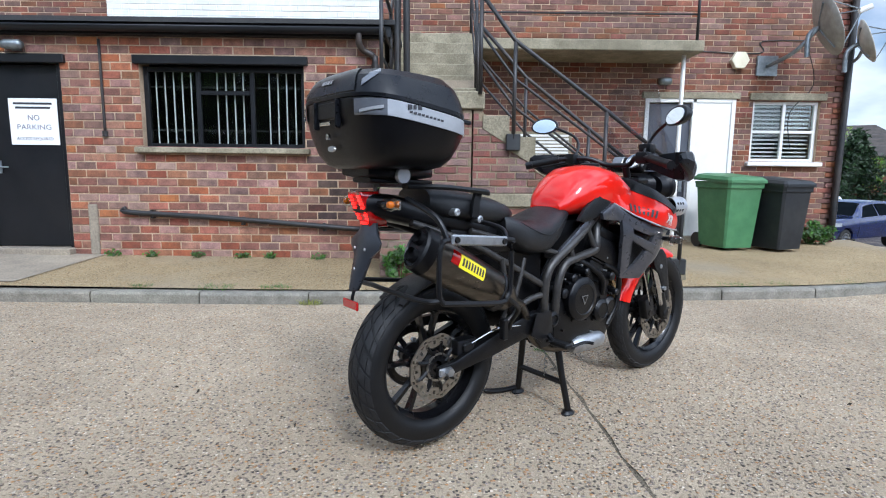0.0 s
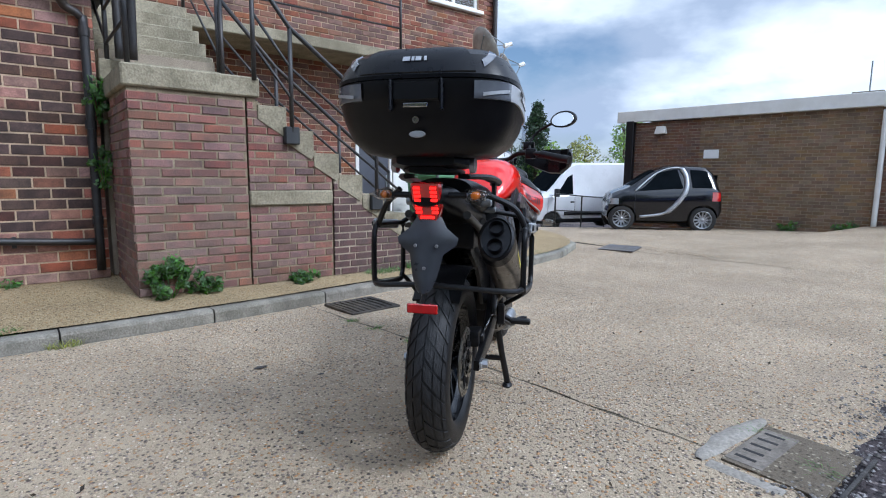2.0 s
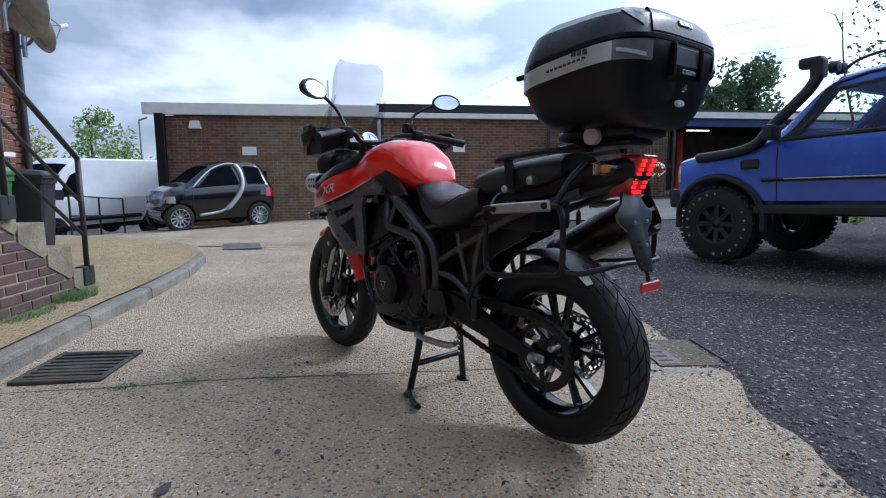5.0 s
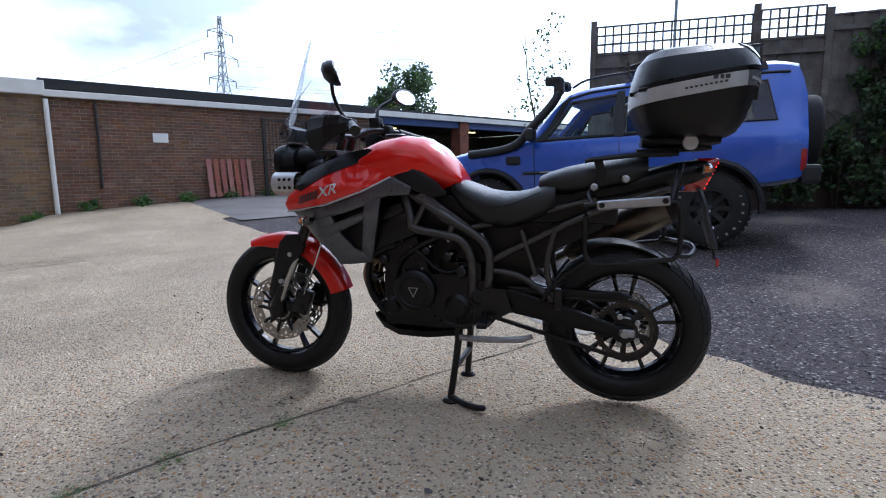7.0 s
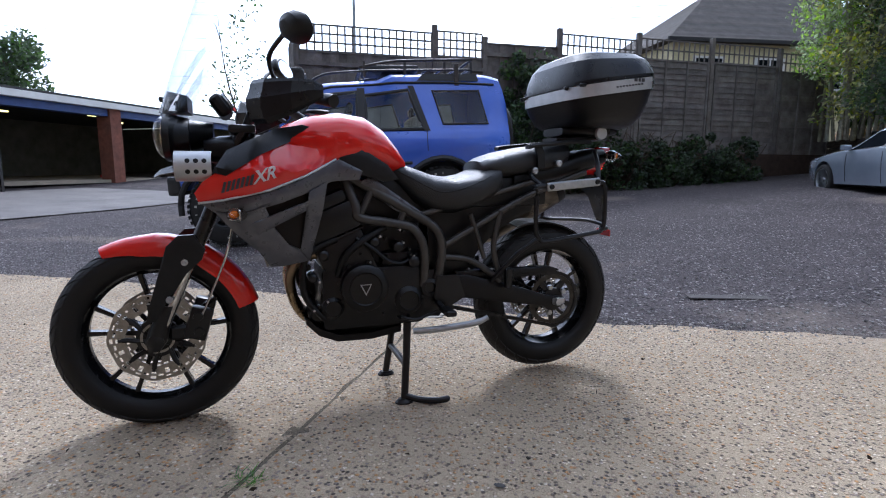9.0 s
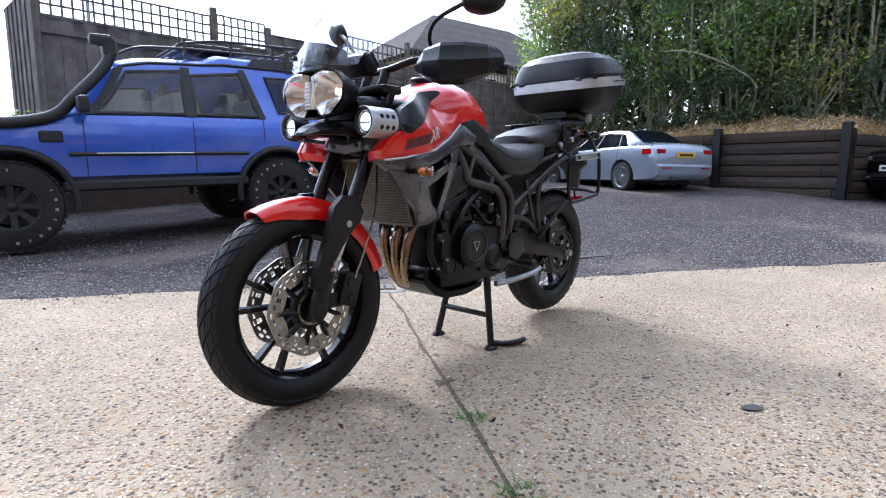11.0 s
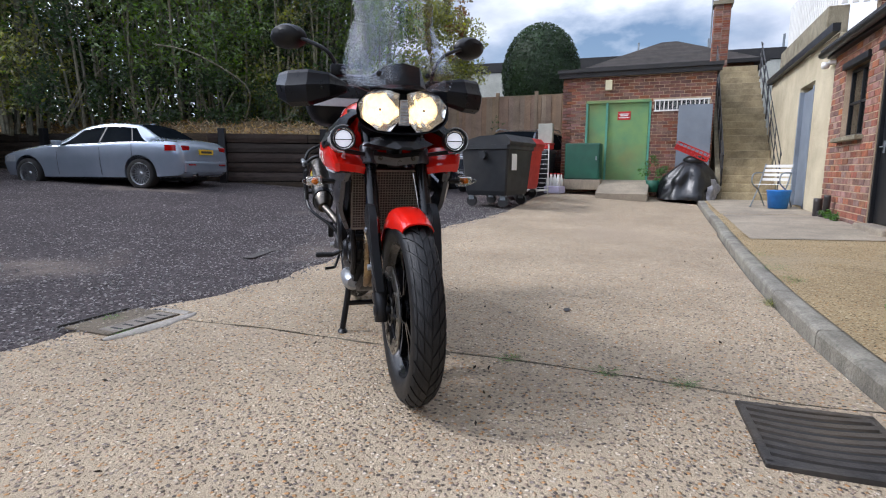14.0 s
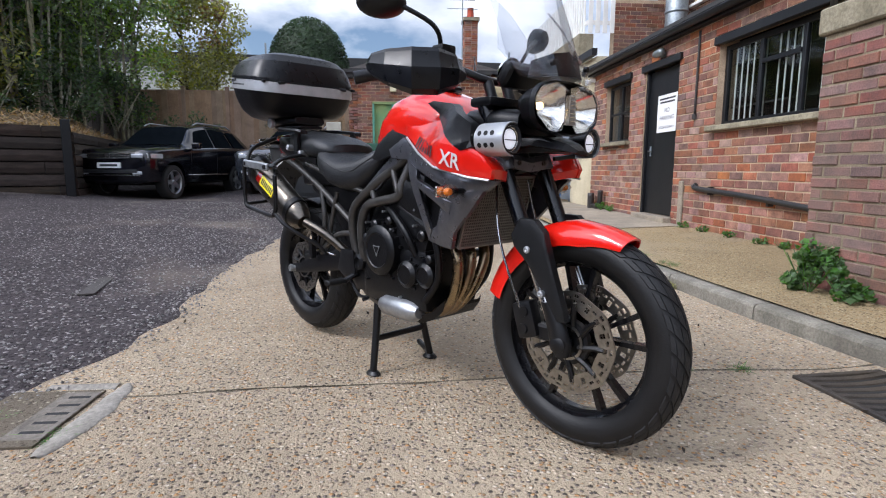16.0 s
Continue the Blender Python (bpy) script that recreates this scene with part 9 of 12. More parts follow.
for sd in (1, -1):
    c = Vector((1.405, sd * 0.202, 0.920))
    sp = mp("spot_lamp", lathe(bmesh.new(), [(0, -0.05), (0.03, -0.045), (0.040, -0.02), (0.042, 0.028), (0.038, 0.03), (0.036, 0.018), (0, 0.014)], 24, Matrix.Translation(c) @ Matrix.Rotation(radians(-90), 4, "Z")), M_SATIN, None, "round lit spot lamp in silver shroud")
    mp("lens", lathe(bmesh.new(), [(0, 0.022), (0.036, 0.020), (0.036, 0.024), (0, 0.027)], 24, Matrix.Translation(c) @ Matrix.Rotation(radians(-90), 4, "Z")), M_LENS, sp).visible_shadow = False
    mp("reflector", lathe(bmesh.new(), [(0.012, 0.004), (0.024, 0.008), (0.035, 0.017), (0.035, 0.019), (0.022, 0.011), (0.010, 0.007)], 24, Matrix.Translation(c) @ Matrix.Rotation(radians(-90), 4, "Z"), closed=True), M_REFLECTOR, sp)
    mp("led", lathe(bmesh.new(), [(0, 0.006), (0.031, 0.009), (0.026, 0.014), (0, 0.017)], 18, Matrix.Translation(c + Vector((0.006, 0, 0))) @ Matrix.Rotation(radians(-90), 4, "Z")), M_LED, sp)
    mp("lens_bar", box(bmesh.new(), (c.x + 0.0265, c.y, c.z - 0.003), (0.002, 0.056, 0.003), None, 0.0006), M_STEEL_D, sp)
    rows = []
    for x in (c.x - 0.075, c.x - 0.04, c.x + 0.025, c.x + 0.032):
        rows.append([(x, c.y + sd * 0.048 * math.sin(a) * 1.02, c.z + 0.048 * math.cos(a) * 1.0) for a in [radians(-20 + 200 * j / 14) for j in range(15)]])
    rr_ = [r + [(p[0], c.y + (p[1] - c.y) * 0.94, c.z + (p[2] - c.z) * 0.94) for p in reversed(r)] for r in rows]
    sh = mp("lamp_shroud", loft(bmesh.new(), rr_), M_SILVER, sp, "silver shroud with round holes", sharp=40)
    for k in range(3):
        for j, a in enumerate((radians(70), radians(110))):
            mp("hole", lathe(bmesh.new(), [(0, 0.0), (0.0075, 0.0), (0.0075, 0.0012), (0, 0.0012)], 12, Matrix.Translation((c.x - 0.055 + k * 0.024, c.y + sd * 0.0485 * math.sin(a), c.z + 0.0485 * math.cos(a))) @ Matrix.Rotation(radians(0 if sd > 0 else 180), 4, "Z") @ Matrix.Rotation(radians(90 - math.degrees(a)), 4, "X")), M_PLASTIC_D, sh)
    mp("lamp_bracket", tube(bmesh.new(), [(c.x - 0.03, c.y - sd * 0.01, c.z - 0.04), (c.x - 0.06, sd * 0.12, 0.87)], 0.008, 8), M_SATIN)

# stands, pegs
for sd in (1, -1):
    mp("stand_leg", tube(bmesh.new(), [(0.655, sd * 0.10, 0.34), (0.668, sd * 0.125, 0.18), (0.685, sd * 0.155, 0.02)], [0.017, 0.015, 0.015], 12), M_SATIN, None, "black centre stand leg")
    mp("stand_foot", loft(bmesh.new(), [[(0.685 + a * k * 1.2, sd * 0.155 + b * k, z) for a, b in [(0.03 * math.cos(t), 0.024 * math.sin(t)) for t in [2 * math.pi * j / 12 for j in range(12)]]] for z, k in ((0.0, 1.0), (0.008, 1.05), (0.02, 0.7))]), M_SATIN)
    pg = mp("foot_peg", box(bmesh.new(), (0.53, sd * 0.225, 0.375), (0.042, 0.09, 0.022), None, 0.005), M_RUBBER, None, "black foot peg")
    mp("peg_bracket", tube(bmesh.new(), [(0.545, sd * 0.13, 0.40), (0.535, sd * 0.185, 0.375)], 0.012, 10), M_SATIN, pg)
    mp("pillion_peg", box(bmesh.new(), (0.25, sd * 0.17, 0.475), (0.028, 0.03, 0.085), None, 0.005), M_SATIN)
    mp("heel_plate", shell([(0.55, 0.50), (0.46, 0.50), (0.43, 0.41), (0.50, 0.37), (0.56, 0.41)], lambda x, z: 0.155, 0.008, sd), M_SATIN)
mp("stand_cross_bar", tube(bmesh.new(), [(0.670, -0.13, 0.145), (0.670, 0.13, 0.145)], 0.013, 12), M_SATIN)
mp("stand_tang", tube(bmesh.new(), spline([(0.685, 0.155, 0.03), (0.63, 0.185, 0.018), (0.56, 0.215, 0.018), (0.52, 0.225, 0.026)], 5), [0.013] * 14 + [0.010, 0.006], 10), M_SATIN)
mp("stand_spring", tube(bmesh.new(), [(0.62 + 0.006 * math.cos(t * 3), -0.07 + 0.006 * math.sin(t * 3), 0.31 - 0.012 * t / 1.0) for t in [k * 0.35 for k in range(34)]], 0.0022, 6), M_STEEL)
mp("side_stand", tube(bmesh.new(), spline([(0.645, 0.145, 0.285), (0.55, 0.165, 0.29), (0.40, 0.18, 0.305), (0.345, 0.185, 0.325)], 5), [0.013] * 12 + [0.011] * 4, 10), M_ALU, None, "silver side stand, folded up")
mp("gear_lever", tube(bmesh.new(), spline([(0.55, 0.15, 0.36), (0.64, 0.17, 0.34), (0.71, 0.18, 0.36), (0.71, 0.22, 0.36)], 5), 0.006, 8), M_SATIN)
mp("brake_pedal", tube(bmesh.new(), spline([(0.53, -0.15, 0.37), (0.63, -0.18, 0.33), (0.72, -0.20, 0.34), (0.74, -0.235, 0.34)], 5), 0.007, 8), M_SATIN)
mp("belly_loom", tube(bmesh.new(), spline([(0.60, 0.11, 0.60), (0.68, 0.14, 0.56), (0.74, 0.15, 0.57), (0.80, 0.15, 0.62), (0.86, 0.14, 0.66)], 5), 0.008, 8), M_PLASTIC_D)
both("inner_fill", lambda sd: shell([(0.95, 0.88), (0.62, 0.72), (0.55, 0.60), (0.56, 0.46), (0.70, 0.50), (0.95, 0.60), (1.05, 0.70), (1.05, 0.85)], lambda x, z: 0.07, 0.02, sd), M_PLASTIC_D)
both("inner_guard", lambda sd: shell([(0.56, 0.76), (0.30, 0.82), (0.06, 0.84), (0.10, 0.74), (0.26, 0.66), (0.34, 0.58), (0.42, 0.47), (0.56, 0.47)], lambda x, z: 0.075, 0.02, sd), M_PLASTIC_D, "black inner mudguard panel")
mp("airbox", box(bmesh.new(), (0.78, 0, 0.79), (0.42, 0.17, 0.17), None, 0.03, 2), M_PLASTIC_D)
mp("under_seat", box(bmesh.new(), (0.30, 0, 0.82), (0.52, 0.19, 0.12), None, 0.02, 2), M_PLASTIC_D)


# Parked vehicles
M_CARGLASS = glass_mat("car_glass", (0.90, 0.97, 0.94), 0.02, 1.0, ripple=0.0)
M_DARKGLASS = mat("dark_car_glass", srgb("0c1013"), srgb("14181c"), 0.06, scale=3, coat=0.0, rough_var=0.02, sheen=0.3)
M_DARKGLASS.node_tree.nodes["Principled BSDF"].inputs["IOR"].default_value = 1.01
M_CARTRIM = mat("black_car_trim", srgb("17181a"), srgb("202123"), 0.55, scale=15, bump=0.1)
M_CARTYRE = mat("car_tyre", srgb("1a1a1a"), srgb("262524"), 0.9, scale=10, bump=0.5, bump_scale=70, grime=0.3, dust=srgb("4a453d"))
M_ALLOY = mat("alloy_wheel", srgb("a9acb0"), srgb("8f9296"), 0.35, 0.8, scale=10)
M_BLUE = mat("blue_metallic_paint", srgb("3560c6"), srgb("2c54b6"), 0.3, 0.2, scale=2, coat=0.8, grime=0.15, dust=srgb("5a6cb0"))
M_SILVERCAR = mat("silver_car_paint", srgb("a6b0be"), srgb("99a4b2"), 0.22, 0.5, scale=2, coat=1.0)
M_BLACKCAR = mat("black_car_paint", srgb("07080e"), srgb("0b0c14"), 0.16, 0.0, scale=2, coat=0.3, rough_var=0.05)
M_WHITECAR = mat("white_van_paint", srgb("e2e5e9"), srgb("d6dade"), 0.3, scale=2, coat=0.6, grime=0.1, dust=srgb("a8a49c"))
M_NAVYCAR = mat("navy_car_paint", srgb("1c2a5c"), srgb("16224c"), 0.2, 0.3, scale=2, coat=0.8)
M_GREYCAR = mat("grey_car_paint", srgb("3a3e46"), srgb("30343c"), 0.25, 0.4, scale=2, coat=0.8)
M_HEADLENS = mat("car_lamp_lens", srgb("c8ccd0"), srgb("a8acb2"), 0.1, 0.4, scale=20, coat=1.0)
M_VANTRIM = mat("dark_van_plastic", srgb("0d0e10"), srgb("141517"), 0.6, scale=15, sheen=0.25)
M_TYRELETTER = mat("worn_tyre_lettering", srgb("a8a59e"), srgb("6a6862"), 0.8, scale=30)
M_PLATE_Y = mat("yellow_plate", srgb("e0b820"), srgb("d8b01c"), 0.4, scale=10)


class Body:
    """A car body lofted from stations (x, z_sill, z_belt, z_roof, half width at sill, belt and roof)."""

    def __init__(self, stations):
        self.st = stations

    def at(self, x):
        s = self.st
        for a, b in zip(s, s[1:]):
            if a[0] >= x >= b[0]:
                i = s.index(a)
                t = (a[0] - x) / max(1e-6, a[0] - b[0])
                o, p = s[max(0, i - 1)], s[min(len(s) - 1, i + 2)]
                h = a[0] - b[0]
                row = [x]
                for k in range(1, 7):
                    d0, d1, d2 = (a[k] - o[k]) / max(1e-6, o[0] - a[0]), (b[k] - a[k]) / -h, (p[k] - b[k]) / max(1e-6, b[0] - p[0])
                    d0, d1, d2 = -d0, d1, -d2
                    ma = 2 * d0 * d1 / (d0 + d1) if d0 * d1 > 0 and o is not a else (d1 if o is a else 0.0)
                    mb = 2 * d1 * d2 / (d1 + d2) if d1 * d2 > 0 and p is not b else (d1 if p is b else 0.0)
                    f = 2 * t ** 3 - 3 * t * t + 1
                    row.append(f * a[k] + (t ** 3 - 2 * t * t + t) * -h * ma + (1 - f) * b[k] + (t ** 3 - t * t) * -h * mb)
                return row
        return list(s[0] if x > s[0][0] else s[-1])

    def ring(self, x):
        _, zs, zb, zr, ws, wb, wr = self.at(x)
        h = zr - zb
        e = min(0.06, h * 0.4)
        half = [(0, zs), (ws * 0.8, zs), (ws, zs + 0.05), (ws + (wb - ws) * 0.6, zs + (zb - zs) * 0.35), (wb, zs + (zb - zs) * 0.62), (wb * 0.99, zb - 0.04), (wb * 0.965, zb),
                (wb * 0.965 + (wr - wb * 0.965) * 0.5, zb + (h - e) * 0.5), (wr, zr - e), (wr * 0.93, zr - e * 0.35), (wr * 0.8, zr - e * 0.05), (wr * 0.4, zr + 0.012), (0, zr + 0.018)]
        return [(x, y, z) for y, z in half] + [(x, -y, z) for y, z in half[-2:0:-1]]

    def mesh(self, n=8):
        xs = []
        for a, b in zip(self.st, self.st[1:]):
            k = max(2, min(n, int((a[0] - b[0]) / 0.06)))
            xs += [a[0] + (b[0] - a[0]) * i / k for i in range(k)]
        xs.append(self.st[-1][0])
        return loft(bmesh.new(), [self.ring(x) for x in xs])

    def side(self, x, f, sd, lift=0.018):
        """A point on the side glass: f from the belt (0) to the roof edge (1)."""
        _, zs, zb, zr, ws, wb, wr = self.at(x)
        h = zr - zb
        e = min(0.06, h * 0.4)
        y = wb * 0.965 + (wr - wb * 0.965) * f
        return Vector((x, sd * (y + lift), zb + (h - e) * f))

    def flank(self, x, z, sd, lift=0.004):
        """A point on the lower side at height z."""
        _, zs, zb, zr, ws, wb, wr = self.at(x)
        pts = [(ws, zs + 0.05), (ws + (wb - ws) * 0.6, zs + (zb - zs) * 0.35), (wb, zs + (zb - zs) * 0.62), (wb * 0.99, zb - 0.04), (wb * 0.965, zb)]
        for (ya, za), (yb, zb_) in zip(pts, pts[1:]):
            if za <= z <= zb_:
                return Vector((x, sd * (ya + (yb - ya) * (z - za) / max(1e-6, zb_ - za) + lift), z))
        return Vector((x, sd * ((pts[0][0] if z < pts[0][1] else pts[-1][0]) + lift), z))


def patch(rows):
    return loft(bmesh.new(), rows, caps=False, closed=False)


def glass_side(body, sd, xa0, xa1, xb0, xb1, f0=0.06, f1=0.93, n=8):
    """A side window: from xa0..xa1 at the belt to xb0..xb1 at the top."""
    rows = []
    for i in range(n + 1):
        f = f0 + (f1 - f0) * i / n
        t = i / n
        a, b = xa0 + (xb0 - xa0) * t, xa1 + (xb1 - xa1) * t
        rows.append([body.side(a + (b - a) * k / 6, f, sd) for k in range(7)])
    return patch(rows)


def cut(ob, cutters):
    """Cut solids out of a mesh object."""
    for c in cutters:
        md = ob.modifiers.new("cut", "BOOLEAN")
        md.operation, md.object, md.solver = "DIFFERENCE", c, "EXACT"
    dg = bpy.context.evaluated_depsgraph_get()
    me = bpy.data.meshes.new_from_object(ob.evaluated_get(dg))
    ob.modifiers.clear()
    ob.data = me
    for c in cutters:
        bpy.data.objects.remove(c)
    me.set_sharp_from_angle(angle=radians(28))


def car_wheel(parent, x, y, r, w, rim_r, sd, rim_mat, spokes=10, label="", ring=False, knobs=False):
    m = Matrix.Translation((x, y, r))
    tyre = part("wheel", lathe(bmesh.new(), [(rim_r, -w / 2), (rim_r + 0.02, -w / 2), (r - 0.03, -w / 2 * 1.02), (r - 0.006, -w / 2 * 0.9), (r, -w / 2 * 0.75), (r, w / 2 * 0.75), (r - 0.006, w / 2 * 0.9), (r - 0.03, w / 2 * 1.02), (rim_r + 0.02, w / 2), (rim_r, w / 2)], 44, m, closed=True), M_CARTYRE, parent, label, smooth=True)
    rim = part("rim", lathe(bmesh.new(), [(rim_r, sd * w / 2), (rim_r - 0.012, sd * (w / 2 - 0.003)), (rim_r - 0.02, sd * (w / 2 - 0.05)), (rim_r - 0.03, -sd * w / 2), (rim_r, -sd * w / 2)], 40, m, closed=True), rim_mat, tyre, smooth=True)
    part("brake_drum", lathe(bmesh.new(), [(0, sd * (w / 2 - 0.09)), (rim_r * 0.8, sd * (w / 2 - 0.09)), (rim_r * 0.8, sd * (w / 2 - 0.12)), (0, sd * (w / 2 - 0.12))], 24, m), M_CARTRIM, tyre)
    for k in range(spokes):
        a = 2 * math.pi * k / spokes
        bm = bmesh.new()
        mm = m @ Matrix.Rotation(a, 4, "Y")
        ww = 0.9 * rim_r * math.pi / spokes * 0.42
        loft(bm, [[mm @ Vector((rx, sd * yy, zz)) for zz, yy in ((-q, w / 2 - 0.02 - d), (q, w / 2 - 0.02 - d), (q * 0.7, w / 2 - 0.055 - d), (-q * 0.7, w / 2 - 0.055 - d))] for rx, q, d in ((rim_r * 0.16, ww * 0.9, 0.02), (rim_r * 0.6, ww * 0.75, 0.01), (rim_r * 0.97, ww, 0.0))])
        part("spoke", bm, rim_mat, tyre)
    part("hub_cap", lathe(bmesh.new(), [(0, sd * (w / 2 - 0.022)), (rim_r * 0.2, sd * (w / 2 - 0.03)), (rim_r * 0.24, sd * (w / 2 - 0.07)), (0, sd * (w / 2 - 0.07))], 20, m), rim_mat, tyre, smooth=True)
    if ring:
        n = 22
        for k in range(n):
            a = 2 * math.pi * k / n
            if k % 11 in (8, 9, 10):
                continue
            mm = m @ Matrix.Rotation(a, 4, "Y")
            part("tyre_lettering", box(bmesh.new(), (0, sd * (w / 2 + 0.004), r - 0.075), (0.026 if k % 3 else 0.012, 0.004, 0.026), mm), M_TYRELETTER, tyre)
    if knobs:
        bm = bmesh.new()
        for k in range(40):
            mm = m @ Matrix.Rotation(2 * math.pi * k / 40, 4, "Y")
            for yy in (-0.42, -0.14, 0.14, 0.42):
                box(bm, (0, yy * w, r + 0.002), (0.04, w * 0.22, 0.018), mm @ Matrix.Rotation(0.03 * (1 if yy > 0 else -1), 4, "Y"))
        kb = part("tread", bm, M_CARTYRE, tyre)
        kb["kind"] = "stuff"
    return tyre


def make_car(name, m, label, category, stations, paint, wheels, glass, doors=(), wheel_r=0.33, wheel_w=0.21, rim_r=0.22, rim_mat=None, spokes=10, screen=None, rear=None, track=0.78, arch=0.06, arch_trim=False, glass_mat_=None, ring=False, knobs=False, hollow=None):
    rim_mat = rim_mat or M_ALLOY
    root = empty(name, m, label, category)
    b = Body(stations)
    body = part("body", b.mesh(), paint, root, smooth=True)
    cutters = []
    for x in wheels:
        for sd in (1, -1):
            c = part("cutter", lathe(bmesh.new(), [(0, 0.45), (wheel_r + arch, 0.45), (wheel_r + arch, 1.6), (0, 1.6)], 36, Matrix.Translation((x, 0, wheel_r + 0.01)) @ (Matrix.Rotation(math.pi, 4, "Z") if sd < 0 else Matrix.Identity(4))), paint)
            c.matrix_world = m
            cutters.append(c)
    if hollow:
        xf, xr, z0, z1 = hollow
        prof = [b.at(xf + (xr - xf) * k / 8) for k in range(9)]
        rows = [[(q[0], -q[5] + 0.07, z0), (q[0], q[5] - 0.07, z0), (q[0], q[5] - 0.09, q[2]), (q[0], q[6] - 0.05, max(q[2] + 0.02, q[3] - 0.05)), (q[0], -q[6] + 0.05, max(q[2] + 0.02, q[3] - 0.05)), (q[0], -q[5] + 0.09, q[2])] for q in prof]
        cutters.append(part("cutter", loft(bmesh.new(), rows), paint))
        for w_ in glass:
            xa0, xa1, xb0, xb1 = w_[:4]
            f0, f1 = w_[4:] if len(w_) > 4 else (0.06, 0.93)
            poly = [b.side(x, f, 1) for x, f in ((xa0, f0), (xa1, f0), (xb1, f1), (xb0, f1))]
            cutters.append(part("cutter", prism(bmesh.new(), [(p.x, p.z) for p in poly], -1.3, 1.3), paint))
        cutters.append(part("cutter", box(bmesh.new(), (0.62, 0, 1.55), (0.7, 1.22, 0.36)), paint))
        for c in cutters:
            c.matrix_world = m
    bpy.context.view_layer.update()
    cut(body, cutters)
    part("underbody", box(bmesh.new(), ((stations[0][0] + stations[-1][0]) / 2, 0, stations[2][1] + 0.12), (abs(stations[0][0] - stations[-1][0]) * 0.86, track * 1.15, 0.3)), M_CARTRIM, root)
    for x in wheels:
        for sd in (1, -1):
            car_wheel(root, x, sd * track, wheel_r, wheel_w, rim_r, sd, rim_mat, spokes, ring=ring, knobs=knobs)
            if arch_trim:
                pts = []
                for k in range(15):
                    a = radians(-8 + 196 * k / 14)
                    p = b.flank(x + (wheel_r + arch) * math.cos(a), wheel_r + 0.01 + (wheel_r + arch) * math.sin(a), sd, 0.015)
                    pts.append(p)
                part("arch_flare", tube(bmesh.new(), pts, 0.035, 8), M_CARTRIM, root)
    for sd in (1, -1):
        for w_ in glass:
            g = part("side_window", glass_side(b, sd, *w_), glass_mat_ or M_DARKGLASS, root, smooth=True)
        for x, z0 in doors:
            _, zs, zb, zr, ws, wb, wr = b.at(x)
            pts = [b.flank(x, z0 + (zb - z0) * k / 8, sd, 0.001) for k in range(9)]
            part("door_gap", tube(bmesh.new(), pts, 0.005, 6), M_CARTRIM, root)
    for nm, sc in (("windscreen", screen), ("rear_window", rear)):
        if sc:
            x0, x1, inset, lift = sc
            rows = []
            for i in range(7):
                x = x0 + (x1 - x0) * i / 6
                _, zs, zb, zr, ws, wb, wr = b.at(x)
                w_ = wr * inset
                row = []
                for k in range(9):
                    u = -1 + 2 * k / 8
                    ya = abs(u) * w_ / max(1e-6, wr)
                    e = min(0.06, (zr - zb) * 0.4)
                    z = zr + 0.018 - 0.006 * (ya / 0.4) if ya < 0.4 else (zr + 0.012 - (0.012 + e * 0.05) * (ya - 0.4) / 0.4 if ya < 0.8 else zr - e * 0.05 - e * 0.3 * (ya - 0.8) / 0.13)
                    row.append((x + (lift if x0 > 0 else -lift) * 0.6, w_ * u, z + lift))
                rows.append(row)
            part(nm, patch(rows), glass_mat_ or M_DARKGLASS, root, smooth=True)
    return root, b


def lamp_patch(root, b, name, x0, x1, z0, z1, sd, material, lift=0.006, label=""):
    rows = [[b.flank(x0 + (x1 - x0) * i / 4, z0 + (z1 - z0) * k / 3, sd, lift) for k in range(4)] for i in range(5)]
    return part(name, patch(rows), material, root, label, smooth=True)


# Blue off-road car with snorkel and roof rack
LR = pose(3.262, -2.149, 0.083, 0, 2.0, 30.578)
lr, lb = make_car("offroad_car", LR, "blue metallic off-road estate car with snorkel and chunky tyres", "car",
                  [(1.80, 0.68, 0.98, 1.02, 0.76, 0.82, 0.72), (1.74, 0.62, 1.08, 1.13, 0.86, 0.90, 0.81), (1.3, 0.60, 1.15, 1.19, 0.90, 0.92, 0.84), (0.86, 0.60, 1.21, 1.25, 0.90, 0.93, 0.86), (0.76, 0.60, 1.23, 1.31, 0.90, 0.93, 0.84), (0.25, 0.60, 1.24, 1.80, 0.90, 0.93, 0.74),
                   (0.0, 0.60, 1.24, 1.85, 0.90, 0.93, 0.73), (-0.55, 0.60, 1.24, 1.88, 0.90, 0.93, 0.73), (-0.72, 0.60, 1.24, 1.95, 0.90, 0.93, 0.73), (-1.80, 0.62, 1.24, 1.95, 0.89, 0.92, 0.72), (-2.08, 0.66, 1.23, 1.90, 0.87, 0.90, 0.71), (-2.16, 0.68, 1.20, 1.62, 0.85, 0.89, 0.74)],
                  M_BLUE, (1.27, -1.27), ((0.56, -0.27, 0.22, -0.29, 0.04, 0.84), (-0.38, -1.06, -0.38, -0.90, 0.04, 0.76), (-1.31, -1.88, -1.20, -1.79, 0.12, 0.74)), ((0.66, 0.66), (-0.33, 0.66), (-1.10, 1.0)),
                  wheel_r=0.40, wheel_w=0.29, rim_r=0.21, rim_mat=M_CARTRIM, spokes=8, track=0.80, arch=0.10, arch_trim=True, screen=(0.74, 0.28, 0.90, 0.008), glass_mat_=M_CARGLASS, ring=True, knobs=True, hollow=(0.62, -2.04, 0.85, 1.80))
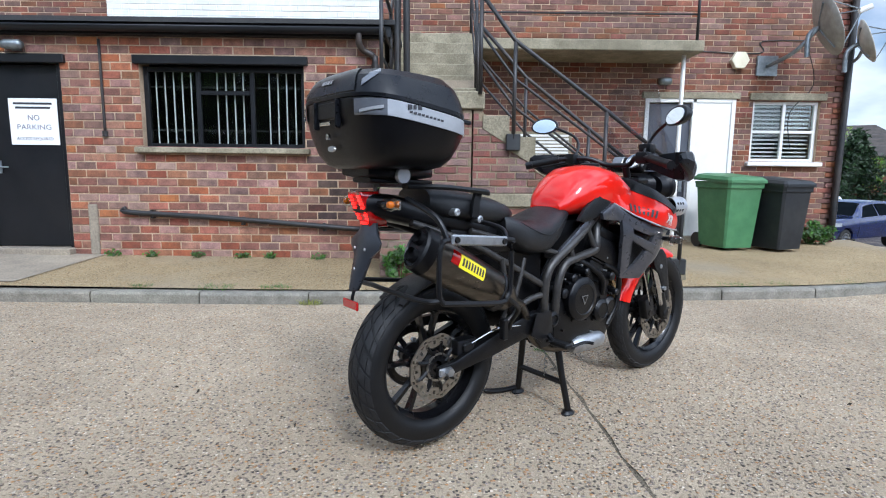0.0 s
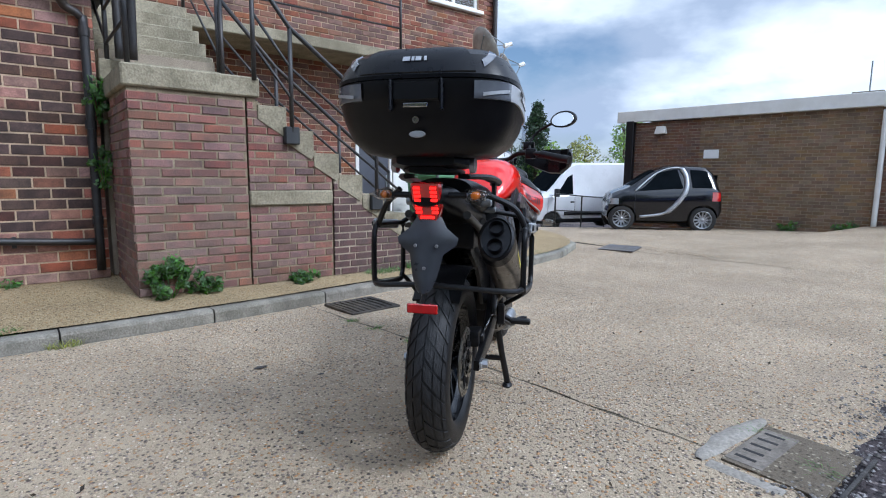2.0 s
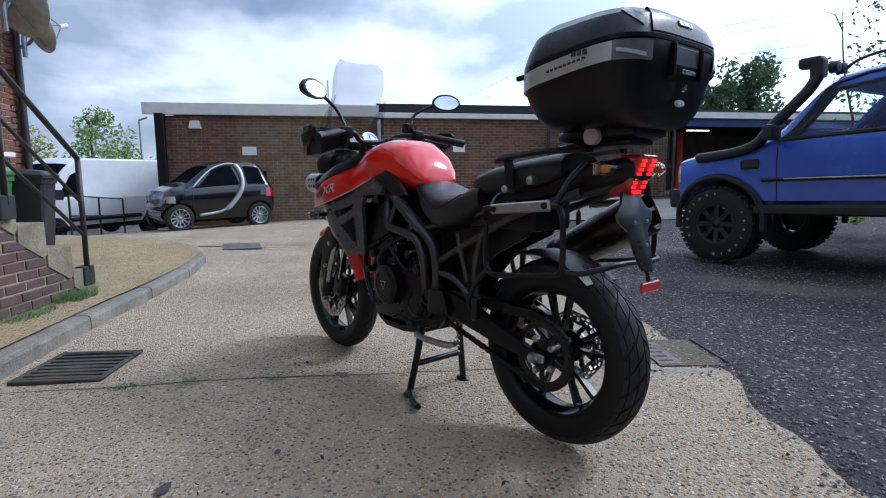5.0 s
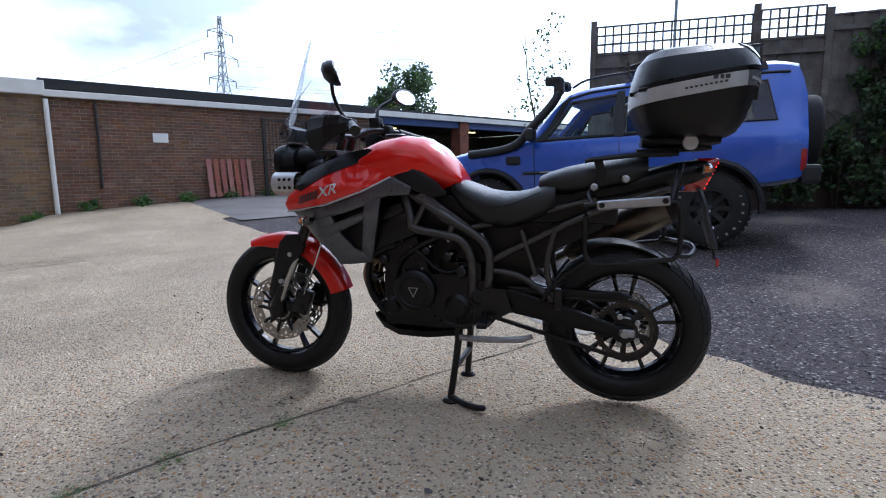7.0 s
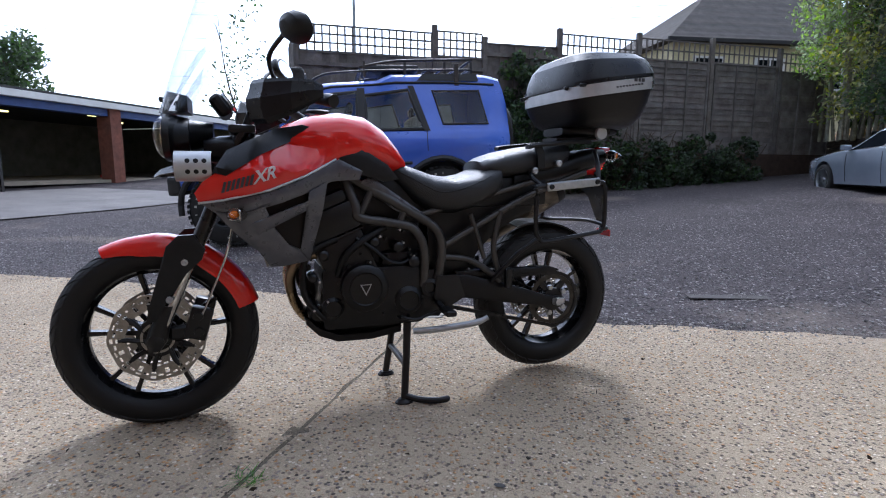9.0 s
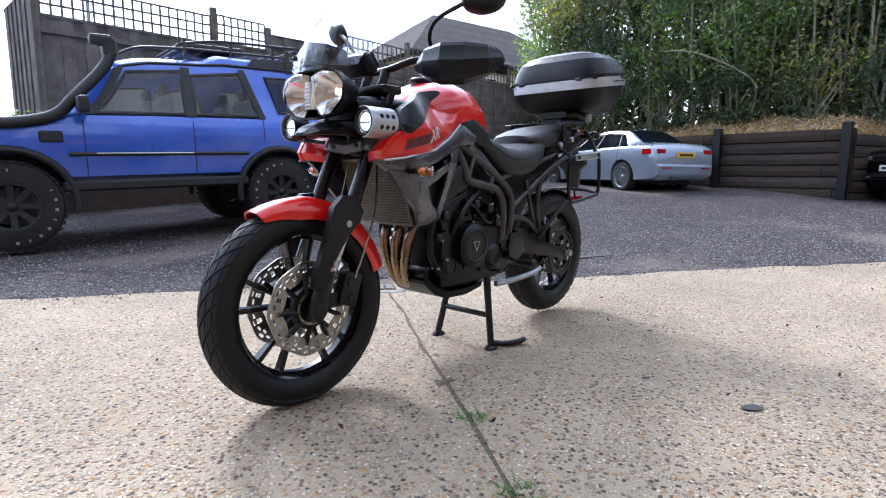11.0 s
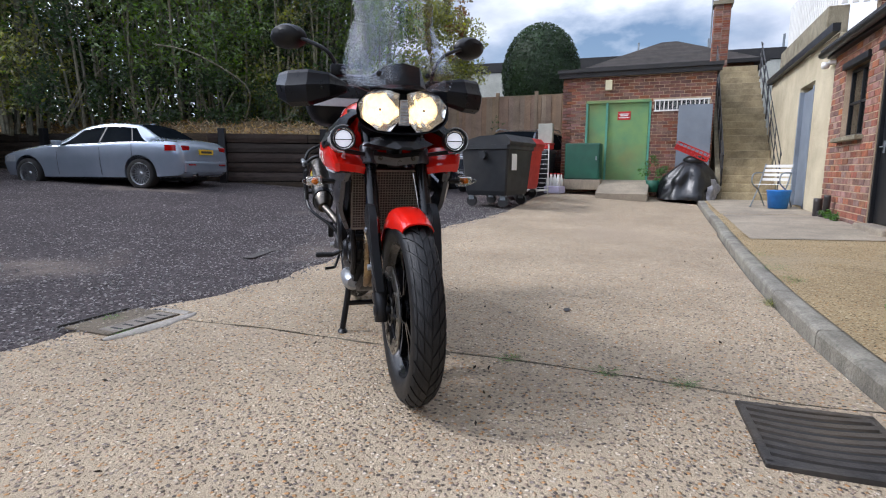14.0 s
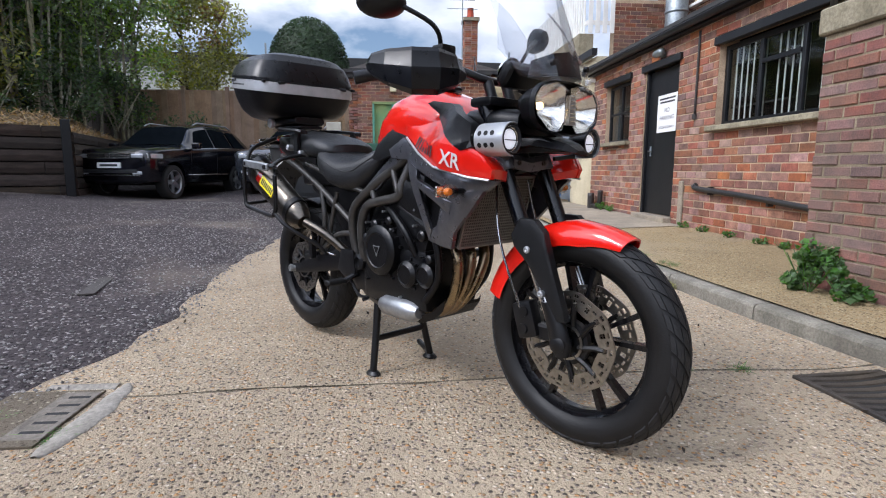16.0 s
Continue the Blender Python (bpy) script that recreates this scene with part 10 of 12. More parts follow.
for sd in (1, -1):
    part("side_strip", tube(bmesh.new(), [lb.flank(x, 0.86, sd, 0.006) for x in (0.80, 0.2, -0.4, -0.9)], 0.022, 6), M_CARTRIM, lr)
    part("strip_inlay", tube(bmesh.new(), [lb.flank(x, 0.865, sd, 0.024) for x in (0.58, 0.2, -0.3)], 0.008, 6), M_SILVER, lr)
    part("sill_step", box(bmesh.new(), (0.0, sd * 0.88, 0.56), (1.75, 0.12, 0.10), None, 0.02), M_CARTRIM, lr)
    for x in (-0.20, -0.99):
        h = part("door_handle", box(bmesh.new(), (x, sd * (0.905), 1.12), (0.20, 0.03, 0.05), None, 0.012), M_CARTRIM, lr)
    part("pillar", glass_side(lb, sd, -0.27, -0.38, -0.29, -0.38, 0.0, 0.92), M_CARTRIM, lr)
    part("pillar", glass_side(lb, sd, -1.06, -1.14, -0.90, -0.97, 0.0, 0.84), M_CARTRIM, lr)
    part("pillar", glass_side(lb, sd, 0.74, 0.56, 0.33, 0.22, 0.0, 0.98), M_CARTRIM, lr)
    part("window_rubber", tube(bmesh.new(), [lb.side(x, 0.02, sd, 0.004) for x in (0.62, 0.2, -0.4, -1.08)], 0.013, 6), M_CARTRIM, lr)
    mir = part("door_mirror", box(bmesh.new(), (0.66, sd * 1.05, 1.31), (0.10, 0.20, 0.15), None, 0.035, 2), M_CARTRIM, lr)
    part("badge_vent", box(bmesh.new(), lb.flank(0.92, 1.02, sd, 0.004), (0.18, 0.02, 0.10), None, 0.02, 2), M_CARTRIM, lr)
    lamp_patch(lr, lb, "side_lamp", 1.78, 1.71, 0.86, 1.04, sd, M_HEADLENS)
    lamp_patch(lr, lb, "tail_lamp", -2.10, -2.155, 0.78, 1.0, sd, M_REDLENS)
    part("gutter", tube(bmesh.new(), [lb.side(x, 0.98, sd, 0.004) for x in (0.28, 0.0, -0.5)] + [lb.side(x, 0.90, sd, 0.012) for x in (-0.75, -1.4, -2.0)], 0.014, 6), M_CARTRIM, lr)
    pts = [lb.side(x, f, sd, 0.006) for x, f in ((-1.20, 0.74), (-1.79, 0.74), (-1.88, 0.12), (-1.31, 0.12))]
    part("window_seal", tube(bmesh.new(), pts, 0.016, 6, closed=True), M_CARTRIM, lr)
    for x0, x1, x2, x3, top in ((0.55, -0.27, 0.22, -0.29, 0.84), (-0.38, -1.06, -0.38, -0.90, 0.76)):
        pts = [lb.side(x0 + (x2 - x0) * k / 4, 0.04 + (top - 0.04) * k / 4, sd, 0.004) for k in range(5)] + [lb.side(x3 + (x1 - x3) * k / 4, top + (0.04 - top) * k / 4, sd, 0.004) for k in range(5)]
        part("window_seal", tube(bmesh.new(), pts, 0.022, 8, closed=True), M_CARTRIM, lr)
    part("alpine_trim", glass_side(lb, sd, -1.02, -1.80, -1.10, -1.78, 0.93, 1.06), M_CARTRIM, lr)
    part("headlamp", box(bmesh.new(), (1.80, sd * 0.58, 0.92), (0.04, 0.28, 0.16), None, 0.02, 2), M_HEADLENS, lr)
part("snorkel", tube(bmesh.new(), spline([(1.50, 0.91, 1.12), (1.10, 0.93, 1.15), (0.86, 0.94, 1.22), (0.70, 0.95, 1.38), (0.44, 0.89, 1.66), (0.36, 0.86, 1.80)], 7), 0.052, 12), M_CARTRIM, lr, "black plastic snorkel", smooth=True)
part("snorkel_head", box(box(bmesh.new(), (0.36, 0.85, 1.87), (0.12, 0.12, 0.18), None, 0.03, 2), (0.42, 0.85, 1.93), (0.2, 0.12, 0.10), None, 0.03, 2), M_CARTRIM, lr)
part("front_bumper", box(bmesh.new(), (1.81, 0, 0.68), (0.16, 1.72, 0.22), None, 0.04, 2), M_CARTRIM, lr)
part("rear_bumper", box(bmesh.new(), (-2.2, 0, 0.74), (0.18, 1.76, 0.2), None, 0.04, 2), M_CARTRIM, lr)
part("grille", box(bmesh.new(), (1.81, 0, 0.92), (0.04, 0.9, 0.16), None, 0.01), M_CARTRIM, lr)
part("spare_wheel", lathe(bmesh.new(), [(0, -0.11), (0.22, -0.11), (0.38, -0.10), (0.40, -0.06), (0.40, 0.06), (0.38, 0.10), (0, 0.11)], 36, Matrix.Translation((-2.30, -0.05, 1.22)), "X"), M_CARTYRE, lr, smooth=True)
rack = part("roof_rack", tube(bmesh.new(), spline([(-0.36, 0.60, 2.03), (-0.8, 0.62, 2.10), (-1.75, 0.62, 2.12)], 4) + [Vector((-1.75, -0.62, 2.12))] + spline([(-1.75, -0.62, 2.12), (-0.8, -0.62, 2.10), (-0.36, -0.60, 2.03)], 4), 0.016, 8, closed=True), M_BLACK_IRON, lr, "black steel roof rack")
part("lower_rail", tube(bmesh.new(), [(-0.36, 0.60, 1.99), (-1.75, 0.62, 2.00), (-1.75, -0.62, 2.00), (-0.36, -0.60, 1.99)], 0.014, 8, closed=True), M_BLACK_IRON, rack)
for k in range(8):
    x = -0.45 - k * 0.18
    part("slat", tube(bmesh.new(), [(x, -0.6, 2.0), (x, 0.6, 2.0)], 0.012, 6), M_BLACK_IRON, rack)
for x in (-0.40, -0.9, -1.4, -1.74):
    for sd in (1, -1):
        part("foot", box(bmesh.new(), (x, sd * 0.61, 2.0), (0.03, 0.03, 0.19)), M_BLACK_IRON, rack)
part("bed_roll", box(bmesh.new(), (-0.75, 0.2, 2.04), (0.7, 0.6, 0.08), None, 0.035, 2), M_CARTRIM, lr)
for sd in (1, -1):
    part("rain_bar", tube(bmesh.new(), spline([(0.24, sd * 0.64, 1.86), (0.1, sd * 0.64, 1.93), (-0.1, sd * 0.64, 1.96), (-0.40, sd * 0.62, 1.98)], 4), 0.014, 8), M_BLACK_IRON, lr)
    part("ladder_bracket", box(bmesh.new(), (-1.52, sd * 0.745, 1.92), (0.06, 0.03, 0.26), None, 0.006), M_BLACK_IRON, lr)
for y in (0.62, 0.48):
    part("work_lamp", lathe(bmesh.new(), [(0, -0.05), (0.05, -0.04), (0.06, 0.03), (0, 0.04)], 16, Matrix.Translation((0.33, y, 1.90)), "X"), M_CARTRIM, lr)
for x, y in ((0.05, 0.36), (0.05, -0.36), (-0.85, 0.36), (-0.85, -0.36)):
    st = part("seat", box(bmesh.new(), (x, y, 0.97), (0.5, 0.48, 0.2), None, 0.04), M_ROOM, lr)
    part("backrest", box(bmesh.new(), (x - 0.24, y, 1.24), (0.12, 0.46, 0.5), None, 0.05), M_ROOM, st)
    part("headrest", box(bmesh.new(), (x - 0.26, y, 1.56), (0.08, 0.24, 0.14), None, 0.03), M_CARTRIM, st)
part("dashboard", box(bmesh.new(), (0.60, 0, 1.16), (0.3, 1.5, 0.18), None, 0.05, 2), M_CARTRIM, lr)
part("steering_wheel", lathe(bmesh.new(), [(0.17, -0.014), (0.19, 0.0), (0.17, 0.014), (0.16, 0.0)], 28, Matrix.Translation((0.42, -0.36, 1.28)) @ Matrix.Rotation(radians(-25), 4, "Y"), "X", closed=True), M_CARTRIM, lr)

# Silver saloon
BMW = pose(-5.02, -6.76, 0.42, 0, 0, -78.5) @ Matrix.Diagonal((0.88, 0.88, 0.88, 1))
bw, bb = make_car("saloon_car", BMW, "silver saloon car parked by the sleeper wall", "car",
                  [(2.16, 0.32, 0.62, 0.66, 0.62, 0.70, 0.60), (2.05, 0.24, 0.72, 0.77, 0.76, 0.84, 0.74), (1.3, 0.20, 0.86, 0.93, 0.84, 0.90, 0.78), (0.75, 0.20, 0.92, 1.0, 0.86, 0.905, 0.78), (0.05, 0.20, 0.94, 1.36, 0.86, 0.905, 0.60), (-0.55, 0.20, 0.96, 1.43, 0.86, 0.905, 0.58),
                   (-1.15, 0.20, 0.985, 1.39, 0.86, 0.905, 0.58), (-1.86, 0.22, 1.0, 1.07, 0.86, 0.90, 0.70), (-2.18, 0.24, 1.0, 1.05, 0.84, 0.885, 0.70), (-2.30, 0.26, 0.96, 1.02, 0.80, 0.85, 0.68), (-2.36, 0.30, 0.86, 0.90, 0.76, 0.82, 0.68), (-2.40, 0.36, 0.62, 0.68, 0.70, 0.78, 0.66)],
                  M_SILVERCAR, (1.40, -1.41), ((0.58, -0.43, 0.10, -0.45), (-0.47, -1.26, -0.49, -1.06), (-1.29, -1.62, -1.085, -1.20)), ((0.62, 0.3), (-0.46, 0.3), (-1.25, 0.62)),
                  wheel_r=0.325, wheel_w=0.23, rim_r=0.235, spokes=20, screen=(0.70, 0.10, 0.88, 0.006), rear=(-1.18, -1.80, 0.86, 0.006))
for sd in (1, -1):
    lamp_patch(bw, bb, "tail_lamp", -2.04, -2.28, 0.81, 0.93, sd, M_REDLENS, label="red tail lamp")
    part("pillar", glass_side(bb, sd, -0.43, -0.47, -0.45, -0.49, 0.05, 0.94), M_CARTRIM, bw)
    part("pillar", glass_side(bb, sd, -1.26, -1.29, -1.06, -1.085, 0.05, 0.94), M_CARTRIM, bw)
    lamp_patch(bw, bb, "headlamp", 2.12, 1.72, 0.58, 0.72, sd, M_HEADLENS)
    part("door_mirror", box(bmesh.new(), (0.52, sd * 0.98, 0.98), (0.14, 0.16, 0.11), None, 0.03, 2), M_SILVERCAR, bw)
    part("window_trim", tube(bmesh.new(), [bb.side(x, 0.03, sd, 0.004) for x in (0.60, 0.0, -0.8, -1.5)], 0.008, 6), M_CHROME, bw)
for sd in (1, -1):
    part("tail_lamp", box(bmesh.new(), (-2.345, sd * 0.655, 0.87), (0.06, 0.24, 0.115), None, 0.02, 2), M_REDLENS, bw, "red tail lamp")
    part("bumper_reflector", box(bmesh.new(), (-2.43, sd * 0.55, 0.52), (0.02, 0.22, 0.025)), M_REDLENS, bw)
    part("exhaust_tip", tube(bmesh.new(), [(-2.36, sd * 0.42, 0.30), (-2.44, sd * 0.42, 0.30)], 0.04, 14), M_CHROME, bw) if sd > 0 else None
part("number_plate", box(bmesh.new(), (-2.40, 0, 0.80), (0.02, 0.50, 0.11)), M_PLATE_Y, bw, "yellow number plate")
part("plate_bar", box(bmesh.new(), (-2.412, 0, 0.80), (0.004, 0.38, 0.05)), M_INK, bw)
part("rear_bumper", box(bmesh.new(), (-2.35, 0, 0.48), (0.14, 1.56, 0.26), None, 0.05, 2), M_SILVERCAR, bw)
part("roof_fin", box(bmesh.new(), (-1.1, 0, 1.42), (0.12, 0.03, 0.05), None, 0.01), M_SILVERCAR, bw)

# Black sport utility car, and a grey car beyond
SUV_ST = [(2.08, 0.40, 0.90, 0.94, 0.66, 0.74, 0.64), (2.02, 0.34, 0.97, 1.01, 0.78, 0.84, 0.74), (1.80, 0.32, 1.00, 1.05, 0.84, 0.89, 0.78), (1.3, 0.30, 1.04, 1.10, 0.87, 0.915, 0.80), (0.85, 0.30, 1.06, 1.14, 0.87, 0.92, 0.80), (0.15, 0.30, 1.08, 1.58, 0.87, 0.92, 0.64), (-0.5, 0.30, 1.10, 1.66, 0.87, 0.92, 0.63), (-1.5, 0.30, 1.13, 1.63, 0.87, 0.92, 0.62), (-2.05, 0.36, 1.14, 1.50, 0.85, 0.90, 0.62), (-2.28, 0.42, 1.12, 1.20, 0.82, 0.87, 0.68), (-2.36, 0.48, 0.86, 0.92, 0.76, 0.82, 0.66)]


def suv(m, paint, label):
    c, b = make_car("suv_car", m, label, "car", SUV_ST, paint, (1.34, -1.34), ((0.66, -0.30, 0.20, -0.32), (-0.40, -1.15, -0.40, -1.10), (-1.25, -1.85, -1.22, -1.62)), ((0.72, 0.4), (-0.36, 0.4), (-1.2, 0.8)),
                    wheel_r=0.355, wheel_w=0.235, rim_r=0.25, spokes=5, screen=(0.80, 0.18, 0.88, 0.006), rear=(-1.6, -2.0, 0.8, 0.006))
    for sd in (1, -1):
        lamp_patch(c, b, "headlamp", 2.05, 1.70, 0.84, 0.93, sd, M_HEADLENS, 0.012, label="slim headlamp")
        part("headlamp", box(bmesh.new(), (2.06, sd * 0.60, 0.885), (0.06, 0.26, 0.085), None, 0.02, 2), M_HEADLENS, c, "slim headlamp")
        part("fog_lamp", box(bmesh.new(), (2.06, sd * 0.58, 0.55), (0.05, 0.22, 0.06), None, 0.015, 2), M_HEADLENS, c)
        part("roof_rail", tube(bmesh.new(), [(x, sd * 0.60, z) for x, z in ((0.1, 1.62), (-0.1, 1.69), (-1.4, 1.69), (-1.6, 1.62))], 0.018, 8), M_ALU, c)
        part("door_mirror", box(bmesh.new(), (0.62, sd * 1.0, 1.14), (0.14, 0.18, 0.13), None, 0.03, 2), paint, c)
        part("window_trim", tube(bmesh.new(), [b.side(x, 0.03, sd, 0.004) for x in (0.70, 0.0, -0.8, -1.8)], 0.009, 6), M_CHROME, c)
        part("sill_trim", tube(bmesh.new(), [b.flank(x, 0.50, sd, 0.014) for x in (0.85, 0.43, 0.0, -0.43, -0.85)], 0.010, 6), M_CHROME, c)
    part("grille", box(bmesh.new(), (2.075, 0, 0.885), (0.04, 0.92, 0.12), None, 0.01), M_CARTRIM, c)
    for z in (0.845, 0.885, 0.93):
        part("grille_bar", box(bmesh.new(), (2.10, 0, z), (0.02, 0.94, 0.014), None, 0.003), M_CHROME, c)
    part("emblem", lathe(bmesh.new(), [(0, 0), (0.06, 0.0), (0.06, 0.012), (0, 0.012)], 20, Matrix.Translation((2.108, 0, 0.89)), "X"), M_CHROME, c)
    part("number_plate", box(bmesh.new(), (2.095, 0, 0.70), (0.03, 0.5, 0.11)), M_SIGNWHITE, c, "white number plate")
    part("plate_bar", box(bmesh.new(), (2.112, 0, 0.70), (0.004, 0.38, 0.045)), M_INK, c)
    part("bumper_trim", box(bmesh.new(), (2.085, 0, 0.50), (0.05, 1.3, 0.025), None, 0.005), M_CHROME, c)
    part("lower_intake", box(bmesh.new(), (2.065, 0, 0.58), (0.05, 1.2, 0.09), None, 0.02), M_CARTRIM, c)
    return c


suv(pose(-10.16, -2.63, gz(-10.0, -2.6) - 0.03, 0, 0, -12) @ Matrix.Diagonal((0.955, 0.955, 0.955, 1)), M_BLACKCAR, "glossy black sport utility car parked nose out")
suv(pose(-11.5, 0.05, gz(-11.5, 0.05) - 0.12, 0, 0, -10), M_GREYCAR, "dark grey car parked beside the black one")

# Small two-seat car by the far wall
SMART = pose(10.95, 7.54, gz(10.95, 7.54) + 0.01, 0, 0, 132)
sc_, sb = make_car("city_car", SMART, "small black two seat city car with silver side arch", "car",
                   [(1.20, 0.30, 0.62, 0.68, 0.50, 0.60, 0.50), (1.12, 0.22, 0.78, 0.86, 0.66, 0.73, 0.60), (0.75, 0.20, 0.92, 1.02, 0.70, 0.76, 0.64), (0.15, 0.20, 0.95, 1.42, 0.72, 0.77, 0.56), (-0.25, 0.20, 0.97, 1.52, 0.72, 0.77, 0.56), (-0.85, 0.22, 1.0, 1.50, 0.72, 0.77, 0.55), (-1.10, 0.26, 1.0, 1.35, 0.70, 0.75, 0.55), (-1.25, 0.32, 0.92, 1.02, 0.64, 0.70, 0.56), (-1.30, 0.40, 0.60, 0.64, 0.56, 0.62, 0.5)],
                   M_BLACKCAR, (0.90, -0.88), ((0.58, -0.42, 0.12, -0.30),), ((0.62, 0.3),), wheel_r=0.29, wheel_w=0.17, rim_r=0.20, spokes=12, screen=(0.70, 0.18, 0.88, 0.006), track=0.66, arch=0.04)
for sd in (1, -1):
    pts = [sb.side(0.62, 0.06, sd, 0.006), sb.side(0.15, 0.95, sd, 0.008), sb.side(-0.25, 1.02, sd, 0.008), sb.side(-0.42, 0.9, sd, 0.012), sb.side(-0.50, 0.45, sd, 0.012), sb.flank(-0.46, 0.92, sd, 0.012), sb.flank(-0.25, 0.60, sd, 0.012), sb.flank(0.0, 0.42, sd, 0.012), sb.flank(0.5, 0.34, sd, 0.012)]
    part("silver_arch", tube(bmesh.new(), spline(pts, 5), [0.02] * 14 + [0.055] * 20 + [0.03] * 7, 8), M_SILVER, sc_, "silver safety cell arch", smooth=True)
    lamp_patch(sc_, sb, "tail_lamp", -1.05, -1.24, 0.72, 0.92, sd, M_REDLENS)
    lamp_patch(sc_, sb, "headlamp", 1.17, 0.98, 0.62, 0.76, sd, M_HEADLENS)
    part("rear_side_glass", glass_side(sb, sd, -0.62, -1.05, -0.58, -0.95), M_DARKGLASS, sc_)
part("number_plate", box(bmesh.new(), (-1.30, 0, 0.78), (0.02, 0.4, 0.11)), M_PLATE_Y, sc_, "yellow number plate")
part("rear_glass", box(bmesh.new(), (-1.20, 0, 1.16), (0.02, 0.98, 0.30), Matrix.Rotation(radians(0), 4, "Y"), 0.01), M_DARKGLASS, sc_)

# White panel van
VAN_ST = [(2.72, 0.40, 0.98, 1.04, 0.72, 0.82, 0.70), (2.58, 0.34, 1.14, 1.20, 0.90, 0.96, 0.86), (2.1, 0.32, 1.24, 1.32, 0.96, 1.0, 0.90), (1.95, 0.32, 1.26, 1.40, 0.96, 1.0, 0.90), (1.05, 0.32, 1.30, 2.26, 0.96, 1.0, 0.84), (0.7, 0.32, 1.30, 2.42, 0.96, 1.0, 0.84), (-2.5, 0.34, 1.30, 2.45, 0.96, 1.0, 0.86), (-2.62, 0.40, 1.28, 2.38, 0.92, 0.97, 0.84)]


def van(m, label, front_trim=True):
    c, b = make_car("panel_van", m, label, "van", VAN_ST, M_WHITECAR, (1.75, -1.55), ((1.80, 0.95, 1.15, 0.95, 0.04, 0.74),), ((1.95, 0.5), (0.88, 0.5), (-0.55, 0.5)), wheel_r=0.34, wheel_w=0.22, rim_r=0.20, rim_mat=M_CARTRIM, spokes=8, screen=(1.92, 1.08, 0.90, 0.008), track=0.84)
    for sd in (1, -1):
        lamp_patch(c, b, "headlamp", 2.66, 2.16, 0.92, 1.16, sd, M_SMOKE)
        lamp_patch(c, b, "headlamp_lens", 2.62, 2.34, 0.95, 1.10, sd, M_HEADLENS, 0.012)
        part("side_moulding", tube(bmesh.new(), [b.flank(x, 0.66, sd, 0.004) for x in (1.3, 0.0, -1.1)], 0.06, 8), M_VANTRIM, c)
        part("door_mirror", box(bmesh.new(), (1.72, sd * 1.18, 1.38), (0.12, 0.2, 0.28), None, 0.03, 2), M_CARTRIM, c)
        part("door_handle", box(bmesh.new(), (0.98, sd * 1.0, 1.06), (0.16, 0.03, 0.05), None, 0.01), M_CARTRIM, c)
    part("grille", box(bmesh.new(), (2.70, 0, 0.98), (0.08, 1.05, 0.34), None, 0.03, 2), M_VANTRIM, c, "black grille")
    part("emblem", lathe(bmesh.new(), [(0, 0), (0.09, 0), (0.09, 0.01), (0, 0.01)], 20, Matrix.Translation((2.72, 0, 0.98)) @ Matrix.Diagonal((1, 1, 0.5, 1)), "X"), M_NAVYCAR, c)
    part("front_bumper", box(bmesh.new(), (2.64, 0, 0.56), (0.26, 1.86, 0.36), None, 0.08, 2), M_VANTRIM, c)
    part("skirt", box(bmesh.new(), (0.1, 0, 0.42), (3.3, 1.96, 0.16), None, 0.03), M_VANTRIM, c)
    part("number_plate", box(bmesh.new(), (2.77, 0, 0.66), (0.02, 0.52, 0.11)), M_SIGNWHITE, c)
    part("plate_bar", box(bmesh.new(), (2.782, 0, 0.66), (0.004, 0.4, 0.05)), M_INK, c)
    return c


van(pose(15.3, 13.1, gz(15.3, 13.1) + 0.03, 0, 0, 161), "white panel van with black grille and bumpers")
v2 = van(pose(16.2, 24.2, gz(16.2, 24.2) + 0.03, 0, 0, 8), "white panel van with dark rear panel and green letters")
part("sign_panel", box(bmesh.new(), (1.2 - 2.4, -1.03, 1.62), (2.2, 0.02, 1.1)), M_GREYCAR, v2)
for i in range(3):
    part("sign_stroke", box(bmesh.new(), (-0.6 - 0.5 * i, -1.05, 1.7), (0.36, 0.02, 0.5)), mat("sign_green", srgb("4fd02c"), srgb("46c024"), 0.5) if i == 0 else bpy.data.materials["sign_green"], v2)
hb, hbb = make_car("hatchback_car", pose(13.2, 17.6, gz(13.2, 17.6) + 0.02, 0, 0, 205), "dark blue estate car parked behind the van", "car", [(a, b_, c_ * 0.93, d_ * 0.9, e, f, g) for a, b_, c_, d_, e, f, g in SUV_ST], M_NAVYCAR, (1.34, -1.34),
                   ((0.66, -0.30, 0.20, -0.32), (-0.40, -1.15, -0.40, -1.10)), ((0.72, 0.4),), wheel_r=0.32, wheel_w=0.21, rim_r=0.22, screen=(0.80, 0.18, 0.88, 0.006))
for sd in (1, -1):
    lamp_patch(hb, hbb, "headlamp", 2.03, 1.62, 0.74, 0.86, sd, M_HEADLENS)
part("number_plate", box(bmesh.new(), (2.07, 0, 0.55), (0.03, 0.5, 0.11)), M_SIGNWHITE, hb)
part("grille", box(bmesh.new(), (2.05, 0, 0.70), (0.03, 0.5, 0.2), None, 0.02), M_CARTRIM, hb)


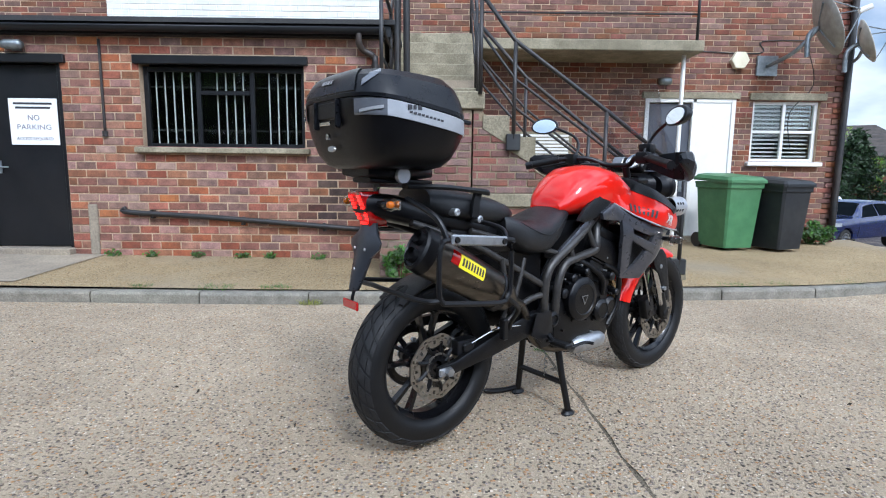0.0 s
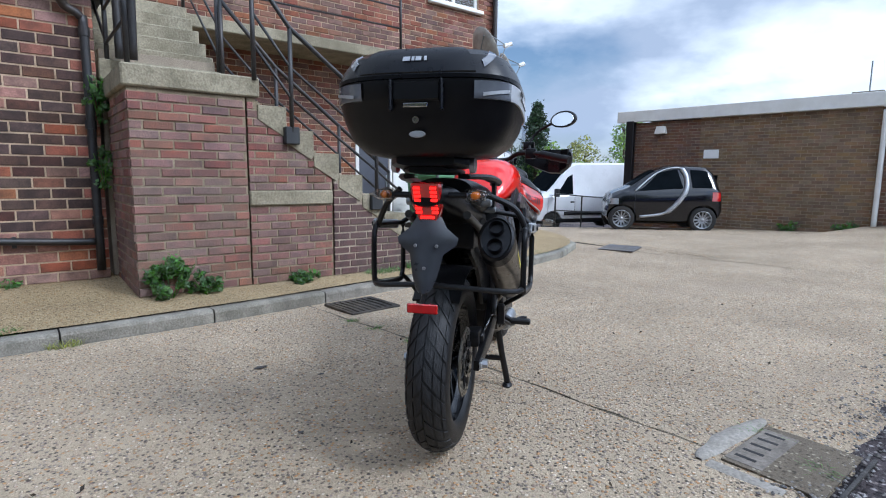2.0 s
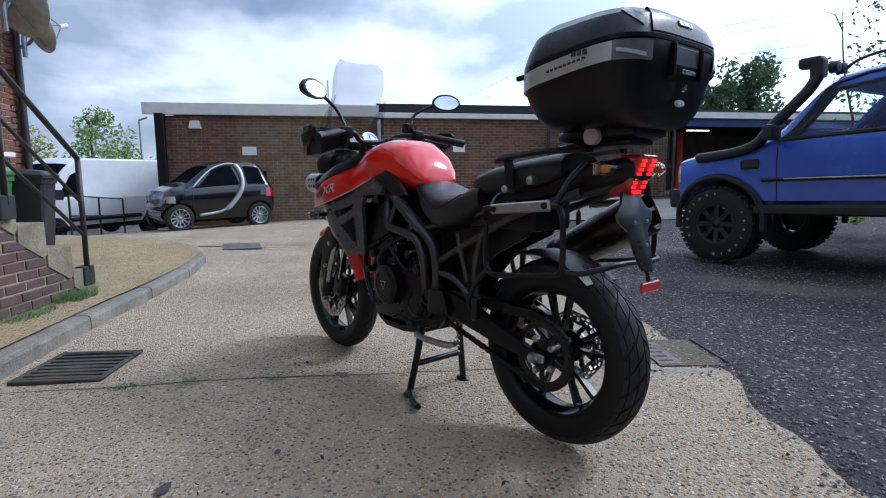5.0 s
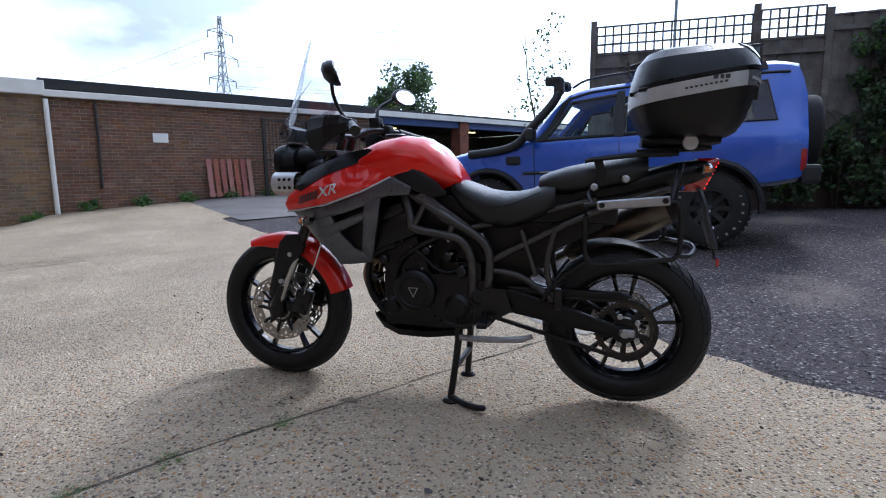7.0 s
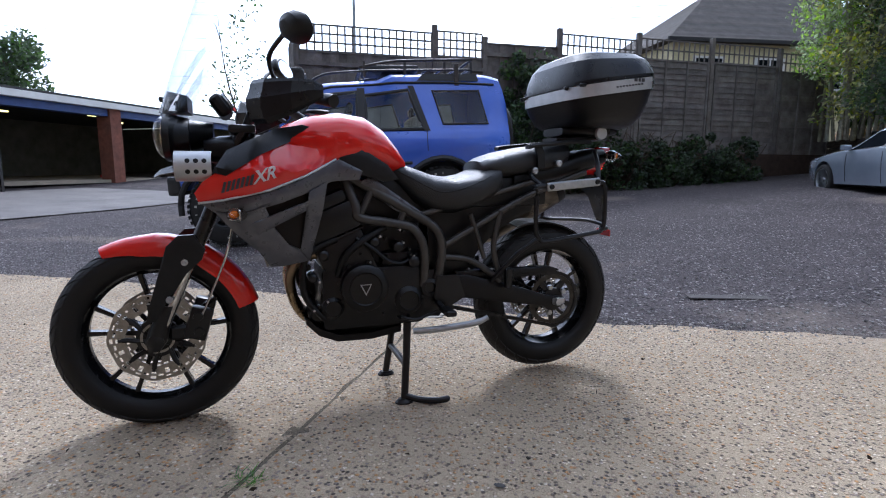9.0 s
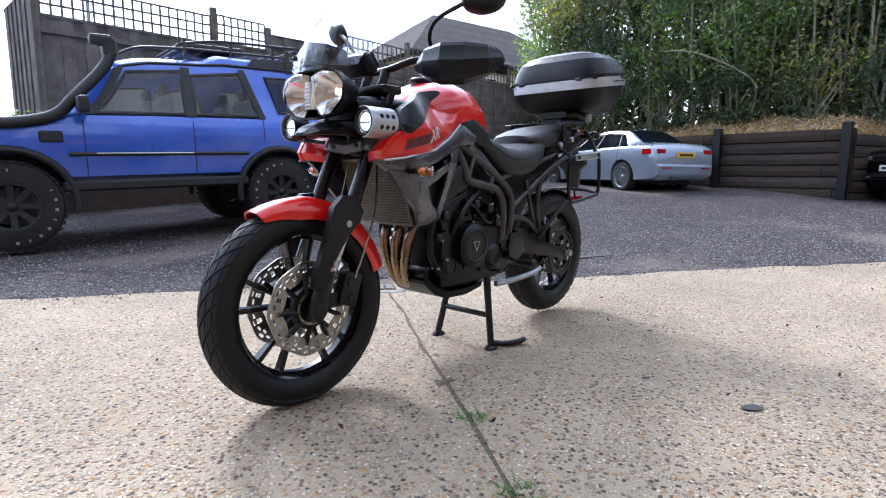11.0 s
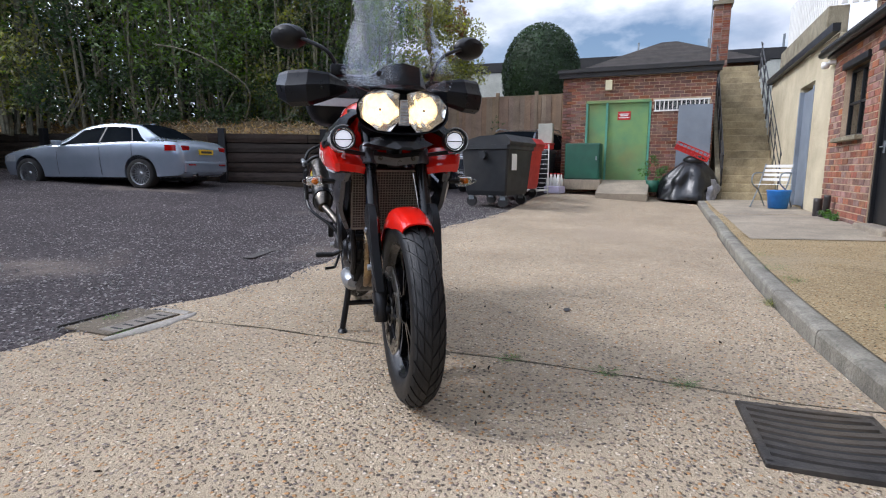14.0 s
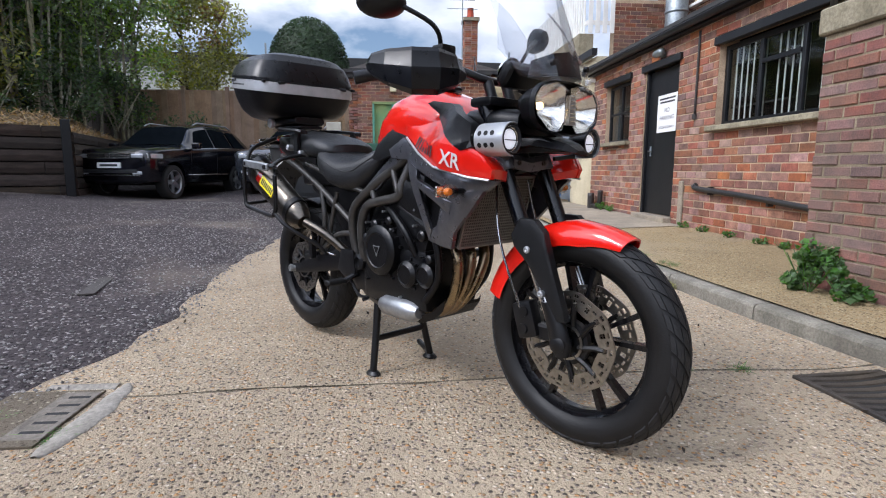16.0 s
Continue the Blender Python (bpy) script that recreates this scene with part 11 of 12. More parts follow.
# Plants
def leaf_mesh(name, pts, size, material, parent=None, label="", seed=1, aspect=0.5, fold=0.25, kind_stuff=False):
    """Many small folded leaves at pts (an array of places)."""
    r = np.random.RandomState(seed)
    n = len(pts)
    p = np.asarray(pts, dtype=float)
    a = r.uniform(0, 2 * np.pi, n)
    tilt = r.uniform(-1.0, 1.0, n)
    d = np.stack([np.cos(a) * np.cos(tilt), np.sin(a) * np.cos(tilt), np.sin(tilt)], 1)
    up = r.normal(size=(n, 3))
    sdir = np.cross(d, up)
    sdir /= np.linalg.norm(sdir, axis=1)[:, None] + 1e-9
    nrm = np.cross(sdir, d)
    s = (size * r.uniform(0.6, 1.3, n))[:, None]
    q = np.stack([p - d * s * 0.5, p + sdir * s * aspect * 0.5 + nrm * s * fold * 0.4, p + d * s * 0.5, p - sdir * s * aspect * 0.5 + nrm * s * fold * 0.4], 1).reshape(-1, 3)
    f = []
    for i in range(n):
        o = 4 * i
        f += [(o, o + 1, o + 2), (o, o + 2, o + 3)]
    me = bpy.data.meshes.new(name)
    me.from_pydata(q.tolist(), [], f)
    me.update()
    ob = link(name, me, material, parent, label)
    if kind_stuff:
        ob["kind"] = "stuff"
    return ob


def clump_points(centre, radii, n, r, clumps=14, hollow=0.35, squash=1.0):
    """Places for leaves: many small clumps over an uneven crown."""
    c = []
    for _ in range(clumps):
        v = r.normal(size=3)
        v /= np.linalg.norm(v)
        k = r.uniform(hollow, 1.0) ** 0.6
        c.append(np.array(centre) + v * np.array(radii) * k)
    c = np.array(c)
    idx = r.randint(0, clumps, n)
    cr = np.array(radii).mean() * r.uniform(0.22, 0.42, clumps)
    v = r.normal(size=(n, 3))
    v /= np.linalg.norm(v, axis=1)[:, None]
    return c[idx] + v * (cr[idx] * r.uniform(0.2, 1.0, n) ** 0.5)[:, None]


def tree(name, x, y, z, h, crown_r, crown_c, label, leaves=3000, size=0.12, material=None, stems=1, seed=1, trunk_r=0.12, lean=0.0, clumps=26, squash=1.0, cane=None):
    r = np.random.RandomState(seed)
    rr = random.Random(seed)
    root = empty(name, pose(x, y, z), label, "tree", group="boundary trees" if stems > 2 else "")
    bm = bmesh.new()
    for k in range(stems):
        bx, by = (rr.uniform(-0.5, 0.5), rr.uniform(-0.5, 0.5)) if stems > 1 else (0, 0)
        tx, ty = bx * 2.2 + rr.uniform(-0.4, 0.4) + lean, by * 2.2 + rr.uniform(-0.4, 0.4)
        top = h * rr.uniform(0.75, 1.0)
        pts = spline([(bx, by, -0.2), (bx + (tx - bx) * 0.3 + rr.uniform(-0.1, 0.1), by + (ty - by) * 0.3, top * 0.35), (tx * 0.8, ty * 0.8, top * 0.7), (tx, ty, top)], 4)
        tube(bm, pts, [trunk_r * (1 - 0.85 * i / (len(pts) - 1)) for i in range(len(pts))], 7)
        for _ in range(4):
            i = rr.randint(3, len(pts) - 2)
            b = pts[i]
            e = b + Vector((rr.uniform(-1, 1) * crown_r * 0.7, rr.uniform(-1, 1) * crown_r * 0.7, rr.uniform(0.3, 1.0) * crown_r * 0.6))
            tube(bm, [b, (b + e) / 2 + Vector((0, 0, 0.1)), e], [trunk_r * 0.4, trunk_r * 0.25, trunk_r * 0.08], 5)
    part("trunk", bm, cane or M_BARK, root)
    p = clump_points((0, 0, crown_c), (crown_r, crown_r, (h - crown_c) * 1.02), leaves, r, clumps)
    p = p[p[:, 2] > 0.2]
    leaf_mesh("crown", p, size, material or M_LEAF, root, seed=seed)
    return root


TREE_LINE = [(-5.15, -10.85), (-5.4, -10.1), (-6.3, -9.2), (-7.1, -8.4), (-7.9, -7.7), (-8.6, -6.9), (-9.4, -6.2), (-10.3, -5.6), (-11.3, -5.2), (-12.3, -4.8)]
for i, (x, y) in enumerate(TREE_LINE):
    hgt = 6.2 + 1.2 * math.sin(i * 2.1)
    tree("thicket_tree", x, y, 1.75, hgt, 1.35 if i else 1.0, 3.2, "tall dense bushy tree with pale crowded stems", leaves=7600 if i else 5000, size=0.12, material=(M_LEAF, M_LEAF_Y, M_LEAF_D, M_LEAF, M_LEAF)[i % 5], stems=11, seed=39 + i, trunk_r=0.040, clumps=44, cane=M_CANE)
for i, (x, y) in enumerate([(-6.9, -11.2), (-8.3, -9.9), (-9.8, -8.6), (-11.4, -7.6), (-13.0, -6.6)]):
    tree("backing_tree", x, y, 1.6, 7.8, 1.9, 3.6, "dark dense tree behind the thicket", leaves=9000, size=0.2, material=M_LEAF_D, stems=3, seed=70 + i, trunk_r=0.09, clumps=40)
for i, (x, y) in enumerate([(-5.6, -9.0), (-6.8, -7.9), (-7.9, -6.8), (-9.0, -5.6), (-10.2, -4.9), (-11.6, -4.4)]):
    r = np.random.RandomState(90 + i)
    u = empty("shrub", pose(x, y, 1.9), "dark green undergrowth shrub at the foot of trees", "shrub", group="undergrowth")
    p = clump_points((0, 0, 0.55), (0.9, 0.9, 0.75), 1700, r, 18)
    leaf_mesh("crown", p[p[:, 2] > -0.1], 0.10, M_LEAF_D, u, seed=90 + i)
    bm = bmesh.new()
    for k in range(7):
        tube(bm, [(0.1 * math.cos(k), 0.1 * math.sin(k), -0.15), (0.5 * math.cos(k * 2.4), 0.5 * math.sin(k * 2.4), 0.8)], 0.015, 5)
    part("stem", bm, M_CANE, u)
tree("maple_tree", -15.2, -3.9, 1.3, 5.6, 1.35, 3.2, "small tree with yellow green and russet leaves", leaves=11000, size=0.13, material=M_LEAF_Y, seed=120, trunk_r=0.08, clumps=26)
tree("maple_tree", -15.4, -3.2, 1.6, 5.5, 0.7, 4.2, "small tree with russet autumn leaf tips", leaves=1300, size=0.12, material=M_LEAF_R, seed=121, trunk_r=0.05, clumps=14)
tagged(pipe("dead_branch", [(-7.2, -5.2, 2.0), (-6.9, -4.9, 2.6), (-6.2, -5.6, 3.2), (-5.9, -6.4, 3.4)], 0.014, M_CANE), "pale bare arching branch over the bank", "branch")
r = np.random.RandomState(5)
p = [bank_at(u, v) + Vector((0, 0, 0.03)) for u, v in zip(r.uniform(0.1, 0.75, 3000), r.uniform(0.01, 0.35, 3000) ** 1.3)]
tagged(leaf_mesh("leaf_litter", [tuple(q) for q in p], 0.07, mat("dry_leaf", srgb("a08048"), srgb("7c6234"), 0.9, per="island", spread=0.5), seed=6), "dry fallen leaves on the earth bank", "leaf litter", kind="stuff")
r = np.random.RandomState(8)
p = [bank_at(u, v) + Vector((0, 0, h)) for u, v, h in zip(r.uniform(0.02, 0.98, 4200), r.uniform(0.0, 0.5, 4200) ** 2.2, r.uniform(-0.02, 0.10, 4200))]
tagged(leaf_mesh("dry_grass", [tuple(q) for q in p], 0.16, M_STRAW, seed=9, aspect=0.07), "straw coloured dry grass along the top of the bank", "dry grass", kind="stuff")

# Ivy and bramble before the fence
for i, (x, y, w, h) in enumerate([(1.75, -6.45, 0.8, 1.5), (0.9, -7.1, 0.9, 1.75), (0.05, -7.75, 0.9, 1.45), (-0.9, -8.45, 0.9, 1.3), (-1.9, -9.1, 0.9, 1.15), (-2.9, -9.75, 0.9, 1.05), (2.55, -5.95, 0.7, 1.2), (0.45, -7.3, 0.9, 1.0), (-0.4, -7.95, 0.9, 0.9), (-1.4, -8.7, 0.9, 0.8), (-2.4, -9.35, 0.9, 0.8), (1.35, -6.75, 0.7, 2.6)]):
    r = np.random.RandomState(140 + i)
    u = empty("ivy", pose(x, y, 0.45), "dark ivy and bramble growing against the fence", "climbing plant", group="ivy on the fence")
    p = clump_points((0, 0, h * 0.5), (w * 0.62, 0.30, h * 0.62), 1900, r, 26)
    leaf_mesh("leaves", p[p[:, 2] > -0.05], 0.085, M_LEAF_D if i in (0, 6) else M_IVY, u, seed=140 + i, aspect=0.8)
    bm = bmesh.new()
    for k in range(9):
        a = k * 0.7
        tube(bm, spline([(0.3 * math.cos(a), 0.1 * math.sin(a), -0.1), (0.4 * math.cos(a * 1.7), 0.2 * math.sin(a * 2), h * 0.5), (0.5 * math.cos(a * 2.3), 0.2 * math.sin(a), h * 0.95)], 3), 0.008, 5)
    part("stem", bm, M_BARK, u)
u = empty("ivy", pose(1.75, -6.75, 2.2), "ivy hanging over the fence post", "climbing plant", group="ivy on the fence")
r = np.random.RandomState(160)
leaf_mesh("leaves", clump_points((0, 0, 0.2), (0.35, 0.2, 0.9), 1300, r, 12), 0.09, M_LEAF_D, u, seed=160, aspect=0.8)

tree("sapling_tree", 6.3, -4.2, 0.4, 3.5, 0.55, 2.3, "thin young tree with sparse leaves", leaves=420, size=0.09, material=M_LEAF_D, seed=170, trunk_r=0.03, clumps=22)
u = empty("shrub", pose(5.75, -4.05, 0.4), "green shrub beside the fence end", "shrub")
r = np.random.RandomState(171)
leaf_mesh("crown", clump_points((0, 0, 0.6), (0.75, 0.5, 0.75), 2200, r, 24), 0.09, M_LEAF, u, seed=171)
tree("garden_tree", 33, -17.5, 0.5, 7.6, 2.5, 5.0, "rounded dark green tree behind the garages", leaves=5200, size=0.34, material=M_LEAF_D, seed=172, trunk_r=0.2, clumps=46)
tree("garden_tree", 36.5, -18.5, 0.5, 6.6, 1.8, 4.2, "rounded dark green tree behind the garages", leaves=2600, size=0.32, material=M_LEAF, seed=173, trunk_r=0.2, clumps=30)
for i, (x, y, h, rad, mt) in enumerate([(41, 28, 6.3, 2.6, M_LEAF), (44, 35, 5.0, 3.0, M_LEAF_Y), (37, 33, 4.3, 2.8, M_LEAF), (48, 24, 5.4, 3.0, M_LEAF), (40, 41, 4.6, 3.0, M_LEAF_D), (30, 40, 4.4, 2.4, M_LEAF), (52, 18, 4.4, 3.2, M_LEAF_D)]):
    tree("garden_tree", x, y, -1.6, h + 1.4, rad, h * 0.55, "leafy green tree beyond the road", leaves=3600, size=0.34, material=mt, seed=180 + i, trunk_r=0.2, clumps=40)


def conifer(x, y, z, h, w, seed, label):
    r = np.random.RandomState(seed)
    root = empty("conifer_tree", pose(x, y, z), label, "tree")
    bm = bmesh.new()
    tube(bm, [(0, 0, -0.3), (0, 0, h * 0.6), (0, 0, h)], [0.25, 0.15, 0.02], 8)
    pts = []
    for k in range(90):
        f = (k + 0.5) / 90
        zz = h * (0.08 + 0.92 * f)
        L = w * (1 - f) ** 0.75 * r.uniform(0.65, 1.1) + 0.1
        a = k * 2.4 + r.uniform(-0.3, 0.3)
        e = np.array([math.cos(a) * L, math.sin(a) * L, zz - L * 0.1])
        tube(bm, [(0, 0, zz), tuple(e)], [0.04, 0.01], 4)
        for _ in range(46):
            t = r.uniform(0.25, 1.0)
            pts.append(np.array([0, 0, zz]) * (1 - t) + e * t + r.normal(size=3) * 0.16)
    part("trunk", bm, M_BARK, root)
    leaf_mesh("crown", pts, 0.42, M_LEAF_N, root, seed=seed, aspect=0.35)


conifer(31.5, 35.5, -1.8, 10.2, 3.0, 200, "tall dark conifer beyond the vans")
conifer(35.5, 33.5, -1.8, 9.2, 2.7, 201, "tall dark conifer with brownish tips beyond the vans")
conifer(29.0, 38.0, -1.8, 6.0, 2.6, 202, "dark conifer beyond the vans")

# Clipped dome of evergreen by the shed
r = np.random.RandomState(210)
dome = empty("topiary_bush", pose(-16.4, -0.45, 0.4), "large clipped dome shaped evergreen bush", "topiary")
v = r.normal(size=(16000, 3))
v /= np.linalg.norm(v, axis=1)[:, None]
v = v[v[:, 2] > -0.85]
rad = np.array([1.33, 1.33, 1.75])
leaf_mesh("crown", v * rad * r.uniform(0.93, 1.02, len(v))[:, None] + np.array([0, 0, 3.6]), 0.07, M_LEAF_N, dome, seed=210, aspect=0.7)
part("core", lathe(bmesh.new(), [(0.001, 1.85), (0.95, 2.2), (1.22, 3.2), (1.15, 4.2), (0.76, 4.95), (0.001, 5.25)], 20, None, "Z"), M_LEAF_N, dome, smooth=True)
part("trunk", tube(bmesh.new(), [(0, 0, -0.3), (0, 0, 2.2)], 0.16, 8), M_BARK, dome)
for i, (x, y) in enumerate([(-14.5, -1.2), (-14.8, -2.4), (-12.6, -2.9)]):
    r = np.random.RandomState(220 + i)
    u = empty("shrub", pose(x, y, 0.8), "dark green garden shrub by the fence", "shrub")
    leaf_mesh("crown", clump_points((0, 0, 1.2 if i < 2 else 0.7), (0.9, 0.9, 1.0 if i < 2 else 0.6), 2200, r, 22), 0.1, M_LEAF_D, u, seed=220 + i)


# Weeds at wall foot, kerb and drain
def weed(x, y, z, rad, h, n, seed, label, size=0.05, material=None, grass=False):
    r = np.random.RandomState(seed)
    u = empty("weed", pose(x, y, z), label, "weed", group="weeds")
    if grass:
        vs, fs = [], []
        for k in range(n):
            a, q = r.uniform(0, 6.28), rad * math.sqrt(r.uniform())
            bx, by = q * math.cos(a), q * math.sin(a) * 0.45
            lx, ly, hh = r.normal() * 0.03, r.normal() * 0.03, h * r.uniform(0.4, 1.0)
            o = len(vs)
            w = 0.0028
            vs += [(bx - w, by, 0), (bx + w, by, 0), (bx + lx * 0.5 + w * 0.7, by + ly * 0.5, hh * 0.6), (bx + lx * 0.5 - w * 0.7, by + ly * 0.5, hh * 0.6), (bx + lx * 1.4, by + ly * 1.4, hh)]
            fs += [(o, o + 1, o + 2, o + 3), (o + 3, o + 2, o + 4)]
        from_lists("blade_tuft", vs, fs, material or M_WEED, u)
        return u
    p = clump_points((0, 0, h * 0.5), (rad, rad * 0.7, h * 0.5), n, r, 16, 0.2)
    leaf_mesh("leaves", p[p[:, 2] > 0.005], size, material or M_WEED, u, seed=seed, aspect=0.75)
    bm = bmesh.new()
    for k in range(9):
        a = k * 0.7 + 0.2
        tube(bm, [(0, 0, -0.01), (rad * 0.5 * math.cos(a), rad * 0.4 * math.sin(a), h * 0.5), (rad * 0.85 * math.cos(a), rad * 0.6 * math.sin(a), h * 0.85)], 0.003, 4)
    part("stem", bm, M_WEED, u)
    return u


weed(-0.38, 4.93, pave_z(-0.38, 4.93) - 0.01, 0.22, 0.30, 1100, 300, "leafy green weed at foot of stair plinth", 0.042)
weed(-0.12, 4.95, pave_z(-0.1, 4.95) - 0.01, 0.14, 0.14, 220, 301, "low leafy weed at foot of stair plinth", 0.05)
weed(0.72, 4.95, pave_z(0.72, 4.95) - 0.01, 0.17, 0.12, 260, 302, "low leafy weed by brick plinth", 0.045)
weed(1.55, 4.97, pave_z(1.5, 4.97) - 0.01, 0.22, 0.07, 240, 303, "tuft of grass by steps", grass=True)
weed(2.05, 4.98, pave_z(2.0, 4.98) - 0.01, 0.2, 0.12, 260, 304, "tuft of grass by steps", grass=True)
for k, x in enumerate((-3.65, -3.2, -2.7, -2.2, -1.9, -1.35)):
    weed(x, 5.90, pave_z(x, 5.9) - 0.005, 0.10, 0.07, 60, 310 + k, "small weed at foot of workshop wall", 0.035)
for k, x in enumerate((-5.9, -6.3)):
    weed(x, 5.88, pave_z(x, 5.88) + 0.005, 0.10, 0.13, 90, 320 + k, "small weed at foot of wall", 0.045)
for k, (x, w) in enumerate(((-1.95, 0.16), (-1.45, 0.14), (-2.6, 0.1), (2.75, 0.18), (3.2, 0.14), (3.9, 0.15))):
    weed(x, kerb_y(x) + 0.16, gz(x, 4.5) + 0.09, w, 0.055, 160, 330 + k, "grass tuft growing behind the kerb", grass=True)
weed(-1.1, kerb_y(-1.1) - 0.01, gz(-1.1, 4.4), 0.10, 0.07, 120, 340, "grass tuft growing in kerb joint", grass=True, material=M_LEAF_Y)
weed(5.35, 7.7, pave_z(5.3, 7.7) - 0.01, 0.34, 0.34, 700, 341, "leafy green weeds at building corner", 0.06)
weed(5.0, 7.75, pave_z(5.0, 7.7) - 0.01, 0.25, 0.25, 400, 342, "leafy green weeds beside grey bin", 0.055)
weed(-0.45, 5.6, pave_z(-0.5, 5.6), 0.08, 0.06, 60, 343, "small weed beside the plinth", 0.04)
for k, (z, h) in enumerate(((0.9, 0.35), (1.45, 0.45))):
    weed(-0.66, 5.90, z, 0.09, h, 140, 344 + k, "green weed growing out of wall corner", 0.05)
for k, (x, y) in enumerate(((0.88, 1.02), (1.02, 1.30), (0.60, 3.55), (0.62, 3.15), (0.585, 3.85))):
    weed(x, y, gz(x, y), 0.05, 0.025, 60, 350 + k, "moss and grass in slab joint", grass=True)
for k in range(9):
    x = 4.2 + k * 1.05
    weed_m = FAR @ Vector((x, -0.15, 0))
    weed(weed_m.x, weed_m.y, gz(weed_m.x, weed_m.y), 0.35, 0.22, 160, 360 + k, "straggling weeds along the far wall", 0.08)
pot = empty("plant_pot", SH @ Matrix.Translation((2.25, -0.62, 0.32)), "terracotta and green pots with leafy plants", "plant pot")
part("pot", lathe(bmesh.new(), [(0, 0), (0.12, 0), (0.17, 0.26), (0.15, 0.27), (0, 0.24)], 18, None, "Z"), M_GREENBOX, pot, smooth=True)
r = np.random.RandomState(400)
leaf_mesh("leaves", clump_points((0, 0, 0.5), (0.28, 0.28, 0.3), 420, r, 12), 0.07, M_WEED, pot, seed=400)


# Satellite dishes on the main building
def dish(m, r, label):
    d = empty("satellite_dish", m, label, "satellite dish")
    part("reflector", lathe(bmesh.new(), [(0.001, 0.10), (r * 0.4, 0.085), (r * 0.75, 0.045), (r, 0.0), (r * 0.99, -0.008), (r * 0.75, 0.035), (r * 0.4, 0.075), (0.001, 0.09)], 32, None, "Y"), mat("weathered_dish", srgb("bab5aa"), srgb("938e84"), 0.6, 0.0, scale=6, grime=0.4) if not bpy.data.materials.get("weathered_dish") else bpy.data.materials["weathered_dish"], d, smooth=True)
    for k in range(3):
        a = 2 * math.pi * k / 3 + 0.5
        part("feed_strut", tube(bmesh.new(), [(r * 0.96 * math.cos(a), 0, r * 0.96 * math.sin(a)), (0, -r * 0.95, 0)], 0.008, 6), M_GALV, d)
    part("receiver", tube(bmesh.new(), [(0, -r * 0.85, 0), (0, -r * 1.2, 0)], 0.035, 10), M_SIGNWHITE, d)
    for k in range(3):
        a = 2 * math.pi * k / 3 + 0.2
        part("rear_rib", tube(bmesh.new(), [(0.02 * math.cos(a), 0.11, 0.02 * math.sin(a)), (r * 0.8 * math.cos(a), 0.05, r * 0.8 * math.sin(a))], 0.012, 6), M_GALV, d)
    part("mount_arm", tube(bmesh.new(), spline([(0, 0.10, 0), (-0.05, 0.25, -0.05), (-0.05, 0.35, -0.3)], 4), 0.03, 10), M_GALV, d)
    return d


dish(Matrix.Translation((4.98, 7.25, 3.05)) @ rotz(radians(72)) @ Matrix.Rotation(radians(-22), 4, "X"), 0.42, "weathered grey satellite dish on bracket")
dish(Matrix.Translation((5.75, 7.55, 2.92)) @ rotz(radians(60)) @ Matrix.Rotation(radians(-20), 4, "X"), 0.30, "smaller white satellite dish at corner")
br = empty("dish_bracket", None, "grey steel wall bracket carrying the dish", "bracket")
box_part("wall_plate", (4.66, 7.97, 2.66), (0.30, 0.03, 0.28), M_GALV, br, bevel=0.005)
part("arm", tube(bmesh.new(), spline([(4.66, 7.95, 2.66), (4.66, 7.5, 2.70), (4.72, 7.32, 2.80), (4.86, 7.25, 3.0)], 4), 0.028, 10), M_GALV, br, smooth=True)
part("arm", tube(bmesh.new(), spline([(5.85, 7.97, 2.7), (5.8, 7.75, 2.75), (5.78, 7.62, 2.9)], 4), 0.022, 10), M_GALV, br, smooth=True)
tagged(pipe("cable", [(5.0, 7.6, 2.8), (5.35, 7.96, 2.4), (5.05, 7.97, 2.0), (5.1, 7.97, 1.5)], 0.006, M_BLACK_IRON), "loose black aerial cable", "cable")
vent = empty("air_vent", M3, "pale metal louvred vent behind the steps", "vent")
box_part("frame", (2.2, -0.02, 1.45), (1.1, 0.03, 0.5), M_STONE, vent)
for k in range(9):
    box_part("slat", (2.2, -0.04, 1.26 + k * 0.048), (1.0, 0.02, 0.03), M_WHITE, vent)


# Gully grating by the kerb, and the covers in the yard
M_IRON = mat("cast_iron", srgb("4a4744"), srgb("33312f"), 0.6, 0.5, scale=14, bump=0.3, bump_scale=90, grime=0.4, dust=srgb("7a6a52"))
gl_ = empty("drain_grating", pose(0.89, 4.24, gz(0.89, 4.24) + 0.011, 0, 0, 4), "dished cast iron gully grating with curved bars by the kerb", "drain cover")
GL, GW = 0.43, 0.40


def dip(x, y):
    """The dished top of the grating."""
    return 0.010 - 0.008 * (1 - (2 * x / GL) ** 2) * (1 - (2 * y / GW) ** 2)


# flat near-black plate paints the shaded depth below the bars
box_part("pit", (0, 0, 0.001), (GL, GW, 0.004), M_RECESS_SHADE, gl_)
for x in (-GL / 2, GL / 2):
    box_part("frame_bar", (x, 0, 0.004), (0.026, GW + 0.026, 0.022), M_IRON, gl_, bevel=0.003)
for y in (-GW / 2, GW / 2):
    box_part("frame_bar", (0, y, 0.004), (GL, 0.026, 0.022), M_IRON, gl_, bevel=0.003)
for k in range(8):
    x = -GL / 2 + GL * (k + 0.5) / 8
    rows = []
    for q in range(13):
        y = -GW / 2 + GW * q / 12
        xx = x + 0.018 * math.sin(math.pi * q / 12)
        zt = dip(xx, y) + 0.004
        rows.append([(xx - 0.016, y, 0.002), (xx - 0.014, y, zt), (xx + 0.014, y, zt), (xx + 0.016, y, 0.002)])
    part("bar", loft(bmesh.new(), rows), M_IRON, gl_)
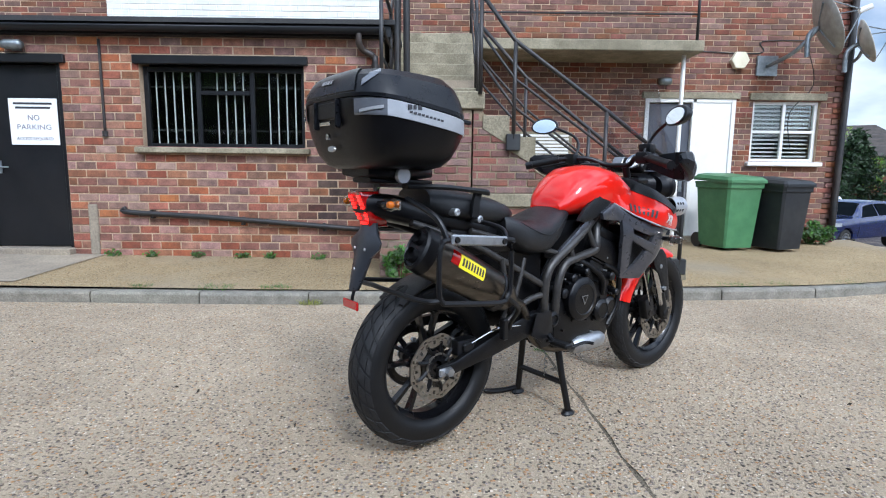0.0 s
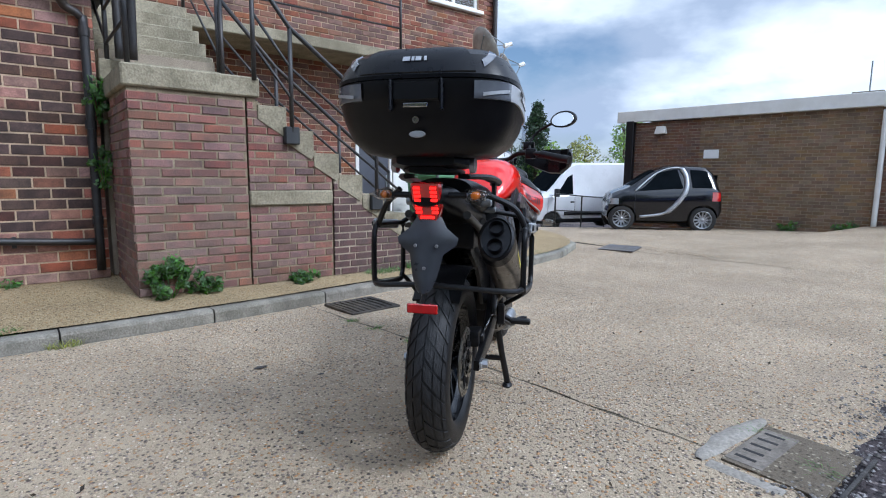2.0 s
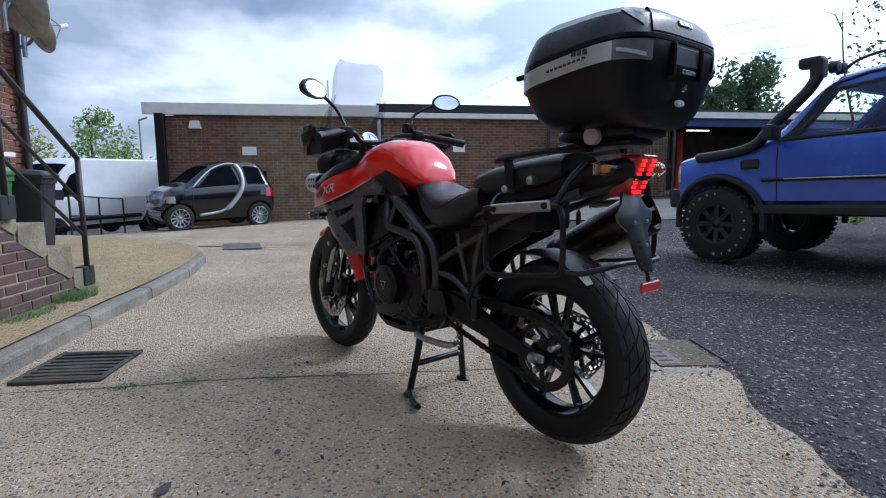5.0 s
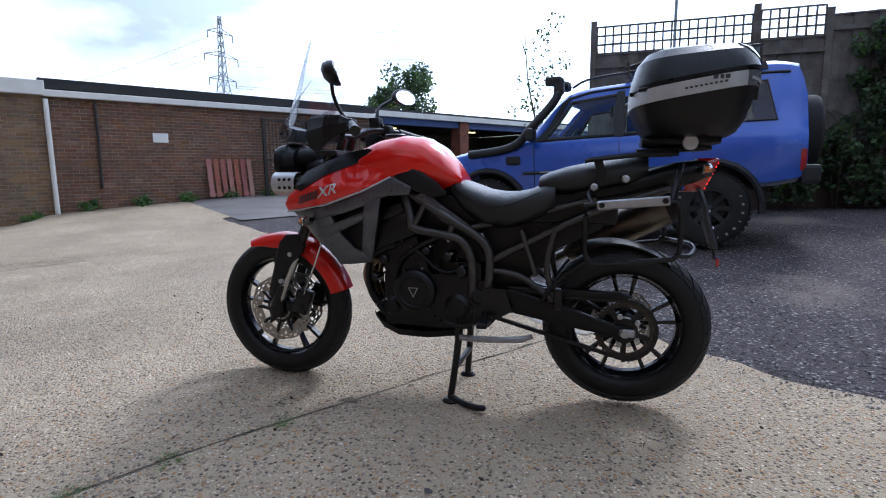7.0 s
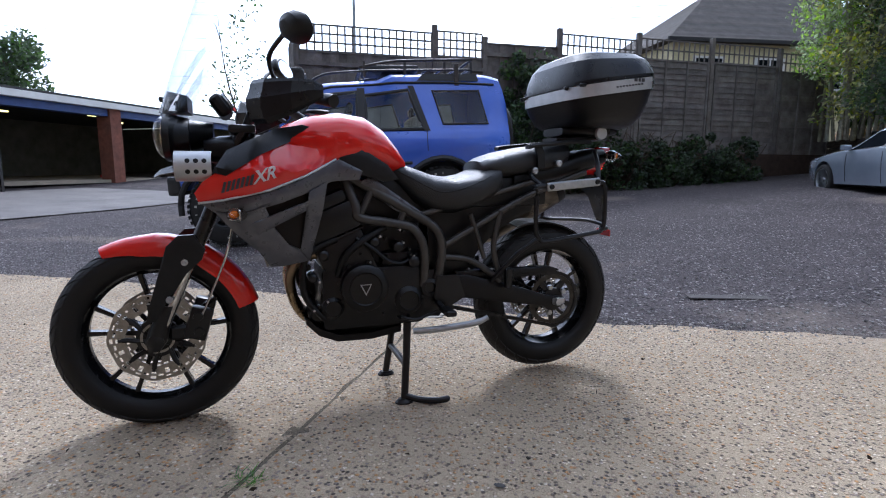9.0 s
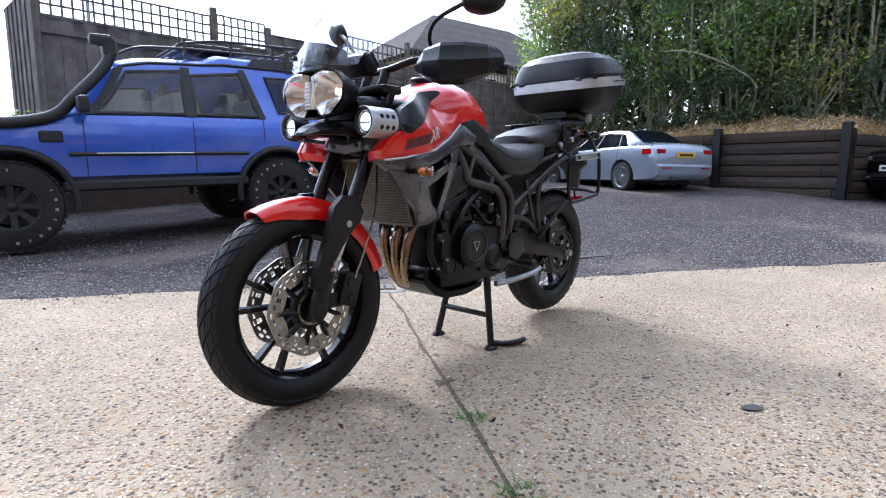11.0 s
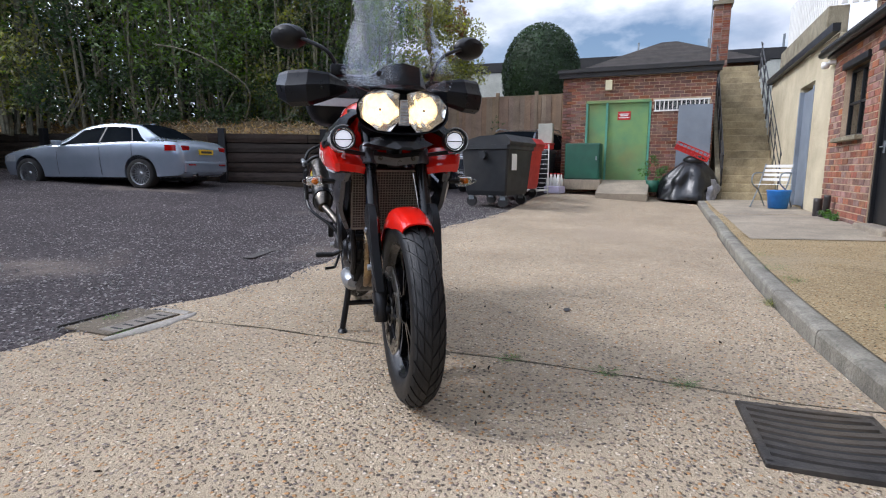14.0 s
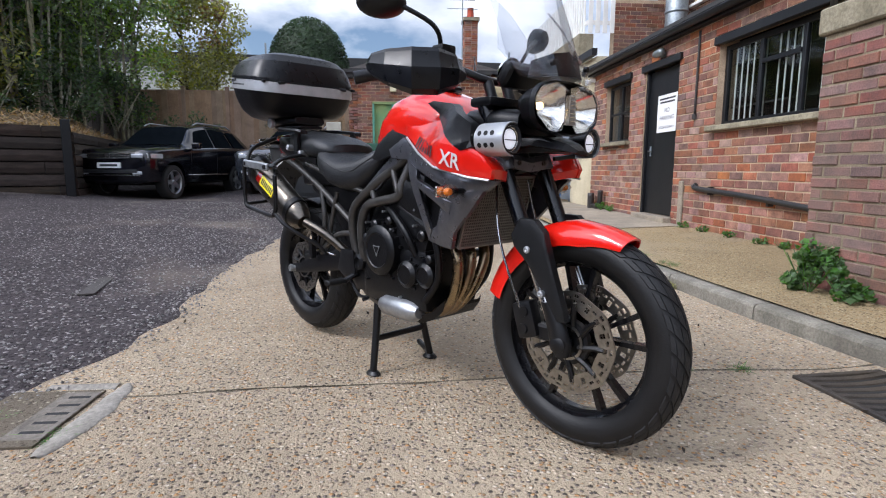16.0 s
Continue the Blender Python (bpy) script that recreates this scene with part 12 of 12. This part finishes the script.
cov = empty("inspection_cover", pose(0.885, 1.135, gz(0.885, 1.135) + 0.009, 0, 0, 0), "slotted iron drain plate with mortar lip, half filled with grit", "drain cover")
M_COVER = mat("worn_cover_iron", srgb("66666a"), srgb("505054"), 0.5, 0.4, scale=9, bump=0.3, bump_scale=60, grime=0.6, dust=srgb("6a5c48"))
box_part("grit_bed", (0.0, -0.02, 0.0), (0.42, 0.32, 0.008), pebble_mat("drain_grit", [srgb("6e665a"), srgb("4c463e"), srgb("98907e"), srgb("5c5448")], srgb("6a6154"), 70.0), cov)
box_part("edge_bar", (0.02, -0.215, 0.004), (0.40, 0.014, 0.014), M_IRON, cov, bevel=0.003)
box_part("plate", (-0.01, 0.075, 0.0022), (0.36, 0.13, 0.008), mat("gritty_iron_plate", srgb("7c746a"), srgb("5e574e"), 0.8, scale=12, bump=0.5, grime=0.5), cov, bevel=0.003)
# slots are thin near-black blocks, their shade painted rather than cut
for k in range(5):
    box_part("slot", (-0.14 + k * 0.066, 0.085, 0.0046), (0.020, 0.075, 0.005), M_RECESS_SHADE, cov, bevel=0.002)
M_LIP = mat("smooth_grey_mortar", srgb("a09a90"), srgb("7e786e"), 0.85, scale=6, bump=0.4, bump_scale=70, grime=0.5)
rings = []
for k in range(25):
    f = k / 24
    x = -0.27 + 0.54 * f
    y = 0.185 + 0.018 * math.sin(3.0 * f + 0.4) + 0.008 * noise.noise((f * 6, 1, 0))
    w = 0.012 + 0.034 * math.sin(math.pi * f) ** 0.7 + 0.012 * noise.noise((f * 5, 3, 0))
    rings.append([(x, y - w, -0.004), (x, y - w * 0.8, 0.002), (x, y, 0.004), (x, y + w * 0.8, 0.002), (x, y + w, -0.004)])
part("mortar_lip", loft(bmesh.new(), rings, closed=False), M_LIP, cov, "smooth grey mortar lip", smooth=True)
rings = [[(-0.262 + 0.03 * a + 0.012 * noise.noise((k, a * 3, 2)), 0.16 - 0.05 * k, 0.003 - 0.007 * a * a) for a in (-1, -0.4, 0.3, 1)] for k in range(6)]
part("mortar_lip", loft(bmesh.new(), rings, closed=False), M_LIP, cov, smooth=True)
mh = empty("manhole_cover", pose(5.75, 5.05, gz(5.75, 5.05) + 0.012, 0, 0, 20), "dark rectangular manhole cover in yard", "drain cover")
box_part("plate", (0, 0, 0.004), (0.66, 0.5, 0.012), M_COVER, mh, bevel=0.003)
sp = empty("steel_plate", pose(-1.12, 0.32, rough_gz(-1.12, 0.32) + 0.001, 0, 0.3, 14), "flat grey steel plate lying on the gravel", "steel plate")
box_part("plate", (0, 0, 0.001), (0.54, 0.10, 0.010), mat("dull_plate", srgb("4c4846"), srgb("3a3735"), 0.95, 0.0, scale=6, bump=0.5, grime=0.6), sp, bevel=0.003)

# Loose stones on the gravel and slab edge
rs = random.Random(9)
vs, fs = [], []


def stone(x, y, z, s):
    o = len(vs)
    for (a, b, c_) in ((1, 0, 0), (-1, 0, 0), (0, 1, 0), (0, -1, 0), (0, 0, 1), (0, 0, -1)):
        vs.append((x + a * s * rs.uniform(0.6, 1.3), y + b * s * rs.uniform(0.6, 1.3), z + c_ * s * rs.uniform(0.4, 0.9)))
    for t in ((0, 2, 4), (2, 1, 4), (1, 3, 4), (3, 0, 4), (2, 0, 5), (1, 2, 5), (3, 1, 5), (0, 3, 5)):
        fs.append(tuple(o + q for q in t))


for _ in range(16000):
    x = rs.uniform(-7.5, 7.0)
    e = slab_edge(x)
    y = e - abs(rs.gauss(0, 1)) * 1.7 - 0.01
    stone(x, y, rough_gz(x, y) + 0.003, rs.uniform(0.004, 0.012))
for _ in range(3200):
    x = rs.uniform(-6, 6)
    y = slab_edge(x) + abs(rs.gauss(0, 0.13)) - 0.03
    stone(x, y, gz(x, y) + 0.009, rs.uniform(0.003, 0.010))
st_ = from_lists("loose_stones", vs, fs, mat("loose_chippings", srgb("8c8682"), srgb("6a6562"), 0.85, per="island", spread=0.55, scale=20))
tagged(st_, "loose grey chippings scattered over the yard", "gravel", kind="stuff")

# Leaves, grit and small litter on the slabs
r = np.random.RandomState(12)
p = np.stack([r.uniform(-3.5, 3.6, 90), r.uniform(1.2, 4.3, 90)], 1)
tagged(leaf_mesh("litter", [(x, y, gz(x, y) + 0.018) for x, y in p], 0.022, mat("dry_scrap", srgb("4a3c2c"), srgb("2c241c"), 0.9, per="island", spread=0.4), seed=13), "small dry leaves and grit on the concrete", "litter", kind="stuff")
M_TAR = mat("tar_stain", srgb("33312f"), srgb("474440"), 0.7, scale=20, bump=0.4)
for k, (x, y, s_) in enumerate(((-0.31, 3.24, 0.035), (-0.10, 2.95, 0.018), (-0.45, 2.4, 0.014), (-0.7, 3.75, 0.016))):
    bm = bmesh.new()
    pts = [(x + s_ * (1 + 0.8 * noise.noise((a * 2, k, 0))) * math.cos(a), y + 0.6 * s_ * (1 + 0.4 * noise.noise((a * 2, k, 3))) * math.sin(a)) for a in [2 * math.pi * i / 14 for i in range(14)]]
    bm.faces.new([bm.verts.new((px, py, gz(px, py) + 0.0125)) for px, py in pts])
    tagged(part("tar_patch", bm, M_TAR), "small dark tar stain on the concrete", "stain", group="tar stains")

# Distance: houses, pylon and wires, lamp posts, banner
def hip_house(m, L, W, z0, ze, zr, wall, label, name="house"):
    h = empty(name, m, label, "house")
    part("wall", box(bmesh.new(), (0, 0, (z0 + ze) / 2), (L, W, ze - z0)), wall, h)
    e = 0.4
    a = [(-L / 2 - e, -W / 2 - e, ze), (L / 2 + e, -W / 2 - e, ze), (L / 2 + e, W / 2 + e, ze), (-L / 2 - e, W / 2 + e, ze), (-L / 2 + W * 0.5, 0, zr), (L / 2 - W * 0.5, 0, zr)]
    roof = from_lists("roof", a, [(0, 1, 5, 4), (1, 2, 5), (2, 3, 4, 5), (3, 0, 4), (3, 2, 1, 0)], M_ROOFTILE, h)
    rows = 30
    vs_, fs_ = [], []
    for k in range(rows):
        for (p, q, s, t) in ((0, 1, 5, 4), (1, 2, 5, 5), (2, 3, 4, 5), (3, 0, 4, 4)):
            A, B, C, D = (Vector(a[i]) for i in (p, q, s, t))
            f0, f1 = k / rows, (k + 1.15) / rows
            lift = Vector((0, 0, 0.012))
            o = len(vs_)
            vs_ += [A.lerp(D, f0) + lift * 2, B.lerp(C, f0) + lift * 2, B.lerp(C, min(1, f1)) + lift, A.lerp(D, min(1, f1)) + lift]
            fs_.append((o, o + 1, o + 2, o + 3))
    tl = from_lists("tiles", vs_, fs_, M_ROOFTILE, h)
    tl["kind"] = "stuff"
    box_part("gutter", (0, -W / 2 - e, ze + 0.02), (L + 2 * e, 0.1, 0.12), M_FELT, h)
    for k in range(int(L / 2.4)):
        wdw = box_part("window", (-L / 2 + 1.4 + k * 2.4, -W / 2 - 0.02, ze - 1.0), (1.2, 0.08, 1.1), M_WHITE, h)
        for dx in (-0.27, 0.27):
            box_part("pane", (-L / 2 + 1.4 + k * 2.4 + dx, -W / 2 - 0.065, ze - 1.0), (0.46, 0.02, 0.94), M_DARKGLASS, wdw)
    return h


M_CREAMHOUSE = mat("cream_house_wall", srgb("dcd2a8"), srgb("ccc298"), 0.9, scale=1.5, grime=0.2)
hip_house(Matrix.Translation((-5.6, -22.8, 0)) @ rotz(math.atan2(5.0, 10.0) + math.pi), 12.0, 7.0, 0.0, 5.3, 8.1, M_CREAMHOUSE, "cream walled house with brown hipped roof behind fence")
hip_house(Matrix.Translation((-21.5, 3.6, 0)) @ rotz(radians(90)), 5.5, 5.0, 0.0, 4.5, 5.9, M_BRICK_FAR, "brick house with brown hipped roof beyond the shed")
hip_house(Matrix.Translation((38, 52, -1.8)) @ rotz(radians(150)), 12, 7, 0, 4.8, 7.8, M_BRICK_FAR, "red brick house beyond the trees")
chm = empty("chimney", pose(-17.6, 5.15, 0), "tall brick chimney stack with red pot and aerial", "chimney")
box_part("stack", (0, 0, 3.1), (0.54, 0.46, 6.0), M_MORTAR_D, chm)
for k in range(40):
    for q, (cx_, cy_, sx_, sy_) in enumerate(((0.275, -0.115, 0.012, 0.215), (0.275, 0.115, 0.012, 0.215), (-0.135, -0.235, 0.26, 0.012), (0.135, -0.235, 0.26, 0.012))):
        box_part("brick", (cx_, cy_, 3.2 + k * 0.073), (sx_, sy_, 0.062), M_BRICK, chm)
box_part("cap", (0, 0, 6.12), (0.66, 0.58, 0.12), M_STONE, chm)
part("pot", lathe(bmesh.new(), [(0, 0), (0.13, 0), (0.11, 0.4), (0.13, 0.42), (0.09, 0.42), (0, 0.3)], 14, Matrix.Translation((0, 0, 6.12)), "Z"), mat("terracotta", srgb("b0492c"), srgb("98402a"), 0.8), chm)
part("aerial_mast", tube(bmesh.new(), [(0.1, -0.3, 4.8), (0.1, -0.3, 7.9)], 0.022, 6), M_GALV, chm)
for z, w in ((6.5, 0.55), (6.8, 0.45), (7.1, 0.6), (7.5, 0.35)):
    part("aerial_bar", tube(bmesh.new(), [(0.1, -0.3 - w, z), (0.1, -0.3 + w, z)], 0.012, 5), M_GALV, chm)
ch2 = empty("chimney", FAR @ Matrix.Translation((3.6, 14, 0)), "grey chimney stack behind the far workshop", "chimney")
box_part("stack", (0, 0, 2.6), (0.9, 0.7, 3.9), M_STONE, ch2)
box_part("cap", (0, 0, 4.55), (1.05, 0.85, 0.2), M_STONE, ch2)
part("aerial_mast", tube(bmesh.new(), [(0, 0, 4.6), (0, 0, 5.9)], 0.03, 5), M_GALV, ch2)

pyl = empty("pylon", pose(181, -43, 0, 0, 0, 25), "tall grey lattice electricity pylon in the distance", "pylon")


def pylon_w(z):
    return 3.6 * (1 - z / 30) + 0.9 if z < 30 else 0.9 - 0.6 * (z - 30) / 18


levels = [0, 6, 11, 15.5, 19.5, 23, 26, 29, 32, 35, 38, 41, 44, 48]
for sx, sy in ((1, 1), (1, -1), (-1, 1), (-1, -1)):
    part("leg", tube(bmesh.new(), [(sx * pylon_w(z), sy * pylon_w(z), z) for z in levels], 0.14, 5), M_GALV, pyl)
for a, b in zip(levels, levels[1:]):
    for s in (1, -1):
        for f in ((lambda w, q: (w, q * s)), (lambda w, q: (q * s, w))):
            wa, wb = pylon_w(a), pylon_w(b)
            part("brace", tube(bmesh.new(), [(*f(-wa, wa), a), (*f(wb, wb), b)], 0.08, 4), M_GALV, pyl)
            part("brace", tube(bmesh.new(), [(*f(wa, wa), a), (*f(-wb, wb), b)], 0.08, 4), M_GALV, pyl)
for z, w in ((29, 5.0), (36, 6.2), (43, 4.6)):
    arm = part("cross_arm", tube(tube(bmesh.new(), [(0, -w, z), (0, 0, z + 1.6), (0, w, z)], 0.12, 4), [(0, -w, z), (0, w, z)], 0.12, 4), M_GALV, pyl)
    for s in (1, -1):
        part("insulator", tube(bmesh.new(), [(0, s * w, z), (0, s * w, z - 2.0)], 0.16, 5), M_GALV, arm)
        for e in (1, -1):
            base = Vector((0, s * w, z - 2.0))
            part("wire", tube(bmesh.new(), [base + Vector((e * 260 * t, 0, -9 * 4 * t * (1 - t) * 1.0)) for t in [k / 10 for k in range(11)]], 0.035, 4), M_GALV, arm)
lp = empty("street_lamp", pose(41, 24.5, -1.6), "thin grey street lamp post beyond the road", "street lamp")
part("pole", tube(bmesh.new(), [(0, 0, 0), (0, 0, 7.0)], [0.10, 0.06], 8), M_GALV, lp)
part("lantern", tube(bmesh.new(), [(0, 0, 7.0), (-0.5, -0.9, 7.15)], 0.07, 8), M_GALV, lp)
tagged(pipe("flag_pole", [(6.2, -8.4, 0.3), (6.2, -8.4, 3.0), (6.2, -8.4, 7.2)], 0.035, M_GALV), "thin grey pole behind the fence", "pole")
ban = empty("banner_flag", pose(18.9, 22.6, -0.9, 0, 0, -35), "tall white and lilac feather banner", "banner")
bm = bmesh.new()
loft(bm, [[(x0 + 0.03 * math.sin(z * 2), 0.05 * math.sin(z * 1.7), z), (x0 + w, 0.06 * math.sin(z * 1.3 + 1), z), (x0 + w, 0.06 * math.sin(z * 1.3 + 1) + 0.02, z), (x0, 0.05 * math.sin(z * 1.7) + 0.02, z)] for z, x0, w in ((1.3, 0.25, 0.65), (2.5, 0.1, 0.8), (4.0, 0.0, 0.9), (5.2, 0.0, 0.85), (5.7, 0.1, 0.6), (5.95, 0.3, 0.3))])
part("cloth", bm, mat("lilac_cloth", srgb("c4c8e4"), srgb("a8aed4"), 0.8, scale=1.2), ban)
part("pole", tube(bmesh.new(), [(0.95, 0, 0), (0.95, 0, 4.5), (0.7, 0, 5.8)], 0.03, 6), M_GALV, ban)
fr = empty("safety_rail", pose(11.6, 11.2, 0), "dark steel guard rail at the ramp edge", "railing")
for x in (0.0, 1.6, 3.2):
    part("post", tube(bmesh.new(), [(x, x * 0.15, gz(11.6 + x, 11.2) - 0.1), (x, x * 0.15, gz(11.6 + x, 11.2) + 1.05)], 0.025, 8), M_BLACK_IRON, fr)
for h in (0.55, 1.05):
    part("rail", tube(bmesh.new(), [(x, x * 0.15, gz(11.6 + x, 11.2) + h) for x in (0.0, 1.6, 3.2)], 0.02, 8), M_BLACK_IRON, fr)
